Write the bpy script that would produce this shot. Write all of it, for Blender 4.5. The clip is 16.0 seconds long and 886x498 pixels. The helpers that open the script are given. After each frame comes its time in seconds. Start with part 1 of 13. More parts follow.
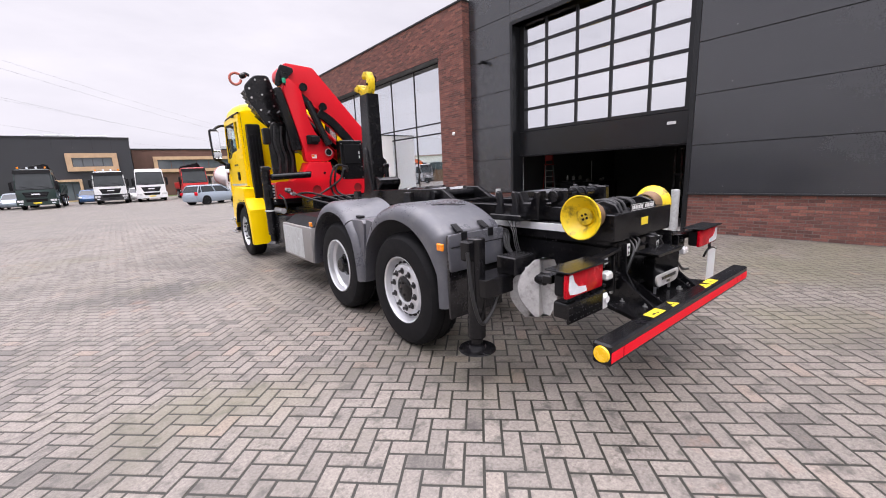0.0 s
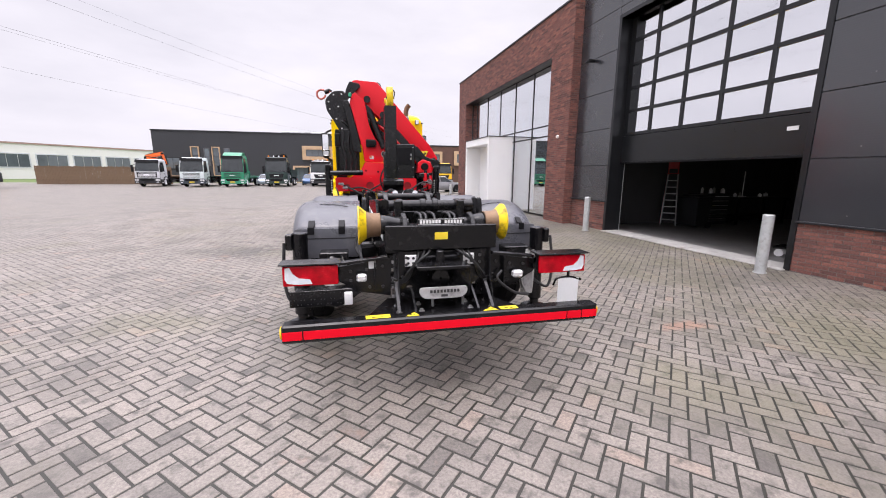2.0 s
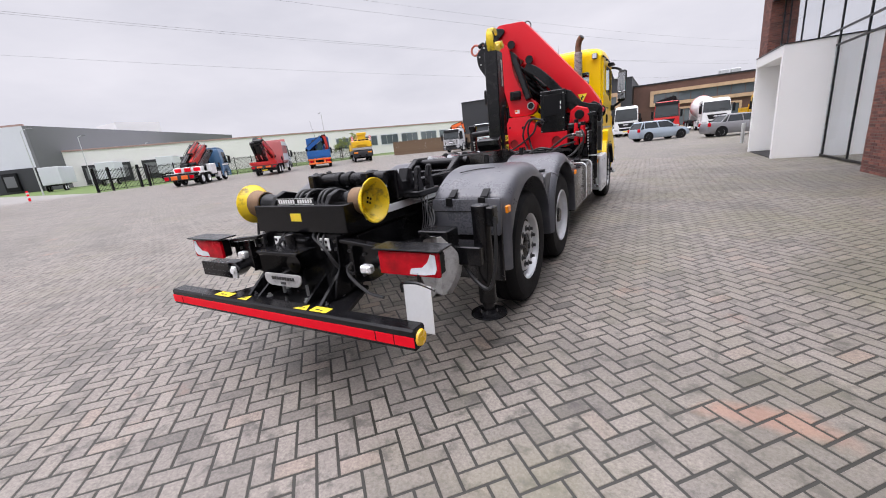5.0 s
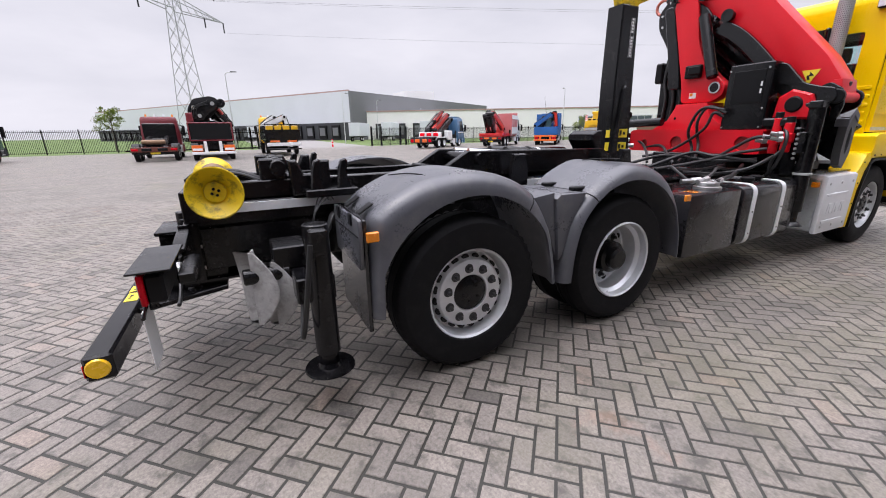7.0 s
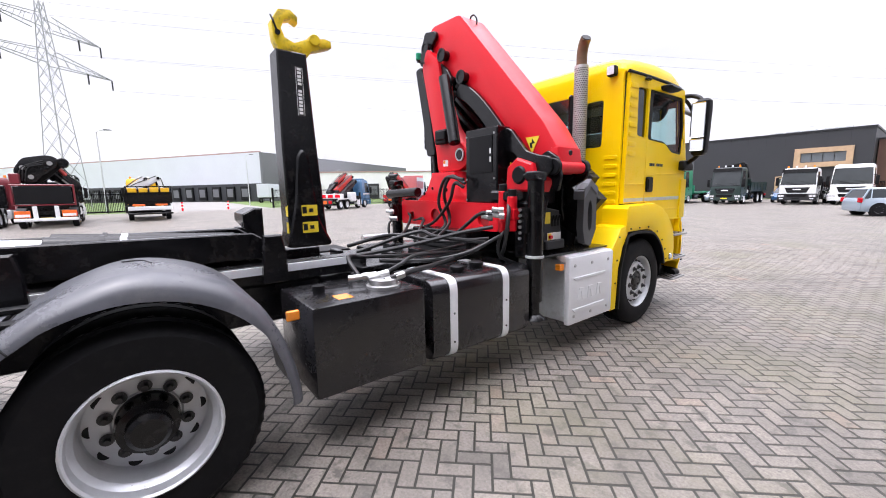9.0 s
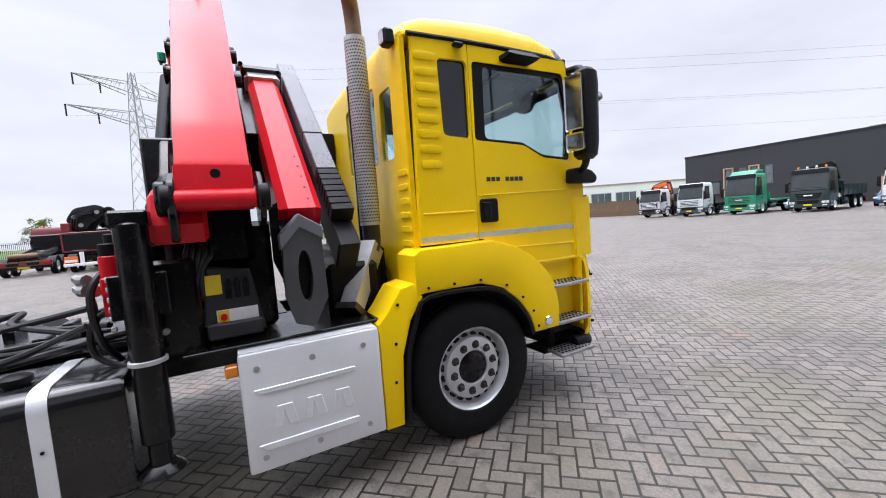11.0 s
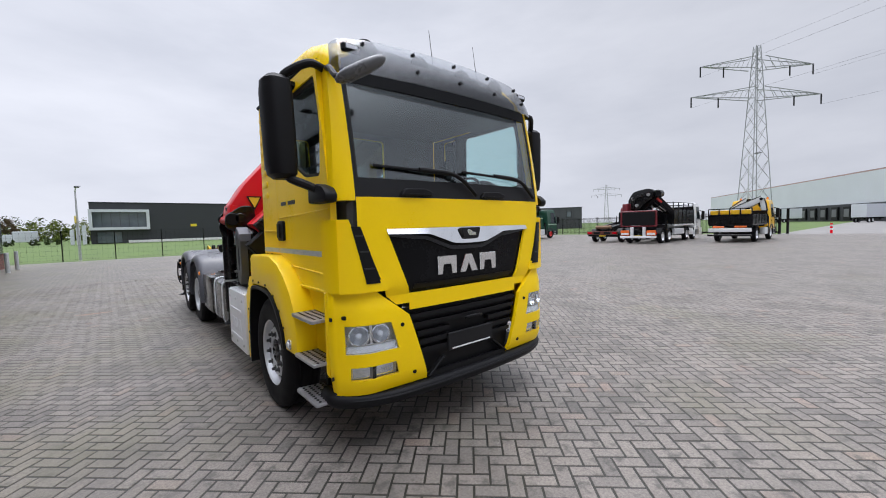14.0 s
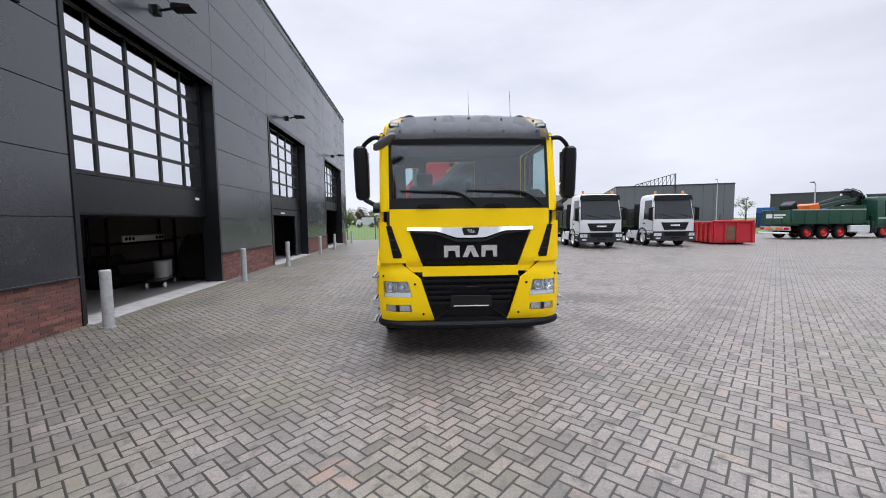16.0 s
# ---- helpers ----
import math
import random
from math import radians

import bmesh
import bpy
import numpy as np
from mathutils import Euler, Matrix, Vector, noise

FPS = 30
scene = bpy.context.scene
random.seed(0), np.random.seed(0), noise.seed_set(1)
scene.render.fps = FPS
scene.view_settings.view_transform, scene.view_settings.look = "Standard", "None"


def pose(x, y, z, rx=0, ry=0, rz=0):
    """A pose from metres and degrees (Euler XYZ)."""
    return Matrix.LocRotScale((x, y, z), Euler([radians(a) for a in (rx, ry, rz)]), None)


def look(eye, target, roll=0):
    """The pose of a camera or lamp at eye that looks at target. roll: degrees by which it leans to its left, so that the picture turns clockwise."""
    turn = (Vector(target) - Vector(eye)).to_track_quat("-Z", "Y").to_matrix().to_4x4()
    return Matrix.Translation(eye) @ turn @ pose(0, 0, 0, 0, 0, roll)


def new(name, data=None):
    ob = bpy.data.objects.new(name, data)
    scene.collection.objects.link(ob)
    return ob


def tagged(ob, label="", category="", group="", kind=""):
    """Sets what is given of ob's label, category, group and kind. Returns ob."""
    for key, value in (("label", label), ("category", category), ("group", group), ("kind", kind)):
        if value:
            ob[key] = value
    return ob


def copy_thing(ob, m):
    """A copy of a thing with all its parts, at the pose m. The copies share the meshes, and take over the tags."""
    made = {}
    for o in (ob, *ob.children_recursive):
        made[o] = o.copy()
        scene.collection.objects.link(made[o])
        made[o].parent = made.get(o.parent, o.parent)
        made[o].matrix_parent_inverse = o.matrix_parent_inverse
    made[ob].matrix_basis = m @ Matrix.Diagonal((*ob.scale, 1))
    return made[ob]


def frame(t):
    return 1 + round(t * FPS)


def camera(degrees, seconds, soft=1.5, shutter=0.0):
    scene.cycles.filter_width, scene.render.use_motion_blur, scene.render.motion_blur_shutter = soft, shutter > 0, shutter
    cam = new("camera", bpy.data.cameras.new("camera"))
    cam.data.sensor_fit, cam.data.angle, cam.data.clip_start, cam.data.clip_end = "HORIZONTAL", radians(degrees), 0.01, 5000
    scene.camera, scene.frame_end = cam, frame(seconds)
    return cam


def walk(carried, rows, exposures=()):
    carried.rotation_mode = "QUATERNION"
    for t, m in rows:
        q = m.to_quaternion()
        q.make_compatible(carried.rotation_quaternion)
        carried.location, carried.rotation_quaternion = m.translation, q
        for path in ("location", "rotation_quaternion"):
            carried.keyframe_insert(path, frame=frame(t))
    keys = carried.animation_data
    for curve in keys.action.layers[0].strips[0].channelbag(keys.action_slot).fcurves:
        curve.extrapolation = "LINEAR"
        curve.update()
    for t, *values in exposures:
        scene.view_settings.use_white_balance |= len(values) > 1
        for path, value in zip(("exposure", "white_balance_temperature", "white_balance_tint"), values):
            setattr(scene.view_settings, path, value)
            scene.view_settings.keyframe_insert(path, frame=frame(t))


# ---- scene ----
cam = camera(97.7, 16.0, soft=1.0)
PATH = [
    (0, (-2.98, -0.952, 1.54), (-1.771, 0.594, 1.155), -2.6),
    (0.5, (-2.676, -1.352, 1.582), (-1.469, 0.192, 1.183), -3.2),
    (1, (-2.306, -2.05, 1.553), (-1.278, -0.383, 1.149), -1.2),
    (1.5, (-1.546, -2.516, 1.603), (-0.818, -0.698, 1.2), -0.7),
    (2, (-0.655, -2.544, 1.595), (-0.216, -0.63, 1.216), 0.4),
    (2.5, (-0.054, -2.373, 1.587), (0.076, -0.425, 1.153), -0.5),
    (3, (0.093, -2.519, 1.585), (0.03, -0.569, 1.144), -0.8),
    (3.5, (0.278, -2.419, 1.563), (0.105, -0.476, 1.12), -2.1),
    (4, (0.929, -2.148, 1.562), (0.563, -0.249, 1.052), -5.3),
    (4.5, (1.636, -1.83, 1.546), (0.962, -0.032, 0.986), -6.2),
    (5, (2.242, -1.472, 1.533), (1.278, 0.198, 1.001), -5.9),
    (5.2, (2.412, -1.249, 1.551), (1.346, 0.361, 1.031), -6.2),
    (7.3, (3.19, 1.104, 1.51), (1.47, 1.904, 0.877), -1.6),
    (7.5, (3.095, 1.376, 1.507), (1.42, 2.201, 0.788), -1.5),
    (8, (3.104, 2.162, 1.537), (1.625, 3.353, 0.91), -0.6),
    (8.2, (3.137, 2.431, 1.587), (1.728, 3.778, 1.136), -0.7),
    (10.3, (3.603, 5.299, 1.627), (1.843, 6.239, 1.489), -3.3),
    (10.5, (3.554, 5.66, 1.626), (1.802, 6.616, 1.488), -3.6),
    (11, (3.551, 6.573, 1.632), (1.803, 7.531, 1.474), -4.2),
    (11.5, (3.647, 7.407, 1.616), (1.784, 8.118, 1.462), -3.6),
    (12, (3.617, 8.251, 1.654), (1.66, 8.656, 1.581), -2.8),
    (12.5, (3.381, 9.167, 1.648), (1.393, 8.96, 1.583), -3.0),
    (13, (3.046, 10.27, 1.676), (1.272, 9.346, 1.676), -3.3),
    (13.5, (2.736, 11.209, 1.7), (1.232, 9.891, 1.666), -3.1),
    (14, (2.251, 11.9, 1.666), (0.976, 10.363, 1.549), -1.6),
    (14.5, (1.682, 12.372, 1.718), (0.858, 10.558, 1.547), -1.5),
    (15, (1.328, 13.159, 1.728), (0.929, 11.206, 1.571), -0.1),
    (15.5, (1.023, 13.818, 1.752), (0.852, 11.835, 1.56), -0.1),
    (16, (0.586, 14.318, 1.737), (0.486, 12.326, 1.592), -0.7),
]
walk(cam, [(t, look(eye, aim, roll)) for t, eye, aim, roll in PATH],
     [(0, 0.40, 6750, 18), (1.0, 0.43, 6750, 18), (2.2, 0.42, 6750, 18), (3, 0.30, 6700, 16), (4.5, 0.20, 6650, 15), (5.2, 0.18, 6650, 15), (7.3, 0.26, 6600, 16), (7.5, 0.42, 6600, 16), (8.0, 0.80, 6650, 16), (8.2, 0.82, 6650, 16), (10.3, 0.38, 6300, 14), (11.5, 0.36, 6350, 13), (12.5, 0.33, 6450, 14), (13.0, 0.12, 6350, 13), (13.5, -0.02, 6350, 12), (14, -0.12, 6350, 11), (14.5, -0.08, 6400, 11), (15.2, -0.06, 6350, 11), (16, 0.02, 6300, 12)])

# ---- world and light: an overcast day ----
world = bpy.data.worlds.new("overcast_sky")
scene.world = world
world.use_nodes = True
wn, wl = world.node_tree.nodes, world.node_tree.links
wn.clear()
w_out = wn.new("ShaderNodeOutputWorld")
w_bg = wn.new("ShaderNodeBackground")
w_sky = wn.new("ShaderNodeTexSky")
w_sky.sky_type = "NISHITA"
w_sky.sun_disc = False
w_sky.sun_elevation = radians(48)
w_sky.sun_rotation = radians(150)
w_sky.dust_density = 4.0
w_dim = wn.new("ShaderNodeVectorMath")
w_dim.operation = "SCALE"
w_dim.inputs["Scale"].default_value = 0.35
wl.new(w_sky.outputs["Color"], w_dim.inputs[0])
# a closed cloud deck: soft grey-violet banks over a lighter base
w_co = wn.new("ShaderNodeTexCoord")
w_map = wn.new("ShaderNodeMapping")
w_map.inputs["Scale"].default_value = (1.0, 1.0, 3.2)
w_noise = wn.new("ShaderNodeTexNoise")
w_noise.inputs["Scale"].default_value = 2.1
w_noise.inputs["Detail"].default_value = 6.0
w_noise.inputs["Roughness"].default_value = 0.55
w_ramp = wn.new("ShaderNodeValToRGB")
w_ramp.color_ramp.elements[0].position = 0.30
w_ramp.color_ramp.elements[0].color = (6.15, 6.4, 7.15, 1)
w_ramp.color_ramp.elements[1].position = 0.68
w_ramp.color_ramp.elements[1].color = (7.7, 7.9, 8.6, 1)
wl.new(w_co.outputs["Generated"], w_map.inputs["Vector"])
wl.new(w_map.outputs["Vector"], w_noise.inputs["Vector"])
wl.new(w_noise.outputs["Fac"], w_ramp.inputs["Fac"])
w_mix = wn.new("ShaderNodeMix")
w_mix.data_type = "RGBA"
w_mix.inputs["Factor"].default_value = 0.93
wl.new(w_dim.outputs["Vector"], w_mix.inputs["A"])
# an overcast sky is brighter overhead than near the horizon
w_sep = wn.new("ShaderNodeSeparateXYZ")
wl.new(w_co.outputs["Generated"], w_sep.inputs["Vector"])
w_zen = wn.new("ShaderNodeMapRange")
w_zen.interpolation_type = "SMOOTHSTEP"
w_zen.inputs["From Min"].default_value, w_zen.inputs["From Max"].default_value = 0.50, 1.0
w_zen.inputs["To Min"].default_value, w_zen.inputs["To Max"].default_value = 1.0, 6.0
wl.new(w_sep.outputs["Z"], w_zen.inputs["Value"])
# and brighter towards the side where the sun stands behind the clouds
w_side = wn.new("ShaderNodeVectorMath")
w_side.operation = "DOT_PRODUCT"
w_side.inputs[1].default_value = (0.15, -0.99, 0.0)
wl.new(w_co.outputs["Generated"], w_side.inputs[0])
w_glow = wn.new("ShaderNodeMapRange")
w_glow.interpolation_type = "SMOOTHSTEP"
w_glow.inputs["From Min"].default_value, w_glow.inputs["From Max"].default_value = 0.0, 1.0
w_glow.inputs["To Min"].default_value, w_glow.inputs["To Max"].default_value = 1.0, 1.28
wl.new(w_side.outputs["Value"], w_glow.inputs["Value"])
w_both = wn.new("ShaderNodeMath")
w_both.operation = "MULTIPLY"
wl.new(w_zen.outputs["Result"], w_both.inputs[0])
wl.new(w_glow.outputs["Result"], w_both.inputs[1])
w_bright = wn.new("ShaderNodeVectorMath")
w_bright.operation = "SCALE"
wl.new(w_ramp.outputs["Color"], w_bright.inputs[0])
wl.new(w_both.outputs["Value"], w_bright.inputs["Scale"])
wl.new(w_bright.outputs["Vector"], w_mix.inputs["B"])
wl.new(w_mix.outputs["Result"], w_bg.inputs["Color"])
w_bg.inputs["Strength"].default_value = 0.1
wl.new(w_bg.outputs["Background"], w_out.inputs["Surface"])

sun = new("sun", bpy.data.lights.new("sun", "SUN"))
sun.data.energy = 0.8
sun.data.angle = radians(25)
sun.data.color = (1.0, 0.97, 0.93)
sun.matrix_world = look((0, 0, 60), (8, 15, 0))

# ---- materials ----
def mat(name, color, rough=0.6, metal=0.0, vary=0.15, scale=3.0, fine=60.0, bump=0.0, coat=0.0, dirt=None, dirt_amount=0.0, spec=0.5):
    """A painted, cast or natural surface: base colour with variation at two scales, wear and fine relief."""
    m = bpy.data.materials.new(name)
    m.use_nodes = True
    n, l = m.node_tree.nodes, m.node_tree.links
    b = n["Principled BSDF"]
    co = n.new("ShaderNodeTexCoord")
    big = n.new("ShaderNodeTexNoise")
    big.inputs["Scale"].default_value, big.inputs["Detail"].default_value = scale, 5.0
    small = n.new("ShaderNodeTexNoise")
    small.inputs["Scale"].default_value, small.inputs["Detail"].default_value = fine, 3.0
    l.new(co.outputs["Object"], big.inputs["Vector"])
    l.new(co.outputs["Object"], small.inputs["Vector"])
    add = n.new("ShaderNodeMath")
    add.operation = "MULTIPLY_ADD"
    l.new(small.outputs["Fac"], add.inputs[0])
    add.inputs[1].default_value = 0.4
    l.new(big.outputs["Fac"], add.inputs[2])
    mr = n.new("ShaderNodeMapRange")
    mr.inputs["From Min"].default_value, mr.inputs["From Max"].default_value = 0.4, 1.0
    mr.inputs["To Min"].default_value, mr.inputs["To Max"].default_value = 1 - vary, 1 + vary
    l.new(add.outputs["Value"], mr.inputs["Value"])
    sc = n.new("ShaderNodeVectorMath")
    sc.operation = "SCALE"
    sc.inputs[0].default_value = color[:3]
    l.new(mr.outputs["Result"], sc.inputs["Scale"])
    out = sc.outputs["Vector"]
    if dirt is not None:
        dn = n.new("ShaderNodeTexNoise")
        dn.inputs["Scale"].default_value, dn.inputs["Detail"].default_value = scale * 2.3, 8.0
        dn.inputs["Roughness"].default_value = 0.65
        l.new(co.outputs["Object"], dn.inputs["Vector"])
        dr = n.new("ShaderNodeMapRange")
        dr.inputs["From Min"].default_value, dr.inputs["From Max"].default_value = 0.5, 0.72
        dr.inputs["To Max"].default_value = dirt_amount
        l.new(dn.outputs["Fac"], dr.inputs["Value"])
        mx = n.new("ShaderNodeMix")
        mx.data_type = "RGBA"
        l.new(dr.outputs["Result"], mx.inputs["Factor"])
        l.new(out, mx.inputs["A"])
        mx.inputs["B"].default_value = (*dirt, 1)
        out = mx.outputs["Result"]
    l.new(out, b.inputs["Base Color"])
    rr = n.new("ShaderNodeMapRange")
    rr.inputs["From Min"].default_value, rr.inputs["From Max"].default_value = 0.4, 1.0
    rr.inputs["To Min"].default_value, rr.inputs["To Max"].default_value = max(0.02, rough - 0.08), min(1, rough + 0.1)
    l.new(add.outputs["Value"], rr.inputs["Value"])
    l.new(rr.outputs["Result"], b.inputs["Roughness"])
    b.inputs["Metallic"].default_value = metal
    b.inputs["Coat Weight"].default_value = coat
    b.inputs["Coat Roughness"].default_value = 0.06
    b.inputs["Specular IOR Level"].default_value = spec
    if bump:
        bp = n.new("ShaderNodeBump")
        bp.inputs["Strength"].default_value = bump
        bp.inputs["Distance"].default_value = 0.01
        l.new(add.outputs["Value"], bp.inputs["Height"])
        l.new(bp.outputs["Normal"], b.inputs["Normal"])
    return m


def glass(name, tint, gloss, rough=0.02, wave=0.0):
    """A pane: a mirror-like coat over a tinted see-through body."""
    m = bpy.data.materials.new(name)
    m.use_nodes = True
    n, l = m.node_tree.nodes, m.node_tree.links
    n.clear()
    o = n.new("ShaderNodeOutputMaterial")
    mx = n.new("ShaderNodeMixShader")
    tr = n.new("ShaderNodeBsdfTransparent")
    tr.inputs["Color"].default_value = (*tint, 1)
    gl = n.new("ShaderNodeBsdfGlossy")
    gl.inputs["Roughness"].default_value = rough
    gl.inputs["Color"].default_value = (0.97, 0.98, 1.0, 1)
    fr = n.new("ShaderNodeLayerWeight")
    fr.inputs["Blend"].default_value = 0.5
    curve = n.new("ShaderNodeMath")
    curve.operation = "POWER"
    curve.inputs[1].default_value = 5.0
    l.new(fr.outputs["Facing"], curve.inputs[0])
    mr = n.new("ShaderNodeMapRange")
    mr.inputs["To Min"].default_value, mr.inputs["To Max"].default_value = gloss, 1.0
    l.new(curve.outputs["Value"], mr.inputs["Value"])
    l.new(mr.outputs["Result"], mx.inputs["Fac"])
    l.new(tr.outputs["BSDF"], mx.inputs[1])
    l.new(gl.outputs["BSDF"], mx.inputs[2])
    l.new(mx.outputs["Shader"], o.inputs["Surface"])
    if wave:
        co = n.new("ShaderNodeTexCoord")
        no = n.new("ShaderNodeTexNoise")
        no.inputs["Scale"].default_value = 1.6
        bp = n.new("ShaderNodeBump")
        bp.inputs["Strength"].default_value, bp.inputs["Distance"].default_value = wave, 0.1
        l.new(co.outputs["Object"], no.inputs["Vector"])
        l.new(no.outputs["Fac"], bp.inputs["Height"])
        l.new(bp.outputs["Normal"], gl.inputs["Normal"])
    return m


def lamp_glow(name, color, strength):
    m = bpy.data.materials.new(name)
    m.use_nodes = True
    b = m.node_tree.nodes["Principled BSDF"]
    b.inputs["Emission Color"].default_value = (*color, 1)
    b.inputs["Emission Strength"].default_value = strength
    return m


PITCH = 0.1078      # paver width with joint
TURN = radians(45 + 1.35)


def math_node(n, l, op, a, b=None, c=None):
    x = n.new("ShaderNodeMath")
    x.operation = op
    for k, v in enumerate((a, b, c)):
        if v is None:
            continue
        if isinstance(v, (int, float)):
            x.inputs[k].default_value = v
        else:
            l.new(v, x.inputs[k])
    return x.outputs["Value"]


def paver_colours(n, l, rnd, pos):
    """Grey concrete paver colour from a per-paver random value, with stains, moss, a few reddish ones and a painted
    shade patch.
    """
    ramp = n.new("ShaderNodeValToRGB")
    e = ramp.color_ramp.elements
    e[0].position, e[0].color = 0.0, (0.105, 0.094, 0.084, 1)
    e[1].position, e[1].color = 1.0, (0.245, 0.190, 0.155, 1)
    for p, c in ((0.03, (0.140, 0.125, 0.111, 1)), (0.09, (0.182, 0.162, 0.143, 1)), (0.35, (0.200, 0.177, 0.156, 1)), (0.7, (0.215, 0.190, 0.166, 1)), (0.95, (0.234, 0.206, 0.179, 1))):
        x = e.new(p)
        x.color = c
    l.new(rnd, ramp.inputs["Fac"])
    grain = n.new("ShaderNodeTexNoise")
    grain.inputs["Scale"].default_value, grain.inputs["Detail"].default_value = 55.0, 6.0
    grain.inputs["Roughness"].default_value = 0.75
    l.new(pos, grain.inputs["Vector"])
    g = n.new("ShaderNodeMapRange")
    g.inputs["From Min"].default_value, g.inputs["From Max"].default_value = 0.3, 0.7
    g.inputs["To Min"].default_value, g.inputs["To Max"].default_value = 0.54, 1.42
    l.new(grain.outputs["Fac"], g.inputs["Value"])
    col = n.new("ShaderNodeVectorMath")
    col.operation = "SCALE"
    l.new(ramp.outputs["Color"], col.inputs[0])
    l.new(g.outputs["Result"], col.inputs["Scale"])
    out = col.outputs["Vector"]
    # soot and oil spots, greenish moss film, rust-red patches and pale grit, each with its own shape; the broad dark
    # layer also carries painted shade
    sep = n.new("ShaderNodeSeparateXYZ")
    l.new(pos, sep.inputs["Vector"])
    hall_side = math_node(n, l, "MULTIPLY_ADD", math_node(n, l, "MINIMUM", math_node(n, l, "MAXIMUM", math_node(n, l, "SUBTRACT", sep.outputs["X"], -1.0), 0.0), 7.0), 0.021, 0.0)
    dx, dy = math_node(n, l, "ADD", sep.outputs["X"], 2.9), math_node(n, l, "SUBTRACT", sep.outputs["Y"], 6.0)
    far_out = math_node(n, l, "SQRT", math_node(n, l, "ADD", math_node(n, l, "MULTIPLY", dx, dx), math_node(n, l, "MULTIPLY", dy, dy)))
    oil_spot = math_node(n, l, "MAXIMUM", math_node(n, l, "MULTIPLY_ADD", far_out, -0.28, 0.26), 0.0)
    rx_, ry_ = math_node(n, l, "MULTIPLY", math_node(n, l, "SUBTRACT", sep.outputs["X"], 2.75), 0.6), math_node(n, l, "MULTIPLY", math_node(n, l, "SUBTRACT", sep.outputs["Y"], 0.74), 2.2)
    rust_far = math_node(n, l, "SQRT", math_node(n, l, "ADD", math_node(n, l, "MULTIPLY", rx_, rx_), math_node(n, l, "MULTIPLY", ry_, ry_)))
    # shade painted into the paving beside the hall, round (4.3, 10)
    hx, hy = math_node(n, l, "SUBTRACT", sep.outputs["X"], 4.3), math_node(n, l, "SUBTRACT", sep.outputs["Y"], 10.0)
    shade_far = math_node(n, l, "SQRT", math_node(n, l, "ADD", math_node(n, l, "MULTIPLY", hx, hx), math_node(n, l, "MULTIPLY", hy, hy)))
    shade_patch = math_node(n, l, "MAXIMUM", math_node(n, l, "MULTIPLY_ADD", shade_far, -0.075, 0.24), 0.0)
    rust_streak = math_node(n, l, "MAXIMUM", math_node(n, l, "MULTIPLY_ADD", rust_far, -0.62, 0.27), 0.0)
    for scale, detail, lo, hi, amount, c, bias in ((7.0, 6.0, 0.53, 0.65, 0.75, (0.055, 0.050, 0.045), oil_spot), (0.9, 6.0, 0.47, 0.68, 0.66, (0.085, 0.077, 0.066), shade_patch),
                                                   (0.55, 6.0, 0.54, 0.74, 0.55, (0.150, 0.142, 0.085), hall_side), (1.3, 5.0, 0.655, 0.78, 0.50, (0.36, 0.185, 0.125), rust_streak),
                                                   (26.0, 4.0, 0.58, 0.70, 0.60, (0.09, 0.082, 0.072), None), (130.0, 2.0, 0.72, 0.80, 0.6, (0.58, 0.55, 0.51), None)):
        t = n.new("ShaderNodeTexNoise")
        t.inputs["Scale"].default_value, t.inputs["Detail"].default_value = scale, detail
        t.inputs["Roughness"].default_value = 0.62
        shift = n.new("ShaderNodeVectorMath")
        shift.operation = "ADD"
        shift.inputs[1].default_value = (scale * 3.7, scale * 1.9, 2.0)
        l.new(pos, shift.inputs[0])
        l.new(shift.outputs["Vector"], t.inputs["Vector"])
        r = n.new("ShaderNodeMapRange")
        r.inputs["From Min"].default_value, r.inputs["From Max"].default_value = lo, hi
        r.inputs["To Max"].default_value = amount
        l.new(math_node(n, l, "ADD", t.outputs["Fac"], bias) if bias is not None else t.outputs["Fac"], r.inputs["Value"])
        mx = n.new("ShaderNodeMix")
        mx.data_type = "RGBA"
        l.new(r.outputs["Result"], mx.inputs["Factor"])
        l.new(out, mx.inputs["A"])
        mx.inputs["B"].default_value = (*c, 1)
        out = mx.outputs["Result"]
    return out, grain.outputs["Fac"]


def paver_material(per_island):
    m = bpy.data.materials.new("concrete_paver")
    m.use_nodes = True
    n, l = m.node_tree.nodes, m.node_tree.links
    b = n["Principled BSDF"]
    geo = n.new("ShaderNodeNewGeometry")
    if per_island:
        rnd = geo.outputs["Random Per Island"]
    else:
        rnd = n.new("ShaderNodeObjectInfo").outputs["Random"]
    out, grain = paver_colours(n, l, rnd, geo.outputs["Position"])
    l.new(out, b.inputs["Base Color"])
    b.inputs["Roughness"].default_value = 0.52
    b.inputs["Specular IOR Level"].default_value = 0.55
    bp = n.new("ShaderNodeBump")
    bp.inputs["Strength"].default_value, bp.inputs["Distance"].default_value = 0.45, 0.004
    l.new(grain, bp.inputs["Height"])
    l.new(bp.outputs["Normal"], b.inputs["Normal"])
    return m


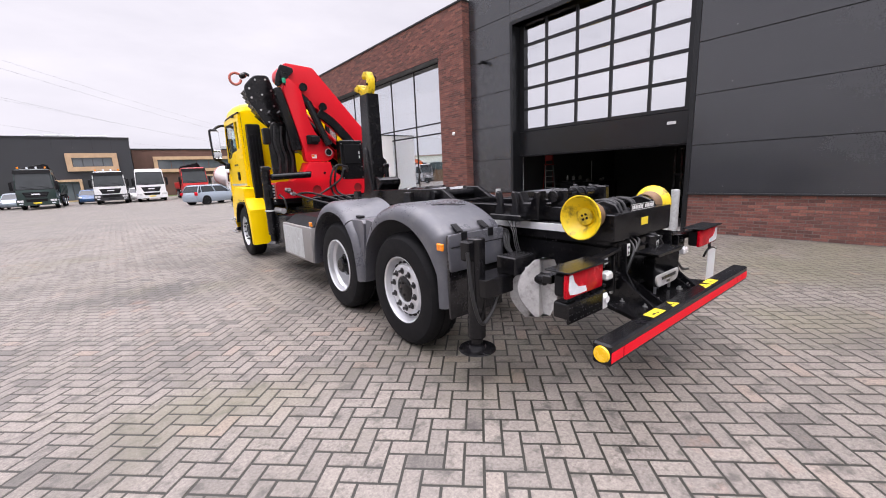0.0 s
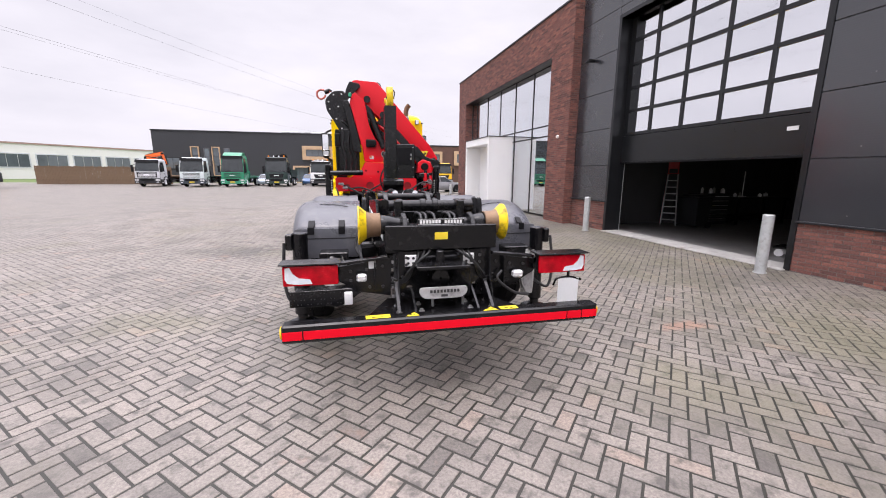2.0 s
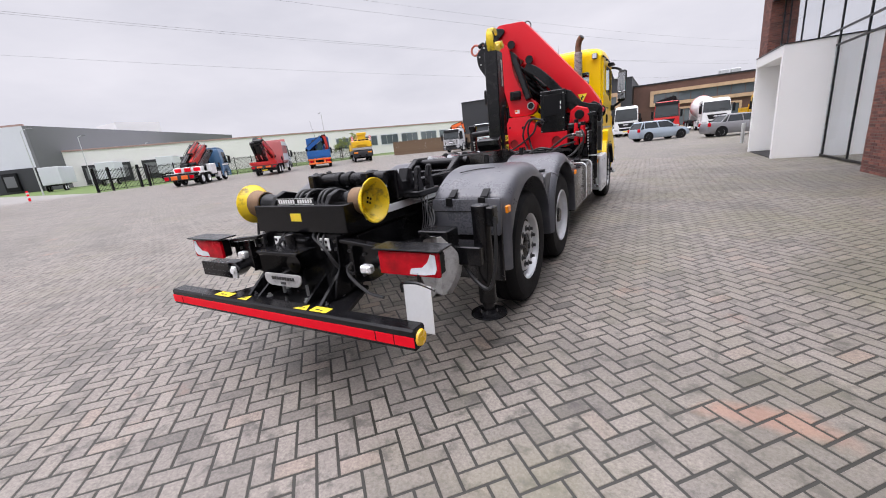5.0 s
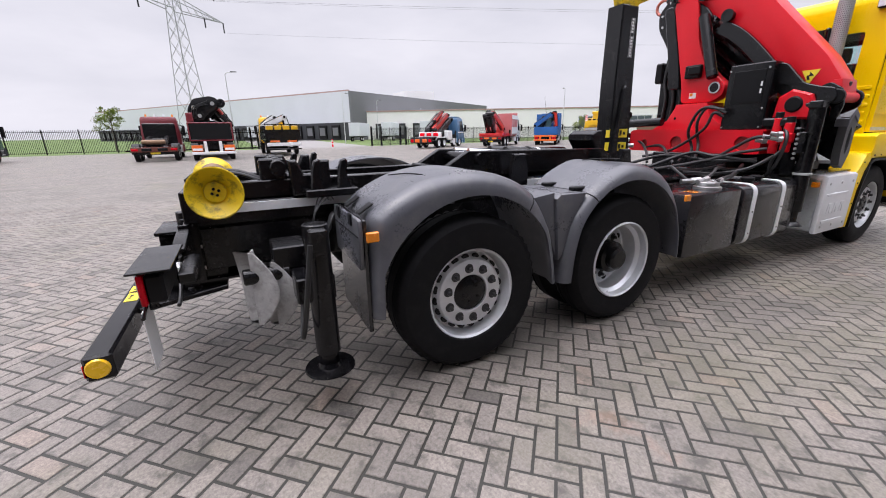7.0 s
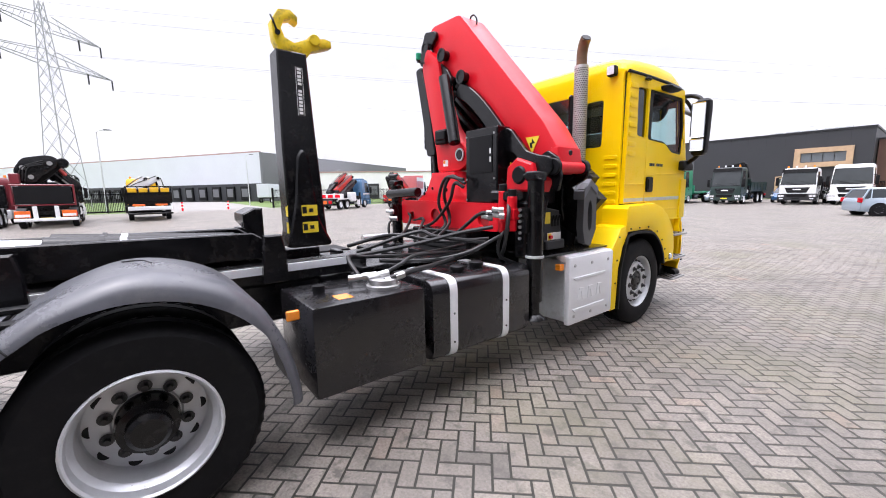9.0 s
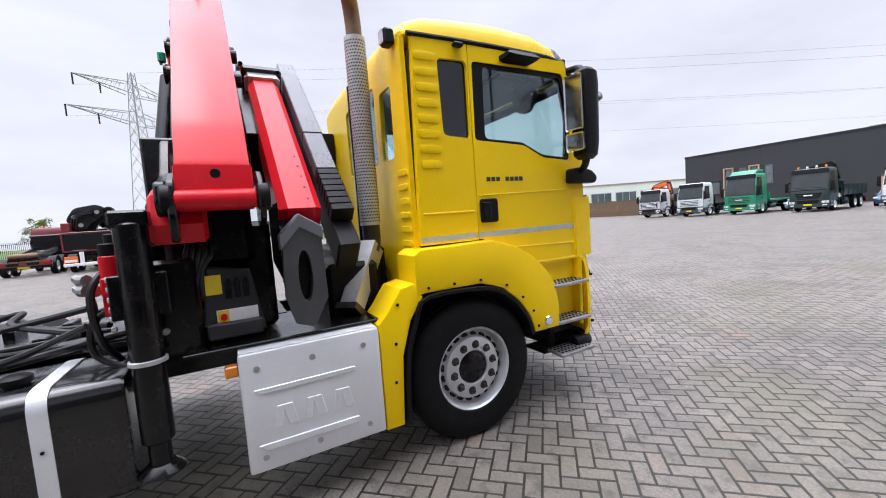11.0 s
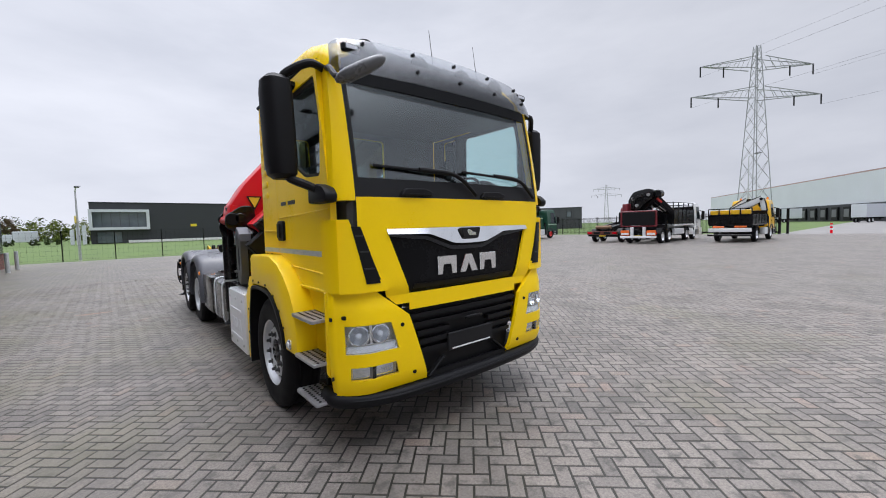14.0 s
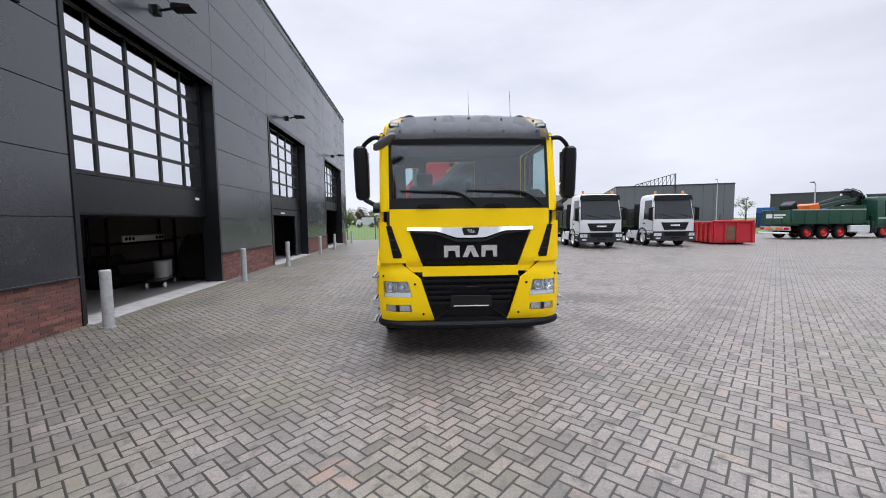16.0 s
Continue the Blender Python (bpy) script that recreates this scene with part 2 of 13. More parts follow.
def herringbone_material():
    """The same paving further off, with its joints in the material."""
    m = bpy.data.materials.new("herringbone_paving")
    m.use_nodes = True
    n, l = m.node_tree.nodes, m.node_tree.links
    b = n["Principled BSDF"]
    geo = n.new("ShaderNodeNewGeometry")
    rot = n.new("ShaderNodeMapping")
    rot.inputs["Rotation"].default_value = (0, 0, -TURN)
    rot.inputs["Scale"].default_value = (1, 1, 1)
    l.new(geo.outputs["Position"], rot.inputs["Vector"])
    sep = n.new("ShaderNodeSeparateXYZ")
    l.new(rot.outputs["Vector"], sep.inputs["Vector"])
    u = math_node(n, l, "DIVIDE", sep.outputs["X"], PITCH)
    v = math_node(n, l, "DIVIDE", sep.outputs["Y"], PITCH)
    i, j = math_node(n, l, "FLOOR", u), math_node(n, l, "FLOOR", v)
    fx, fy = math_node(n, l, "SUBTRACT", u, i), math_node(n, l, "SUBTRACT", v, j)
    k = math_node(n, l, "FLOORED_MODULO", math_node(n, l, "SUBTRACT", i, j), 4.0)

    def is_k(value):
        return math_node(n, l, "COMPARE", k, float(value), 0.3)
    e = 0.072
    left = math_node(n, l, "MULTIPLY", math_node(n, l, "LESS_THAN", fx, e), math_node(n, l, "SUBTRACT", 1.0, is_k(1)))
    right = math_node(n, l, "MULTIPLY", math_node(n, l, "GREATER_THAN", fx, 1 - e), math_node(n, l, "SUBTRACT", 1.0, is_k(0)))
    low = math_node(n, l, "MULTIPLY", math_node(n, l, "LESS_THAN", fy, e), math_node(n, l, "SUBTRACT", 1.0, is_k(2)))
    high = math_node(n, l, "MULTIPLY", math_node(n, l, "GREATER_THAN", fy, 1 - e), math_node(n, l, "SUBTRACT", 1.0, is_k(3)))
    joint = math_node(n, l, "MAXIMUM", math_node(n, l, "MAXIMUM", left, right), math_node(n, l, "MAXIMUM", low, high))
    ci = math_node(n, l, "SUBTRACT", i, is_k(1))
    cj = math_node(n, l, "SUBTRACT", j, is_k(2))
    cell = n.new("ShaderNodeCombineXYZ")
    l.new(ci, cell.inputs["X"])
    l.new(cj, cell.inputs["Y"])
    wh = n.new("ShaderNodeTexWhiteNoise")
    wh.noise_dimensions = "2D"
    l.new(cell.outputs["Vector"], wh.inputs["Vector"])
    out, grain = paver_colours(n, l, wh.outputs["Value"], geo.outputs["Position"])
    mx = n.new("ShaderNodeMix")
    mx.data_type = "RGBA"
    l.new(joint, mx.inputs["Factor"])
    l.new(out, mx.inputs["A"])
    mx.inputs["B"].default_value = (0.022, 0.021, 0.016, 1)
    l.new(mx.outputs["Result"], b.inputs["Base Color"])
    b.inputs["Roughness"].default_value = 0.52
    b.inputs["Specular IOR Level"].default_value = 0.55
    return m


def cladding_material():
    """Dark grey sandwich panel with fine horizontal ribs."""
    m = mat("dark_cladding", (0.030, 0.032, 0.037), 0.22, 0.0, 0.10, 0.8, 40.0, spec=1.0)
    n, l = m.node_tree.nodes, m.node_tree.links
    b = n["Principled BSDF"]
    geo = n.new("ShaderNodeNewGeometry")
    w = n.new("ShaderNodeTexWave")
    w.wave_type, w.bands_direction, w.wave_profile = "BANDS", "Z", "SIN"
    w.inputs["Scale"].default_value = 9.0
    l.new(geo.outputs["Position"], w.inputs["Vector"])
    bp = n.new("ShaderNodeBump")
    bp.inputs["Strength"].default_value, bp.inputs["Distance"].default_value = 0.08, 0.004
    l.new(w.outputs["Fac"], bp.inputs["Height"])
    l.new(bp.outputs["Normal"], b.inputs["Normal"])
    return m


def brick_material(per_island, name="red_brown_brick"):
    m = bpy.data.materials.new(name)
    m.use_nodes = True
    n, l = m.node_tree.nodes, m.node_tree.links
    b = n["Principled BSDF"]
    geo = n.new("ShaderNodeNewGeometry")
    rnd = geo.outputs["Random Per Island"] if per_island else n.new("ShaderNodeObjectInfo").outputs["Random"]
    ramp = n.new("ShaderNodeValToRGB")
    e = ramp.color_ramp.elements
    e[0].color, e[1].color = (0.104, 0.049, 0.043, 1), (0.280, 0.114, 0.086, 1)
    for p, c in ((0.25, (0.156, 0.068, 0.056, 1)), (0.6, (0.195, 0.079, 0.064, 1)), (0.85, (0.234, 0.094, 0.072, 1))):
        x = e.new(p)
        x.color = c
    l.new(rnd, ramp.inputs["Fac"])
    t = n.new("ShaderNodeTexNoise")
    t.inputs["Scale"].default_value, t.inputs["Detail"].default_value = 45.0, 6.0
    l.new(geo.outputs["Position"], t.inputs["Vector"])
    g = n.new("ShaderNodeMapRange")
    g.inputs["From Min"].default_value, g.inputs["From Max"].default_value = 0.3, 0.7
    g.inputs["To Min"].default_value, g.inputs["To Max"].default_value = 0.7, 1.3
    l.new(t.outputs["Fac"], g.inputs["Value"])
    sc = n.new("ShaderNodeVectorMath")
    sc.operation = "SCALE"
    l.new(ramp.outputs["Color"], sc.inputs[0])
    l.new(g.outputs["Result"], sc.inputs["Scale"])
    l.new(sc.outputs["Vector"], b.inputs["Base Color"])
    b.inputs["Roughness"].default_value = 0.85
    bp = n.new("ShaderNodeBump")
    bp.inputs["Strength"].default_value, bp.inputs["Distance"].default_value = 0.5, 0.005
    l.new(t.outputs["Fac"], bp.inputs["Height"])
    l.new(bp.outputs["Normal"], b.inputs["Normal"])
    return m


M = {}
M["paver"], M["paver_joined"], M["herring"] = paver_material(False), paver_material(True), herringbone_material()
M["cladding"] = cladding_material()
M["brick"], M["brick_joined"] = brick_material(False), brick_material(True)
M["mortar"] = mat("mortar", (0.16, 0.13, 0.115), 0.9, vary=0.2, scale=6, bump=0.3)
M["grass"] = mat("grass", (0.085, 0.135, 0.030), 0.9, vary=0.35, scale=0.6, fine=9, bump=0.5)
M["trim_dark"] = mat("dark_trim", (0.018, 0.019, 0.022), 0.4, vary=0.12, spec=0.4)
M["frame_black"] = mat("black_aluminium", (0.015, 0.016, 0.018), 0.35, 0.3, vary=0.12)
M["white_panel"] = mat("white_panel", (0.88, 0.88, 0.87), 0.35, vary=0.03, scale=0.7)
M["door_glass"] = glass("coated_door_pane", (0.30, 0.31, 0.32), 0.80, wave=0.05)
M["office_glass"] = glass("coated_office_pane", (0.45, 0.55, 0.60), 0.72, wave=0.02)
M["porch_glass"] = glass("greenish_pane", (0.62, 0.74, 0.77), 0.66)
M["concrete"] = mat("concrete", (0.36, 0.35, 0.33), 0.75, vary=0.2, scale=1.5, bump=0.15, dirt=(0.15, 0.14, 0.13), dirt_amount=0.6)
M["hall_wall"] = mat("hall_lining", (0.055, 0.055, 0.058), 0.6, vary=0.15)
M["galv"] = mat("galvanised_steel", (0.55, 0.57, 0.57), 0.5, 0.45, vary=0.15, scale=6, fine=35, dirt=(0.30, 0.29, 0.27), dirt_amount=0.5)
M["black_steel"] = mat("black_painted_steel", (0.005, 0.005, 0.006), 0.20, 0.0, vary=0.3, scale=5, dirt=(0.05, 0.046, 0.042), dirt_amount=0.28, spec=0.34, bump=0.12)
M["black_plastic"] = mat("black_plastic", (0.007, 0.007, 0.008), 0.45, vary=0.15, bump=0.05, spec=0.18)
M["rubber"] = mat("tyre_rubber", (0.008, 0.008, 0.009), 0.62, vary=0.25, scale=6, dirt=(0.035, 0.033, 0.031), dirt_amount=0.15, bump=0.15, spec=0.14)
M["yellow_paint"] = mat("yellow_cab_paint", (1.0, 0.67, 0.0), 0.32, vary=0.03, scale=1.2, coat=0.10, spec=0.22)
M["red_paint"] = mat("red_crane_paint", (0.68, 0.008, 0.018), 0.34, vary=0.07, scale=1.5, coat=0.07, spec=0.28)
M["roller_yellow"] = mat("worn_yellow_paint", (0.80, 0.56, 0.008), 0.4, vary=0.1, scale=6, dirt=(0.045, 0.028, 0.018), dirt_amount=0.95, bump=0.12)
M["yellow_lens"] = mat("yellow_reflector_lens", (0.90, 0.52, 0.01), 0.25, vary=0.06, scale=30, coat=0.4)
M["rust"] = mat("worn_brown_steel", (0.20, 0.125, 0.075), 0.6, 0.4, vary=0.35, scale=9, bump=0.1)
M["grey_guard"] = mat("grey_plastic_mudguard", (0.085, 0.087, 0.099), 0.30, vary=0.1, scale=2.5, dirt=(0.22, 0.21, 0.20), dirt_amount=0.3, bump=0.03)
M["alu"] = mat("brushed_aluminium", (0.80, 0.81, 0.83), 0.36, 0.25, vary=0.07, scale=3, fine=90)
M["wheel_silver"] = mat("silver_wheel_steel", (0.66, 0.67, 0.69), 0.33, 0.45, vary=0.06, scale=4, fine=30, dirt=(0.30, 0.29, 0.28), dirt_amount=0.22)
M["steel"] = mat("bare_steel", (0.50, 0.50, 0.50), 0.33, 0.85, vary=0.12, scale=8)
M["chrome"] = mat("chrome", (0.80, 0.81, 0.82), 0.10, 1.0, vary=0.03)
M["tank_dark"] = mat("dark_fuel_tank", (0.010, 0.0095, 0.011), 0.24, 0.0, vary=0.25, scale=2.5, coat=0.35)
M["red_lens"] = mat("red_lens", (0.52, 0.001, 0.010), 0.22, vary=0.45, scale=14, fine=160, coat=0.10, spec=0.22, bump=0.15)
M["clear_lens"] = mat("clear_lens", (0.74, 0.77, 0.82), 0.12, vary=0.16, scale=22, fine=140, coat=0.6, bump=0.2)
M["amber"] = mat("amber_lens", (0.85, 0.25, 0.01), 0.2, vary=0.1, scale=30, coat=0.5)
M["red_tape"] = mat("red_reflective_tape", (0.82, 0.006, 0.020), 0.45, vary=0.05, scale=8, spec=0.12)
M["label_yellow"] = mat("yellow_label", (0.80, 0.60, 0.03), 0.45, vary=0.06, scale=20)
M["label_white"] = mat("white_label", (0.75, 0.75, 0.74), 0.45, vary=0.06, scale=20)
M["label_black"] = mat("black_print", (0.010, 0.010, 0.011), 0.5, spec=0.25)
M["white_paint"] = mat("white_paint", (0.72, 0.73, 0.73), 0.35, vary=0.06, scale=2, coat=0.3)
M["dark_window"] = mat("dark_window", (0.022, 0.027, 0.031), 0.12, vary=0.15, coat=0.0, spec=0.5)
M["cab_glass"] = glass("cab_pane", (0.82, 0.93, 0.93), 0.07)
M["dark_pane"] = glass("privacy_pane", (0.10, 0.11, 0.115), 0.06)
M["visor"] = glass("smoked_visor", (0.58, 0.59, 0.60), 0.05, rough=0.12)
M["interior"] = mat("cab_interior", (0.055, 0.055, 0.058), 0.7, vary=0.15)
M["hose"] = mat("hydraulic_hose", (0.012, 0.012, 0.013), 0.45)
M["dark_nut"] = mat("oiled_wheel_nut", (0.05, 0.05, 0.052), 0.4, 0.5, vary=0.2, scale=20)
M["worn_step"] = mat("worn_step_metal", (0.36, 0.36, 0.37), 0.42, 0.55, vary=0.2, scale=8, dirt=(0.14, 0.13, 0.12), dirt_amount=0.4)
M["lamp_cover"] = glass("clear_lamp_cover", (0.95, 0.96, 0.97), 0.03)
M["reflector"] = mat("bright_lamp_reflector", (0.88, 0.89, 0.90), 0.22, 0.5, vary=0.1, scale=30)
M["dull_sheet"] = mat("dull_grey_sheet", (0.40, 0.395, 0.39), 0.55, 0.0, vary=0.25, scale=8, dirt=(0.12, 0.11, 0.10), dirt_amount=0.6, bump=0.2)
M["far_glass"] = mat("far_window_pane", (0.10, 0.12, 0.135), 0.06, vary=0.3, scale=0.4, spec=0.9)
M["dark_guard"] = mat("dark_grey_guard_plastic", (0.030, 0.031, 0.034), 0.5, vary=0.15, scale=2, spec=0.3)
M["slate_dark"] = mat("dark_slate_cladding", (0.060, 0.062, 0.070), 0.5, vary=0.1, scale=0.2, fine=2)
M["slate"] = mat("slate_blue_cladding", (0.135, 0.138, 0.158), 0.5, vary=0.08, scale=0.2, fine=2)
M["windscreen"] = glass("windscreen_pane", (0.84, 0.91, 0.91), 0.085)

# ---- mesh tools ----
def bm_box(bm, x0, x1, y0, y1, z0, z1, bev=0.0, seg=1, m=None):
    r = bmesh.ops.create_cube(bm, size=1.0)
    vs = r["verts"]
    for v in vs:
        v.co = Vector(((x0 + x1) / 2 + v.co.x * (x1 - x0), (y0 + y1) / 2 + v.co.y * (y1 - y0), (z0 + z1) / 2 + v.co.z * (z1 - z0)))
    if bev:
        es = list({e for v in vs for e in v.link_edges})
        r = bmesh.ops.bevel(bm, geom=es, offset=bev, segments=seg, affect="EDGES", profile=0.6)
        vs = list({v for f in r["faces"] for v in f.verts} | {v for v in vs if v.is_valid})
    if m is not None:
        bmesh.ops.transform(bm, matrix=m, verts=vs)
    return vs


def bm_prism(bm, pts, axis, t0, t1, bev=0.0, seg=1, m=None):
    """A closed outline drawn in the two other axes (in x, y, z order) and pushed out along an axis."""
    def place(a, b, t):
        return {"x": (t, a, b), "y": (a, t, b), "z": (a, b, t)}[axis]
    lo = [bm.verts.new(place(a, b, t0)) for a, b in pts]
    hi = [bm.verts.new(place(a, b, t1)) for a, b in pts]
    fs = [bm.faces.new(lo), bm.faces.new(list(reversed(hi)))]
    k = len(pts)
    for q in range(k):
        fs.append(bm.faces.new((lo[q], hi[q], hi[(q + 1) % k], lo[(q + 1) % k])))
    bmesh.ops.recalc_face_normals(bm, faces=fs)
    vs = lo + hi
    if bev:
        es = list({e for f in fs[:2] for e in f.edges})
        r = bmesh.ops.bevel(bm, geom=es, offset=bev, segments=seg, affect="EDGES", profile=0.6)
        vs = list({v for f in r["faces"] for v in f.verts} | {v for v in vs if v.is_valid})
    if m is not None:
        bmesh.ops.transform(bm, matrix=m, verts=vs)
    return vs


def bm_cyl(bm, p0, p1, r0, r1=None, seg=20, bev=0.0):
    r1 = r0 if r1 is None else r1
    p0, p1 = Vector(p0), Vector(p1)
    d = p1 - p0
    mt = Matrix.Translation((p0 + p1) / 2) @ d.to_track_quat("Z", "Y").to_matrix().to_4x4()
    r = bmesh.ops.create_cone(bm, cap_ends=True, segments=seg, radius1=r0, radius2=r1, depth=d.length)
    vs = r["verts"]
    bmesh.ops.transform(bm, matrix=mt, verts=vs)
    if bev:
        es = [e for e in {e for v in vs for e in v.link_edges} if any(len(f.verts) > 4 for f in e.link_faces)]
        bmesh.ops.bevel(bm, geom=es, offset=bev, segments=1, affect="EDGES")
    return vs


def bm_lathe(bm, profile, origin, direction, seg=32):
    """Turn a profile of (radius, along) round a line."""
    q = Vector(direction).to_track_quat("Z", "Y").to_matrix().to_4x4()
    mt = Matrix.Translation(origin) @ q
    rings = []
    for r, h in profile:
        if r < 1e-6:
            rings.append([bm.verts.new(mt @ Vector((0, 0, h)))])
        else:
            rings.append([bm.verts.new(mt @ Vector((r * math.cos(2 * math.pi * s / seg), r * math.sin(2 * math.pi * s / seg), h))) for s in range(seg)])
    fs = []
    for a, b in zip(rings, rings[1:]):
        for s in range(seg):
            t = (s + 1) % seg
            if len(a) == 1 and len(b) == 1:
                continue
            if len(a) == 1:
                fs.append(bm.faces.new((a[0], b[s], b[t])))
            elif len(b) == 1:
                fs.append(bm.faces.new((a[s], b[0], a[t])))
            else:
                fs.append(bm.faces.new((a[s], b[s], b[t], a[t])))
    bmesh.ops.recalc_face_normals(bm, faces=fs)
    return fs


def smooth_path(pts, steps=6):
    """A Catmull-Rom line through the points."""
    P = [Vector(p) for p in pts]
    P = [2 * P[0] - P[1]] + P + [2 * P[-1] - P[-2]]
    out = []
    for a, b, c, d in zip(P, P[1:], P[2:], P[3:]):
        for s in range(steps):
            t = s / steps
            out.append(0.5 * ((2 * b) + (c - a) * t + (2 * a - 5 * b + 4 * c - d) * t * t + (3 * b - a - 3 * c + d) * t ** 3))
    out.append(P[-2])
    return out


def bm_tube(bm, pts, r, seg=8, steps=6, smooth=True):
    line = smooth_path(pts, steps) if smooth and len(pts) > 2 else [Vector(p) for p in pts]
    rings = []
    side = None
    for k, p in enumerate(line):
        d = (line[min(k + 1, len(line) - 1)] - line[max(k - 1, 0)]).normalized()
        if side is None:
            side = d.orthogonal().normalized()
        side = (side - d * side.dot(d)).normalized()
        up = d.cross(side)
        rings.append([bm.verts.new(p + (side * math.cos(2 * math.pi * s / seg) + up * math.sin(2 * math.pi * s / seg)) * r) for s in range(seg)])
    fs = []
    for a, b in zip(rings, rings[1:]):
        for s in range(seg):
            fs.append(bm.faces.new((a[s], b[s], b[(s + 1) % seg], a[(s + 1) % seg])))
    fs.append(bm.faces.new(rings[0]))
    fs.append(bm.faces.new(list(reversed(rings[-1]))))
    bmesh.ops.recalc_face_normals(bm, faces=fs)


def bm_loft(bm, rings, close=True, caps=True):
    """Skin a list of equal closed outlines."""
    R = [[bm.verts.new(p) for p in ring] for ring in rings]
    fs = []
    k = len(R[0])
    for a, b in zip(R, R[1:]):
        for s in range(k if close else k - 1):
            fs.append(bm.faces.new((a[s], b[s], b[(s + 1) % k], a[(s + 1) % k])))
    if caps:
        fs.append(bm.faces.new(R[0]))
        fs.append(bm.faces.new(list(reversed(R[-1]))))
    bmesh.ops.recalc_face_normals(bm, faces=fs)
    return fs


def bm_beam(bm, p0, p1, w, h, w1=None, h1=None):
    """A straight box beam from one point to another, with its own width and depth at each end."""
    w1, h1 = w1 or w, h1 or h
    p0, p1 = Vector(p0), Vector(p1)
    d = (p1 - p0).normalized()
    side = d.cross(Vector((0, 0, 1)))
    side = side.normalized() if side.length > 0.05 else Vector((1, 0, 0))
    up = side.cross(d)
    rings = []
    for p, a, b in ((p0, w, h), (p1, w1, h1)):
        rings.append([p + side * sx * a / 2 + up * sy * b / 2 for sx, sy in ((-1, -1), (1, -1), (1, 1), (-1, 1))])
    bm_loft(bm, rings)


def mesh_of(name, bm, material, angle=35):
    me = bpy.data.meshes.new(name)
    bm.to_mesh(me)
    bm.free()
    me.materials.append(material)
    me.polygons.foreach_set("use_smooth", [True] * len(me.polygons))
    me.set_sharp_from_angle(angle=radians(angle))
    return me


def part(name, bm, material, parent, label=""):
    ob = new(name, mesh_of(name, bm, material))
    ob.parent = parent
    return tagged(ob, label)


def thing(name, bm, material, label, category, group="", kind="", at=None):
    ob = new(name, mesh_of(name, bm, material))
    if at is not None:
        ob.matrix_world = at
    return tagged(ob, label, category, group, kind)


def group_of(name, at, label, category, group="", kind=""):
    ob = new(name)
    ob.empty_display_size = 0.3
    ob.matrix_world = at
    return tagged(ob, label, category, group, kind)


def boxes_mesh(name, boxes, material):
    """Many small boxes in one mesh: each (x0, x1, y0, y1, z0, z1)."""
    V, F = [], []
    for x0, x1, y0, y1, z0, z1 in boxes:
        k = len(V)
        V += [(x0, y0, z0), (x1, y0, z0), (x1, y1, z0), (x0, y1, z0), (x0, y0, z1), (x1, y0, z1), (x1, y1, z1), (x0, y1, z1)]
        F += [(k, k + 3, k + 2, k + 1), (k + 4, k + 5, k + 6, k + 7), (k, k + 1, k + 5, k + 4), (k + 1, k + 2, k + 6, k + 5), (k + 2, k + 3, k + 7, k + 6), (k + 3, k, k + 4, k + 7)]
    me = bpy.data.meshes.new(name)
    me.from_pydata(V, [], F)
    me.materials.append(material)
    return me


# ---- ground ----
def sheet(name, outline, z, material, label, category):
    bm = bmesh.new()
    bm.faces.new([bm.verts.new((x, y, z)) for x, y in outline])
    return thing(name, bm, material, label, category, kind="structure")


sheet("ground", [(-900, -900), (900, -900), (900, 900), (-900, 900)], -0.05, M["grass"], "flat grass land round the yard, reaching the horizon", "ground")
yard = sheet("pavement", [(-46, -23.6), (8, -23.6), (60, -23.6), (60, 68), (-52, 68), (-48, 17)], -0.0026, M["herring"], "yard of grey concrete pavers laid in herringbone bond", "pavement")
sheet("road", [(-170, 3), (-47.5, 3.6), (-47.6, 16.4), (-170, 24)], -0.02, mat("road_concrete", (0.21, 0.20, 0.19), 0.8, vary=0.2, scale=0.6, bump=0.1), "grey concrete access road beyond the gate", "road")

# ---- hall and office: built along a local wall line, then turned into place ----
SITE = Matrix.Translation((6.47, 7.42, 0)) @ Matrix.Rotation(math.atan(0.03), 4, "Z") @ Matrix.Translation((0, -7.42, 0))
HALL_TOP = 10.5


def setting(name, bm, material, label, category):
    return thing(name, bm, material, label, category, kind="structure", at=SITE)


bm = bmesh.new()
spans = [(7.45, 9.16, 0.85), (2.45, 7.45, 5.7), (-1.85, 2.45, 0.85), (-7.3, -1.85, 5.85), (-11.95, -7.3, 0.85), (-17.9, -11.95, 5.9), (-20.1, -17.9, 0.85)]
for y0, y1, z0 in spans:
    bm_box(bm, 0.02, 0.30, y0, y1, 0 if z0 < 1 else z0, HALL_TOP)
bm_box(bm, -0.03, 0.33, -20.15, 9.3, HALL_TOP, HALL_TOP + 0.09)
wall_west = setting("wall_west", bm, M["trim_dark"], "hall wall of dark grey ribbed sandwich panels above a brick plinth", "wall")

bm = bmesh.new()
bm_box(bm, 0.3, 22, 9.05, 9.3, 0, HALL_TOP)
bm_box(bm, 0.3, 22, -20.1, -19.85, 0, HALL_TOP)
bm_box(bm, 21.75, 22, -19.85, 9.05, 0, HALL_TOP)
setting("wall_back", bm, M["cladding"], "dark grey clad outer walls of the hall", "wall")
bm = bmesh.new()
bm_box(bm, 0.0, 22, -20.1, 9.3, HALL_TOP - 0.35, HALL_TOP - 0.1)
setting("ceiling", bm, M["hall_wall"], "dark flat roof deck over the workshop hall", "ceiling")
bm = bmesh.new()
bm_box(bm, 0.0, 21.75, -19.85, 9.05, -0.2, 0.012)
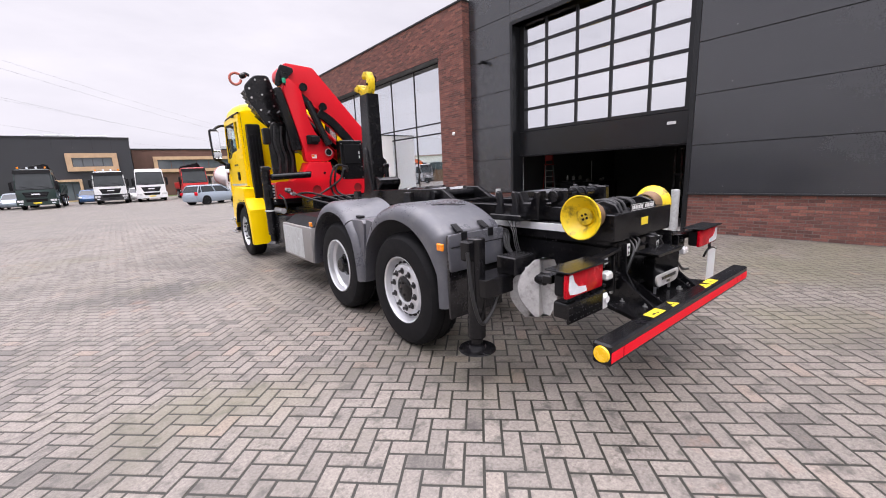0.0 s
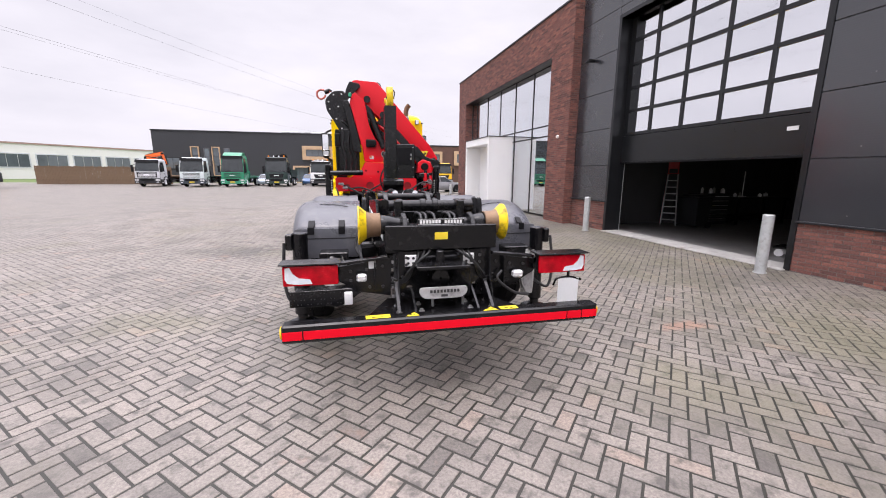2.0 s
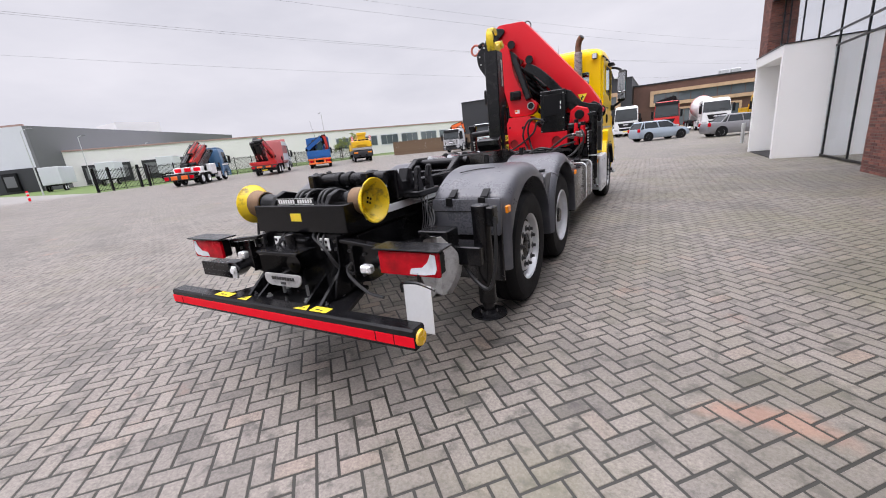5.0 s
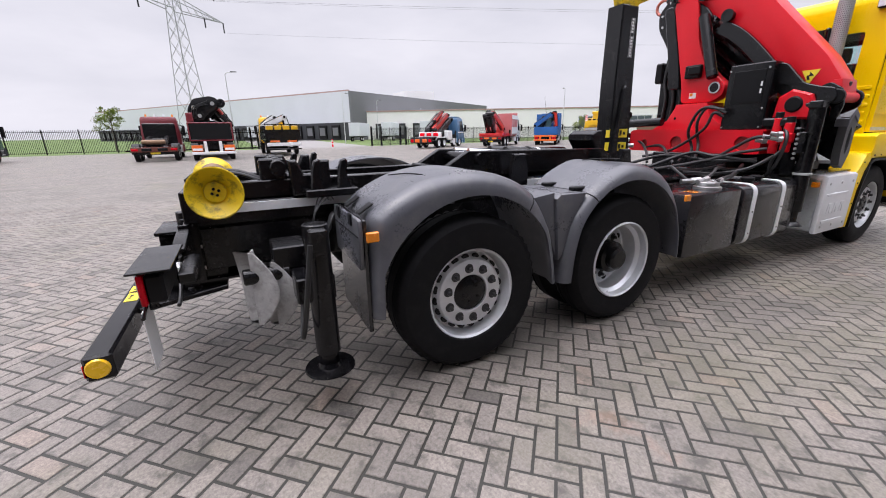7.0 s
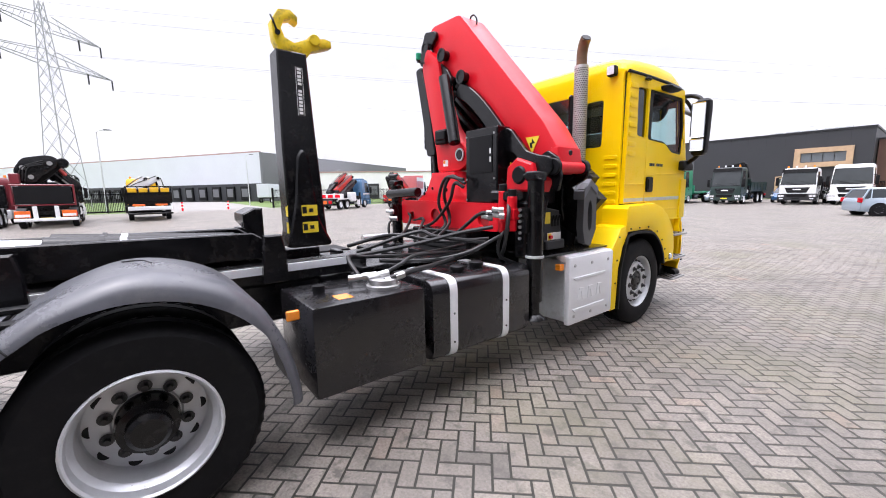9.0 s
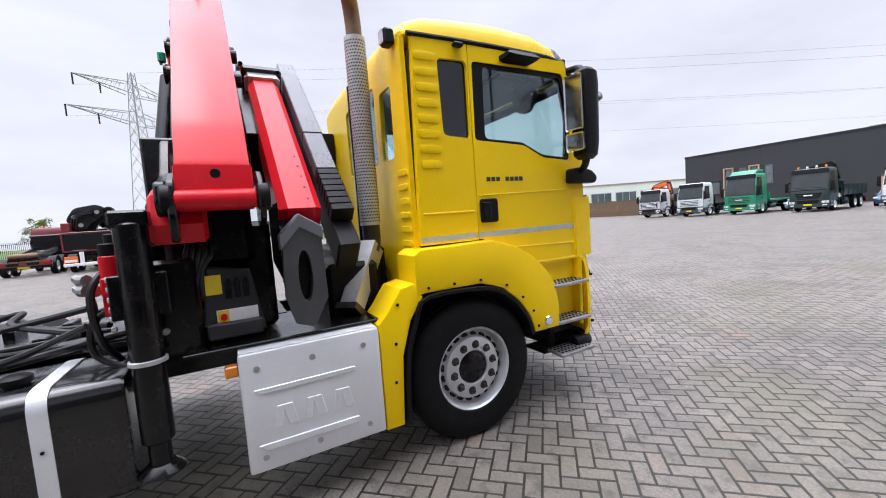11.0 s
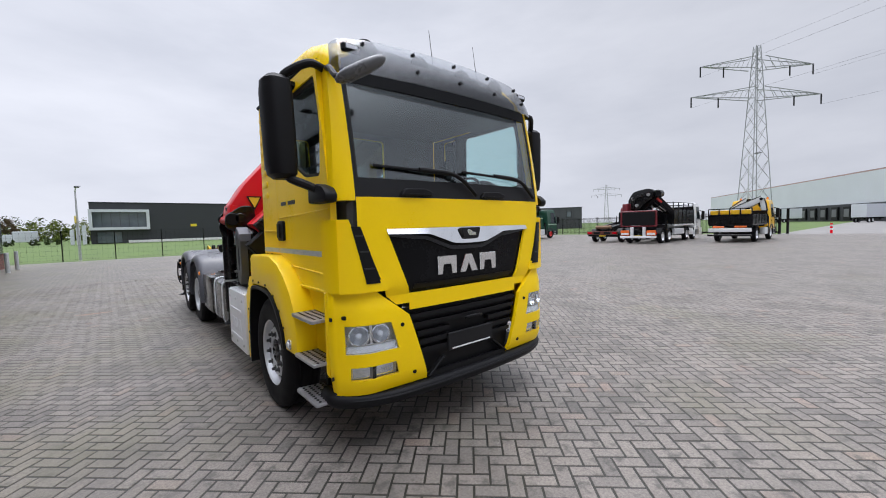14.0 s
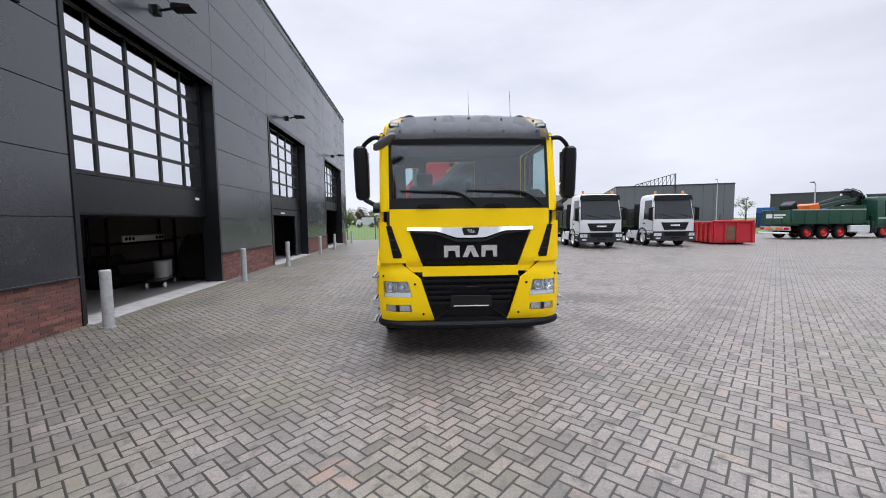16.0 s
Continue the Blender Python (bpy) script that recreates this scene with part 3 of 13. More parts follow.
setting("floor", bm, mat("polished_dark_concrete", (0.13, 0.125, 0.12), 0.38, vary=0.25, scale=1.2, bump=0.05, dirt=(0.06, 0.055, 0.05), dirt_amount=0.6), "smooth dark grey concrete workshop floor", "floor")
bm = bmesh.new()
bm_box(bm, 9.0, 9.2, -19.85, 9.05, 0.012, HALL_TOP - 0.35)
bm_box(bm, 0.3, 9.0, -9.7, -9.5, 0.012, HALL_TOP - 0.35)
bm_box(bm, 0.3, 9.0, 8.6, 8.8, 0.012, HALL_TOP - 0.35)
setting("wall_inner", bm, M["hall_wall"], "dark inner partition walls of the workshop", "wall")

# lining coloured lighter than its neighbours, to paint in the daylight falling on it
bm = bmesh.new()
bm_box(bm, 0.3, 9.0, -0.2, 0.0, 0.012, HALL_TOP - 0.35)
setting("wall_inner_south", bm, mat("daylit_lining", (0.40, 0.36, 0.34), 0.7, vary=0.15, scale=0.8), "grey-brown partition wall between two workshop bays, its colour lightened for daylight", "wall")

# cladding panels, one by one, with open joints
panel_meshes = {}
for y0, y1, z0 in spans:
    z = z0
    while z < HALL_TOP - 0.05:
        top = HALL_TOP if z > HALL_TOP - 1.2 else (0.85 + 1.03 * (int((z - 0.85 + 0.02) / 1.03) + 1))
        key = (round(y1 - y0, 2), round(top - z, 2))
        if key not in panel_meshes:
            bm = bmesh.new()
            bm_box(bm, 0, 0.03, 0.006, y1 - y0 - 0.006, 0.006, top - z - 0.006, 0.004)
            panel_meshes[key] = mesh_of("panel", bm, M["cladding"])
        ob = new("panel", panel_meshes[key])
        ob.parent = wall_west
        ob.location = (0, y0, z)
        z = top

# ledge over the plinth
bm = bmesh.new()
for y0, y1, z0 in spans:
    if z0 < 1:
        bm_box(bm, -0.045, 0.05, y0 - (0.0 if y0 > 5 else 0.02), y1 + 0.02, 0.835, 0.868, 0.004)
setting("trim", bm, M["trim_dark"], "dark metal drip ledge over the brick plinth", "trim")
bm = bmesh.new()
for y0, y1, z0 in spans:
    if z0 < 1:
        bm_box(bm, 0.006, 0.30, y0 + 0.002, y1 - 0.002, 0.0, 0.834)
plinth = setting("wall_plinth", bm, M["mortar"], "red-brown brick plinth along the foot of the hall", "wall")

# reveals and thresholds of the three big door openings
bm = bmesh.new()
for y0, y1, top in ((2.45, 7.45, 5.7), (-7.3, -1.85, 5.85), (-17.9, -11.95, 5.9)):
    bm_box(bm, -0.02, 0.46, y1 - 0.09, y1 + 0.006, 0.0, top + 0.10, 0.004)
    bm_box(bm, -0.02, 0.46, y0 - 0.006, y0 + 0.09, 0.0, top + 0.10, 0.004)
    bm_box(bm, -0.02, 0.46, y0 + 0.09, y1 - 0.09, top, top + 0.10, 0.004)
jamb = bmesh.new()
for y0, y1, top in ((2.45, 7.45, 1.95), (-7.3, -1.85, 2.3)):
    bm_box(jamb, 0.462, 0.472, y1 - 0.105, y1 - 0.092, 0.02, top)
setting("trim_jamb", jamb, M["galv"], "thin bright metal edge on the door jambs", "trim")
setting("trim_reveal", bm, M["frame_black"], "deep black metal reveals round the hall doors", "trim")
bm = bmesh.new()
for y0, y1 in ((2.5, 7.40), (-7.25, -1.9), (-17.85, -12.0)):
    bm_box(bm, -0.12, 0.5, y0, y1, -0.1, 0.02, 0.006)
setting("threshold", bm, M["concrete"], "pale concrete thresholds under the hall doors", "threshold")


def sectional_door(name, y0, y1, bottom, glass_from, top, cols, rows, label):
    """An overhead door raised part of the way: framed panes over a solid lower section."""
    door = group_of(name, SITE, label, "door", kind="structure")
    x0, x1 = 0.33, 0.38
    bm = bmesh.new()
    bm_box(bm, x0, x1, y0, y1, bottom + 0.05, glass_from - 0.05, 0.004)
    part("leaf", bm, M["frame_black"], door)
    bm = bmesh.new()
    bm_box(bm, x0 - 0.012, x1 + 0.012, y0, y1, bottom, bottom + 0.048, 0.01)
    part("bottom_seal", bm, M["rubber"], door, "black rubber bottom seal")
    dw, dh = (y1 - y0) / cols, (top - glass_from) / rows
    bm = bmesh.new()
    for c in range(cols + 1):
        w = 0.035 if 0 < c < cols else 0.19
        yc = y0 + c * dw
        bm_box(bm, x0 - 0.006, x1 + 0.006, max(y0, yc - w), min(y1, yc + w), glass_from - 0.045, top)
    for r in range(rows + 1):
        zc = glass_from + r * dh
        for c in range(cols):
            bm_box(bm, x0 - 0.002, x1 + 0.002, y0 + c * dw + 0.03, y0 + (c + 1) * dw - 0.03, zc - 0.04, zc + 0.04)
    part("window_frame", bm, M["frame_black"], door)
    bm = bmesh.new()
    bm_box(bm, 0.355, 0.359, -dw / 2 + 0.03, dw / 2 - 0.03, -dh / 2 + 0.035, dh / 2 - 0.035)
    me = mesh_of("pane", bm, M["door_glass"])
    for c in range(cols):
        for r in range(rows):
            ob = new("pane", me)
            ob.parent = door
            ob.location = (0, y0 + (c + 0.5) * dw, glass_from + (r + 0.5) * dh)
    return door


d1 = sectional_door("door_1", 2.56, 7.38, 1.92, 2.72, 5.74, 5, 5, "dark overhead hall door with five rows of panes, raised halfway")
bm = bmesh.new()
bm_box(bm, 0.318, 0.329, 2.90, 3.09, 2.40, 2.47, 0.002)
part("sign", bm, M["label_white"], d1, "small white plate")
d2 = sectional_door("door_2", -7.14, -2.0, 2.35, 2.95, 5.85, 5, 5, "dark overhead hall door with panes above a walk-through frame")
bm = bmesh.new()
bm_box(bm, 0.34, 0.40, -3.05, -2.0, 0.02, 2.345)
bm_box(bm, 0.34, 0.40, -7.14, -6.2, 0.02, 2.345)
bm_box(bm, 0.34, 0.40, -6.2, -3.05, 2.08, 2.345)
part("walk_through_frame", bm, M["trim_dark"], d2, "dark grey frame round the open walk-through")
bm = bmesh.new()
bm_box(bm, 0.325, 0.337, -4.6, -4.0, 2.15, 2.22, 0.002)
part("sign", bm, M["label_white"], d2, "small white plate")
d3 = sectional_door("door_3", -17.75, -12.1, 2.6, 3.2, 5.9, 5, 4, "dark overhead hall door far along the wall, raised over a dark opening")


def flood_light(y, z):
    g = group_of("flood_light", SITE @ Matrix.Translation((0, y, z)), "black outdoor flood light on a short arm under the hall roof", "lamp", "flood lights on the hall")
    bm = bmesh.new()
    bm_box(bm, -0.10, 0.0, -0.09, 0.09, -0.10, 0.10, 0.01)
    part("bracket", bm, M["black_plastic"], g)
    bm = bmesh.new()
    bm_cyl(bm, (-0.08, 0, 0.0), (-0.42, 0, 0.06), 0.03, seg=10)
    part("arm", bm, M["black_steel"], g)
    bm = bmesh.new()
    bm_prism(bm, [(-0.85, 0.02), (-0.40, 0.0), (-0.38, 0.06), (-0.42, 0.13), (-0.80, 0.10)], "y", -0.14, 0.14, 0.012)
    part("housing", bm, M["black_plastic"], g)
    bm = bmesh.new()
    bm_box(bm, -0.80, -0.46, -0.11, 0.11, -0.006, 0.006, 0.002, m=Matrix.Translation((0, 0, 0.0)) @ Matrix.Rotation(radians(2.5), 4, "Y"))
    part("lens", bm, M["clear_lens"], g, "clear glass lens")
    return g


for y in (4.9, -4.3, -14.8):
    flood_light(y, 6.55)
for y in (8.45,):
    bm = bmesh.new()
    bm_box(bm, -0.22, 0.0, -0.05, 0.05, -0.03, 0.05, 0.015)
    bm_box(bm, -0.26, -0.18, -0.09, 0.09, -0.05, 0.0, 0.01)
    thing("wall_camera", bm, M["black_plastic"], "small black wall-mounted camera bracket on the dark cladding", "camera", at=SITE @ Matrix.Translation((0, y, 4.9)))


def bollard(x, y, h, lean=0.0):
    bm = bmesh.new()
    bm_cyl(bm, (0, 0, -0.02), (0, 0, h), 0.082, seg=24, bev=0.012)
    bm_cyl(bm, (0, 0, -0.01), (0, 0, 0.012), 0.10, seg=24)
    return thing("bollard", bm, M["galv"], "weathered galvanised steel guard post standing in the paving", "bollard", "guard posts along the hall", at=pose(x, y, 0, lean, 0, 0))


for x, y in ((5.99, 2.46), (5.96, 7.55), (6.06, -1.55), (6.22, -7.1), (6.3, -10.9), (6.55, -15.9), (6.6, -18.5)):
    bollard(x, y, 0.98)
bollard(5.75, 23.2, 0.95)

# ---- brick office ----
OX = -0.30
bm = bmesh.new()
bm_box(bm, OX + 0.008, 0.30, 9.178, 10.442, 0, 5.52)
bm_box(bm, OX + 0.008, 0.30, 19.978, 21.242, 0, 5.52)
bm_box(bm, OX + 0.008, 0.30, 9.178, 21.242, 5.528, 6.88)
bm_box(bm, 0.31, 10, 20.95, 21.242, 0, 6.88)
office = setting("wall_office", bm, M["mortar"], "two-storey office front in red-brown brick with a long window band", "wall")
bm = bmesh.new()
bm_box(bm, OX - 0.03, 10, 9.15, 21.27, 6.88, 6.94, 0.006)
setting("roof_edge", bm, M["frame_black"], "thin dark metal coping along the office roof", "roof edge")
bm = bmesh.new()
bm_box(bm, 0.3, 10, 9.3, 20.95, 6.55, 6.78)
setting("roof", bm, M["hall_wall"], "flat office roof", "roof")
bm = bmesh.new()
bm_box(bm, 0.3, 10, 9.3, 20.95, -0.2, 0.012)
setting("floor_office", bm, M["concrete"], "grey office floor behind the glass", "floor")
bm = bmesh.new()
bm_box(bm, 0.32, 9, 9.3, 20.95, 3.05, 3.25)
setting("floor_upper", bm, M["white_panel"], "white storey slab behind the office glass", "floor")
bm = bmesh.new()
bm_box(bm, 6.0, 6.2, 9.3, 20.95, 0.012, 6.5)
setting("wall_office_back", bm, M["white_panel"], "white office back wall", "wall")

win = group_of("window_1", SITE, "two-storey black aluminium window band reflecting the sky", "window", kind="structure")
GX = 0.14
mull = [10.48, 12.48, 14.14, 15.82, 17.5, 19.14, 19.94]
bm = bmesh.new()
for k, y in enumerate(mull):
    bm_box(bm, GX - 0.03, GX + 0.06, y - 0.022, y + 0.022, 0.02, 5.52)
for z in (0.05, 3.02, 3.40, 5.49):
    for a, b in zip(mull, mull[1:]):
        bm_box(bm, GX - 0.028, GX + 0.055, a + 0.022, b - 0.022, z - 0.025, z + 0.025)
part("window_frame", bm, M["frame_black"], win)
for a, b in zip(mull, mull[1:]):
    for z0, z1, g in ((0.08, 2.99, "porch_glass"), (3.05, 3.37, "office_glass"), (3.43, 5.46, "office_glass")):
        bm = bmesh.new()
        bm_box(bm, GX - 0.008, GX + 0.008, a + 0.03, b - 0.03, z0, z1)
        part("pane", bm, M[g], win)
bm = bmesh.new()
bm_box(bm, OX + 0.02, GX, 10.45, 19.97, 5.495, 5.525)
part("soffit", bm, M["frame_black"], win)
bm = bmesh.new()
bm_cyl(bm, (OX, 9.75, 2.86), (OX - 0.06, 9.75, 2.86), 0.06, 0.045, 16)
thing("alarm_light", bm, M["label_white"], "small round white alarm lamp on the brick pier", "alarm", at=SITE)

# pale glazed draught lobby just inside the entrance
lobby = group_of("lobby", SITE, "pale blue glazed draught lobby inside the entrance", "lobby", kind="structure")
LOBBY = mat("pale_blue_lobby_panel", (0.36, 0.50, 0.54), 0.25, vary=0.06, scale=0.8)
bm = bmesh.new()
bm_box(bm, 0.45, 0.49, 12.30, 14.40, 0.02, 2.92, 0.004)
part("front_panel", bm, LOBBY, lobby)
bm = bmesh.new()
bm_box(bm, 0.49, 2.4, 12.30, 12.34, 0.02, 2.92, 0.004)
part("side_panel", bm, LOBBY, lobby)
bm = bmesh.new()
bm_box(bm, 0.44, 2.4, 12.28, 14.42, 2.92, 3.0, 0.006)
part("lobby_roof", bm, M["frame_black"], lobby, "dark flat lobby roof")

# white entrance porch
porch = group_of("porch", SITE, "white box-shaped entrance porch with an open front", "porch", kind="structure")
PX0, PX1, PY0, PY1, PZ = -1.02, 0.13, 14.3, 17.6, 3.25
bm = bmesh.new()
bm_box(bm, PX0, PX1, PY0, PY0 + 0.16, 0.0, PZ, 0.006)
part("side_panel", bm, M["white_panel"], porch)
bm = bmesh.new()
bm_box(bm, PX0, PX1, PY1 - 0.16, PY1, 0.0, PZ, 0.006)
part("side_panel", bm, M["white_panel"], porch)
bm = bmesh.new()
bm_box(bm, PX0 + 0.002, PX1, PY0 + 0.16, PY1 - 0.16, PZ - 0.30, PZ - 0.002, 0.006)
part("roof_panel", bm, M["white_panel"], porch)
bm = bmesh.new()
bm_box(bm, PX0 - 0.02, PX1, PY0 - 0.02, PY1 + 0.02, PZ, PZ + 0.035, 0.004)
part("coping", bm, M["frame_black"], porch, "thin dark coping")
bm = bmesh.new()
bm_box(bm, PX0 + 0.75, PX0 + 0.80, PY0 + 0.16, PY1 - 0.16, 0.02, PZ - 0.30)
part("inner_wall", bm, M["white_panel"], porch)
bm = bmesh.new()
bm_box(bm, PX0 + 0.05, PX1, PY0 + 0.17, PY1 - 0.17, 0.0, 0.02)
part("door_mat", bm, M["black_plastic"], porch, "dark entrance mat")
bm = bmesh.new()
bm_box(bm, PX0 + 0.735, PX0 + 0.748, PY0 + 0.55, PY0 + 0.67, 1.05, 1.25, 0.003)
part("bell_panel", bm, M["steel"], porch, "small steel bell plate")

# ---- workshop things seen under the raised door ----
RAIL = mat("worn_red_rail", (0.42, 0.03, 0.03), 0.5)


def step_ladder(m):
    g = group_of("step_ladder", m, "red step ladder with dull aluminium treads standing open", "ladder")
    for s in (-1, 1):
        bm = bmesh.new()
        bm_beam(bm, (-0.30, s * 0.25, 0.02), (0.10, s * 0.16, 1.95), 0.03, 0.075)
        part("side_rail", bm, M["worn_step"], g, "dull aluminium side rail")
        bm = bmesh.new()
        bm_beam(bm, (0.52, s * 0.27, 0.02), (0.16, s * 0.17, 1.95), 0.025, 0.05)
        part("rear_rail", bm, RAIL, g, "red rear rail")
        bm = bmesh.new()
        bm_beam(bm, (0.10, s * 0.16, 1.90), (0.15, s * 0.15, 2.45), 0.03, 0.05)
        part("hand_rail", bm, RAIL, g, "red hand rail")
    for k in range(7):
        f = (k + 1) / 8
        y = 0.25 - 0.09 * f
        bm = bmesh.new()
        bm_box(bm, -0.30 + 0.40 * f - 0.05, -0.30 + 0.40 * f + 0.06, -y + 0.014, y - 0.014, 1.95 * f - 0.016, 1.95 * f + 0.016, 0.004)
        part("tread", bm, M["worn_step"], g)
    bm = bmesh.new()
    bm_box(bm, 0.02, 0.30, -0.20, 0.20, 1.955, 1.99, 0.008)
    part("top_platform", bm, RAIL, g, "red top platform")
    bm = bmesh.new()
    bm_box(bm, 0.16, 0.20, -0.18, 0.18, 2.15, 2.46, 0.008)
    part("tool_tray", bm, RAIL, g, "red tool tray")


step_ladder(SITE @ pose(2.85, 8.0, 0.012, 0, 0, 46) @ Matrix.Scale(0.84, 4))


def tool_cabinet(m, w, h, rows):
    g = group_of("tool_cabinet", m, "dark steel workshop drawer cabinet with pale handles", "cabinet", "tool cabinets in the hall")
    bm = bmesh.new()
    bm_box(bm, 0, 0.6, -w / 2, w / 2, 0.0, h, 0.01)
    part("body", bm, M["dark_guard"], g)
    for k in range(rows):
        z = 0.1 + k * (h - 0.15) / rows
        bm = bmesh.new()
        bm_box(bm, -0.018, -0.002, -w / 2 + 0.03, w / 2 - 0.03, z, z + (h - 0.15) / rows - 0.02, 0.004)
        d = part("drawer", bm, M["slate_dark"], g)
        bm = bmesh.new()
        bm_box(bm, -0.035, -0.019, -w / 2 + 0.06, w / 2 - 0.06, z + 0.09, z + 0.105, 0.003)
        part("handle", bm, M["alu"], d)


tool_cabinet(SITE @ pose(4.55, 7.85, 0.012, 0, 0, 90), 1.1, 1.02, 6)
tool_cabinet(SITE @ pose(3.75, 7.95, 0.012, 0, 0, 90), 0.5, 0.9, 5)


def workbench(m):
    g = group_of("workbench", m, "dark workbench with a thick top and steel legs", "workbench")
    bm = bmesh.new()
    bm_box(bm, 0, 0.8, -1.1, 1.1, 0.84, 0.9, 0.008)
    part("tabletop", bm, M["trim_dark"], g)
    for x in (0.06, 0.74):
        for y in (-1.02, 1.02):
            bm = bmesh.new()
            bm_box(bm, x - 0.03, x + 0.03, y - 0.03, y + 0.03, 0, 0.84)
            part("leg", bm, M["black_steel"], g)
    bm = bmesh.new()
    bm_box(bm, 0.1, 0.7, -0.95, 0.95, 0.25, 0.28)
    part("shelf", bm, M["black_steel"], g)


workbench(SITE @ pose(6.3, 7.6, 0.012, 0, 0, 90))
random.seed(21)
for k, (x, y, z) in enumerate(((4.2, 8.1, 1.035), (4.45, 8.0, 1.035), (4.75, 8.15, 1.035), (4.95, 8.0, 1.035), (5.5, 8.0, 0.915), (5.9, 8.15, 0.915), (6.6, 8.0, 0.915), (7.0, 8.1, 0.915))):
    bm = bmesh.new()
    r, h = random.uniform(0.035, 0.07), random.uniform(0.10, 0.24)
    bm_lathe(bm, [(0.0, 0.0), (r, 0.0), (r, h * 0.7), (r * 0.5, h * 0.85), (r * 0.45, h), (0.0, h)], (0, 0, 0), (0, 0, 1), 14)
    thing("bottle", bm, (M["label_white"], M["alu"], M["dull_sheet"])[k % 3], "pale workshop bottle standing on a dark cabinet or bench", "bottle", "bottles on the benches", at=SITE @ pose(x, y, z))
# the monitor pole on the bench: base and pole only, it carries no lamp
monitor_pole = group_of("work_lamp", SITE @ pose(5.75, 7.95, 0.914), "thin white monitor pole standing on the bench", "lamp")
bm = bmesh.new()
bm_cyl(bm, (0, 0, 0), (0, 0, 0.03), 0.12, seg=16)
part("base", bm, M["label_white"], monitor_pole)
bm = bmesh.new()
bm_cyl(bm, (0, 0, 0.03), (0, 0, 0.85), 0.014, seg=8)
part("pole", bm, M["label_white"], monitor_pole)
workbench(SITE @ pose(5.6, 2.9, 0.012))
workbench(SITE @ pose(4.2, -3.6, 0.012))


def wheelie_bin(m, paint, label):
    g = group_of("bin", m, label, "bin", "bins in the hall")
    bm = bmesh.new()
    bm_loft(bm, [[(x * s, y * s, z) for x, y in ((-0.28, -0.27), (0.28, -0.27), (0.28, 0.27), (-0.28, 0.27))] for z, s in ((0.08, 0.8), (0.95, 1.0))])
    part("body", bm, paint, g)
    bm = bmesh.new()
    bm_box(bm, -0.3, 0.32, -0.3, 0.3, 0.955, 1.02, 0.02)
    part("lid", bm, paint, g)
    for s in (-0.22, 0.22):
        bm = bmesh.new()
        bm_cyl(bm, (0.25, s - 0.03, 0.1), (0.25, s + 0.03, 0.1), 0.1, seg=14)
        part("wheel", bm, M["rubber"], g)


wheelie_bin(SITE @ pose(3.25, 7.35, 0.012), M["trim_dark"], "dark grey wheeled bin beside the ladder")
trolley = group_of("trolley", SITE @ pose(1.5, 2.85, 0.012, 0, 0, 20), "low black trolley on white castors in the hall", "trolley")
bm = bmesh.new()
bm_box(bm, -0.25, 0.25, -0.75, 0.75, 0.16, 0.20, 0.01)
part("platform", bm, M["black_steel"], trolley)
for x in (-0.2, 0.2):
    for y in (-0.65, 0.65):
        bm = bmesh.new()
        bm_cyl(bm, (x - 0.02, y, 0.075), (x + 0.02, y, 0.075), 0.075, seg=16)
        part("castor", bm, M["label_white"], trolley, "white castor wheel")
for y in (-0.42, -0.02):
    bm = bmesh.new()
    bm_lathe(bm, [(0.0, 0.0), (0.15, 0.0), (0.18, 0.02), (0.185, 0.42), (0.195, 0.44), (0.195, 0.47), (0.0, 0.48)], (0, 0, 0), (0, 0, 1), 24)
    thing("drum", bm, M["concrete"], "light grey drum standing on the low trolley", "drum", "drums on the trolley", at=SITE @ pose(1.5, 2.85, 0.212, 0, 0, 20) @ Matrix.Translation((0, y, 0)))
sw = group_of("sweeper", SITE @ pose(1.0, 2.75 - 0.95, 0.012), "black floor sweeping machine with a handle bar", "machine")
bm = bmesh.new()
bm_loft(bm, [[(x * q, y * q, z) for x, y in ((-0.38, -0.45), (0.38, -0.45), (0.38, 0.45), (-0.38, 0.45))] for z, q in ((0.12, 1.0), (0.7, 1.0), (1.0, 0.9), (1.35, 0.6), (1.42, 0.5))])
part("body", bm, M["black_plastic"], sw)
for s in (-0.4, 0.4):
    bm = bmesh.new()
    bm_cyl(bm, (s - 0.04, 0.2, 0.14), (s + 0.04, 0.2, 0.14), 0.14, seg=18)
    part("wheel", bm, M["rubber"], sw)
bm = bmesh.new()
bm_tube(bm, [(0.1, 0.4, 0.9), (0.1, 0.62, 1.15), (0.1, 0.7, 1.32)], 0.025, 8)
bm_cyl(bm, (-0.15, 0.7, 1.32), (0.35, 0.7, 1.34), 0.02, seg=8)
part("handle", bm, M["black_steel"], sw)
for k, (x, y) in enumerate(((3.0, 3.0), (3.1, 3.05), (2.95, 3.0))):
    bm = bmesh.new()
    bm_lathe(bm, [(0.25, -0.12), (0.46, -0.14), (0.5, -0.08), (0.5, 0.08), (0.46, 0.14), (0.25, 0.12), (0.25, -0.12)], (0, 0, 0), (0, 0, 1), 28)
    thing("stacked_tyre", bm, M["rubber"], "black truck tyre lying in a stack in the hall", "tyre", "stacked tyres", at=SITE @ pose(x, y, 0.155 + 0.285 * k))
bm = bmesh.new()
bm_box(bm, 0, 0.06, -0.9, 0.9, 0, 0.18, 0.01)
lb = thing("light_bar", bm, M["label_white"], "white rear light board resting on a black parts rack", "light bar", at=SITE @ pose(2.35, 2.1, 1.245))
for y in (-0.8, -0.66, -0.52, 0.52, 0.66, 0.8):
    bm = bmesh.new()
    bm_cyl(bm, (-0.008, y, 0.09), (0.004, y, 0.09), 0.055, seg=14)
    part("lamp", bm, M["label_black"], lb)
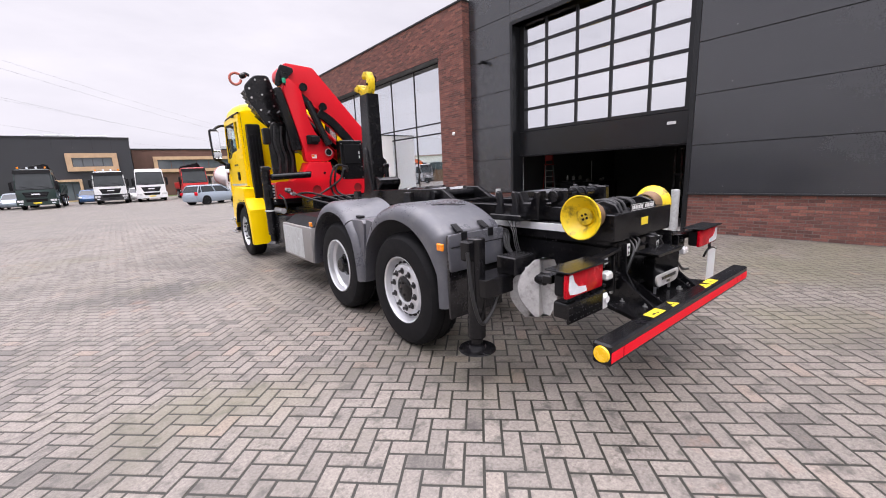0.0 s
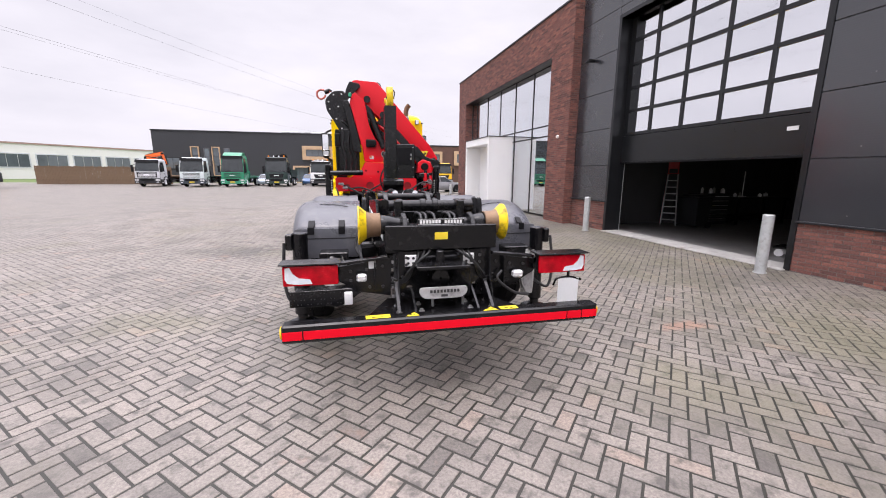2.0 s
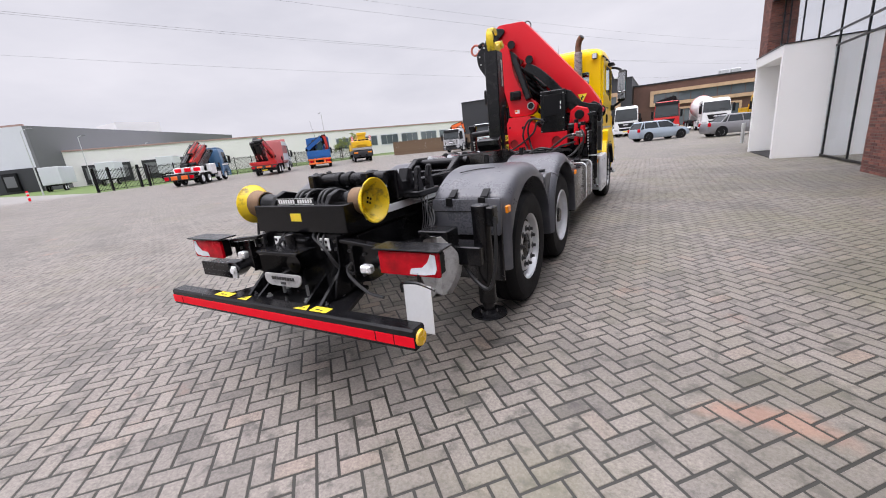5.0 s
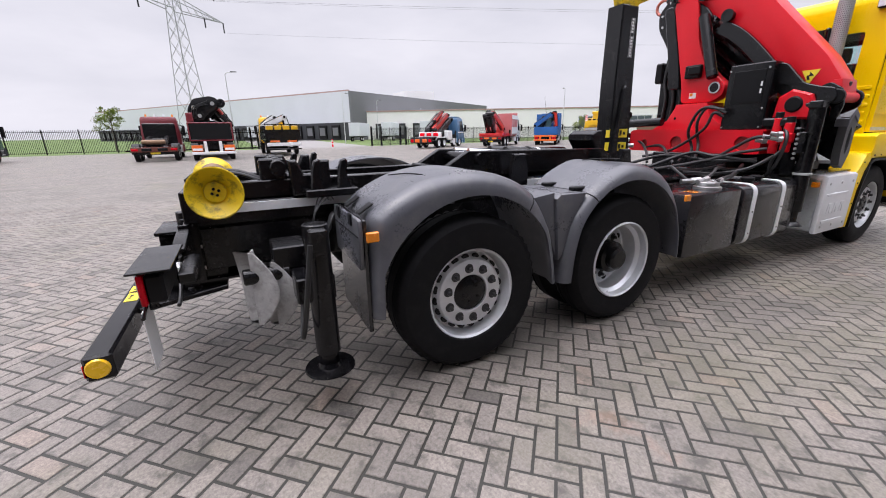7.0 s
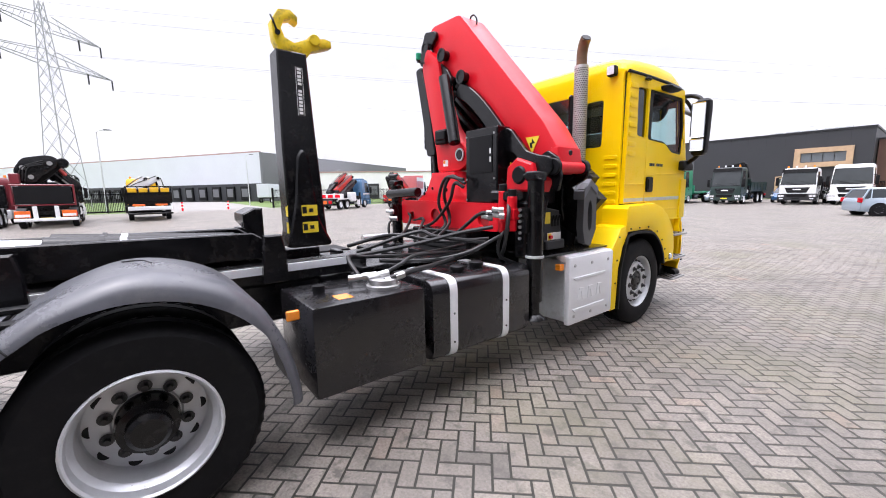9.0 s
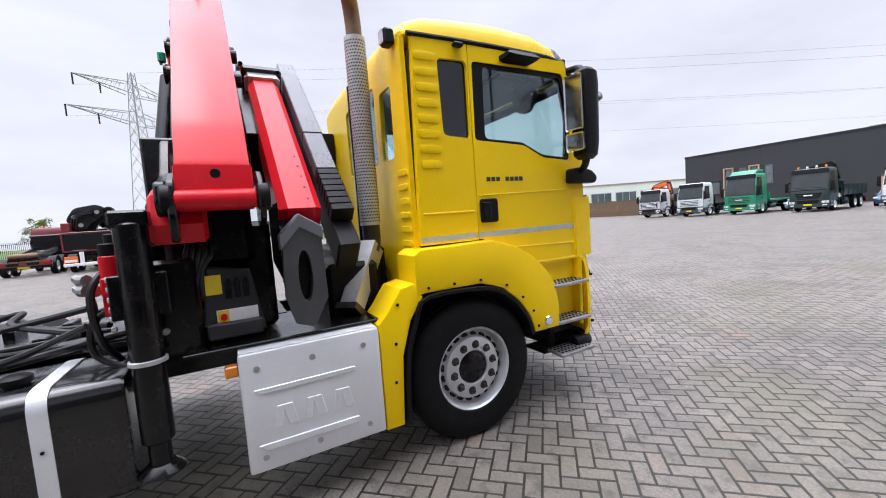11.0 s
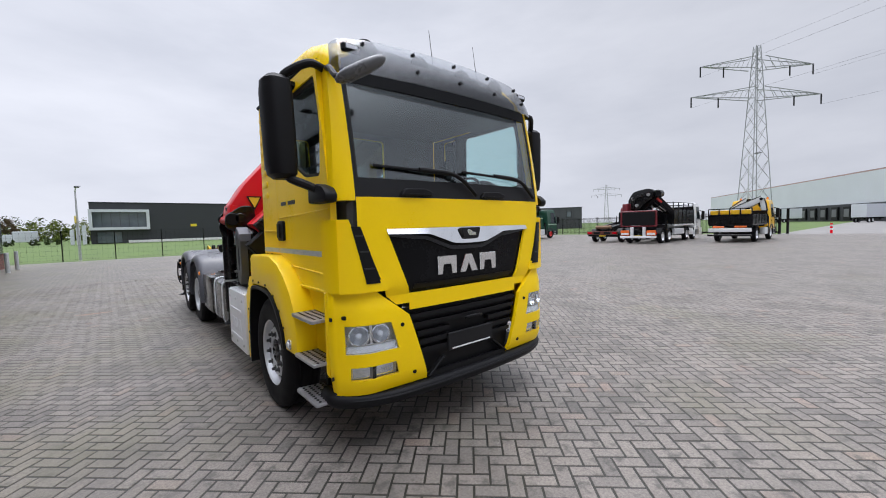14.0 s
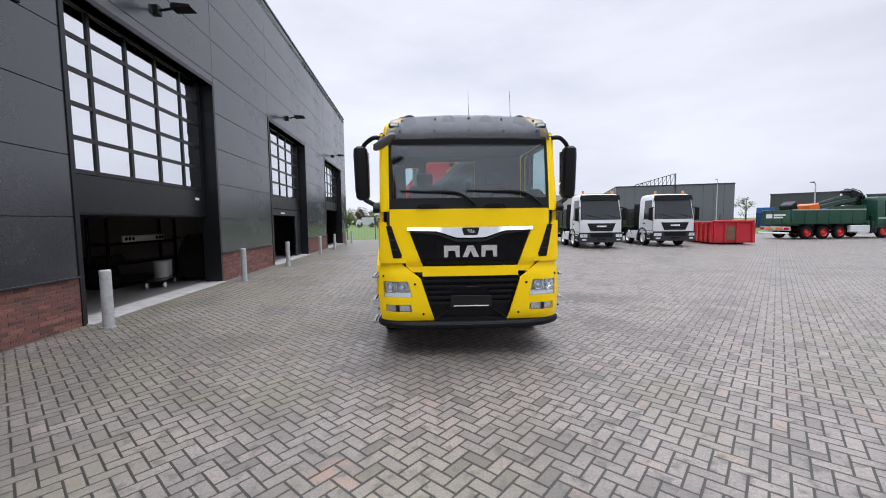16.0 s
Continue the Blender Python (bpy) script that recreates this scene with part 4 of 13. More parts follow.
rack = group_of("parts_rack", SITE @ pose(2.28, 2.1, 0.012), "black steel parts rack along the workshop wall", "rack")
for z in (0.0, 0.6, 1.17):
    bm = bmesh.new()
    bm_box(bm, 0.05, 0.6, -1.5, 1.5, z, z + 0.06, 0.005)
    part("shelf", bm, M["black_steel"], rack)
for y in (-1.5, 1.44):
    for x in (0.05, 0.54):
        bm = bmesh.new()
        bm_box(bm, x, x + 0.06, y, y + 0.06, 0, 1.9, 0.004)
        part("post", bm, M["black_steel"], rack)
for y in (4.9, -4.3):
    g = group_of("hall_lamp", SITE @ pose(3.2, y, 6.0), "round hall lamp glowing under the roof", "lamp", "hall lamps")
    bm = bmesh.new()
    bm_lathe(bm, [(0.02, 0.3), (0.08, 0.28), (0.22, 0.06), (0.24, 0.0)], (0, 0, 0), (0, 0, 1), 20)
    part("shade", bm, M["galv"], g)
    bm = bmesh.new()
    bm_cyl(bm, (0, 0, 0.0), (0, 0, 0.02), 0.2, seg=20)
    part("diffuser", bm, lamp_glow("hall_lamp_glow", (1.0, 0.93, 0.8), 6.0), g)
    bm = bmesh.new()
    bm_cyl(bm, (0, 0, 0.3), (0, 0, 4.1), 0.012, seg=8)
    part("cable", bm, M["black_plastic"], g)

# ---- the hooklift truck ----
truck = group_of("truck", pose(0, 0, 0), "yellow three-axle hooklift truck with a red loader crane", "truck")


def bm_holed(bm, outer, holes, axis, t0, t1):
    """A plate with openings: outlines in the two other axes, pushed out along an axis."""
    def place(a, b, t):
        return {"x": (t, a, b), "y": (a, t, b), "z": (a, b, t)}[axis]
    sides = []
    for t in (t0, t1):
        loops, edges = [], []
        for pts in [outer, *holes]:
            vs = [bm.verts.new(place(a, b, t)) for a, b in pts]
            loops.append(vs)
            edges += [bm.edges.new((vs[k], vs[(k + 1) % len(vs)])) for k in range(len(vs))]
        bmesh.ops.triangle_fill(bm, use_beauty=True, use_dissolve=False, edges=edges)
        sides.append(loops)
    for lo, hi in zip(*sides):
        for k in range(len(lo)):
            q = (k + 1) % len(lo)
            bm.faces.new((lo[k], lo[q], hi[q], hi[k]))
    bmesh.ops.recalc_face_normals(bm, faces=bm.faces[:])


def ring_pts(cx, cy, r, n=24, ry=None):
    ry = ry or r
    return [(cx + r * math.cos(2 * math.pi * k / n), cy + ry * math.sin(2 * math.pi * k / n)) for k in range(n)]


def rounded(pts, r, n=3):
    """Round off the corners of an outline."""
    out = []
    k = len(pts)
    for i in range(k):
        p, a, b = Vector(pts[i]), Vector(pts[i - 1]), Vector(pts[(i + 1) % k])
        da, db = (a - p), (b - p)
        d = min(r, da.length * 0.45, db.length * 0.45)
        s, e = p + da.normalized() * d, p + db.normalized() * d
        for q in range(n + 1):
            t = q / n
            out.append(tuple((1 - t) ** 2 * s + 2 * t * (1 - t) * p + t * t * e))
    return out


def offset_line(pts, d):
    """Shift an open line sideways by d (to its right)."""
    out = []
    for k, p in enumerate(pts):
        a, b = Vector(pts[max(0, k - 1)]), Vector(pts[min(len(pts) - 1, k + 1)])
        t = (b - a).normalized()
        out.append((p[0] + t.y * d, p[1] - t.x * d))
    return out


# ---- wheels ----
def tyre_mesh(width, blocks):
    bm = bmesh.new()
    w = width / 2
    bm_lathe(bm, [(0.300, -w + 0.03), (0.315, -w + 0.012), (0.40, -w), (0.47, -w + 0.012), (0.505, -w + 0.035), (0.520, -w + 0.06), (0.520, -0.06), (0.508, -0.055), (0.508, -0.045), (0.520, -0.04),
                  (0.520, 0.04), (0.508, 0.045), (0.508, 0.055), (0.520, 0.06), (0.520, w - 0.06), (0.505, w - 0.035), (0.47, w - 0.012), (0.40, w), (0.315, w - 0.012), (0.300, w - 0.03), (0.300, -w + 0.03)], (0, 0, 0), (1, 0, 0), 96)
    # shoulder blocks: every other ring segment of the tread edge is cut back
    bm.verts.ensure_lookup_table()
    for v in bm.verts:
        r = math.hypot(v.co.y, v.co.z)
        if r > 0.502 and abs(v.co.x) > w - 0.065 and blocks > 1.0:
            k = int(round(math.atan2(v.co.z, v.co.y) / (2 * math.pi / 96)))
            if k % 2 == 0:
                v.co.y, v.co.z = v.co.y * (r - 0.014) / r, v.co.z * (r - 0.014) / r
        if 0.33 < r < 0.46:
            v.co.x += 0.0015 * math.sin(r * 90)
    return mesh_of("tyre", bm, M["rubber"], 30)


def rim_mesh(profile):
    bm = bmesh.new()
    bm_lathe(bm, profile, (0, 0, 0), (1, 0, 0), 48)
    return mesh_of("rim", bm, M["wheel_silver"], 28)


TYRE_S, TYRE_B, TYRE_D = tyre_mesh(0.315, 1.0), tyre_mesh(0.315, 1.25), tyre_mesh(0.28, 1.25)
RIM_OUT = rim_mesh([(0.300, -0.19), (0.312, -0.02), (0.312, 0.0), (0.303, 0.006), (0.292, -0.006), (0.284, -0.05), (0.272, -0.085), (0.255, -0.088), (0.226, -0.032), (0.214, -0.026), (0.130, -0.026), (0.124, -0.03), (0.120, -0.09), (0.02, -0.09)])
RIM_DISH = rim_mesh([(0.300, -0.24), (0.312, -0.02), (0.312, 0.0), (0.303, 0.006), (0.294, -0.004), (0.290, -0.06), (0.268, -0.09), (0.264, -0.205), (0.255, -0.215), (0.150, -0.20), (0.14, -0.21), (0.02, -0.21)])
bm = bmesh.new()
bm_lathe(bm, [(0.0, 0.0), (0.085, 0.0), (0.095, -0.006), (0.118, -0.012), (0.120, -0.03), (0.12, -0.08)], (0, 0, 0), (1, 0, 0), 32)
for k in range(5):
    bm_cyl(bm, (0.0, 0.06 * math.cos(k * 1.257), 0.06 * math.sin(k * 1.257)), (0.007, 0.06 * math.cos(k * 1.257), 0.06 * math.sin(k * 1.257)), 0.01, seg=8)
HUB_FLAT = mesh_of("hub", bm, M["black_steel"])
bm = bmesh.new()
bm_lathe(bm, [(0.0, 0.0), (0.07, 0.0), (0.09, -0.015), (0.095, -0.06), (0.128, -0.07), (0.135, -0.12), (0.135, -0.19)], (0, 0, 0), (1, 0, 0), 32)
HUB_DEEP = mesh_of("hub", bm, M["black_steel"])
bm = bmesh.new()
bm_lathe(bm, [(0.020, 0.0005), (0.030, 0.0005), (0.031, 0.0015), (0.030, 0.0025), (0.021, 0.0025)], (0, 0, 0), (1, 0, 0), 20)
bm_cyl(bm, (-0.004, 0, 0), (0.006, 0, 0), 0.022, seg=18)
bm_cyl(bm, (0.008, 0, 0), (0.034, 0, 0), 0.0165, 0.014, seg=6)
NUT = mesh_of("wheel_nut", bm, M["dark_nut"])
bm = bmesh.new()
bm_lathe(bm, [(0.0, 0.004), (0.016, 0.004), (0.019, -0.010), (0.0, -0.012)], (0, 0, 0), (1, 0, 0), 12)
bmesh.ops.scale(bm, vec=(1, 1.45, 1), verts=bm.verts[:])
SLOT = mesh_of("vent_slot", bm, M["label_black"])
bm = bmesh.new()
bm_cyl(bm, (-0.004, 0, 0), (0.002, 0, 0), 0.03, seg=18)
EYE = mesh_of("vent_hole", bm, M["label_black"])


def wheel(side, y, dish):
    """One wheel, or the outer one of a pair; side is +1 for the right side of the truck."""
    w = new("wheel")
    w.parent = truck
    w.empty_display_size = 0.2
    w.location = (side * 1.225, y, 0.516)
    w.rotation_euler = (0.37 * y, 0, 0 if side > 0 else math.pi)

    def child(name, me, m=None, label=""):
        ob = new(name, me)
        ob.parent = w
        if m is not None:
            ob.matrix_basis = m
        return tagged(ob, label)
    child("tyre", TYRE_D if dish else (TYRE_B if y < 3 else TYRE_S), Matrix.Translation((-0.155, 0, 0)), "black worn truck tyre")
    if dish:
        child("tyre", TYRE_D, Matrix.Translation((-0.475, 0, 0)), "inner tyre of the pair")
    child("rim", RIM_DISH if dish else RIM_OUT, Matrix.Translation((-0.022, 0, 0)), "silver steel rim")
    child("hub", HUB_DEEP if dish else HUB_FLAT, Matrix.Translation((-0.045, 0, 0)), "black hub")
    depth, pcd = (-0.215, 0.172) if dish else (-0.046, 0.172)
    for k in range(10):
        a = 2 * math.pi * (k + 0.5) / 10
        child("wheel_nut", NUT, Matrix.Translation((depth, pcd * math.cos(a), pcd * math.sin(a))))
        b = 2 * math.pi * k / 10
        if not dish:
            c = b + math.pi / 10
            child("vent_slot", SLOT, Matrix.Translation((-0.079, 0.243 * math.cos(c), 0.243 * math.sin(c))) @ Matrix.Rotation(c - math.pi / 2, 4, "X"))
        if dish:
            child("vent_hole", EYE, Matrix.Translation((-0.235, 0.222 * math.cos(b), 0.222 * math.sin(b))))
        else:
            child("vent_slot", SLOT, Matrix.Translation((-0.079, 0.243 * math.cos(b), 0.243 * math.sin(b))) @ Matrix.Rotation(b - math.pi / 2, 4, "X") @ Matrix.Rotation(radians(0), 4, "Y"))


for side in (1, -1):
    wheel(side, 8.06, False)
    wheel(side, 3.35, True)
    wheel(side, 1.95, False)

# ---- chassis ----
for s in (-1, 1):
    bm = bmesh.new()
    bm_box(bm, s * 0.38 - 0.04, s * 0.38 + 0.04, 0.45, 9.0, 0.70, 0.97, 0.006)
    part("chassis_rail", bm, M["black_steel"], truck)
    bm = bmesh.new()
    bm_box(bm, s * 0.36 - 0.07, s * 0.36 + 0.07, 0.42, 4.75, 0.985, 1.12, 0.006)
    part("subframe_rail", bm, M["black_steel"], truck)
    bm = bmesh.new()
    bm_box(bm, s * 0.435 - 0.004, s * 0.435 + 0.004, 0.62, 4.7, 1.055, 1.112, 0.001)
    part("wear_strip", bm, M["alu"], truck, "bare worn edge of the subframe")
    bm = bmesh.new()
    bm_box(bm, s * 0.31 - 0.05, s * 0.31 + 0.05, 0.70, 2.3, 1.124, 1.235, 0.006)
    part("tilt_frame_rail", bm, M["black_steel"], truck)
    bm = bmesh.new()
    bm_prism(bm, [(2.14, 1.13), (2.22, 1.24), (2.45, 1.37), (4.05, 1.345), (4.15, 1.28), (4.15, 1.15), (3.2, 1.16)], "x", s * 0.27 - 0.03, s * 0.27 + 0.03, 0.008)
    part("swing_arm", bm, M["black_steel"], truck)
    for y0, y1 in ((2.74, 2.92), (4.05, 4.22)):
        bm = bmesh.new()
        bm_prism(bm, [(y0, 1.0), (y0 + 0.02, 1.34), (y1 - 0.03, 1.34), (y1, 1.2), (y1, 1.0)], "x", s * 0.49 - 0.03, s * 0.49 + 0.03, 0.01)
        part("container_guide", bm, M["black_steel"], truck)
for y in (0.75, 1.5, 2.6, 3.9, 5.2, 6.6, 7.5):
    bm = bmesh.new()
    bm_box(bm, -0.335, 0.335, y - 0.05, y + 0.05, 0.72, 0.95, 0.006)
    part("cross_member", bm, M["black_steel"], truck)
for y in (1.95, 3.35, 8.06):
    bm = bmesh.new()
    bm_cyl(bm, (-0.95, y, 0.516), (0.95, y, 0.516), 0.075, seg=16)
    bm_lathe(bm, [(0.02, -0.2), (0.14, -0.14), (0.19, 0), (0.14, 0.14), (0.02, 0.2)], (0, y, 0.516), (0, 1, 0), 20)
    part("axle", bm, M["black_steel"], truck)
    for s in (-1, 1):
        bm = bmesh.new()
        bm_lathe(bm, [(0.02, -0.12), (0.13, -0.12), (0.15, -0.06), (0.15, 0.06), (0.12, 0.12), (0.02, 0.12)], (s * 0.55, y + 0.28, 0.60), (0, 0, 1), 20)
        part("air_spring", bm, M["rubber"], truck)
for y0, y1, z0, z1 in ((1.0, 1.06, 1.15, 1.26), (2.18, 2.26, 1.16, 1.25)):
    bm = bmesh.new()
    bm_box(bm, -0.30, 0.30, y0, y1, z0, z1, 0.01)
    part("tilt_frame_crosspiece", bm, M["black_steel"], truck)

# hydraulic cylinders along the middle
for x in (-0.13, 0.13):
    bm = bmesh.new()
    bm_cyl(bm, (x, 2.95, 1.32), (x, 4.0, 1.25), 0.072, seg=24, bev=0.006)
    bm_cyl(bm, (x, 3.20, 1.304), (x, 3.225, 1.302), 0.080, seg=24)
    cyl = part("lift_cylinder", bm, M["black_steel"], truck)
    bm = bmesh.new()
    bm_cyl(bm, (x, 3.30, 1.297), (x, 3.335, 1.295), 0.0745, seg=24)
    part("clamp_band", bm, M["alu"], cyl, "bright clamp band")
    bm = bmesh.new()
    bm_cyl(bm, (x, 2.55, 1.35), (x, 2.97, 1.318), 0.035, seg=16)
    part("piston_rod", bm, M["chrome"], cyl, "chromed piston rod")
bm = bmesh.new()
bm_cyl(bm, (-0.36, 2.55, 1.30), (0.36, 2.55, 1.30), 0.05, seg=20)
part("pivot_shaft", bm, M["black_steel"], truck)

# hook arm
bm = bmesh.new()
bm_prism(bm, [(4.37, 1.20), (4.36, 2.0), (4.37, 2.73), (4.60, 2.73), (4.64, 2.0), (4.69, 1.22)], "x", -0.10, 0.10, 0.012)
arm = part("hook_arm", bm, M["black_steel"], truck, "tall black hook arm standing upright")
bm = bmesh.new()
bm_prism(bm, rounded([(4.34, 1.18), (4.425, 1.55), (4.46, 1.92), (4.51, 1.99), (4.555, 1.93), (4.62, 1.40), (4.73, 1.18)], 0.05, 3), "x", -0.125, 0.125, 0.015)
part("reinforcing_plate", bm, M["black_steel"], arm)
for z in (1.47, 1.33):
    bm = bmesh.new()
    bm_box(bm, 0.1255, 0.1275, 4.47, 4.60, z - 0.03, z + 0.06, 0.0005)
    lab = part("warning_label", bm, M["label_yellow"], arm, "yellow warning label")
    bm = bmesh.new()
    bm_box(bm, 0.128, 0.1285, 4.475, 4.51, z - 0.01, z + 0.045)
    bm_box(bm, 0.128, 0.1285, 4.53, 4.565, z, z + 0.03)
    part("print", bm, M["label_black"], lab)
    bm = bmesh.new()
    bm_box(bm, 0.04, 0.092, 4.366, 4.369, z - 0.03, z + 0.06)
    part("warning_label", bm, M["label_yellow"], arm, "yellow warning label")
bm = bmesh.new()
bm_box(bm, 0.1005, 0.1025, 4.50, 4.56, 2.24, 2.62)
nm = part("nameplate", bm, M["label_black"], arm, "black maker's plate with pale bars")
bm = bmesh.new()
for k in range(13):
    if k != 7:
        bm_box(bm, 0.103, 0.1035, 4.515, 4.545, 2.255 + k * 0.028, 2.275 + k * 0.028)
bm_box(bm, 0.103, 0.1035, 4.502, 4.505, 2.245, 2.615)
bm_box(bm, 0.103, 0.1035, 4.555, 4.558, 2.245, 2.615)
part("print", bm, M["label_white"], nm)
bm = bmesh.new()
hook_line = [(4.22, 2.70), (4.18, 2.80), (4.17, 2.92), (4.23, 3.02), (4.32, 3.035), (4.38, 2.99), (4.375, 2.94), (4.33, 2.965), (4.27, 2.945), (4.245, 2.88), (4.27, 2.82), (4.34, 2.795), (4.44, 2.84), (4.60, 2.875), (4.66, 2.865), (4.665, 2.815), (4.60, 2.79), (4.48, 2.75), (4.44, 2.70)]
hook_line = [(y + 0.19 - 0.06 * max(0.0, y - 4.4), z + 0.02) for y, z in hook_line]
bm_prism(bm, hook_line, "x", -0.055, 0.055, 0.018, 2)
bm_cyl(bm, (-0.075, 4.69, 2.86), (0.075, 4.69, 2.86), 0.045, seg=18, bev=0.006)
part("hook", bm, M["roller_yellow"], truck, "worn yellow lifting hook")
bm = bmesh.new()
bm_cyl(bm, (-0.07, 4.40, 2.86), (0.07, 4.40, 2.86), 0.02, seg=12)
bm_tube(bm, [(0.06, 4.40, 2.86), (0.075, 4.37, 2.93), (0.05, 4.36, 2.98)], 0.008, 6)
part("safety_catch", bm, M["black_steel"], truck)
bm = bmesh.new()
bm_prism(bm, [(4.10, 1.12), (4.10, 1.32), (4.02, 1.42), (4.02, 1.48), (4.10, 1.52), (4.16, 1.52), (4.16, 1.12)], "x", -0.17, 0.17, 0.01)
part("arm_foot", bm, M["black_steel"], truck)

# ---- rear end ----
bm = bmesh.new()
bm_box(bm, -1.15, 1.17, 0.0, 0.11, 0.487, 0.614, 0.012)
bar = part("underrun_bar", bm, M["black_steel"], truck, "black rear underrun bar with red tape")
for x0, x1 in ((-1.145, -1.02), (-1.012, 0.905), (0.912, 1.03), (1.036, 1.165)):
    bm = bmesh.new()
    bm_box(bm, x0, x1, -0.0025, 0.0, 0.512, 0.572, 0.001)
    part("red_tape", bm, M["red_tape"], bar, "bright red reflective tape")
for s, x in ((-1, -1.15), (1, 1.17)):
    bm = bmesh.new()
    bm_cyl(bm, (x, 0.052, 0.552), (x + s * 0.012, 0.052, 0.552), 0.047, 0.042, 24)
    part("end_reflector", bm, M["yellow_lens"], bar, "round yellow end reflector")
for x, w in ((-0.52, 0.17), (-0.28, 0.10), (0.30, 0.12), (0.45, 0.14)):
    bm = bmesh.new()
    if w in (0.10, 0.12):
        bm_prism(bm, [(x - w / 2, 0.022), (x + w / 2, 0.022), (x + 0.02, 0.092)], "z", 0.6145, 0.616)
    else:
        bm_box(bm, x - w / 2, x + w / 2, 0.025, 0.09, 0.6145, 0.616)
    lab = part("warning_label", bm, M["label_yellow"], bar, "scuffed yellow warning label")
    bm = bmesh.new()
    bm_box(bm, x - w * 0.25, x - 0.005, 0.042, 0.058, 0.6162, 0.6166)
    bm_box(bm, x + 0.008, x + w * 0.2, 0.038, 0.052, 0.6162, 0.6166)
    part("print", bm, M["label_black"], lab)
bm = bmesh.new()
bm_prism(bm, [(-0.62, 0.10), (0.60, 0.10), (0.42, 0.55), (-0.42, 0.55)], "z", 0.555, 0.585, 0.004)
plate = part("bar_mount", bm, M["black_steel"], truck, "black bolted plate carrying the underrun bar")
for x in (-0.36, -0.19, 0.19, 0.36):
    for y in (0.18, 0.34):
        bm = bmesh.new()
        bm_cyl(bm, (x, y, 0.585), (x, y, 0.592), 0.022, seg=16)
        bm_cyl(bm, (x, y, 0.592), (x, y, 0.608), 0.014, seg=6)
        part("bolt", bm, M["steel"], plate)
for s in (-1, 1):
    bm = bmesh.new()
    bm_prism(bm, [(0.12, 0.585), (0.55, 0.585), (0.62, 1.0), (0.45, 1.0), (0.38, 0.78)], "x", s * 0.36 - 0.012, s * 0.36 + 0.012)
    part("hanger_bracket", bm, M["black_steel"], truck)
    bm = bmesh.new()
    bm_prism(bm, [(0.10, 0.586), (0.34, 0.586), (0.34, 0.73)], "x", s * 0.24 - 0.008, s * 0.24 + 0.008)
    part("gusset", bm, M["black_steel"], truck)
    for k in range(5):
        bm = bmesh.new()
        bm_cyl(bm, (s * 0.372, 0.42 + 0.03 * (k % 2), 0.64 + 0.07 * k), (s * 0.386, 0.42 + 0.03 * (k % 2), 0.64 + 0.07 * k), 0.014, seg=6)
        part("bolt", bm, M["steel"], truck)
# end cross box behind the coupling
bm = bmesh.new()
bm_holed(bm, [(-0.36, 0.62), (0.41, 0.62), (0.41, 1.0), (-0.36, 1.0)], [ring_pts(-0.02, 0.80, 0.06, 16), ring_pts(-0.25, 0.70, 0.03, 12), ring_pts(0.29, 0.70, 0.03, 12)], "y", 0.40, 0.44)
part("end_cross_member", bm, M["black_steel"], truck)
bm = bmesh.new()
bm_box(bm, -0.36, 0.41, 0.44, 0.66, 0.985, 1.0)
bm_box(bm, -0.36, 0.41, 0.44, 0.66, 0.62, 0.635)
part("end_cross_flange", bm, M["black_steel"], truck)
# tow coupling
coup = part("tow_coupling", (lambda b: (bm_lathe(b, [(0.01, 0.03), (0.07, 0.03), (0.075, -0.02), (0.07, -0.14), (0.03, -0.18), (0.01, -0.18)], (-0.02, 0.33, 0.80), (0, -1, 0), 20), b)[1])(bmesh.new()), M["black_steel"], truck, "black drawbar coupling with a flared jaw")
bm = bmesh.new()
bm_loft(bm, [[(-0.02 + x * w, y, 0.80 + z * h) for x, z in rounded([(-1, -1), (1, -1), (1, 1), (-1, 1)], 0.35)] for y, w, h in ((0.34, 0.08, 0.06), (0.26, 0.15, 0.095), (0.20, 0.21, 0.125))], caps=False)
part("jaw", bm, M["black_steel"], coup)
bm = bmesh.new()
bm_prism(bm, rounded([(-0.205, 0.765), (0.165, 0.765), (0.165, 0.71), (0.12, 0.675), (-0.16, 0.675), (-0.205, 0.71)], 0.03), "y", 0.185, 0.197, 0.002)
lip = part("coupling_lip", bm, M["dull_sheet"], coup, "worn bare steel lip with raised marks")
for k in range(9):
    bm = bmesh.new()
    bm_box(bm, -0.125 + k * 0.026, -0.107 + k * 0.026, 0.180, 0.185, 0.722, 0.745, 0.001)
    part("raised_mark", bm, M["dark_nut"], lip)
bm = bmesh.new()
bm_box(bm, -0.04, 0.01, 0.180, 0.185, 0.690, 0.708, 0.001)
part("raised_mark", bm, M["dark_nut"], lip)
bm = bmesh.new()
bm_cyl(bm, (-0.02, 0.32, 0.86), (-0.02, 0.32, 1.02), 0.035, seg=16, bev=0.006)
bm_cyl(bm, (-0.13, 0.34, 0.965), (0.11, 0.34, 0.965), 0.012, seg=8)
bm_lathe(bm, [(0.0, 0.02), (0.02, 0.015), (0.022, 0), (0.0, -0.02)], (0.13, 0.34, 0.975), (0, 0, 1), 12)
part("coupling_lever", bm, M["black_steel"], coup)
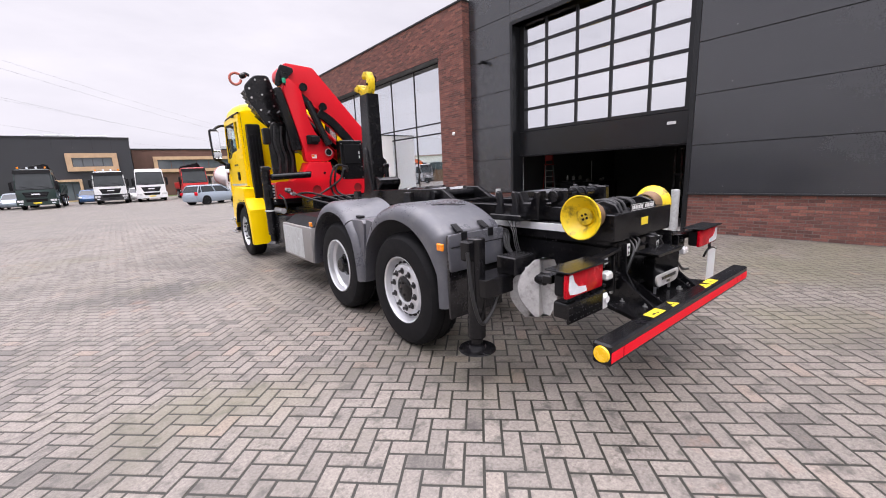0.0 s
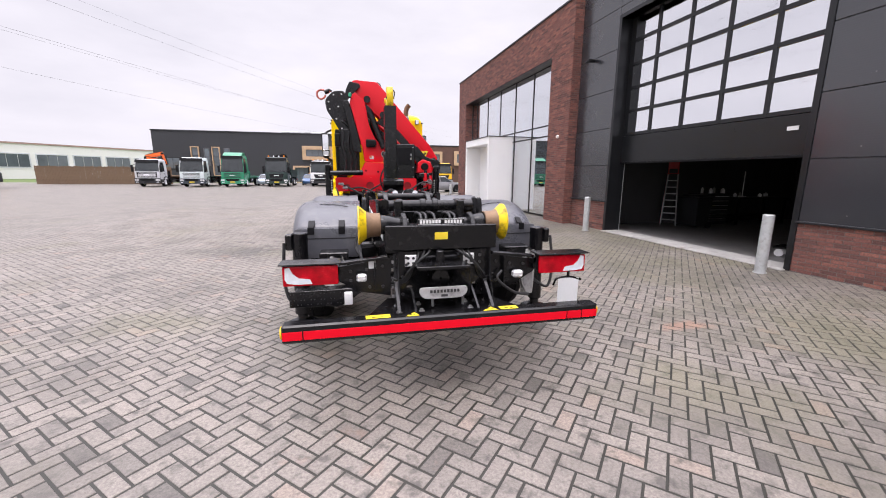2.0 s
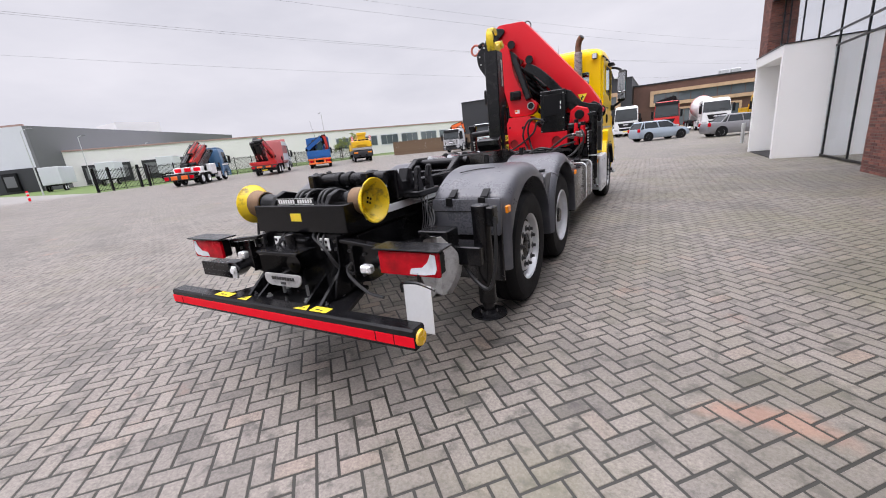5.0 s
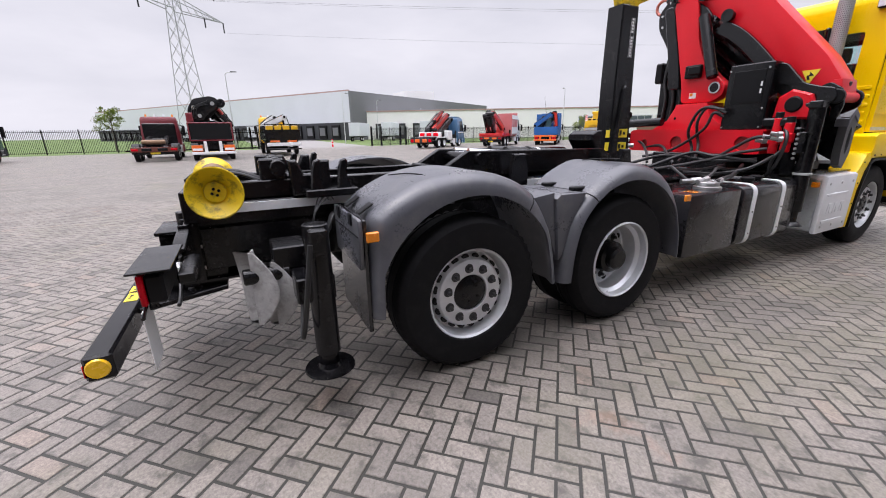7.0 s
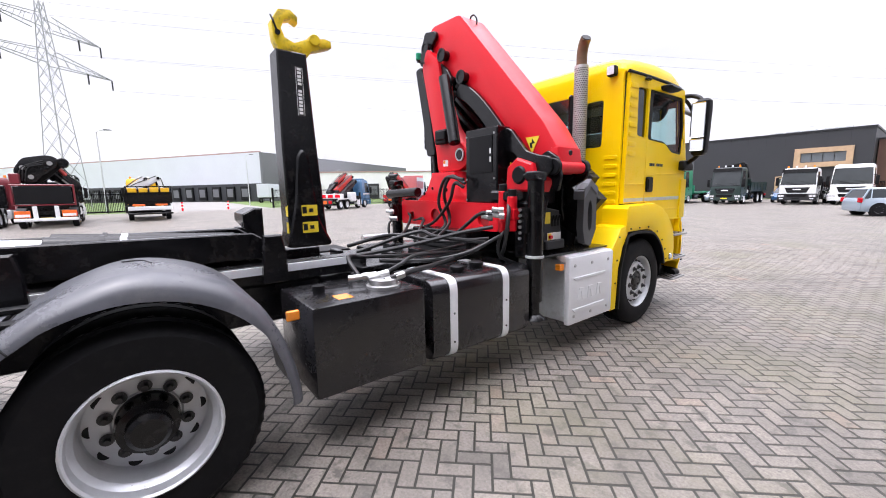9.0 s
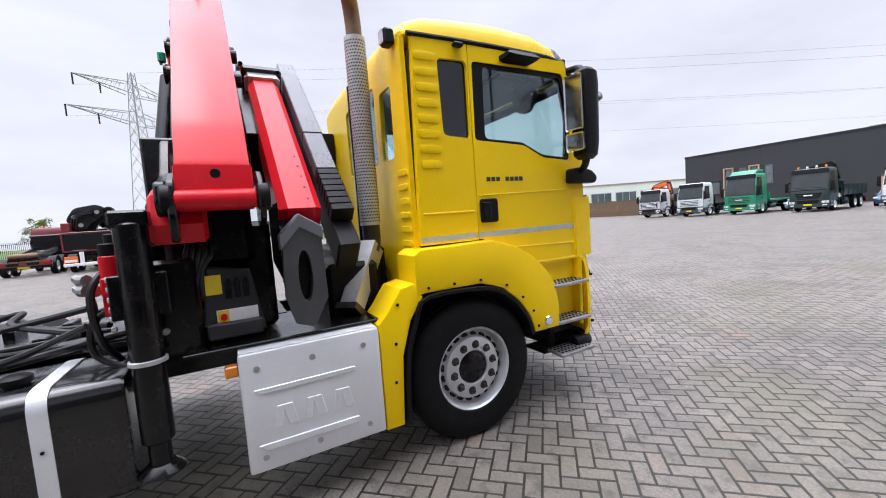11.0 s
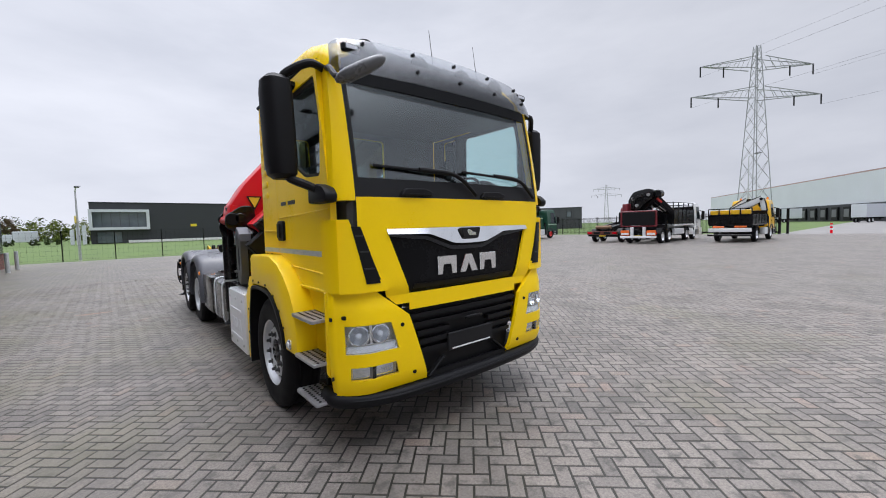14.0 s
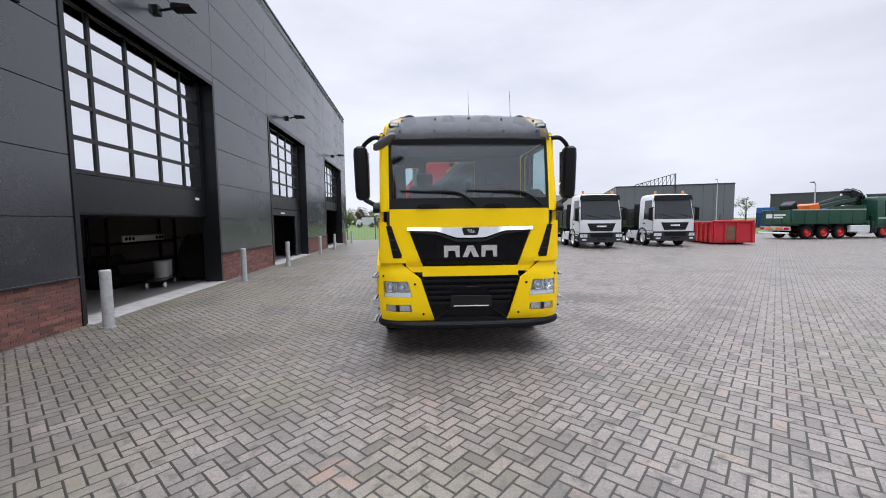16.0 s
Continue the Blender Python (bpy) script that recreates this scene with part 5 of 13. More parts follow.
for x, lbl, mt in ((-0.24, "small smeared white plate", "label_white"), (0.23, "small white plate", "label_white")):
    bm = bmesh.new()
    bm_box(bm, x - 0.045, x + 0.045, 0.385, 0.398, 0.885, 0.975, 0.004)
    p = part("socket_plate", bm, M[mt], truck, lbl)
    bm = bmesh.new()
    for i in range(2):
        for j in range(2):
            bm_cyl(bm, (x - 0.02 + 0.04 * i, 0.383, 0.91 + 0.04 * j), (x - 0.02 + 0.04 * i, 0.3845, 0.91 + 0.04 * j), 0.011, seg=12)
    part("print", bm, M["label_black"], p)

# roller beam and the two rollers
bm = bmesh.new()
bm_box(bm, -0.435, 0.46, 0.385, 0.56, 1.012, 1.205, 0.006)
part("roller_beam", bm, M["black_steel"], truck)
bm = bmesh.new()
bm_box(bm, -0.05, 0.055, 0.3815, 0.3845, 1.093, 1.150, 0.001)
part("yellow_plate", bm, M["label_yellow"], truck, "small yellow plate")
bm = bmesh.new()
bm_box(bm, -0.185, 0.19, 0.40, 0.405, 1.206, 1.256, 0.001, m=Matrix.Translation((0, 0.0, 0)) )
np_ = part("nameplate", bm, M["label_black"], truck, "maker's plate with pale bars")
bm = bmesh.new()
for k in range(14):
    if k != 7:
        bm_box(bm, -0.165 + k * 0.0245, -0.147 + k * 0.0245, 0.3985, 0.3998, 1.218, 1.245)
bm_box(bm, -0.18, 0.185, 0.3985, 0.3998, 1.2085, 1.2115)
bm_box(bm, -0.18, 0.185, 0.3985, 0.3998, 1.2505, 1.2535)
part("print", bm, M["label_white"], np_)
for s in (-1, 1):
    RX, RY = (s * 0.405, 0.58) if s > 0 else (s * 0.46, 0.53)
    bm = bmesh.new()
    bm_lathe(bm, [(0.085, 0.0), (0.092, 0.004), (0.094, 0.075), (0.108, 0.11)], (RX, RY, 1.2), (s, 0, 0), 40)
    roll = part("roller", bm, M["rust"], truck, "flared steel container roller, brown where worn")
    bm = bmesh.new()
    bm_lathe(bm, [(0.108, 0.11), (0.140, 0.150), (0.146, 0.158), (0.153, 0.163), (0.153, 0.172), (0.146, 0.174), (0.100, 0.125), (0.070, 0.095), (0.062, 0.092), (0.058, 0.11), (0.02, 0.112), (0.0, 0.112)], (RX, RY, 1.2), (s, 0, 0), 40)
    dish_ = part("dish", bm, M["roller_yellow"], roll, "yellow painted roller flange, chipped")
    bm = bmesh.new()
    for k in range(4):
        a = k * math.pi / 2 + 0.4
        bm_cyl(bm, (RX + s * 0.111, RY + 0.02 * math.cos(a), 1.2 + 0.02 * math.sin(a)), (RX + s * 0.117, RY + 0.02 * math.cos(a), 1.2 + 0.02 * math.sin(a)), 0.009, seg=6)
    part("bolt", bm, M["black_steel"], roll)
    bm = bmesh.new()
    bm_lathe(bm, [(0.075, 0.0), (0.078, -0.02), (0.07, -0.06), (0.045, -0.16), (0.045, -0.22)], (RX, RY, 1.2), (s, 0, 0), 24)
    part("roller_shaft", bm, M["black_steel"], truck)
    bm = bmesh.new()
    bm_prism(bm, [(0.42, 1.2), (0.70, 1.2), (0.66, 1.26), (0.55, 1.29), (0.46, 1.26)], "x", s * 0.275 - 0.02, s * 0.275 + 0.02, 0.006)
    part("bearing_block", bm, M["black_steel"], truck)
    # upright cradle with a V mouth
    bm = bmesh.new()
    bm_prism(bm, [(1.02, 1.13), (1.01, 1.36), (1.06, 1.36), (1.10, 1.27), (1.17, 1.27), (1.21, 1.355), (1.27, 1.355), (1.27, 1.13)], "x", s * 0.40 - 0.05, s * 0.40 + 0.05, 0.01)
    part("cradle", bm, M["black_steel"], truck, "black V-shaped cradle")
    for y in (1.16, 1.33):
        bm = bmesh.new()
        bm_prism(bm, [(y - 0.045, 1.17), (y - 0.03, 1.30), (y - 0.01, 1.36), (y + 0.02, 1.37), (y + 0.035, 1.345), (y + 0.02, 1.28), (y + 0.05, 1.17)], "x", s * 0.56 - 0.022, s * 0.56 + 0.022, 0.008)
        part("horn", bm, M["black_steel"], truck, "black upright guide horn")
    bm = bmesh.new()
    bm_box(bm, s * 0.50 - 0.10, s * 0.50 + 0.10, 1.08, 1.42, 1.13, 1.18, 0.008)
    part("horn_base", bm, M["black_steel"], truck)
bm = bmesh.new()
bm_cyl(bm, (-0.36, 0.95, 1.315), (0.42, 0.95, 1.315), 0.05, seg=24, bev=0.006)
for x in (-0.26, -0.05, 0.06, 0.27):
    bm_cyl(bm, (x - 0.025, 0.95, 1.315), (x + 0.025, 0.95, 1.315), 0.062, seg=24, bev=0.004)
part("lock_tube", bm, M["black_steel"], truck)
for x in (-0.28, 0.28):
    bm = bmesh.new()
    bm_box(bm, x - 0.035, x + 0.035, 0.84, 1.0, 1.12, 1.37, 0.01)
    part("lock_bracket", bm, M["black_steel"], truck)
for k, x in enumerate((-0.14, -0.10, -0.03, 0.10, 0.14)):
    bm = bmesh.new()
    bm_tube(bm, [(x, 0.50, 1.16), (x + 0.01, 0.56, 1.26), (x - 0.01, 0.70, 1.27), (x, 0.88, 1.20), (x, 1.1, 1.13)], 0.012, 8)
    part("hose", bm, M["hose"], truck)
bm = bmesh.new()
bm_box(bm, -0.30, 0.30, 0.57, 0.86, 1.02, 1.15, 0.008)
part("rear_deck", bm, M["black_steel"], truck)

# plates, bolts and cables round the coupling
bm = bmesh.new()
bm_prism(bm, rounded([(-0.23, 0.925), (0.19, 0.925), (0.17, 0.898), (-0.21, 0.898)], 0.01), "y", 0.175, 0.34, 0.004)
part("jaw_hood", bm, M["black_steel"], coup)
for s in (-1, 1):
    bm = bmesh.new()
    bm_prism(bm, [(0.24, 0.60), (0.40, 0.60), (0.40, 1.0), (0.34, 1.0), (0.33, 0.80), (0.27, 0.70)], "x", 0.025 + s * 0.37 - 0.007, 0.025 + s * 0.37 + 0.007, 0.003)
    part("side_plate", bm, M["black_steel"], truck)
    for x, z in ((0.30, 0.955), (0.30, 0.90), (0.25, 0.66), (0.33, 0.66), (0.33, 0.80)):
        bm = bmesh.new()
        bm_cyl(bm, (0.025 + s * x, 0.384, z), (0.025 + s * x, 0.402, z), 0.013, seg=6)
        part("bolt", bm, M["dark_nut"], truck)
    for k in range(3):
        bm = bmesh.new()
        bm_tube(bm, [(0.025 + s * (0.10 + 0.05 * k), 0.42, 1.01), (0.025 + s * (0.14 + 0.04 * k), 0.36, 0.985 - 0.02 * k), (0.025 + s * (0.24 + 0.03 * k), 0.35, 0.90 - 0.03 * k), (0.025 + s * (0.30 + 0.02 * k), 0.37, 0.78), (0.025 + s * 0.42, 0.39, 0.74 + 0.03 * k)], 0.008, 8)
        part("cable", bm, M["hose"], truck)
    bm = bmesh.new()
    bm_cyl(bm, (0.025 + s * 0.12, 0.24, 0.60), (0.025 + s * 0.12, 0.24, 0.675), 0.011, seg=8)
    part("jaw_stud", bm, M["steel"], coup)

# lamps, arms and brackets at the rear
for s in (-1, 1):
    x0, x1 = (0.79, 1.205) if s > 0 else (-1.165, -0.785)
    lam = part("tail_lamp", (lambda b: (bm_box(b, x0 + 0.01, x1 - 0.01, 0.285, 0.36, 0.81, 0.945, 0.012), b)[1])(bmesh.new()), M["black_plastic"], truck, "tail lamp with red and clear lenses")
    bm = bmesh.new()
    bm_box(bm, x0, x1, 0.262, 0.288, 0.806, 0.95, 0.012, 2)
    part("red_lens", bm, M["red_lens"], lam, "red lens")
    bm = bmesh.new()
    e = x1 if s > 0 else x0
    bm_prism(bm, [(e - s * 0.05, 0.945), (e - s * 0.02, 0.94), (e - s * 0.015, 0.86), (e - s * 0.03, 0.83), (e - s * 0.10, 0.82), (e - s * 0.20, 0.82), (e - s * 0.185, 0.855), (e - s * 0.11, 0.865), (e - s * 0.07, 0.90)], "y", 0.2585, 0.2615)
    part("clear_lens", bm, M["clear_lens"], lam, "milky clear lens")
    bm = bmesh.new()
    bm_box(bm, x0 - 0.02, x1 + 0.02, 0.235, 0.40, 0.962, 0.972, 0.002)
    part("lamp_guard", bm, M["black_steel"], truck, "flat black plate over the tail lamp")
    bm = bmesh.new()
    bm_prism(bm, [(s * 0.40, 0.96), (s * 0.80, 0.905), (s * 0.80, 0.80), (s * 0.62, 0.70), (s * 0.40, 0.66)], "y", 0.385, 0.405)
    part("lamp_arm", bm, M["black_steel"], truck)
    bm = bmesh.new()
    bm_box(bm, min(s * 0.78, s * 1.12), max(s * 0.78, s * 1.12), 0.40, 0.47, 0.86, 0.91, 0.006)
    part("lamp_bracket", bm, M["black_steel"], truck)
    # outrigger beam and leg
    bm = bmesh.new()
    bm_box(bm, min(s * 0.45, s * 1.17), max(s * 0.45, s * 1.17), 0.90, 1.10, 0.66, 0.80, 0.008)
    part("outrigger_beam", bm, M["black_steel"], truck)
    bm = bmesh.new()
    bm_box(bm, min(s * 0.72, s * 0.96), max(s * 0.72, s * 0.96), 0.82, 1.0, 0.80, 0.93, 0.008)
    part("valve_box", bm, M["black_steel"], truck)
    leg = part("outrigger_leg", (lambda b: (bm_cyl(b, (s * 1.147, 1.03, 0.34), (s * 1.133, 1.03, 1.08), 0.066, seg=28, bev=0.006), b)[1])(bmesh.new()), M["black_steel"], truck, "black hydraulic support leg")
    bm = bmesh.new()
    bm_cyl(bm, (s * 1.147, 1.03, 0.27), (s * 1.147, 1.03, 0.345), 0.045, seg=20)
    part("piston", bm, M["black_steel"], leg)
    bm = bmesh.new()
    bm_lathe(bm, [(0.0, 0.04), (0.06, 0.04), (0.07, 0.015), (0.135, 0.010), (0.14, 0.0), (0.0, 0.0)], (s * 1.147, 1.03, 0.245), (0, 0, 1), 28)
    part("foot_plate", bm, M["black_steel"], leg, "scratched black foot plate")
    bm = bmesh.new()
    bm_box(bm, s * 1.222 - 0.03, s * 1.222 + 0.03, 0.98, 1.07, 0.93, 1.07, 0.01)
    part("leg_valve", bm, M["black_steel"], leg)
    bm = bmesh.new()
    bm_tube(bm, [(s * 1.26, 0.98, 1.0), (s * 1.27, 0.93, 0.7), (s * 1.22, 0.9, 0.5), (s * 1.1, 0.92, 0.55), (s * 1.0, 0.95, 0.66)], 0.014, 8)
    part("hose", bm, M["hose"], leg)
    # folded work-light shield hanging behind the lamp
    c = 0.93 if s > 0 else -0.82
    for w, y0, z0, tall in ((0.15, 0.66, 0.50, 0.42), (0.11, 0.76, 0.47, 0.38)) if s < 0 else ((0.13, 0.66, 0.50, 0.42), (0.10, 0.76, 0.47, 0.38)):
        bm = bmesh.new()
        rings = []
        for k in range(9):
            f = k / 8
            z = z0 + tall * f
            b = math.sin(math.pi * (0.12 + 0.76 * f))
            path = [(c - s * w * 0.9 * b, y0 - 0.03 * f), (c - s * w * 0.35, y0 + 0.05 + 0.03 * b), (c + s * w * 0.15, y0 + 0.04), (c + s * w * 0.75 * b, y0 + 0.16 * b)]
            rings.append([(x, y, z) for x, y in path] + [(x, y + 0.007, z) for x, y in reversed(path)])
        bm_loft(bm, rings)
        part("folded_shield", bm, M["dull_sheet"], truck, "dull grey folded sheet shield")
    bm = bmesh.new()
    bm_cyl(bm, (c, 0.66, 0.78), (c, 0.90, 0.78), 0.045, seg=14, bev=0.006)
    part("shield_mount", bm, M["black_steel"], truck)
bm = bmesh.new()
bm_box(bm, 0.945, 1.13, 0.243, 0.248, 0.485, 0.785, 0.001, m=Matrix.Rotation(radians(1.2), 4, "Y"))
part("plate_flap", bm, M["white_paint"], truck, "hanging blank white plate")
bm = bmesh.new()
bm_cyl(bm, (1.06, 0.27, 0.74), (1.06, 0.27, 0.83), 0.012, seg=8)
bm_tube(bm, [(0.93, 0.27, 0.70), (0.95, 0.25, 0.76), (1.06, 0.25, 0.77), (1.17, 0.25, 0.74)], 0.009, 6)
part("plate_hanger", bm, M["black_steel"], truck)
bm = bmesh.new()
bm_box(bm, -1.13, -0.76, 0.27, 0.285, 0.645, 0.765, 0.003)
br = part("punched_bracket", bm, M["black_steel"], truck, "black punched steel bracket")
bm = bmesh.new()
for k in range(16):
    x = -1.12 + 0.023 * k
    for z in (0.665, 0.70, 0.745):
        if (k * 7 + int(z * 1000)) % 3:
            bm_cyl(bm, (x, 0.2685, z), (x, 0.2695, z), 0.004, seg=6)
part("punched_hole", bm, M["dark_nut"], br)
bm = bmesh.new()
bm_prism(bm, rounded([(-1.10, 0.655), (-1.10, 0.755), (-0.70, 0.765), (-0.64, 0.72), (-0.72, 0.66), (-0.80, 0.625), (-0.90, 0.645)], 0.015), "y", 0.287, 0.40, 0.006)
part("lamp_beam", bm, M["black_steel"], truck, "black pressed beam under the tail lamp")
for s in (-1, 1):
    for x, z in ((0.46, 0.90), (0.46, 0.74), (0.58, 0.88), (0.70, 0.87), (0.70, 0.80), (0.56, 0.74)):
        bm = bmesh.new()
        bm_cyl(bm, (s * x, 0.368, z), (s * x, 0.386, z), 0.012, seg=6)
        part("bolt", bm, M["dark_nut"], truck)
    bm = bmesh.new()
    bm_box(bm, s * 0.52 - 0.006, s * 0.52 + 0.006, 0.33, 0.385, 0.70, 0.94, 0.003)
    part("arm_rib", bm, M["black_steel"], truck)
    bm = bmesh.new()
    bm_prism(bm, rounded([(s * 0.42, 0.985), (s * 0.78, 0.945), (s * 0.78, 0.925), (s * 0.42, 0.962)], 0.006), "y", 0.34, 0.405, 0.002)
    part("arm_flange", bm, M["black_steel"], truck)
    for k in range(3):
        bm = bmesh.new()
        bm_tube(bm, [(s * (0.50 + 0.015 * k), 1.20 + 0.03 * k, 1.10), (s * (0.56 + 0.015 * k), 1.16 + 0.03 * k, 1.13), (s * (0.60 + 0.02 * k), 1.12, 1.05), (s * (0.61 + 0.02 * k), 1.08, 0.92), (s * 0.60, 1.02, 0.82)], 0.004, 6)
        part("brake_line", bm, M["dark_nut"], truck, "thin grey brake line")
    for k in range(2):
        bm = bmesh.new()
        bm_cyl(bm, (s * 0.47, 1.20 + 0.04 * k, 1.10), (s * 0.53, 1.20 + 0.04 * k, 1.105), 0.014, seg=6)
        part("line_fitting", bm, M["steel"], truck)
for x, z, w in ((-0.62, 0.83, 0.075), (0.63, 0.80, 0.085)):
    bm = bmesh.new()
    bm_box(bm, x - w / 2, x + w / 2, 0.30, 0.36, z - 0.028, z + 0.028, 0.012)
    part("plate_lamp", bm, M["reflector"], truck, "small clear lamp")
bm = bmesh.new()
bm_cyl(bm, (-0.72, 0.262, 0.705), (-0.72, 0.275, 0.705), 0.024, seg=18)
bm_box(bm, -0.75, -0.69, 0.275, 0.30, 0.64, 0.74, 0.006)
part("white_reflector", bm, M["label_white"], truck, "round white reflector")
bm = bmesh.new()
bm_box(bm, -0.565, -0.51, 0.375, 0.3805, 0.885, 0.945, 0.001)
part("sticker", bm, M["label_white"], truck, "white sticker")
bm = bmesh.new()
bm_tube(bm, [(0.50, 0.34, 0.83), (0.46, 0.33, 0.78), (0.50, 0.32, 0.72), (0.62, 0.32, 0.64), (0.74, 0.32, 0.62)], 0.011, 8)
part("bent_rod", bm, M["dark_nut"], truck)
for k in range(3):
    for s in (-1, 1):
        bm = bmesh.new()
        bm_tube(bm, [(s * (0.46 + 0.02 * k), 2.2, 1.03 - 0.02 * k), (s * (0.46 + 0.02 * k), 1.45, 1.03 - 0.02 * k), (s * (0.55 + 0.03 * k), 1.25, 1.02), (s * (0.62 + 0.02 * k), 1.18, 0.92), (s * 0.6, 1.1, 0.80)], 0.011, 8)
        part("hydraulic_line", bm, M["hose"], truck)

# ---- mudguards ----
GUARDS = {
    "rear": [(1.27, 0.50), (1.285, 0.80), (1.31, 1.05), (1.36, 1.12), (1.47, 1.19), (1.66, 1.265), (1.90, 1.295), (2.12, 1.275), (2.32, 1.20), (2.45, 1.09), (2.56, 0.90), (2.625, 0.68), (2.66, 0.47)],
    "mid": [(2.69, 0.44), (2.71, 0.68), (2.77, 0.90), (2.88, 1.05), (2.97, 1.12), (3.10, 1.20), (3.32, 1.275), (3.54, 1.255), (3.74, 1.17), (3.89, 1.02), (3.99, 0.82), (4.05, 0.62), (4.075, 0.44)],
}
for s in (-1, 1):
    for which, line in GUARDS.items():
        fine = [tuple(p)[:2] for p in smooth_path([(a, b, 0) for a, b in line], 4)]
        inner = offset_line(fine, 0.012)
        cy, cz = (1.95, 0.516) if which == "rear" else (3.35, 0.516)
        bm = bmesh.new()
        rings = []
        for p, q in zip(fine, inner):
            away = Vector((p[0] - cy, p[1] - cz))
            far_ = away.length
            rim = max(0.548, min(far_ - 0.075, 0.645)) if far_ > 0.62 else far_ - 0.035
            drop = far_ - rim
            u = away / far_

            def at(x, depth):
                return (s * x, cy + u.x * (far_ - depth), cz + u.y * (far_ - depth))
            ring = [(s * 0.60, *p), (s * 1.115, *p)]
            for k in range(1, 6):
                ang = math.pi / 2 * k / 5
                ring.append(at(1.115 + 0.13 * math.sin(ang), min(drop, 0.10) * (1 - math.cos(ang))))
            ring += [at(1.248, drop), at(1.232, drop), at(1.225, min(drop, 0.10)), (s * 1.10, *q), (s * 0.60, *q)]
            rings.append(ring)
        bm_loft(bm, rings)
        g = part("mudguard", bm, M["grey_guard"], truck, "grey plastic wheel mudguard")
        ks = min(range(len(fine)), key=lambda q: abs(fine[q][0] - (2.42 if which == "rear" else 2.92)) + (9 if fine[q][1] < 0.9 else 0))
        bm = bmesh.new()
        bm_tube(bm, [Vector(v) + Vector((s * 0.001, 0, 0.002)) for v in rings[ks][:8]], 0.0045, 6, 1)
        part("seam", bm, M["label_black"], g)
        # clips on the top seam
        ends = ((1.33, 1.10),) if which == "rear" else ((2.90, 1.03), )
        for (y, z) in ends:
            for x in (0.78, 1.06):
                bm = bmesh.new()
                bm_box(bm, s * x - 0.03, s * x + 0.03, y - 0.05, y + 0.05, z + 0.015, z + 0.028, 0.004, m=Matrix.Translation((0, y, z)) @ Matrix.Rotation(radians(32 if which == "rear" else 50), 4, "X") @ Matrix.Translation((0, -y, -z)))
                part("clip", bm, M["black_plastic"], g, "black rubber clip")
        bm = bmesh.new()
        yy, zz = (1.62, 1.262) if which == "rear" else (3.35, 1.283)
        bm_tube(bm, [(s * 0.72, yy - 0.03, zz - 0.004), (s * 0.85, yy + 0.05, zz + 0.012), (s * 1.0, yy + 0.09, zz + 0.014)], 0.004, 6)
        part("seam", bm, M["label_black"], g)
        y, z = (1.30, 0.995) if which == "rear" else (4.02, 0.965)
        bm = bmesh.new()
        bm_box(bm, s * 1.245 - 0.012, s * 1.245 + 0.012, y - 0.035, y + 0.035, z - 0.028, z + 0.028, 0.006)
        part("side_marker", bm, M["amber"], g, "amber side marker lamp")
    bm = bmesh.new()
    bm_box(bm, min(s * 0.62, s * 1.2), max(s * 0.62, s * 1.2), 1.262, 1.284, 0.42, 1.08, 0.004)
    part("mud_flap", bm, M["tank_dark"], truck, "dark mud flap panel")
    bm = bmesh.new()
    bm_prism(bm, rounded([(s * 0.625, 1.085), (s * 1.205, 1.085), (s * 1.215, 0.99), (s * 1.20, 0.80), (s * 0.63, 0.80)], 0.02), "y", 1.236, 1.258, 0.006, 2)
    gp = part("guard_panel", bm, M["grey_guard"], truck, "grey mudguard end panel with rubber clips")
    for x in (0.78, 1.06):
        bm = bmesh.new()
        bm_box(bm, s * x - 0.03, s * x + 0.03, 1.226, 1.238, 1.03, 1.10, 0.005)
        part("clip", bm, M["black_plastic"], gp, "black rubber clip")
    bm = bmesh.new()
    bm_box(bm, min(s * 0.64, s * 1.19), max(s * 0.64, s * 1.19), 1.232, 1.237, 0.985, 0.993)
    part("seam", bm, M["label_black"], gp)
    bm = bmesh.new()
    bm_prism(bm, [(2.44, 1.095), (2.615, 1.115), (2.66, 0.66), (2.62, 0.74), (2.56, 0.90)], "x", s * 0.905 - 0.27, s * 0.905 + 0.27, 0.01, 2)
    mg = part("middle_guard", bm, M["grey_guard"], truck, "grey filler panel between the mudguards")
    bm = bmesh.new()
    bm_prism(bm, [(2.622, 1.07), (2.66, 1.10), (2.90, 1.095), (2.79, 0.92), (2.71, 0.66), (2.672, 0.62)], "x", s * 0.915 - 0.28, s * 0.915 + 0.28, 0.012, 2)
    mg2 = part("middle_guard", bm, M["grey_guard"], truck, "grey filler panel between the mudguards")
    for x in (0.78, 1.08):
        bm = bmesh.new()
        bm_box(bm, s * x - 0.03, s * x + 0.03, 2.86, 2.98, 1.098, 1.125, 0.006)
        part("clip", bm, M["black_plastic"], mg2, "black rubber clip")
        bm = bmesh.new()
        bm_box(bm, s * x - 0.06, s * x + 0.06, 2.70, 2.83, 1.0965, 1.103, 0.003)
        part("pressed_rib", bm, M["grey_guard"], mg2)

# ---- tanks and boxes on the right ----
bm = bmesh.new()
bm_box(bm, 0.55, 1.205, 4.14, 4.93, 0.40, 0.965, 0.02, 2)
oil = part("oil_tank", bm, M["tank_dark"], truck, "black hydraulic oil tank")
bm = bmesh.new()
bm_lathe(bm, [(0.12, 0.0), (0.12, 0.02), (0.10, 0.025), (0.095, 0.06), (0.085, 0.066), (0.0, 0.066)], (1.0, 4.72, 0.965), (0, 0, 1), 28)
part("filter_cap", bm, M["steel"], oil, "bright round filter cap")
bm = bmesh.new()
bm_cyl(bm, (0.88, 4.30, 0.965), (0.88, 4.30, 1.02), 0.04, seg=12)
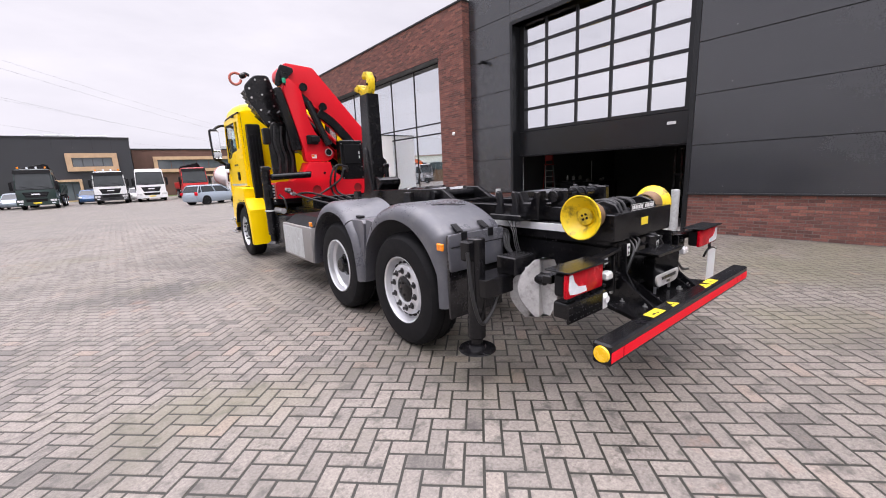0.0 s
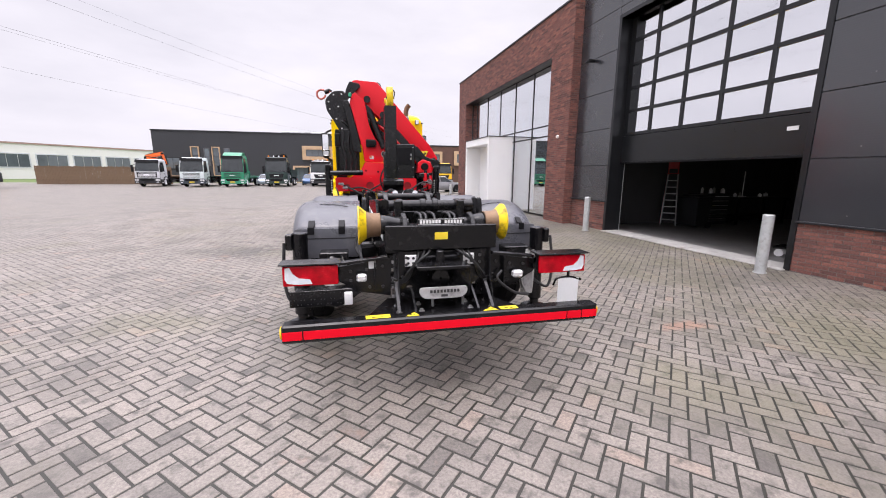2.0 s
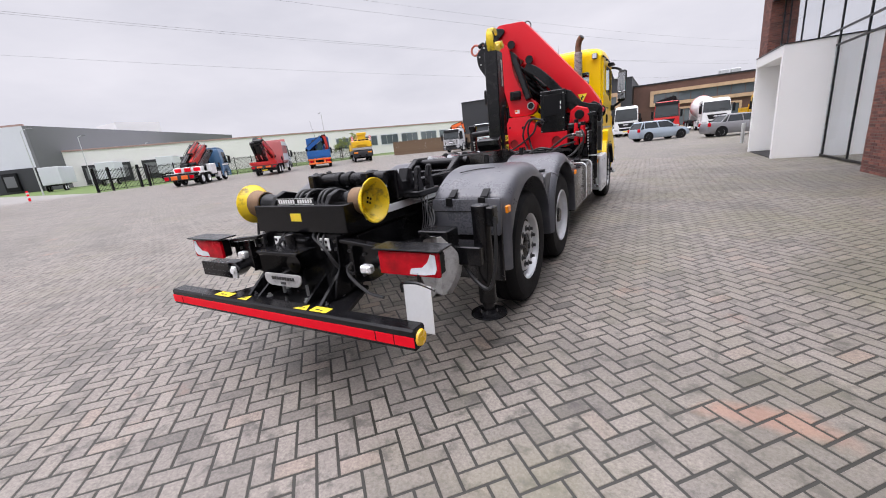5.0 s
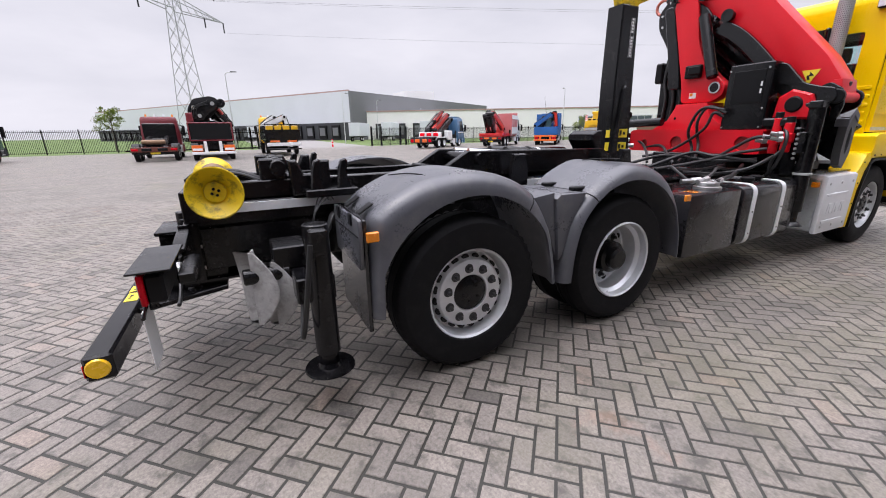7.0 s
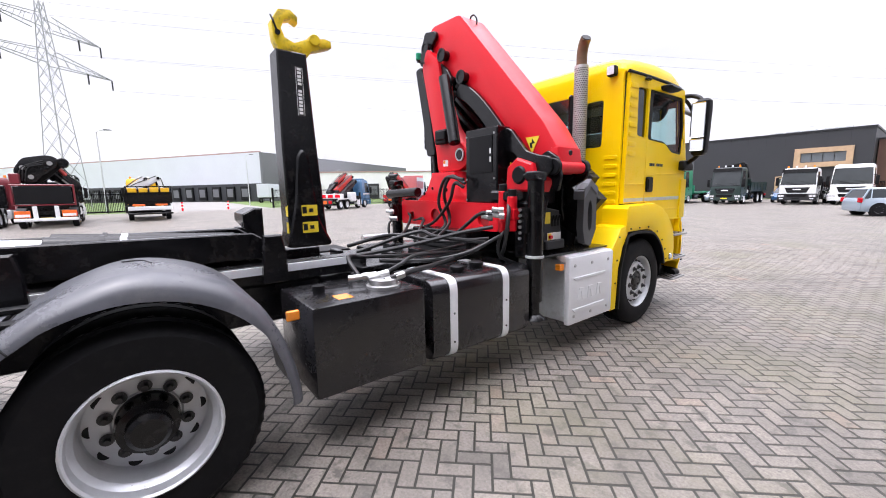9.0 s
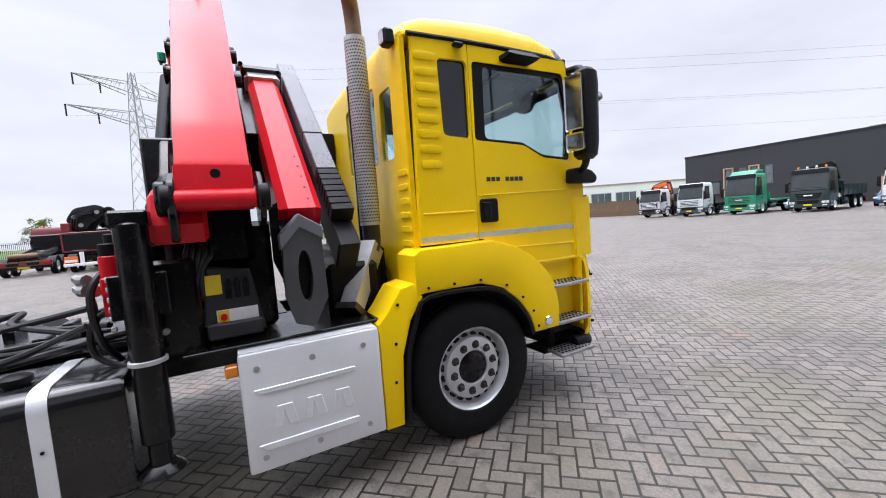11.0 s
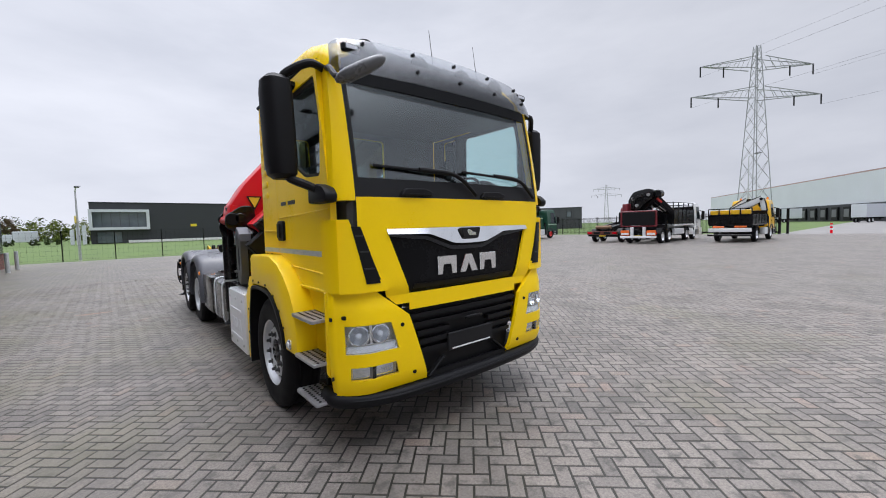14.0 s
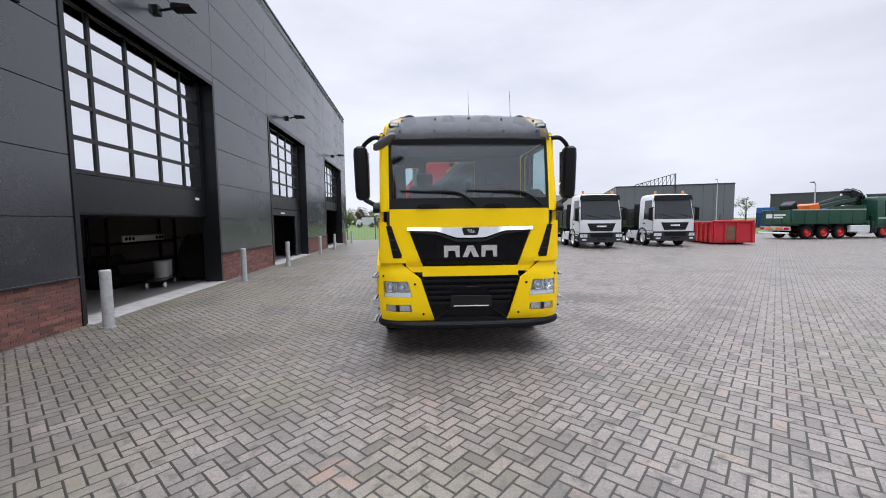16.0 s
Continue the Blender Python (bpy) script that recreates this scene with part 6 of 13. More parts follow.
part("breather", bm, M["black_plastic"], oil)
bm = bmesh.new()
bm_box(bm, 1.0, 1.12, 4.34, 4.44, 0.9655, 0.967)
part("sticker", bm, M["amber"], oil, "orange sticker")
bm = bmesh.new()
bm_prism(bm, rounded([(0.58, 0.38), (1.20, 0.38), (1.20, 0.985), (0.58, 0.985)], 0.10, 5), "y", 5.0, 6.06, 0.02, 2)
tank = part("fuel_tank", bm, M["tank_dark"], truck, "dark grey fuel tank with two bright straps")
for y in (5.19, 5.75):
    bm = bmesh.new()
    o = rounded([(0.575, 0.372), (1.207, 0.372), (1.207, 0.993), (0.575, 0.993)], 0.105, 5)
    i = rounded([(0.581, 0.379), (1.201, 0.379), (1.201, 0.986), (0.581, 0.986)], 0.10, 5)
    bm_holed(bm, o, [i], "y", y - 0.035, y + 0.035)
    part("strap", bm, M["alu"], tank, "bright metal tank strap")
    bm = bmesh.new()
    for z in (0.50, 0.72):
        bm_cyl(bm, (1.206, y, z), (1.212, y, z), 0.008, seg=8)
    part("rivet", bm, M["black_steel"], tank)
for x, y in ((1.02, 5.38), (0.98, 5.62)):
    bm = bmesh.new()
    bm_lathe(bm, [(0.05, 0.0), (0.05, 0.018), (0.062, 0.02), (0.062, 0.045), (0.045, 0.055), (0.0, 0.055)], (x, y, 0.983), (0, 0, 1), 14)
    part("filler_cap", bm, M["black_plastic"], tank, "black filler cap")
for k, pts in enumerate(([(1.06, 4.74, 1.03), (1.02, 4.95, 1.05), (0.95, 5.2, 1.05), (0.80, 5.6, 1.06), (0.65, 6.0, 1.10)], [(0.94, 4.72, 1.03), (0.93, 4.9, 1.09), (0.86, 5.1, 1.13), (0.7, 5.6, 1.08), (0.6, 6.0, 1.05)],
                          [(0.9, 4.6, 1.02), (0.7, 4.6, 1.15), (0.6, 4.8, 1.12), (0.55, 5.3, 1.08), (0.5, 5.9, 1.1)])):
    bm = bmesh.new()
    bm_tube(bm, pts, 0.022 if k == 0 else 0.015, 8)
    part("hose", bm, M["hose"], truck)
for (a, b) in (((1.06, 4.70, 1.02), (1.04, 4.86, 1.04)), ((0.96, 4.62, 1.03), (0.96, 4.78, 1.05)), ((0.86, 4.52, 1.03), (0.94, 4.70, 1.04))):
    bm = bmesh.new()
    bm_cyl(bm, a, b, 0.022, seg=10)
    bm_cyl(bm, [(p + q) / 2 for p, q in zip(a, b)], b, 0.028, seg=6)
    part("hose_fitting", bm, M["steel"], truck, "bright hose fitting")

bm = bmesh.new()
bm_box(bm, 0.62, 1.215, 6.56, 7.32, 0.34, 0.96, 0.015)
box = part("side_box", bm, M["galv"], truck, "aluminium-clad battery box behind the cab")
bm = bmesh.new()
bm_box(bm, 1.215, 1.27, 6.545, 7.325, 0.32, 0.985, 0.018, 2)
bm_prism(bm, [(1.19, 0.93), (1.255, 0.945), (1.25, 0.992), (1.10, 1.0), (1.10, 0.97)], "y", 6.55, 7.32, 0.006)
cover = part("box_cover", bm, M["alu"], box, "brushed aluminium cover with pressed ribs")
for z0, z1, w in ((0.755, 0.785, 0.0), (0.435, 0.475, 0.0)):
    bm = bmesh.new()
    bm_prism(bm, rounded([(6.64, z0), (7.16, z0 + 0.0), (7.16, z1), (6.60, z1)], 0.012), "x", 1.266, 1.278, 0.003)
    part("pressed_rib", bm, M["alu"], cover)
bm = bmesh.new()
for k in range(3):
    a = 6.69 + 0.16 * k
    bm_prism(bm, [(a, 0.55), (a + 0.035, 0.55), (a + 0.055, 0.64), (a + 0.075, 0.55), (a + 0.125, 0.55), (a + 0.10, 0.67), (a + 0.02, 0.67)], "x", 1.269, 1.276, 0.002)
part("embossed_mark", bm, M["alu"], cover, "embossed plain mark")
for y in (6.63, 6.92, 7.22):
    for z in (0.40, 0.90):
        bm = bmesh.new()
        bm_cyl(bm, (1.268, y, z), (1.275, y, z), 0.016, seg=14)
        bm_cyl(bm, (1.272, y, z), (1.278, y, z), 0.008, seg=8)
        part("bolt", bm, M["steel"], cover)
bm = bmesh.new()
bm_box(bm, 1.15, 1.21, 6.48, 6.545, 0.86, 0.92, 0.006)
part("side_marker", bm, M["amber"], box, "amber side marker lamp")
bm = bmesh.new()
bm_box(bm, 0.45, 1.18, 6.30, 7.45, 1.002, 1.02, 0.004)
part("deck_plate", bm, M["black_steel"], truck, "black deck plate beside the crane")

# boxes on the left
bm = bmesh.new()
bm_box(bm, -1.22, -0.62, 4.15, 5.35, 0.42, 0.90, 0.02, 2)
lb = part("side_box", bm, mat("dull_grey_box", (0.30, 0.29, 0.28), 0.45, 0.4, vary=0.15, scale=2), truck, "dull grey steel toolbox")
bm = bmesh.new()
bm_box(bm, -1.226, -1.22, 4.45, 5.30, 0.45, 0.87, 0.002)
bm_cyl(bm, (-1.235, 4.62, 0.70), (-1.226, 4.62, 0.70), 0.02, seg=10)
bm_cyl(bm, (-1.235, 5.1, 0.70), (-1.226, 5.1, 0.70), 0.02, seg=10)
part("door", bm, M["galv"], lb, "grey toolbox door with two locks")
bm = bmesh.new()
bm_loft(bm, [[(-1.18, 4.15, 0.90), (-0.6, 4.15, 0.90), (-0.6, 5.3, 0.90), (-1.18, 5.3, 0.90)], [(-1.05, 4.2, 1.02), (-0.62, 4.2, 1.02), (-0.62, 5.2, 1.02), (-1.05, 5.2, 1.02)]])
part("box_lid", bm, M["black_plastic"], lb)
bm = bmesh.new()
bm_box(bm, -1.12, -0.55, 5.5, 6.6, 0.42, 0.98, 0.05, 2)
part("air_tank_unit", bm, M["black_steel"], truck, "black exhaust and air tank unit")
bm = bmesh.new()
bm_cyl(bm, (-1.1, 5.6, 1.05), (-1.1, 6.0, 1.05), 0.045, seg=14)
part("hydraulic_filter", bm, M["steel"], truck)

# ---- loader crane, folded across the truck behind the cab ----
bm = bmesh.new()
bm_holed(bm, rounded([(-1.02, 1.22), (0.72, 1.22), (0.72, 1.50), (0.55, 1.50), (-0.95, 1.52), (-1.03, 1.50)], 0.03), [ring_pts(-0.30, 1.34, 0.085, 20), ring_pts(0.52, 1.34, 0.085, 20), ring_pts(-0.78, 1.33, 0.05, 16)], "y", 6.15, 6.19)
crane = part("crane_base", bm, M["red_paint"], truck, "red cross beam of the loader crane")
bm = bmesh.new()
bm_box(bm, -1.02, 0.72, 6.19, 6.50, 1.22, 1.50, 0.012)
part("beam_box", bm, M["red_paint"], crane)
# darker red discs paint the shade inside the beam's round holes
for x, r in ((-0.30, 0.09), (0.52, 0.09), (-0.78, 0.055)):
    bm = bmesh.new()
    bm_cyl(bm, (x, 6.182, 1.34), (x, 6.188, 1.34), r, seg=20)
    part("recess", bm, mat("painted_recess_shade", (0.30, 0.01, 0.012), 0.5), crane, "darker red disc painting the shade in a recess")
bm = bmesh.new()
bm_prism(bm, [(-0.74, 1.50), (-0.50, 1.64), (-0.41, 1.80), (-0.40, 1.84), (0.02, 1.84), (0.05, 1.72), (0.14, 1.62), (0.36, 1.50)], "y", 6.185, 6.56, 0.02, 2)
col = part("column", bm, M["red_paint"], truck, "red crane column")
for x, z, r in ((-0.55, 1.60, 0.02), (-0.12, 1.64, 0.022), (-0.38, 1.66, 0.016)):
    bm = bmesh.new()
    bm_cyl(bm, (x, 6.178, z), (x, 6.19, z), r, seg=14)
    part("bolt", bm, M["black_steel"], col)
bm = bmesh.new()
bm_prism(bm, rounded([(-0.68, 3.10), (-0.58, 3.30), (-0.36, 3.10), (-0.28, 2.62), (-0.17, 2.36), (0.00, 2.17), (0.15, 2.05), (0.13, 1.92), (0.0, 1.85), (-0.40, 1.85), (-0.42, 2.06)], 0.06, 3), "y", 6.12, 6.30, 0.015, 2)
lift = part("first_boom", bm, M["red_paint"], truck, "red lifting boom standing upright")
bm = bmesh.new()
bm_cyl(bm, (0.03, 6.09, 2.02), (0.03, 6.40, 2.02), 0.055, seg=24, bev=0.006)
part("pivot_pin", bm, M["black_steel"], lift)
bm = bmesh.new()
bm_lathe(bm, [(0.055, 0), (0.07, 0), (0.07, 0.014), (0.055, 0.014), (0.055, 0)], (0.03, 6.105, 2.02), (0, -1, 0), 24)
part("pin_ring", bm, M["steel"], lift, "bright pin ring")
bm = bmesh.new()
bm_box(bm, -0.36, -0.16, 6.05, 6.12, 2.16, 2.32, 0.012)
bm_box(bm, -0.30, -0.14, 6.02, 6.06, 2.20, 2.30, 0.01)
part("sensor_box", bm, M["black_plastic"], lift, "black sensor box")
bm = bmesh.new()
bm_box(bm, -0.29, -0.20, 6.1165, 6.1195, 1.91, 1.98, 0.001)
lab = part("label", bm, M["label_white"], lift, "white and orange label")
bm = bmesh.new()
bm_box(bm, -0.285, -0.245, 6.1155, 6.1163, 1.94, 1.975)
part("print", bm, M["amber"], lab)
lift.location = (0, 0.16, 0)
# red valve bodies beside the stabiliser leg
for x, z0, z1, r in ((0.90, 1.24, 1.62, 0.042), (1.01, 1.26, 1.57, 0.045)):
    bm = bmesh.new()
    bm_cyl(bm, (x, 6.03, z0), (x, 6.03, z1), r, seg=18, bev=0.008)
    bm_box(bm, x - 0.05, x + 0.05, 5.99, 6.08, z0 + 0.10, z0 + 0.20, 0.01)
    vv = part("valve_body", bm, M["red_paint"], crane, "small red valve body")
    bm = bmesh.new()
    bm_cyl(bm, (x, 6.03, z1 - 0.01), (x, 6.03, z1 + 0.06), r * 0.9, seg=14, bev=0.006)
    part("valve_cap", bm, M["black_plastic"], vv)
# the outer boom: a tall box running from the top knuckle down to the right
JIB = [(-0.57, 3.545), (-0.08, 3.52), (1.06, 2.24), (1.225, 1.985), (1.235, 1.80), (1.02, 1.78), (0.80, 1.98), (0.58, 2.24), (0.30, 2.50), (0.05, 2.70), (-0.18, 2.90), (-0.40, 2.99), (-0.60, 3.16), (-0.72, 3.30), (-0.70, 3.42)]
bm = bmesh.new()
bm_prism(bm, rounded(JIB, 0.05, 3), "y", 6.37, 6.71, 0.014, 2)
jib = part("main_boom", bm, M["red_paint"], truck, "long red main boom sloping down across the truck")
bm = bmesh.new()
bm_prism(bm, rounded([(-0.74, 3.34), (-0.66, 3.50), (-0.46, 3.46), (-0.44, 3.40), (-0.60, 3.26), (-0.72, 3.12), (-0.78, 3.16)], 0.03), "y", 6.32, 6.365, 0.006)
part("knuckle_cover", bm, M["black_steel"], jib, "black knuckle cover")
for x, z, r in ((-0.62, 3.31, 0.05), (-0.31, 3.15, 0.055), (0.02, 2.84, 0.055), (1.14, 1.83, 0.06)):
    bm = bmesh.new()
    bm_cyl(bm, (x, 6.29, z), (x, 6.79, z), r, seg=24, bev=0.006)
    part("pivot_pin", bm, M["black_steel"], jib)
    bm = bmesh.new()
    bm_lathe(bm, [(r - 0.004, 0), (r + 0.016, 0), (r + 0.016, 0.016), (r - 0.004, 0.016), (r - 0.004, 0)], (x, 6.298, z), (0, -1, 0), 24)
    part("pin_ring", bm, M["black_steel"], jib)
bm = bmesh.new()
bm_prism(bm, rounded([(-0.66, 3.24), (-0.56, 3.30), (-0.44, 3.14), (-0.24, 2.98), (-0.16, 2.86), (-0.20, 2.78), (-0.32, 2.78), (-0.42, 2.92), (-0.58, 3.10)], 0.04), "y", 6.315, 6.36, 0.008)
part("link_lever", bm, M["black_steel"], jib, "black link lever")
bm = bmesh.new()
bm_cyl(bm, (-0.26, 6.29, 2.90), (0.02, 6.20, 2.14), 0.065, seg=20, bev=0.006)
part("boom_cylinder", bm, M["black_steel"], jib, "black boom cylinder")
bm = bmesh.new()
pts = smooth_path([(-0.02, 2.80, 0), (0.18, 2.68, 0), (0.38, 2.50, 0), (0.58, 2.28, 0), (0.76, 2.06, 0), (0.95, 1.93, 0), (1.16, 1.90, 0)], 4)
up = [(p.x, p.y) for p in pts]
dn = [(p.x - 0.10, p.y - 0.12) for p in pts]
bm_prism(bm, up + dn[::-1], "y", 6.32, 6.37, 0.006)
part("boom_reinforcement", bm, M["black_steel"], jib, "black curved boom bracket")
bm = bmesh.new()
bm_prism(bm, rounded([(1.04, 1.78), (1.05, 1.92), (1.15, 1.97), (1.26, 1.90), (1.30, 1.74), (1.27, 1.60), (1.20, 1.62), (1.20, 1.72), (1.12, 1.74)], 0.03), "y", 6.33, 6.365, 0.006)
part("end_bracket", bm, M["black_steel"], jib, "black end bracket")
bm = bmesh.new()
bm_prism(bm, [(1.16, 1.99), (1.228, 1.992), (1.25, 1.86), (1.25, 1.78), (1.14, 1.76)], "y", 6.362, 6.718, 0.012, 2)
bm_cyl(bm, (1.235, 6.352, 1.815), (1.235, 6.728, 1.815), 0.052, seg=20, bev=0.01)
part("boom_end", bm, M["red_paint"], jib, "red boom end block")
for y0, y1 in ((6.30, 6.35), (6.73, 6.79)):
    bm = bmesh.new()
    bm_cyl(bm, (1.225, y0, 1.82), (1.225, y1, 1.82), 0.075, seg=22, bev=0.008)
    part("end_roller", bm, M["black_plastic"], jib, "black end roller")
bm = bmesh.new()
bm_cyl(bm, (1.22, 6.545, 1.95), (1.244, 6.545, 1.945), 0.024, seg=14)
part("drain_hole", bm, M["label_black"], jib)
for y0, y1 in ((6.722, 6.7275),):
    bm = bmesh.new()
    bm_prism(bm, [(0.87, 2.10), (1.05, 2.10), (0.96, 1.93)], "y", y0, y1)
    w = part("warning_triangle", bm, M["label_black"], jib, "black-edged yellow warning triangle")
    bm = bmesh.new()
    bm_prism(bm, [(0.895, 2.085), (1.025, 2.085), (0.96, 1.96)], "y", y1, y1 + 0.002)
    w = part("field", bm, M["label_yellow"], w)
bm = bmesh.new()
bm_prism(bm, rounded([(0.98, 1.98), (1.12, 1.98), (1.30, 1.86), (1.30, 1.72), (1.10, 1.62), (0.95, 1.70)], 0.05), "y", 6.735, 6.765, 0.006)
part("end_lever", bm, M["black_steel"], jib, "black end lever")
bm = bmesh.new()
bm_prism(bm, [(0.87, 2.11), (1.03, 2.11), (0.95, 1.96)], "y", 6.363, 6.3685)
tri_ = part("warning_triangle", bm, M["label_yellow"], jib, "yellow warning triangle")
bm = bmesh.new()
bm_prism(bm, [(0.93, 2.01), (0.955, 2.01), (0.945, 2.045), (0.985, 2.05), (0.945, 2.095), (0.945, 2.06), (0.92, 2.055)], "y", 6.3615, 6.363)
part("print", bm, M["label_black"], tri_)
bm = bmesh.new()
bm_cyl(bm, (-0.66, 6.22, 3.17), (-0.66, 6.22, 3.25), 0.032, seg=16, bev=0.006)
part("signal_lamp", bm, mat("green_lens", (0.01, 0.30, 0.16), 0.25, vary=0.05), jib, "green signal lamp")
bm = bmesh.new()
bm_cyl(bm, (-0.66, 6.22, 3.15), (-0.66, 6.22, 3.172), 0.022, seg=12)
bm_tube(bm, [(-0.66, 6.22, 3.16), (-0.64, 6.24, 3.14), (-0.60, 6.33, 3.15)], 0.008, 6)
part("lamp_stem", bm, M["black_steel"], jib)
bm = bmesh.new()
bm_tube(bm, [(-0.10, 6.55, 3.47), (-0.10, 6.55, 3.53), (-0.05, 6.55, 3.545), (0.0, 6.55, 3.49), (0.0, 6.55, 3.42)], 0.009, 6)
part("lifting_eye", bm, M["black_steel"], jib)

# second boom with its stack of extensions, lying behind the first
d = Vector((-1.41, 0, 1.25)).normalized()
n = Vector((1.25, 0, 1.41)).normalized()
A = Vector((1.12, 6.92, 1.52))


def boom_box(name, t0, t1, lo, hi, y0, y1, material, parent, label="", bev=0.01):
    b = bmesh.new()
    pts = [A + d * t0 + n * lo, A + d * t1 + n * lo, A + d * t1 + n * hi, A + d * t0 + n * hi]
    bm_prism(b, [(p.x, p.z) for p in pts], "y", y0, y1, bev)
    return part(name, b, material, parent, label)


ext = boom_box("second_boom", 0.17, 1.98, -0.16, 0.165, 6.85, 7.10, M["red_paint"], truck, "red second boom with a black extension stack", 0.045)
boom_box("boom_collar", 1.98, 2.07, -0.18, 0.19, 6.83, 7.12, M["galv"], ext, "grey collar at the boom mouth", 0.03)
boom_box("collar_cap", 2.07, 2.13, -0.20, 0.225, 6.81, 7.14, M["black_steel"], ext, "black cap plate", 0.02)
boom_box("hose_tray", -0.06, 2.36, -0.16, 0.05, 7.15, 7.29, M["black_plastic"], ext, "black hose tray beside the boom", 0.012)
boom_box("tray_cover", 0.62, 1.10, 0.052, 0.155, 7.15, 7.295, M["grey_guard"], ext, "grey sheet cover of the hose tray", 0.008)
boom_box("tray_cover", 1.105, 2.42, 0.052, 0.162, 7.148, 7.297, M["grey_guard"], ext, "grey sheet cover of the hose tray", 0.008)
for k in range(7):
    boom_box("chain_link", 0.16 + 0.066 * k, 0.212 + 0.066 * k, 0.052, 0.152, 7.15, 7.295, M["black_plastic"], ext, "", 0.006)
for k in range(5):
    boom_box("bolt", 0.25 + 0.12 * k, 0.262 + 0.12 * k, 0.165, 0.170, 7.02, 7.032, M["black_steel"], ext, "", 0.0)
bm = bmesh.new()
bm_cyl(bm, A + d * 0.3 - n * 0.23, A + d * 1.5 - n * 0.23, 0.06, seg=20, bev=0.008)
part("extension_cylinder", bm, M["black_steel"], ext)
for k, (t1, lo, hi) in enumerate(((2.38, -0.50, 0.05), (2.48, -0.47, 0.02), (2.57, -0.44, -0.01), (2.65, -0.41, -0.04), (2.72, -0.38, -0.07), (2.78, -0.35, -0.10))):
    boom_box("extension", 1.25 + 0.05 * k, t1, lo, hi, 6.76 + 0.014 * k, 7.12 - 0.014 * k, M["black_steel"], ext, "black telescopic extension", 0.012)
rng = random.Random(31)
for k in range(6):
    for j in range(4):
        t0 = 1.72 + 0.135 * k + 0.03 * (j % 2)
        lo = -0.49 + 0.135 * j
        w = rng.uniform(0.05, 0.095)
        boom_box("slide_block", t0, t0 + w, lo, lo + rng.uniform(0.05, 0.10), 6.725, 6.758, M["black_plastic"], ext, "", 0.008)
        if (j + k) % 2:
            bm = bmesh.new()
            p = A + d * (t0 + w + 0.03) + n * (lo + 0.04)
            bm_cyl(bm, (p.x, 6.735, p.z), (p.x, 6.760, p.z), 0.017, seg=10)
            part("slide_bolt", bm, M["galv"], ext)
for k in range(4):
    boom_box("stack_cylinder", 0.95, 2.30 - 0.12 * k, -0.42 + 0.115 * k, -0.34 + 0.115 * k, 6.655, 6.725, M["black_steel"], ext, "", 0.022)
bm = bmesh.new()
for k in range(9):
    p = A + d * (1.55 + 0.075 * k) + n * 0.205
    bm_box(bm, p.x - 0.02, p.x + 0.02, 6.70, 6.72, p.z - 0.02, p.z + 0.02)
part("yellow_lettering", bm, M["label_yellow"], ext, "row of yellow marks")
# long black guard down the left of the stack
bm = bmesh.new()
bm_prism(bm, rounded([(-0.82, 3.10), (-0.70, 3.12), (-0.52, 2.45), (-0.45, 2.05), (-0.62, 2.05), (-0.68, 2.45)], 0.04), "y", 6.12, 6.22, 0.01)
part("hose_guard", bm, M["black_steel"], lift, "black hose guard along the boom")
# grey end bracket with its oval eye
bm = bmesh.new()
oval = [(6.94 + 0.040 * math.cos(a), 1.36 + 0.15 * math.sin(a)) for a in [2 * math.pi * k / 24 for k in range(24)]]
bm_holed(bm, [(6.83, 1.62), (6.925, 1.71), (7.045, 1.64), (7.055, 1.22), (6.965, 1.055), (6.865, 1.09), (6.825, 1.24)], [oval], "x", 1.14, 1.215)
for v in bm.verts:
    if v.co.x < 1.1:
        v.co.z += 0.16
part("end_eye", bm, mat("dark_grey_casting", (0.075, 0.077, 0.08), 0.42, 0.2, vary=0.2, scale=6), ext, "dark grey cast bracket with an oval eye")
bm = bmesh.new()
bm_prism(bm, [(6.80, 1.58), (6.89, 1.66), (7.02, 1.60), (7.03, 1.24), (6.94, 1.09), (6.85, 1.12), (6.80, 1.26)], "x", 0.93, 0.985, 0.01)
bmesh.ops.translate(bm, vec=(0, 0, 0.18), verts=bm.verts[:])
part("eye_backing", bm, M["black_steel"], ext)
bm = bmesh.new()
bm_loft(bm, [[(x, y, z) for y, z in ((6.85, 1.15 + f), (7.03, 1.15 + f), (7.04, 1.62 + f), (6.93, 1.68 + f), (6.84, 1.60 + f))] for x, f in ((0.78, 0.20), (1.13, 0.0))])
part("eye_neck", bm, M["black_steel"], ext)
bm = bmesh.new()
bm_prism(bm, [(6.82, 1.60), (6.93, 1.72), (7.055, 1.64), (7.055, 1.56), (6.93, 1.64), (6.82, 1.52)], "x", 1.10, 1.225, 0.006)
part("eye_collar", bm, M["slate"], ext, "worn dark grey chevron collar")
# cheek plates round the extension heads, and the hose panel under them
bm = bmesh.new()
bm_prism(bm, rounded([(-0.78, 3.38), (-1.02, 3.36), (-1.20, 3.17), (-1.17, 2.95), (-1.03, 2.74), (-0.90, 2.50), (-0.68, 2.46), (-0.62, 2.85)], 0.07, 3), "y", 6.68, 6.735, 0.012)
cheek = part("cheek_plate", bm, M["black_steel"], ext, "black bolted plate round the extension heads")
for x, z in ((-0.84, 3.30), (-1.01, 3.28), (-1.12, 3.13), (-1.10, 2.98), (-0.97, 2.78), (-0.86, 2.58), (-0.76, 3.12), (-0.74, 2.86), (-0.92, 3.04)):
    bm = bmesh.new()
    bm_cyl(bm, (x, 6.662, z), (x, 6.682, z), 0.018, seg=8)
    part("bolt", bm, M["steel"], cheek)
bm = bmesh.new()
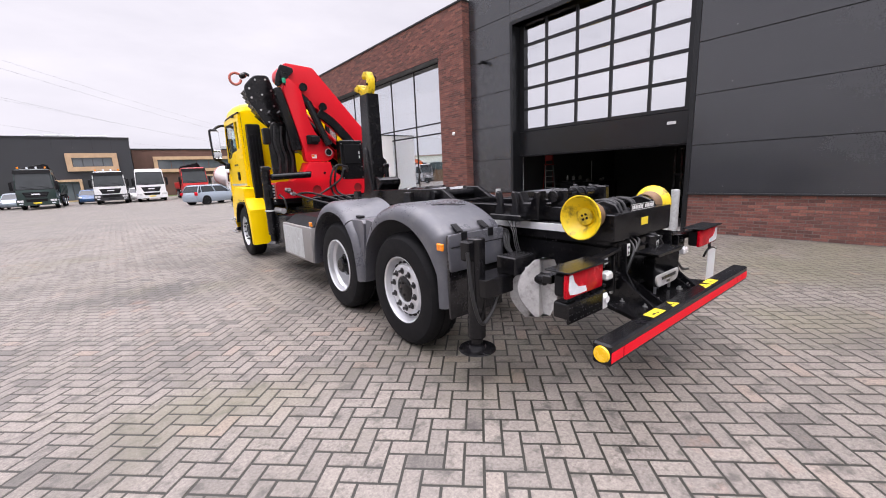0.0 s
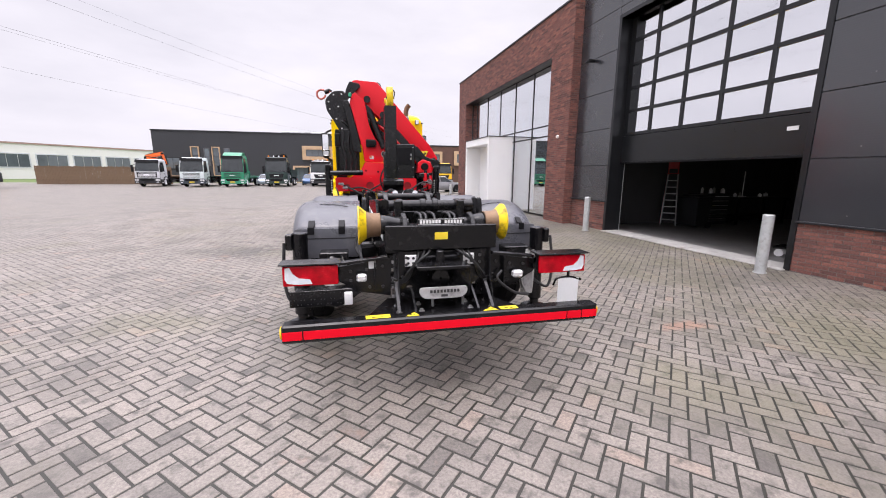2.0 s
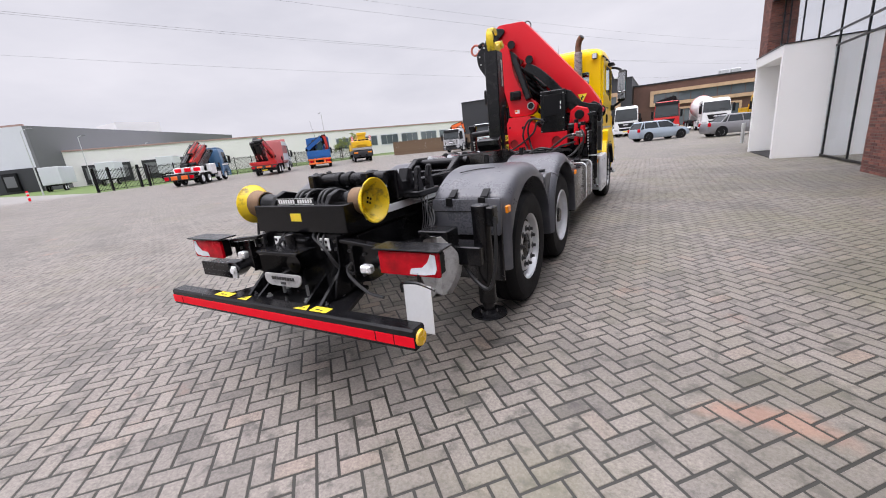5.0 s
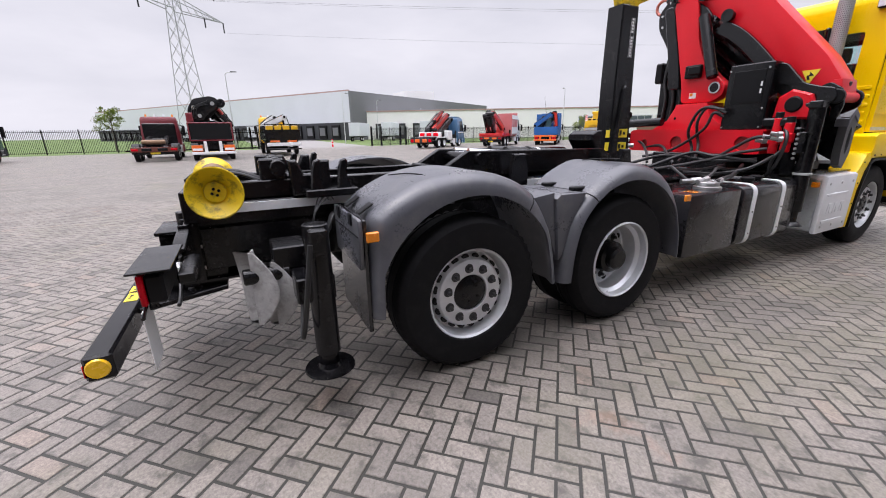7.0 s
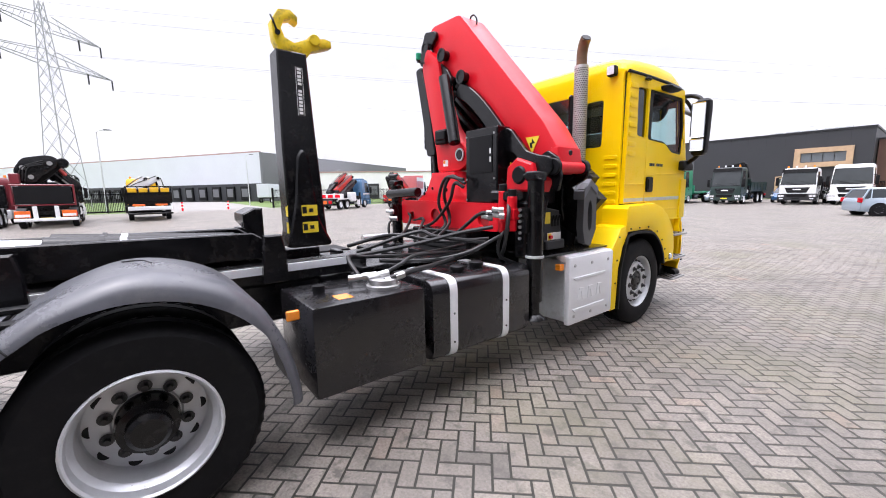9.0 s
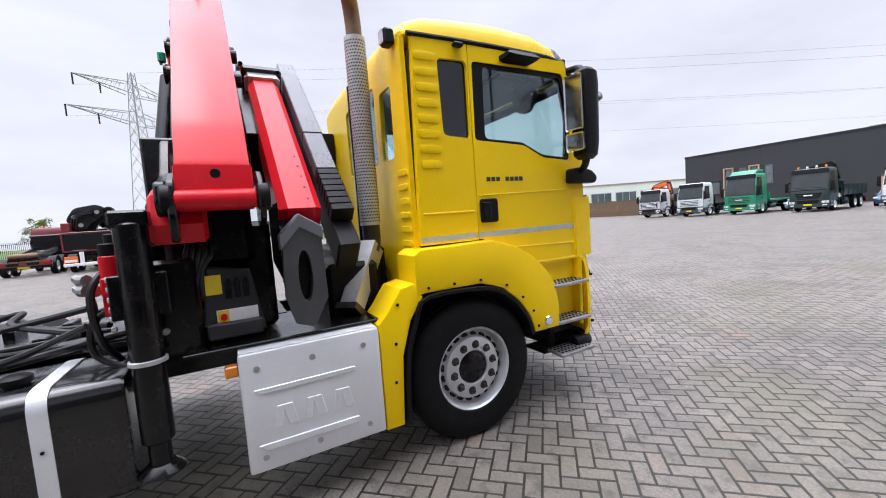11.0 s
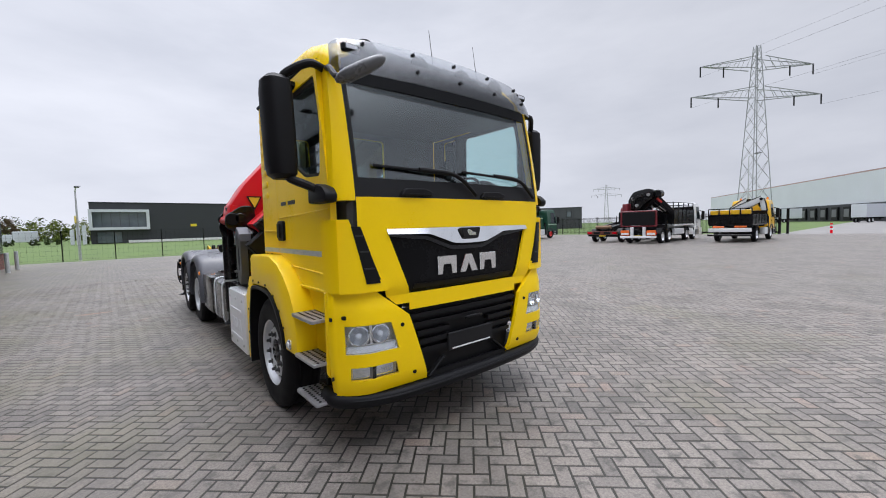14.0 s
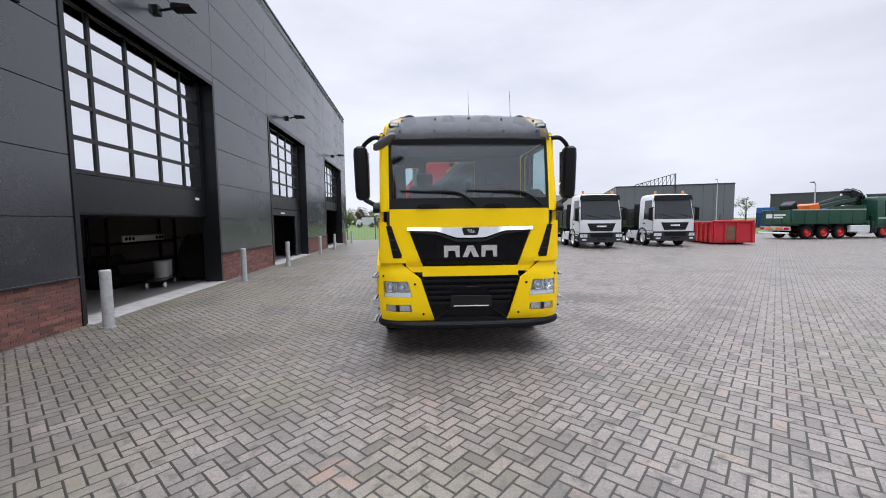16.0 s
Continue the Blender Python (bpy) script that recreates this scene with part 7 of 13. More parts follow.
bm_prism(bm, rounded([(-0.92, 1.62), (-0.94, 2.30), (-0.86, 2.56), (-0.58, 2.56), (-0.50, 2.20), (-0.50, 1.62)], 0.05, 2), "y", 6.56, 6.62, 0.01)
panel_ = part("hose_panel", bm, M["black_steel"], truck, "black hose panel behind the cab")
for k, x in enumerate((-0.82, -0.70, -0.59)):
    bm = bmesh.new()
    bm_tube(bm, [(x, 6.545, 1.66), (x + 0.02, 6.535, 1.95), (x - 0.03, 6.535, 2.2), (x, 6.545, 2.5)], 0.022, 8)
    part("hose", bm, M["hose"], panel_)
bm = bmesh.new()
bm_box(bm, -1.02, -0.90, 6.52, 6.66, 2.18, 2.46, 0.02)
part("work_lamp", bm, M["black_plastic"], panel_)
# crane hook
bm = bmesh.new()
bm_tube(bm, [(-1.05, 6.86, 3.38), (-1.12, 6.86, 3.41), (-1.17, 6.86, 3.37)], 0.025, 8)
bm_lathe(bm, [(0.02, -0.05), (0.045, -0.04), (0.045, 0.04), (0.02, 0.05)], (-1.16, 6.86, 3.37), (0.5, 0, 0.2), 14)
part("hook_link", bm, M["black_steel"], ext)
bm = bmesh.new()
a0 = Vector((-1.27, 6.86, 3.30))
bm_tube(bm, [a0 + Vector((0.11, 0, 0.07)), a0 + Vector((0.06, 0, 0.09)), a0 + Vector((-0.02, 0, 0.10)), a0 + Vector((-0.09, 0, 0.05)), a0 + Vector((-0.09, 0, -0.04)), a0 + Vector((-0.02, 0, -0.09)), a0 + Vector((0.06, 0, -0.05)), a0 + Vector((0.08, 0, 0.0))], 0.021, 10)
bm_tube(bm, [a0 + Vector((0.10, 0, 0.03)), a0 + Vector((0.15, 0, 0.05)), a0 + Vector((0.17, 0, 0.09)), a0 + Vector((0.13, 0, 0.11)), a0 + Vector((0.09, 0, 0.09))], 0.016, 8)
part("load_hook", bm, mat("orange_red_hook", (0.50, 0.13, 0.09), 0.5, vary=0.2), ext, "faded red load hook")

# valve housing, hoses and controls
bm = bmesh.new()
bm_box(bm, -0.35, 0.92, 6.42, 6.80, 1.04, 1.70, 0.03)
bm_box(bm, 0.30, 1.0, 6.38, 6.70, 1.45, 1.82, 0.04)
bm_box(bm, 0.95, 1.09, 6.12, 6.40, 1.00, 1.52, 0.02)
vbk = part("valve_block", bm, M["black_steel"], truck, "black valve block under the booms")
for k in range(5):
    bm = bmesh.new()
    bm_tube(bm, [(0.98, 6.30 + 0.04 * k, 1.02), (1.06, 6.30 + 0.03 * k, 1.20 + 0.05 * k), (1.02, 6.36 + 0.03 * k, 1.55), (0.85, 6.42, 1.74)], 0.014, 8)
    part("hose", bm, M["hose"], vbk)
for k in range(6):
    bm = bmesh.new()
    bm_cyl(bm, (1.09, 6.15 + 0.045 * (k % 3), 1.15 + 0.14 * (k // 3)), (1.125, 6.15 + 0.045 * (k % 3), 1.15 + 0.14 * (k // 3)), 0.016, seg=8)
    part("hose_fitting", bm, M["steel"], vbk, "bright hose fitting")
bm = bmesh.new()
bm_box(bm, 0.28, 0.74, 6.085, 6.275, 1.50, 2.235, 0.012)
vb = part("control_housing", bm, M["black_steel"], truck, "black control housing on the crane beam")
vb.location = (-0.05, 0.085, 0)
bm = bmesh.new()
bm_box(bm, 0.345, 0.675, 6.077, 6.084, 1.80, 2.16, 0.004)
part("screen", bm, M["black_plastic"], vb)
bm = bmesh.new()
for z in (1.98, 1.90):
    bm_box(bm, 0.645, 0.662, 6.073, 6.0765, z, z + 0.05)
part("status_label", bm, M["label_white"], vb)
for x in (0.30, 0.70):
    for z in (1.53, 1.74, 2.17):
        bm = bmesh.new()
        bm_cyl(bm, (x, 6.077, z), (x, 6.087, z), 0.01, seg=8)
        part("bolt", bm, M["steel"], vb)
bm = bmesh.new()
bm_prism(bm, rounded([(0.68, 2.0), (0.68, 2.22), (0.76, 2.20), (0.95, 1.98), (1.10, 1.93), (1.22, 1.91), (1.25, 1.80), (1.18, 1.73), (1.05, 1.80), (0.90, 1.86), (0.80, 1.97)], 0.03), "y", 6.275, 6.325, 0.008)
part("lever_bracket", bm, M["black_steel"], truck, "black link lever between housing and boom end")
bm = bmesh.new()
bm_box(bm, 0.75, 1.0, 6.0, 6.2, 1.52, 1.62, 0.02)
part("bracket_foot", bm, M["black_steel"], truck)
bm = bmesh.new()
bm_prism(bm, [(0.74, 1.62), (0.76, 1.84), (0.88, 1.92), (1.06, 1.86), (1.12, 1.70), (1.08, 1.60)], "y", 6.10, 6.36, 0.02)
rl = part("tilt_bracket", bm, M["red_paint"], truck, "red bracket under the boom end")
rl.location = (0, 0.12, 0)
bm = bmesh.new()
bm_lathe(bm, [(0.0, 0.02), (0.07, 0.02), (0.085, 0.0), (0.0, 0.0)], (0.92, 6.10, 1.76), (0, -1, 0), 22)
part("cap", bm, M["black_plastic"], rl)
bm = bmesh.new()
bm_cyl(bm, (-1.12, 6.02, 1.60), (-0.45, 6.02, 1.62), 0.055, seg=18, bev=0.006)
part("accumulator", bm, M["black_steel"], truck, "black round pressure tube")
for s in (-1, 1):
    x = s * 1.165
    leg = part("stabiliser_leg", (lambda b: (bm_cyl(b, (x, 6.16, 0.62), (x, 6.16, 1.72), 0.072, seg=28, bev=0.008), b)[1])(bmesh.new()), M["black_steel"], truck, "black crane stabiliser leg")
    bm = bmesh.new()
    bm_lathe(bm, [(0.074, 0.0), (0.083, 0.004), (0.083, 0.022), (0.074, 0.026)], (x, 6.16, 1.02), (0, 0, 1), 24)
    part("leg_collar", bm, M["galv"], leg, "worn bright collar")
    bm = bmesh.new()
    bm_cyl(bm, (x, 6.16, 0.50), (x, 6.16, 0.63), 0.05, seg=20)
    bm_lathe(bm, [(0.0, 0.05), (0.06, 0.045), (0.10, 0.01), (0.105, 0.0), (0.0, 0.0)], (x, 6.16, 0.46), (0, 0, 1), 24)
    part("leg_foot", bm, M["black_steel"], leg)
    bm = bmesh.new()
    bm_box(bm, x - 0.06, x + 0.06, 6.08, 6.24, 1.70, 1.78, 0.012)
    bm_cyl(bm, (x - s * 0.08, 6.10, 1.74), (x - s * 0.02, 6.10, 1.76), 0.02, seg=10)
    part("leg_head", bm, M["black_steel"], leg)
    bm = bmesh.new()
    bm_box(bm, min(x, s * 1.08), max(x, s * 1.08), 6.04, 6.28, 1.25, 1.47, 0.006)
    part("leg_sleeve", bm, M["black_steel"], leg)
    for k in range(6):
        bm = bmesh.new()
        bm_cyl(bm, (s * 1.10, 6.022, 1.20 + 0.05 * k), (s * 1.10, 6.042, 1.20 + 0.05 * k), 0.014, seg=8)
        part("bolt", bm, M["steel"], leg)
    bm = bmesh.new()
    bm_tube(bm, [(s * 1.02, 6.02, 1.30), (s * 0.98, 5.92, 1.22), (s * 0.96, 5.92, 1.05), (s * 1.02, 6.1, 0.95)], 0.016, 8)
    part("hose", bm, M["hose"], leg)
bm = bmesh.new()
bm_box(bm, 0.74, 1.10, 6.42, 6.70, 1.05, 1.14, 0.01)
bm_prism(bm, [(6.40, 1.12), (6.44, 1.46), (6.66, 1.42), (6.72, 1.06)], "x", 0.98, 1.06, 0.012)
pan = part("control_panel", bm, M["dark_guard"], truck, "dark grey crane control panel with levers")
bm = bmesh.new()
bm_box(bm, 1.061, 1.064, 6.43, 6.51, 1.30, 1.41, 0.001)
part("warning_label", bm, M["label_yellow"], pan, "yellow warning label")
bm = bmesh.new()
bm_box(bm, 1.061, 1.064, 6.47, 6.68, 1.13, 1.21, 0.001)
ml = part("marking_label", bm, M["label_white"], pan, "white and yellow marking label")
bm = bmesh.new()
bm_box(bm, 1.0642, 1.0648, 6.475, 6.53, 1.135, 1.205)
part("print", bm, M["label_yellow"], ml)
bm = bmesh.new()
bm_cyl(bm, (1.064, 6.505, 1.17), (1.09, 6.505, 1.17), 0.018, seg=14)
part("stop_button", bm, M["red_paint"], pan, "red stop button")
for y in (6.54, 6.585, 6.63):
    bm = bmesh.new()
    bm_cyl(bm, (1.062, y, 1.32), (1.085, y, 1.38), 0.010, seg=8)
    bm_box(bm, 1.061, 1.067, y - 0.016, y + 0.016, 1.27, 1.37, 0.004)
    part("lever", bm, M["black_plastic"], pan)
# hoses over the beam and along the frame
HOSES = [[(0.32, 5.84, 1.70), (0.12, 5.82, 1.78), (0.02, 5.80, 1.60), (0.05, 5.85, 1.30), (0.2, 5.8, 1.15)], [(0.30, 5.84, 1.74), (0.05, 5.80, 1.76), (-0.08, 5.80, 1.50), (-0.02, 5.84, 1.25), (0.05, 5.7, 1.12)],
         [(0.30, 5.84, 1.66), (0.20, 5.80, 1.70), (0.10, 5.80, 1.50), (-0.3, 5.85, 1.25), (-0.6, 5.9, 1.15)], [(1.0, 5.92, 1.40), (0.8, 5.86, 1.42), (0.6, 5.84, 1.30), (0.4, 5.8, 1.15)],
         [(-0.8, 5.93, 1.26), (-0.5, 5.88, 1.30), (-0.2, 5.86, 1.20), (0.0, 5.7, 1.10)], [(-0.9, 5.93, 1.36), (-0.75, 5.86, 1.30), (-0.5, 5.86, 1.18), (-0.3, 5.6, 1.10)],
         [(0.9, 5.9, 1.30), (0.7, 5.7, 1.25), (0.6, 5.3, 1.18), (0.45, 4.9, 1.12), (0.3, 4.6, 1.08)], [(0.85, 5.85, 1.16), (0.6, 5.5, 1.22), (0.35, 5.2, 1.25), (0.2, 4.9, 1.10)],
         [(0.8, 5.95, 1.18), (0.5, 5.6, 1.16), (0.15, 5.3, 1.22), (-0.1, 4.95, 1.12)], [(0.98, 5.9, 1.22), (0.9, 5.6, 1.10), (0.75, 5.3, 1.05), (0.62, 4.9, 1.08)],
         [(0.95, 6.05, 1.55), (1.04, 5.95, 1.40), (1.0, 5.95, 1.15), (0.9, 6.0, 1.0)], [(1.0, 6.28, 1.60), (1.06, 6.30, 1.30), (1.02, 6.30, 1.05)]]
for pts in HOSES:
    bm = bmesh.new()
    bm_tube(bm, [(x, y + 0.24 if z > 1.24 and x < 0.5 else y, z) for x, y, z in pts], 0.018, 8)
    part("hose", bm, M["hose"], truck)
for k, (x, z) in enumerate(((0.98, 1.40), (0.90, 1.42), (0.84, 1.38), (0.97, 1.45), (-0.82, 1.30), (-0.9, 1.38))):
    bm = bmesh.new()
    bm_cyl(bm, (x, 5.90, z), (x - 0.05, 5.87, z + 0.01), 0.022, seg=6)
    bm_cyl(bm, (x + 0.03, 5.93, z), (x, 5.90, z), 0.03, seg=10)
    part("hose_fitting", bm, M["steel"], truck, "bright hose fitting")
for x in (0.78, 0.90):
    bm = bmesh.new()
    bm_cyl(bm, (x, 6.18, 1.50), (x, 6.18, 1.60), 0.05, seg=18, bev=0.006)
    part("valve_cap", bm, M["black_plastic"], truck)
for x0, x1 in ((0.15, 0.33), (-0.35, -0.15)):
    for y in (4.9, 5.2, 5.5):
        bm = bmesh.new()
        bm_box(bm, x0, x1, y - 0.03, y + 0.03, 0.99, 1.08, 0.006)
        part("clamp_block", bm, M["black_steel"], truck)
bm = bmesh.new()
bm_box(bm, -0.5, 0.5, 4.8, 6.9, 0.98, 1.02, 0.006)
part("frame_deck", bm, M["black_steel"], truck)
bm = bmesh.new()
bm_box(bm, -0.48, 0.48, 5.95, 6.55, 1.02, 1.22, 0.01)
part("crane_saddle", bm, M["black_steel"], truck)

# ---- cab ----
cab = new("cab")
cab.parent = truck
cab.empty_display_size = 0.3
tagged(cab, "yellow cab with a low sleeper and dark visor")
SX = 1.135


def nose(x, z):
    """How far forward the cab's skin lies at a place across and up its front."""
    if z < 1.2:
        y0 = 9.52
    elif z < 1.9:
        y0 = 9.545 - 0.02 * (z - 1.2)
    else:
        y0 = 9.531 - 0.105 * ((z - 1.9) / 0.9) - 0.05 * ((z - 1.9) / 0.9) ** 2
    a = abs(x) / SX
    return y0 - 0.055 * a * a - 0.075 * max(0.0, a - 0.80) ** 2 / 0.04


def skin(bm, z0, z1, left, right, nu=12, nv=6, out=0.0, thick=0.02):
    """A curved patch of the front between two edges given as functions of height."""
    grid, back = [], []
    for j in range(nv + 1):
        z = z0 + (z1 - z0) * j / nv
        a, b = left(z), right(z)
        row, rear = [], []
        for i in range(nu + 1):
            x = a + (b - a) * i / nu
            y = nose(x, z) + out
            row.append(bm.verts.new((x, y, z)))
            rear.append(bm.verts.new((x * (1 - 0.012), y - thick, z)))
        grid.append(row)
        back.append(rear)
    fs = []
    for j in range(nv):
        for i in range(nu):
            fs.append(bm.faces.new((grid[j][i], grid[j][i + 1], grid[j + 1][i + 1], grid[j + 1][i])))
            fs.append(bm.faces.new((back[j][i], back[j + 1][i], back[j + 1][i + 1], back[j][i + 1])))
    for j in range(nv):
        for i in (0, nu):
            q = (grid[j][i], grid[j + 1][i], back[j + 1][i], back[j][i])
            fs.append(bm.faces.new(q))
    for i in range(nu):
        for j in (0, nv):
            fs.append(bm.faces.new((grid[j][i], back[j][i], back[j][i + 1], grid[j][i + 1])))
    bmesh.ops.recalc_face_normals(bm, faces=fs)


def lerp(z, z0, a, z1, b):
    return a + (b - a) * (z - z0) / (z1 - z0)


# upper front panel with the trapezoid grille opening
bm = bmesh.new()
skin(bm, 1.66, 1.885, lambda z: -1.0, lambda z: 1.0, 24, 4)
for s in (-1, 1):
    skin(bm, 1.17, 1.66, lambda z, s=s: s * lerp(z, 1.17, 0.605, 1.66, 0.79), lambda z, s=s: s * lerp(z, 1.17, 0.80, 1.66, 0.985), 6, 8)
    skin(bm, 1.10, 1.17, lambda z, s=s: s * lerp(z, 1.10, 0.60, 1.17, 0.60), lambda z, s=s: s * lerp(z, 1.10, 0.72, 1.17, 0.80), 4, 2)
skin(bm, 1.045, 1.17, lambda z: -0.605, lambda z: 0.605, 18, 3)
part("front_panel", bm, M["yellow_paint"], cab, "yellow front panel")
# corner panels with slanted vents
for s in (-1, 1):
    bm = bmesh.new()
    skin(bm, 1.22, 1.73, lambda z: s * lerp(z, 1.22, 0.90, 1.73, 1.06), lambda z: s * 1.13, 6, 8, 0.012)
    skin(bm, 1.22, 1.30, lambda z: s * lerp(z, 1.22, 0.80, 1.30, 0.83), lambda z: s * lerp(z, 1.22, 0.90, 1.30, 0.925), 4, 2, 0.011)
    rail = [(s * 1.13, nose(1.13, 1.22) + 0.012), (s * 1.15, nose(1.13, 1.22) - 0.03), (s * 1.155, 9.22), (s * 1.13, 9.21), (s * 1.125, nose(1.13, 1.22) - 0.01)]
    bm_prism(bm, rail, "z", 1.22, 1.73)
    part("corner_panel", bm, M["yellow_paint"], cab, "yellow cab corner panel")
    bm = bmesh.new()
    skin(bm, 1.28, 1.68, lambda z: s * lerp(z, 1.28, 0.860, 1.68, 0.990), lambda z: s * lerp(z, 1.28, 0.965, 1.68, 1.048), 4, 8, 0.017, 0.02)
    vent = part("corner_vent", bm, M["black_plastic"], cab, "black slanted air vent")
    bm = bmesh.new()
    for z in (1.38, 1.50, 1.61):
        skin(bm, z, z + 0.012, lambda q: s * lerp(q, 1.28, 0.87, 1.68, 1.0), lambda q: s * lerp(q, 1.28, 0.955, 1.68, 1.04), 3, 1, 0.021, 0.01)
    part("vent_bar", bm, M["trim_dark"], vent)
# grille
bm = bmesh.new()
skin(bm, 1.17, 1.66, lambda z: -lerp(z, 1.17, 0.60, 1.66, 0.785), lambda z: lerp(z, 1.17, 0.60, 1.66, 0.785), 20, 8, -0.03, 0.01)
grille = part("grille", bm, mat("gloss_black_grille", (0.006, 0.006, 0.007), 0.25, vary=0.2, spec=0.12), cab, "gloss black upper grille")
bm = bmesh.new()
skin(bm, 1.195, 1.235, lambda z: -0.56, lambda z: 0.56, 16, 1, -0.018, 0.012)
part("grille_slot", bm, M["black_plastic"], grille)


def brow(z0f, z1f, out, material, label, parent, nu=40, lean=0.0):
    b = bmesh.new()
    V, W = [], []
    for i in range(nu + 1):
        x = -0.785 + 1.57 * i / nu
        lo, hi = z0f(x), z1f(x)
        V.append((b.verts.new((x, nose(x, lo) + out + lean, lo)), b.verts.new((x, nose(x, hi) + out, hi))))
        W.append((b.verts.new((x, nose(x, lo) + out - 0.03, lo)), b.verts.new((x, nose(x, hi) + out - 0.03, hi))))
    fs = []
    for i in range(nu):
        fs.append(b.faces.new((V[i][0], V[i + 1][0], V[i + 1][1], V[i][1])))
        fs.append(b.faces.new((V[i][0], W[i][0], W[i + 1][0], V[i + 1][0])))
        fs.append(b.faces.new((V[i][1], V[i + 1][1], W[i + 1][1], W[i][1])))
    bmesh.ops.recalc_face_normals(b, faces=fs)
    return part("grille_trim", b, material, parent, label)


def dip(x):
    a = abs(x)
    return 1.635 if a > 0.42 else (1.635 - 0.075 * (0.42 - a) / 0.24 if a > 0.18 else 1.56)


brow(lambda x: min(dip(x) - 0.035 * (0.4 + 0.6 * max(0, 1 - abs(x) / 0.785)), 1.64), lambda x: 1.662, -0.004, M["chrome"], "bright metal brow over the grille", grille, lean=0.022)
brow(lambda x: dip(x) - 0.085 + 0.06 * (abs(x) / 0.785) ** 2, lambda x: dip(x) - 0.055 + 0.05 * (abs(x) / 0.785) ** 2, -0.016, M["trim_dark"], "dark contour line in the grille", grille)
bm = bmesh.new()
bm_prism(bm, rounded([(-0.11, 1.652), (0.11, 1.652), (0.085, 1.560), (-0.085, 1.560)], 0.02), "y", 9.52, 9.566, 0.004)
badge = part("badge", bm, M["label_black"], grille, "black badge with a plain bright shape")
bm = bmesh.new()
bm_prism(bm, [(-0.05, 1.585), (0.03, 1.59), (0.055, 1.63), (0.02, 1.635), (-0.02, 1.615), (-0.05, 1.612)], "y", 9.566, 9.570, 0.001)
part("mark", bm, M["chrome"], badge)
# three plain bright blocks in place of the maker's lettering
for k, (x0, x1) in enumerate(((-0.335, -0.135), (-0.105, 0.105), (0.135, 0.335))):
    bm = bmesh.new()
    if k == 1:
        bm_prism(bm, [(x0, 1.28), (x0 + 0.07, 1.28), (0.0, 1.36), (x1 - 0.07, 1.28), (x1, 1.28), (x1 - 0.065, 1.43), (x0 + 0.065, 1.43)], "y", 9.500, 9.528, 0.004)
    else:
        bm_prism(bm, [(x0, 1.28), (x0 + 0.05, 1.28), (x0 + 0.06, 1.36), (x1 - 0.06, 1.36), (x1 - 0.05, 1.28), (x1, 1.28), (x1, 1.43), (x0, 1.43)], "y", 9.497, 9.525, 0.004)
    part("badge_block", bm, M["chrome"], grille, "bright raised block")

# windscreen, its frame and the dark band under it
bm = bmesh.new()
skin(bm, 1.89, 2.80, lambda z: -lerp(z, 1.89, 1.008, 2.80, 1.014), lambda z: lerp(z, 1.89, 1.008, 2.80, 1.018), 24, 12, -0.014, 0.006)
ws = part("windscreen", bm, M["windscreen"], cab, "large curved windscreen")
ws.visible_shadow = False
bm = bmesh.new()
skin(bm, 1.888, 2.02, lambda z: -1.004, lambda z: 1.004, 24, 2, -0.008, 0.005)
skin(bm, 2.70, 2.80, lambda z: -1.008, lambda z: 1.008, 24, 2, -0.008, 0.005)
for s in (-1, 1):
    skin(bm, 2.02, 2.70, lambda z, s=s: s * lerp(z, 1.89, 0.978, 2.80, 0.985), lambda z, s=s: s * lerp(z, 1.89, 1.0, 2.80, 1.008), 2, 8, -0.008, 0.005)
part("windscreen_band", bm, M["label_black"], cab, "black windscreen border")
for s in (-1, 1):
    bm = bmesh.new()
    rings = []
    for z in (1.86, 2.0, 2.2, 2.4, 2.6, 2.80):
        a = lerp(z, 1.86, 1.004, 2.80, 1.012)
        b = lerp(z, 1.86, 1.13, 2.80, 1.085)
        yr = lerp(z, 1.86, 9.345, 2.80, 9.20)
        yn = nose(a, z)
        mid = (a + b) / 2
        rings.append([(s * a, yn, z), (s * mid, nose(mid, z) + 0.004, z), (s * b, nose(b, z) - 0.0, z), (s * (b + 0.008), min(yr + 0.05, nose(b, z) - 0.02), z), (s * (b + 0.008), yr, z), (s * (b - 0.05), yr, z), (s * (a - 0.0), yn - 0.05, z)])
    bm_loft(bm, rings)
    part("pillar", bm, M["yellow_paint"], cab, "yellow windscreen pillar")
# wipers
for x0, x1 in ((0.86, 0.12), (0.04, -0.70)):
    bm = bmesh.new()
    xm = (x0 + x1) / 2
    bm_tube(bm, [(x0, nose(x0, 2.11) + 0.010, 2.11), (xm, nose(xm, 2.095) + 0.016, 2.095), (x1, nose(x1, 2.075) + 0.012, 2.075)], 0.012, 6)
    wp = part("wiper", bm, M["black_plastic"], cab, "black wiper blade")
    bm = bmesh.new()
    bm_tube(bm, [(xm, nose(xm, 2.10) + 0.028, 2.10), (x1 + 0.08, nose(x1 + 0.08, 2.085) + 0.034, 2.085), (x1 - 0.06, nose(x1 - 0.06, 2.03) + 0.034, 2.03), (x1 - 0.20, nose(x1 - 0.20, 1.92) + 0.022, 1.92)], 0.017, 8)
    part("wiper_arm", bm, M["black_plastic"], wp)
    bm = bmesh.new()
    bm_prism(bm, rounded([(xm + 0.18, 1.90), (xm - 0.10, 1.90), (xm - 0.12, 1.93), (xm - 0.04, 1.955), (xm + 0.14, 1.95)], 0.012), "y", nose(xm, 1.92) - 0.01, nose(xm, 1.92) + 0.025, 0.005)
    part("front_grip", bm, M["black_plastic"], cab, "black recessed front grip")

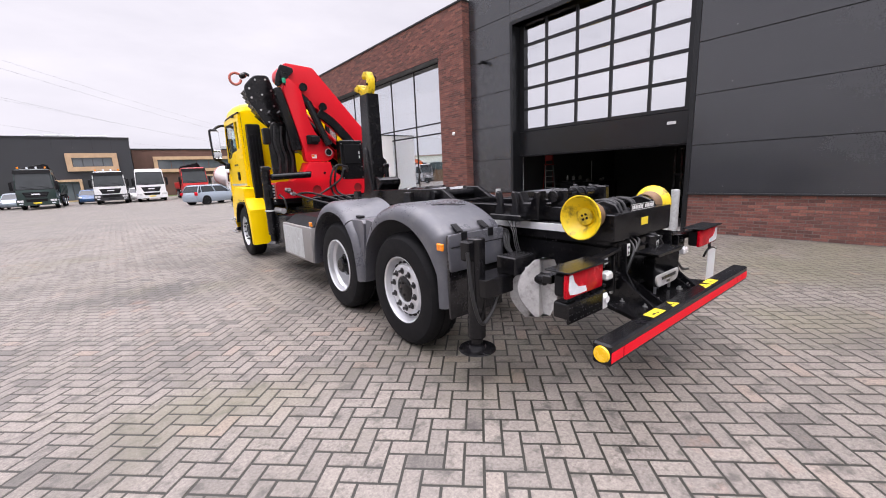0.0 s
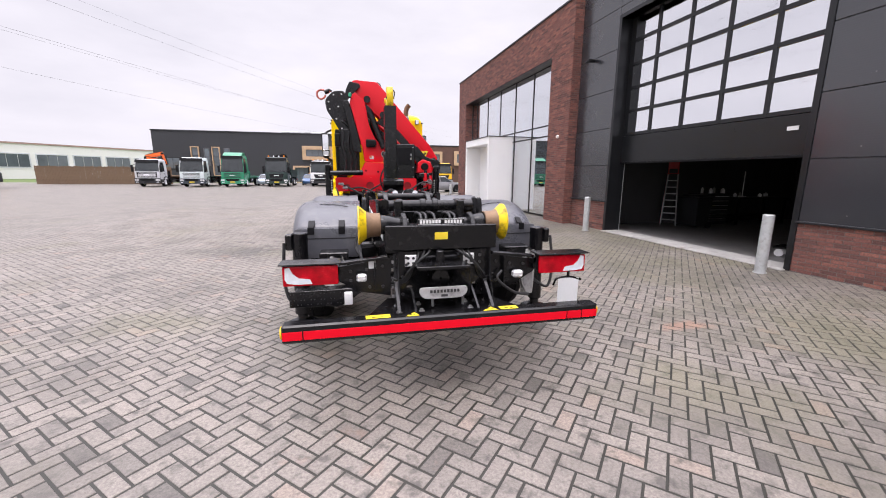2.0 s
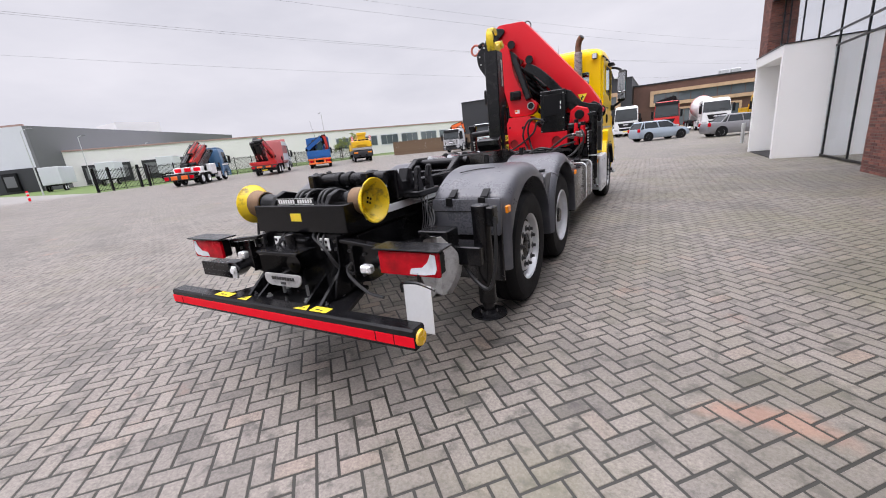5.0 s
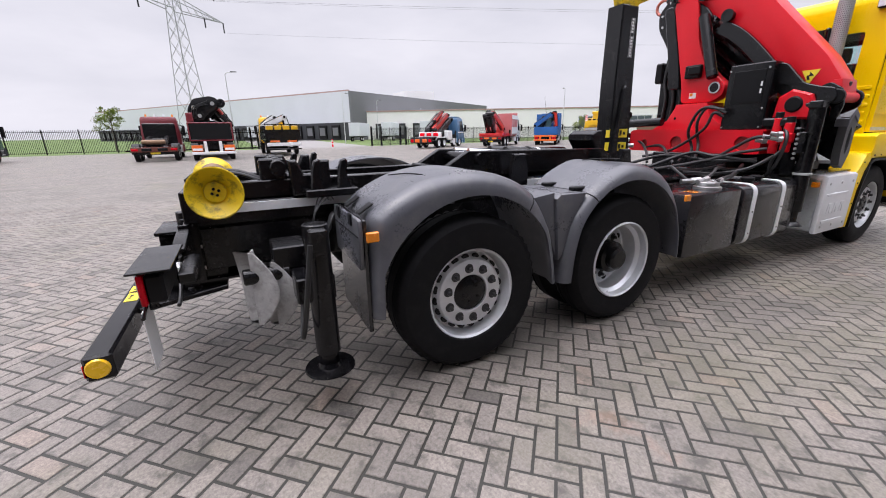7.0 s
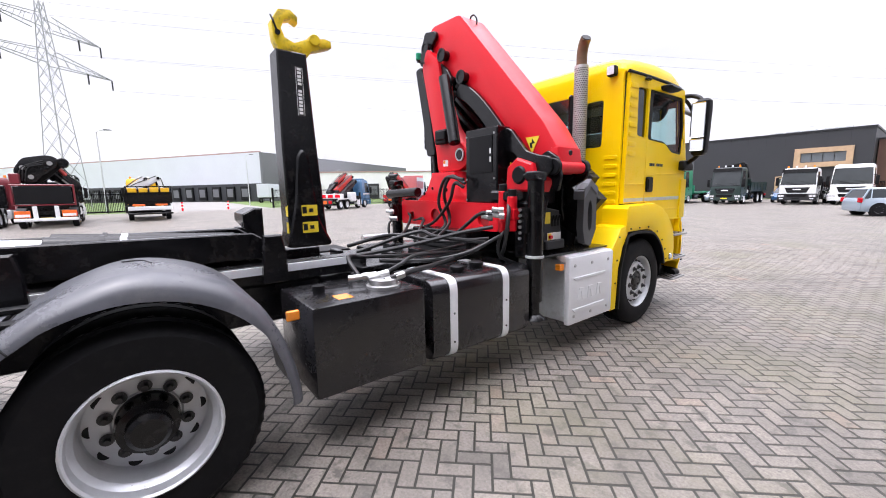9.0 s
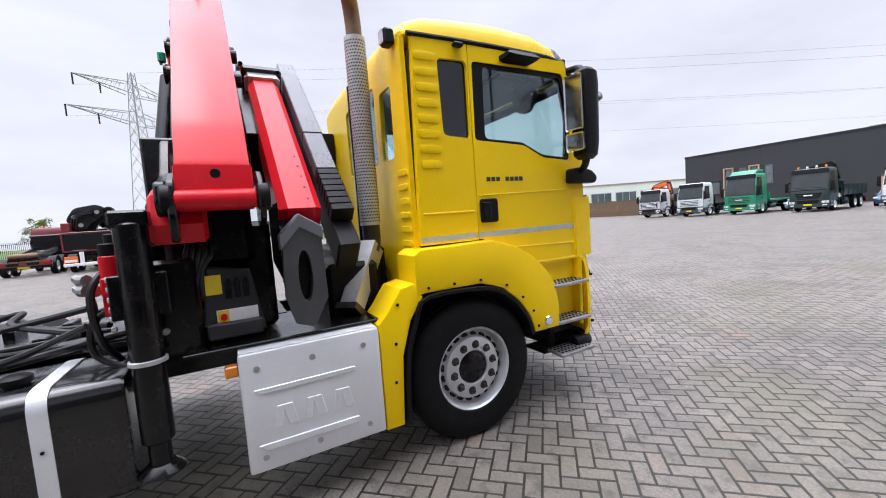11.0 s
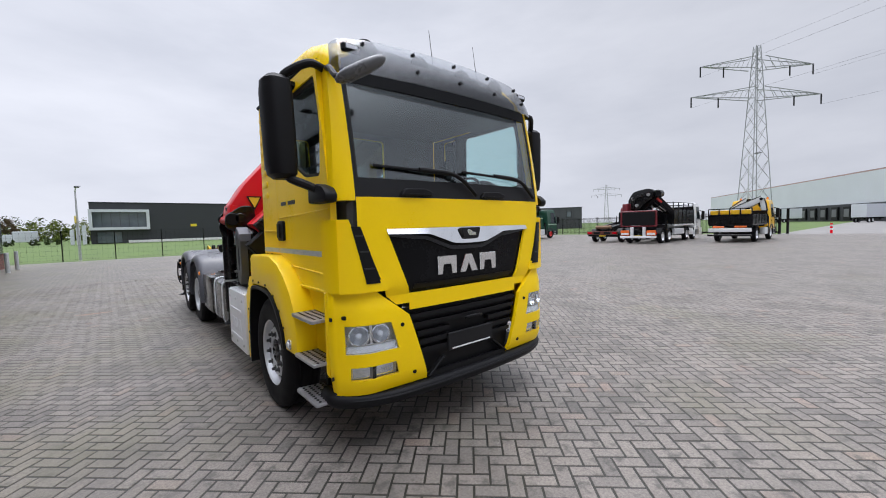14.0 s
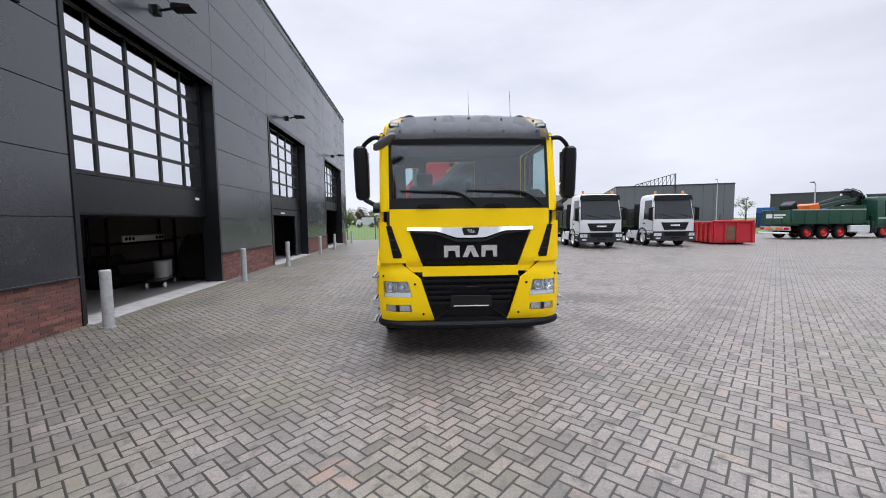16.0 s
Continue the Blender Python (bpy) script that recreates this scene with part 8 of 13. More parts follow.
# sides: rear panel, door, windows
for s in (-1, 1):
    xo, xi = s * SX, s * (SX - 0.045)
    x_lo, x_hi = min(xo, xi), max(xo, xi)
    bm = bmesh.new()
    win_q = rounded([(7.970, 2.215), (8.196, 2.20), (8.196, 2.755), (7.955, 2.745)], 0.04)
    bm_holed(bm, [(7.73, 1.45), (8.21, 1.45), (8.21, 2.87), (7.77, 2.87)], [win_q], "x", x_lo, x_hi)
    sp = part("rear_side_panel", bm, M["yellow_paint"], cab, "yellow side panel with pressed ribs")
    bm = bmesh.new()
    bm_prism(bm, win_q, "x", s * (SX - 0.03) - 0.004, s * (SX - 0.03) + 0.004)
    g = part("quarter_window", bm, M["dark_pane"], cab, "small dark tinted side window")
    g.visible_shadow = False
    for k in range(8):
        z = 1.98 + 0.105 * k
        bm = bmesh.new()
        bm_prism(bm, rounded([(7.775, z), (7.945, z), (7.945, z + 0.06), (7.775, z + 0.06)], 0.028), "x", min(s * (SX - 0.006), s * (SX + 0.009)), max(s * (SX - 0.006), s * (SX + 0.009)), 0.009, 2)
        part("pressed_rib", bm, M["yellow_paint"], sp)
    bm = bmesh.new()
    win_d = rounded([(8.235, 2.19), (8.70, 2.165), (8.90, 2.07), (9.20, 2.05), (9.235, 2.40), (9.16, 2.77), (8.245, 2.76)], 0.035)
    bm_holed(bm, [(8.216, 1.46), (8.50, 1.38), (8.75, 1.225), (9.345, 1.225), (9.352, 1.85), (9.19, 2.87), (8.216, 2.87)], [win_d], "x", x_lo, x_hi)
    door = part("door", bm, M["yellow_paint"], cab, "yellow cab door")
    bm = bmesh.new()
    inner = rounded([(8.335, 2.205), (8.695, 2.19), (8.90, 2.095), (9.18, 2.075), (9.205, 2.40), (9.135, 2.735), (8.345, 2.735)], 0.04)
    bm_holed(bm, win_d, [inner], "x", min(s * (SX - 0.035), s * (SX - 0.012)), max(s * (SX - 0.035), s * (SX - 0.012)))
    part("window_frame", bm, M["black_plastic"], door, "black window frame")
    bm = bmesh.new()
    bm_prism(bm, inner, "x", s * (SX - 0.025) - 0.003, s * (SX - 0.025) + 0.003)
    g = part("door_window", bm, M["cab_glass"], door, "tinted door window")
    g.visible_shadow = False
    bm = bmesh.new()
    bm_prism(bm, rounded([(8.235, 1.575), (8.395, 1.575), (8.395, 1.755), (8.235, 1.755)], 0.025), "x", min(xo, s * (SX + 0.022)), max(xo, s * (SX + 0.022)), 0.006)
    dh = part("door_handle", bm, M["black_plastic"], door, "black recessed door handle")
    bm = bmesh.new()
    bm_box(bm, min(s * (SX + 0.02), s * (SX + 0.034)), max(s * (SX + 0.02), s * (SX + 0.034)), 8.25, 8.32, 1.60, 1.73, 0.006)
    part("grip", bm, M["black_plastic"], dh)
    # reflective stripe, belt crease, sill crease
    for y0, y1, par in ((7.735, 8.205, sp), (8.222, 9.345, door)):
        bm = bmesh.new()
        bm_box(bm, min(xo, s * (SX + 0.002)), max(xo, s * (SX + 0.002)), y0, y1, 1.468, 1.508)
        part("silver_stripe", bm, M["galv"], par, "silver reflective stripe")
        bm = bmesh.new()
        if y1 - y0 > 0.6:
            bm_prism(bm, [(y0 + 0.02, 1.775), (y1 - 0.01, 1.80), (y1 - 0.01, 1.815), (y0 + 0.02, 1.785)], "x", min(s * (SX - 0.004), s * (SX + 0.006)), max(s * (SX - 0.004), s * (SX + 0.006)), 0.003)
            bm_prism(bm, [(8.45, 1.36), (y1 - 0.01, 1.335), (y1 - 0.01, 1.345), (8.45, 1.372)], "x", min(s * (SX - 0.004), s * (SX + 0.008)), max(s * (SX - 0.004), s * (SX + 0.008)), 0.003)
        else:
            bm_box(bm, min(s * (SX - 0.004), s * (SX + 0.008)), max(s * (SX - 0.004), s * (SX + 0.008)), y0 + 0.03, y1 - 0.02, 1.66, 1.675, 0.004)
        part("crease", bm, M["yellow_paint"], par)
    # plain bars where the model name stands
    for k in range(8):
        if k != 3:
            bm = bmesh.new()
            bm_box(bm, min(xo, s * (SX + 0.004)), max(xo, s * (SX + 0.004)), 8.315 + 0.045 * k, 8.35 + 0.045 * k, 1.885, 1.918, 0.001)
            part("model_mark", bm, M["dark_nut"], door, "small plain bar")
    # rain gutter rail above the side
    bm = bmesh.new()
    bm_tube(bm, [(s * (SX - 0.005), 7.74, 2.878), (s * (SX - 0.005), 8.3, 2.890), (s * (SX - 0.01), 8.95, 2.888), (s * (SX - 0.03), 9.17, 2.868)], 0.018, 8)
    part("gutter_rail", bm, M["black_plastic"], cab, "black gutter rail")
    bm = bmesh.new()
    bm_box(bm, min(s * SX, s * (SX + 0.05)), max(s * SX, s * (SX + 0.05)), 8.08, 8.16, 2.83, 2.86, 0.01)
    part("hook_point", bm, M["black_plastic"], cab)

# roof
bm = bmesh.new()
rings = []
for y, zc, zs, w in ((7.72, 2.94, 2.88, 1.10), (7.77, 3.03, 2.89, 1.11), (7.9, 3.09, 2.895, 1.12), (8.1, 3.12, 2.90, 1.12), (8.5, 3.155, 2.90, 1.12), (8.9, 3.14, 2.90, 1.115), (9.12, 3.08, 2.88, 1.09), (9.24, 2.96, 2.82, 1.04)):
    ring = []
    for k in range(25):
        a = math.sin(math.pi / 2 * (-1 + 2 * k / 24))
        ring.append((a * w, y, zs + (zc - zs) * (1 - abs(a) ** 8) ** 0.38))
    ring += [(w * 0.9, y, zs - 0.06), (-w * 0.9, y, zs - 0.06)]
    rings.append(ring)
bm_loft(bm, rings)
part("roof", bm, M["yellow_paint"], cab, "yellow cab roof")
for x in (0.83, -0.83):
    bm = bmesh.new()
    bm_lathe(bm, [(0.055, -0.03), (0.06, 0.0), (0.055, 0.03), (0.03, 0.045), (0.0, 0.048)], (x, 9.06, 3.07), (0, 0, 1), 20)
    part("beacon", bm, M["amber"], cab, "small orange roof beacon")
for x in (-0.04, -0.60):
    bm = bmesh.new()
    bm_cyl(bm, (x, 9.08, 3.05), (x, 9.02, 3.47), 0.004, 0.002, 6)
    bm_lathe(bm, [(0.03, 0.0), (0.015, 0.05), (0.006, 0.09), (0.0, 0.1)], (x, 9.08, 3.04), (0, 0, 1), 10)
    part("aerial", bm, M["black_plastic"], cab, "thin whip aerial")
for x in (-0.68, -0.24, 0.24, 0.74):
    bm = bmesh.new()
    bm_lathe(bm, [(0.0, -0.06), (0.05, -0.05), (0.085, 0.0), (0.09, 0.03), (0.08, 0.034), (0.0, 0.034)], (x, 9.22, 3.0), (0, 1, 0.1), 20)
    bm_box(bm, x - 0.02, x + 0.02, 9.18, 9.22, 2.88, 2.95, 0.006)
    part("roof_lamp", bm, M["black_plastic"], cab, "round black roof spotlight behind the visor")
bm = bmesh.new()
rings = []
for y, z in ((9.28, 2.80), (9.30, 2.90), (9.28, 2.97), (9.14, 3.09)):
    ring = [(0.96 * (-1 + k / 8), y - 0.05 * (-1 + k / 8) ** 2, z + 0.012 - 0.05 * abs(-1 + k / 8) ** 6) for k in range(17)]
    rings.append(ring + [(0.94, y - 0.10, z - 0.03), (-0.94, y - 0.10, z - 0.03)])
bm_loft(bm, rings)
part("roof_front", bm, M["black_plastic"], cab, "dark roof edge behind the visor")

# smoked visor over the windscreen
bm = bmesh.new()
rows = []
for j in range(7):
    t = j / 6
    z = 2.745 + 0.315 * t
    row = []
    for i in range(25):
        a = -1 + 2 * i / 24
        x = a * (1.035 - 0.05 * t * t)
        y = 9.50 - 0.05 * t - 0.09 * t * t - 0.07 * a * a - 0.05 * max(0, abs(a) - 0.8) ** 2 / 0.04
        row.append((x, y, z - 0.03 * a * a * t))
    for s in (-1, 1):
        e = row[0] if s < 0 else row[-1]
        back = [(s * (abs(e[0]) + 0.012), e[1] - 0.07, e[2]), (s * (abs(e[0]) + 0.016), e[1] - 0.12 - 0.02 * t, e[2] - 0.01 * t)]
        row = (back[::-1] + row) if s < 0 else (row + back)
    rows.append(row)
fs = []
vg = [[bm.verts.new(p) for p in r] for r in rows]
vb_ = [[bm.verts.new((p[0], p[1] - 0.006, p[2])) for p in r] for r in rows]
for j in range(6):
    for i in range(28):
        fs.append(bm.faces.new((vg[j][i], vg[j][i + 1], vg[j + 1][i + 1], vg[j + 1][i])))
        fs.append(bm.faces.new((vb_[j][i], vb_[j + 1][i], vb_[j + 1][i + 1], vb_[j][i + 1])))
for i in range(28):
    fs.append(bm.faces.new((vg[0][i], vb_[0][i], vb_[0][i + 1], vg[0][i + 1])))
    fs.append(bm.faces.new((vg[6][i], vg[6][i + 1], vb_[6][i + 1], vb_[6][i])))
bmesh.ops.recalc_face_normals(bm, faces=fs)
visor = part("sun_visor", bm, M["visor"], cab, "smoked sun visor over the windscreen")
for i in (4, 9, 14, 19, 24):
    for j in (2, 5):
        p = rows[j][i]
        bm = bmesh.new()
        bm_cyl(bm, (p[0], p[1] - 0.015, p[2]), (p[0], p[1] + 0.012, p[2]), 0.014, seg=12)
        part("visor_bolt", bm, M["black_plastic"], visor)
for i in (3, 25):
    p = rows[4][i]
    bm = bmesh.new()
    bm_box(bm, p[0] - 0.07, p[0] + 0.07, p[1] - 0.03, p[1] + 0.012, p[2] - 0.03, p[2] + 0.03, 0.012)
    pl = part("position_lamp", bm, M["black_plastic"], visor, "white position lamp in a black housing")
    bm = bmesh.new()
    bm_box(bm, p[0] - 0.045, p[0] + 0.045, p[1] + 0.012, p[1] + 0.018, p[2] - 0.012, p[2] + 0.016, 0.004)
    part("lens", bm, M["clear_lens"], pl)

# rear wall with windows
bm = bmesh.new()
wr = [rounded([(0.62, 2.10), (0.86, 2.10), (0.87, 2.62), (0.64, 2.62)], 0.04), rounded([(-0.30, 2.10), (0.52, 2.10), (0.52, 2.72), (-0.30, 2.72)], 0.05)]
bm_holed(bm, [(-1.09, 1.10), (1.09, 1.10), (1.09, 2.87), (-1.09, 2.87)], wr, "y", 7.70, 7.735)
rw = part("rear_wall", bm, M["yellow_paint"], cab, "yellow rear wall with two windows")
for w_ in wr:
    bm = bmesh.new()
    bm_prism(bm, w_, "y", 7.712, 7.718)
    g = part("rear_window", bm, M["cab_glass"], rw, "tinted rear window")
    g.visible_shadow = False
for k in range(6):
    z = 1.45 + 0.10 * k
    for x in (0.90, -1.06):
        bm = bmesh.new()
        bm_prism(bm, rounded([(x, z), (x + 0.16, z), (x + 0.16, z + 0.045), (x, z + 0.045)], 0.02), "y", 7.688, 7.704, 0.005)
        part("pressed_rib", bm, M["yellow_paint"], rw)
bm = bmesh.new()
bm_box(bm, -1.05, 1.05, 7.74, 9.20, 2.79, 2.815)
part("headliner", bm, M["interior"], cab, "grey fabric headliner")
bm = bmesh.new()
bm_holed(bm, [(-1.07, 1.16), (1.07, 1.16), (1.07, 2.79), (-1.07, 2.79)], wr, "y", 7.737, 7.745)
part("rear_lining", bm, M["interior"], cab)
for s in (-1, 1):
    bm = bmesh.new()
    x0, x1 = min(s * 1.078, s * 1.086), max(s * 1.078, s * 1.086)
    bm_holed(bm, [(7.75, 1.16), (9.30, 1.16), (9.33, 1.85), (9.18, 2.79), (7.75, 2.79)], [rounded([(7.970, 2.215), (8.196, 2.20), (8.196, 2.755), (7.955, 2.745)], 0.04), rounded([(8.335, 2.205), (8.695, 2.19), (8.90, 2.095), (9.18, 2.075), (9.205, 2.40), (9.135, 2.735), (8.345, 2.735)], 0.04)], "x", x0, x1)
    part("side_lining", bm, M["interior"], cab)
bm = bmesh.new()
bm_box(bm, -1.08, 1.08, 7.73, 9.30, 1.10, 1.16)
part("cab_floor", bm, M["interior"], cab)

# fenders, step wells and steps
for s in (-1, 1):
    def xs(a, b):
        return (min(s * a, s * b), max(s * a, s * b))
    bm = bmesh.new()
    arch = [(7.61, 1.125), (7.68, 1.14), (8.13, 1.14), (8.32, 1.08), (8.47, 0.96), (8.57, 0.82), (8.615, 0.68)]
    over = [(8.88, 0.68), (8.885, 0.85), (8.85, 1.04), (8.76, 1.17), (8.62, 1.30), (8.46, 1.39), (8.25, 1.445), (7.66, 1.435), (7.61, 1.40)]
    bm_prism(bm, arch + over, "x", *xs(0.95, 1.255), 0.025, 2)
    fen = part("fender", bm, M["yellow_paint"], cab, "yellow front wheel fender")
    bm = bmesh.new()
    bm_prism(bm, [(7.335, 0.30), (7.335, 0.99), (7.40, 1.06), (7.50, 1.20), (7.60, 1.22), (7.66, 1.12), (7.56, 0.98), (7.49, 0.76), (7.46, 0.30)], "x", *xs(0.92, 1.25), 0.02, 2)
    part("fender_rear", bm, M["yellow_paint"], cab, "yellow rear fender piece")
    bm = bmesh.new()
    line = [(7.475, 0.30), (7.50, 0.72), (7.58, 0.98), (7.68, 1.125), (8.13, 1.125), (8.31, 1.07), (8.455, 0.955), (8.555, 0.815), (8.60, 0.68)]
    fine = [tuple(p)[:2] for p in smooth_path([(a, b, 0) for a, b in line], 3)]
    bm_prism(bm, fine + offset_line(fine, 0.03)[::-1], "x", *xs(1.0, 1.268), 0.004)
    part("arch_trim", bm, M["black_plastic"], fen, "black wheel arch trim")
    bm = bmesh.new()
    liner = [tuple(p)[:2] for p in smooth_path([(a, b, 0) for a, b in [(7.49, 0.35), (7.52, 0.75), (7.62, 1.0), (7.75, 1.10), (8.1, 1.11), (8.3, 1.05), (8.45, 0.93), (8.58, 0.70)]], 3)]
    bm_prism(bm, liner + offset_line(liner, 0.015)[::-1], "x", *xs(0.70, 0.99))
    part("arch_liner", bm, M["black_plastic"], fen)
    for y, z in ((7.70, 1.175), (7.90, 1.175), (8.12, 1.17), (8.35, 1.10), (8.50, 0.985), (8.60, 0.86), (8.645, 0.73)):
        bm = bmesh.new()
        bm_cyl(bm, (s * 1.252, y, z), (s * 1.262, y, z), 0.010, seg=10)
        part("screw", bm, M["black_plastic"], fen)
    for y, z in ((7.42, 0.60), (7.44, 0.85), (7.47, 1.10)):
        bm = bmesh.new()
        bm_cyl(bm, (s * 1.248, y, z), (s * 1.257, y, z), 0.010, seg=10)
        part("screw", bm, M["black_plastic"], fen)
    bm = bmesh.new()
    bm_lathe(bm, [(0.042, 0.0), (0.042, 0.01), (0.034, 0.02), (0.0, 0.022)], (s * 1.255, 8.745, 0.753), (s, 0, 0), 20)
    sl = part("side_reflector", bm, M["chrome"], fen, "round side lamp in a bright ring")
    bm = bmesh.new()
    bm_cyl(bm, (s * 1.276, 8.745, 0.753), (s * 1.281, 8.745, 0.753), 0.026, seg=18)
    part("lens", bm, M["clear_lens"], sl)
    bm = bmesh.new()
    bm_prism(bm, [(8.80, 0.66), (9.30, 0.64), (9.32, 1.22), (8.62, 1.22), (8.86, 1.0)], "x", *xs(0.85, 1.09), 0.01)
    bm_prism(bm, [(9.225, 0.62), (9.262, 0.60), (9.272, 1.22), (9.235, 1.22)], "x", *xs(1.05, 1.165), 0.012)
    bm_prism(bm, [(8.62, 1.225), (9.34, 1.225), (9.34, 1.20), (8.68, 1.20)], "x", *xs(0.9, 1.14), 0.006)
    part("step_well", bm, M["yellow_paint"], cab, "yellow step recess under the door")
    for k, (y0, y1, z) in enumerate(((8.83, 9.24, 1.025), (8.86, 9.25, 0.715), (8.87, 9.27, 0.435))):
        bm = bmesh.new()
        bm_prism(bm, rounded([(s * 1.06, y0 + 0.03), (s * 1.25, y0), (s * 1.27, y0 + 0.02), (s * 1.265, y1), (s * 1.06, y1)], 0.015), "z", z - 0.025, z, 0.004)
        st = part("step", bm, M["worn_step"], cab, "perforated grey metal step")
        hole = bmesh.new()
        bm_cyl(hole, (0, 0, 0), (0, 0, 0.004), 0.011, seg=8)
        hole = mesh_of("tread_hole", hole, M["label_black"])
        for i in range(9):
            for j in range(4):
                ob = new("tread_hole", hole)
                ob.parent = st
                ob.location = (s * (1.09 + 0.045 * j), y0 + 0.05 + 0.04 * i, z)
    bm = bmesh.new()
    bm_box(bm, *xs(1.02, 1.06), 8.95, 9.0, 0.40, 0.72, 0.006)
    bm_box(bm, *xs(0.8, 1.05), 8.88, 9.3, 0.38, 0.41, 0.006)
    part("step_hanger", bm, M["black_plastic"], cab)

# bumper
for s in (-1, 1):
    bm = bmesh.new()

    def inner_edge(z):
        return s * (lerp(z, 0.47, 0.46, 1.02, 0.635) if z < 1.02 else lerp(z, 1.02, 0.635, 1.215, 0.88))
    lamp_in = (lambda z: s * lerp(z, 0.79, 0.735, 0.99, 0.79))
    fog_in = (lambda z: s * lerp(z, 0.60, 0.735, 0.695, 0.755))
    edge = (lambda z: s * 1.14)
    skin(bm, 0.485, 0.60, inner_edge, edge, 12, 3, 0.02, 0.03)
    skin(bm, 0.60, 0.695, inner_edge, fog_in, 8, 2, 0.02, 0.03)
    skin(bm, 0.60, 0.695, lambda z: s * 1.075, edge, 3, 2, 0.02, 0.03)
    skin(bm, 0.695, 0.79, inner_edge, edge, 12, 2, 0.02, 0.03)
    skin(bm, 0.79, 0.99, inner_edge, lamp_in, 8, 4, 0.02, 0.03)
    skin(bm, 0.79, 0.99, lambda z: s * 1.10, edge, 3, 4, 0.02, 0.03)
    skin(bm, 0.99, 1.02, inner_edge, edge, 12, 1, 0.02, 0.03)
    skin(bm, 1.02, 1.215, inner_edge, edge, 12, 4, 0.02, 0.03)
    rings = []
    for z in (0.50, 0.60, 0.80, 1.0, 1.15, 1.235):
        yn = nose(1.14, min(z, 1.19)) + 0.02
        tuck = 0.03 if z < 0.55 or z > 1.2 else (0.008 if z < 0.65 or z > 1.1 else 0.0)
        rings.append([(s * 1.136, yn, z), (s * (1.152 - tuck * 0.5), yn - 0.010, z), (s * (1.164 - tuck * 0.8), yn - 0.030, z), (s * (1.170 - tuck), yn - 0.06, z), (s * (1.172 - tuck), 9.335 + tuck, z), (s * 1.12, 9.335 + tuck, z), (s * 1.12, yn - 0.03, z)])
    bm_loft(bm, rings)
    bc = part("bumper_corner", bm, M["yellow_paint"], cab, "yellow bumper corner with headlamp")
    bm = bmesh.new()
    skin(bm, 0.78, 1.0, lambda z: s * 0.72, lambda z: s * 1.115, 8, 4, -0.055, 0.01)
    for z0, z1 in ((0.786, 0.792), (0.988, 0.994)):
        skin(bm, z0, z1, lambda z: s * lerp(z, 0.79, 0.735, 0.99, 0.79), lambda z: s * 1.105, 8, 1, 0.012, 0.07)
    bm_box(bm, min(s * 1.10, s * 1.108), max(s * 1.10, s * 1.108), nose(1.1, 0.9) - 0.06, nose(1.1, 0.9) + 0.012, 0.79, 0.99)
    hl = part("headlamp", bm, mat("lamp_housing", (0.86, 0.87, 0.88), 0.18, 0.25, vary=0.25, scale=25), bc, "headlamp with bright reflectors behind clear glass")
    for x, r in ((0.865, 0.060), (1.015, 0.062)):
        bm = bmesh.new()
        yy = nose(x, 0.9) - 0.005
        bm_lathe(bm, [(r + 0.008, 0.004), (r, 0.006), (r * 0.8, -0.022), (r * 0.45, -0.038), (0.012, -0.042)], (s * x, yy, 0.915), (s * 0.2, 1, 0.08), 24)
        bowl = part("reflector", bm, M["chrome"], hl, "round chrome reflector bowl")
        bm = bmesh.new()
        bm_lathe(bm, [(0.022, -0.04), (0.022, -0.01), (0.012, 0.0), (0.0, 0.002)], (s * x, yy, 0.915), (s * 0.2, 1, 0.08), 14)
        part("bulb", bm, M["clear_lens"], bowl)
    bm = bmesh.new()
    skin(bm, 0.855, 0.985, lambda z: s * 0.925, lambda z: s * 0.945, 2, 2, -0.01, 0.03)
    skin(bm, 0.845, 0.856, lambda z: s * 0.755, lambda z: s * 1.095, 8, 1, 0.0, 0.045)
    part("lamp_divider", bm, M["chrome"], hl)
    bm = bmesh.new()
    skin(bm, 0.797, 0.842, lambda z: s * 0.755, lambda z: s * 1.09, 8, 1, 0.002, 0.02)
    part("daylight_bar", bm, M["clear_lens"], hl, "white light bar")
    bm = bmesh.new()
    skin(bm, 0.787, 0.993, lambda z: s * lerp(z, 0.79, 0.732, 0.99, 0.787), lambda z: s * 1.103, 8, 4, 0.022, 0.003)
    lc = part("lens_cover", bm, M["lamp_cover"], hl, "clear lamp cover")
    lc.visible_shadow = False
    bm = bmesh.new()
    skin(bm, 0.595, 0.70, lambda z: s * 0.73, lambda z: s * 1.08, 8, 2, -0.03, 0.01)
    fl = part("fog_lamp", bm, mat("fog_lamp_housing", (0.80, 0.81, 0.82), 0.18, 0.3, vary=0.3, scale=25), bc, "slim fog lamp behind clear glass")
    for x0, x1 in ((0.77, 0.90), (0.95, 1.06)):
        bm = bmesh.new()
        skin(bm, 0.612, 0.684, lambda z: s * x0, lambda z: s * x1, 4, 2, -0.012, 0.012)
        part("reflector", bm, M["chrome"], fl)
    bm = bmesh.new()
    skin(bm, 0.60, 0.695, lambda z: s * 0.91, lambda z: s * 0.938, 2, 2, 0.004, 0.02)
    part("divider", bm, M["black_plastic"], fl)
    bm = bmesh.new()
    skin(bm, 0.598, 0.697, lambda z: s * lerp(z, 0.60, 0.733, 0.695, 0.753), lambda z: s * 1.077, 8, 2, 0.018, 0.003)
    fc = part("lens_cover", bm, M["lamp_cover"], fl, "clear lamp cover")
    fc.visible_shadow = False
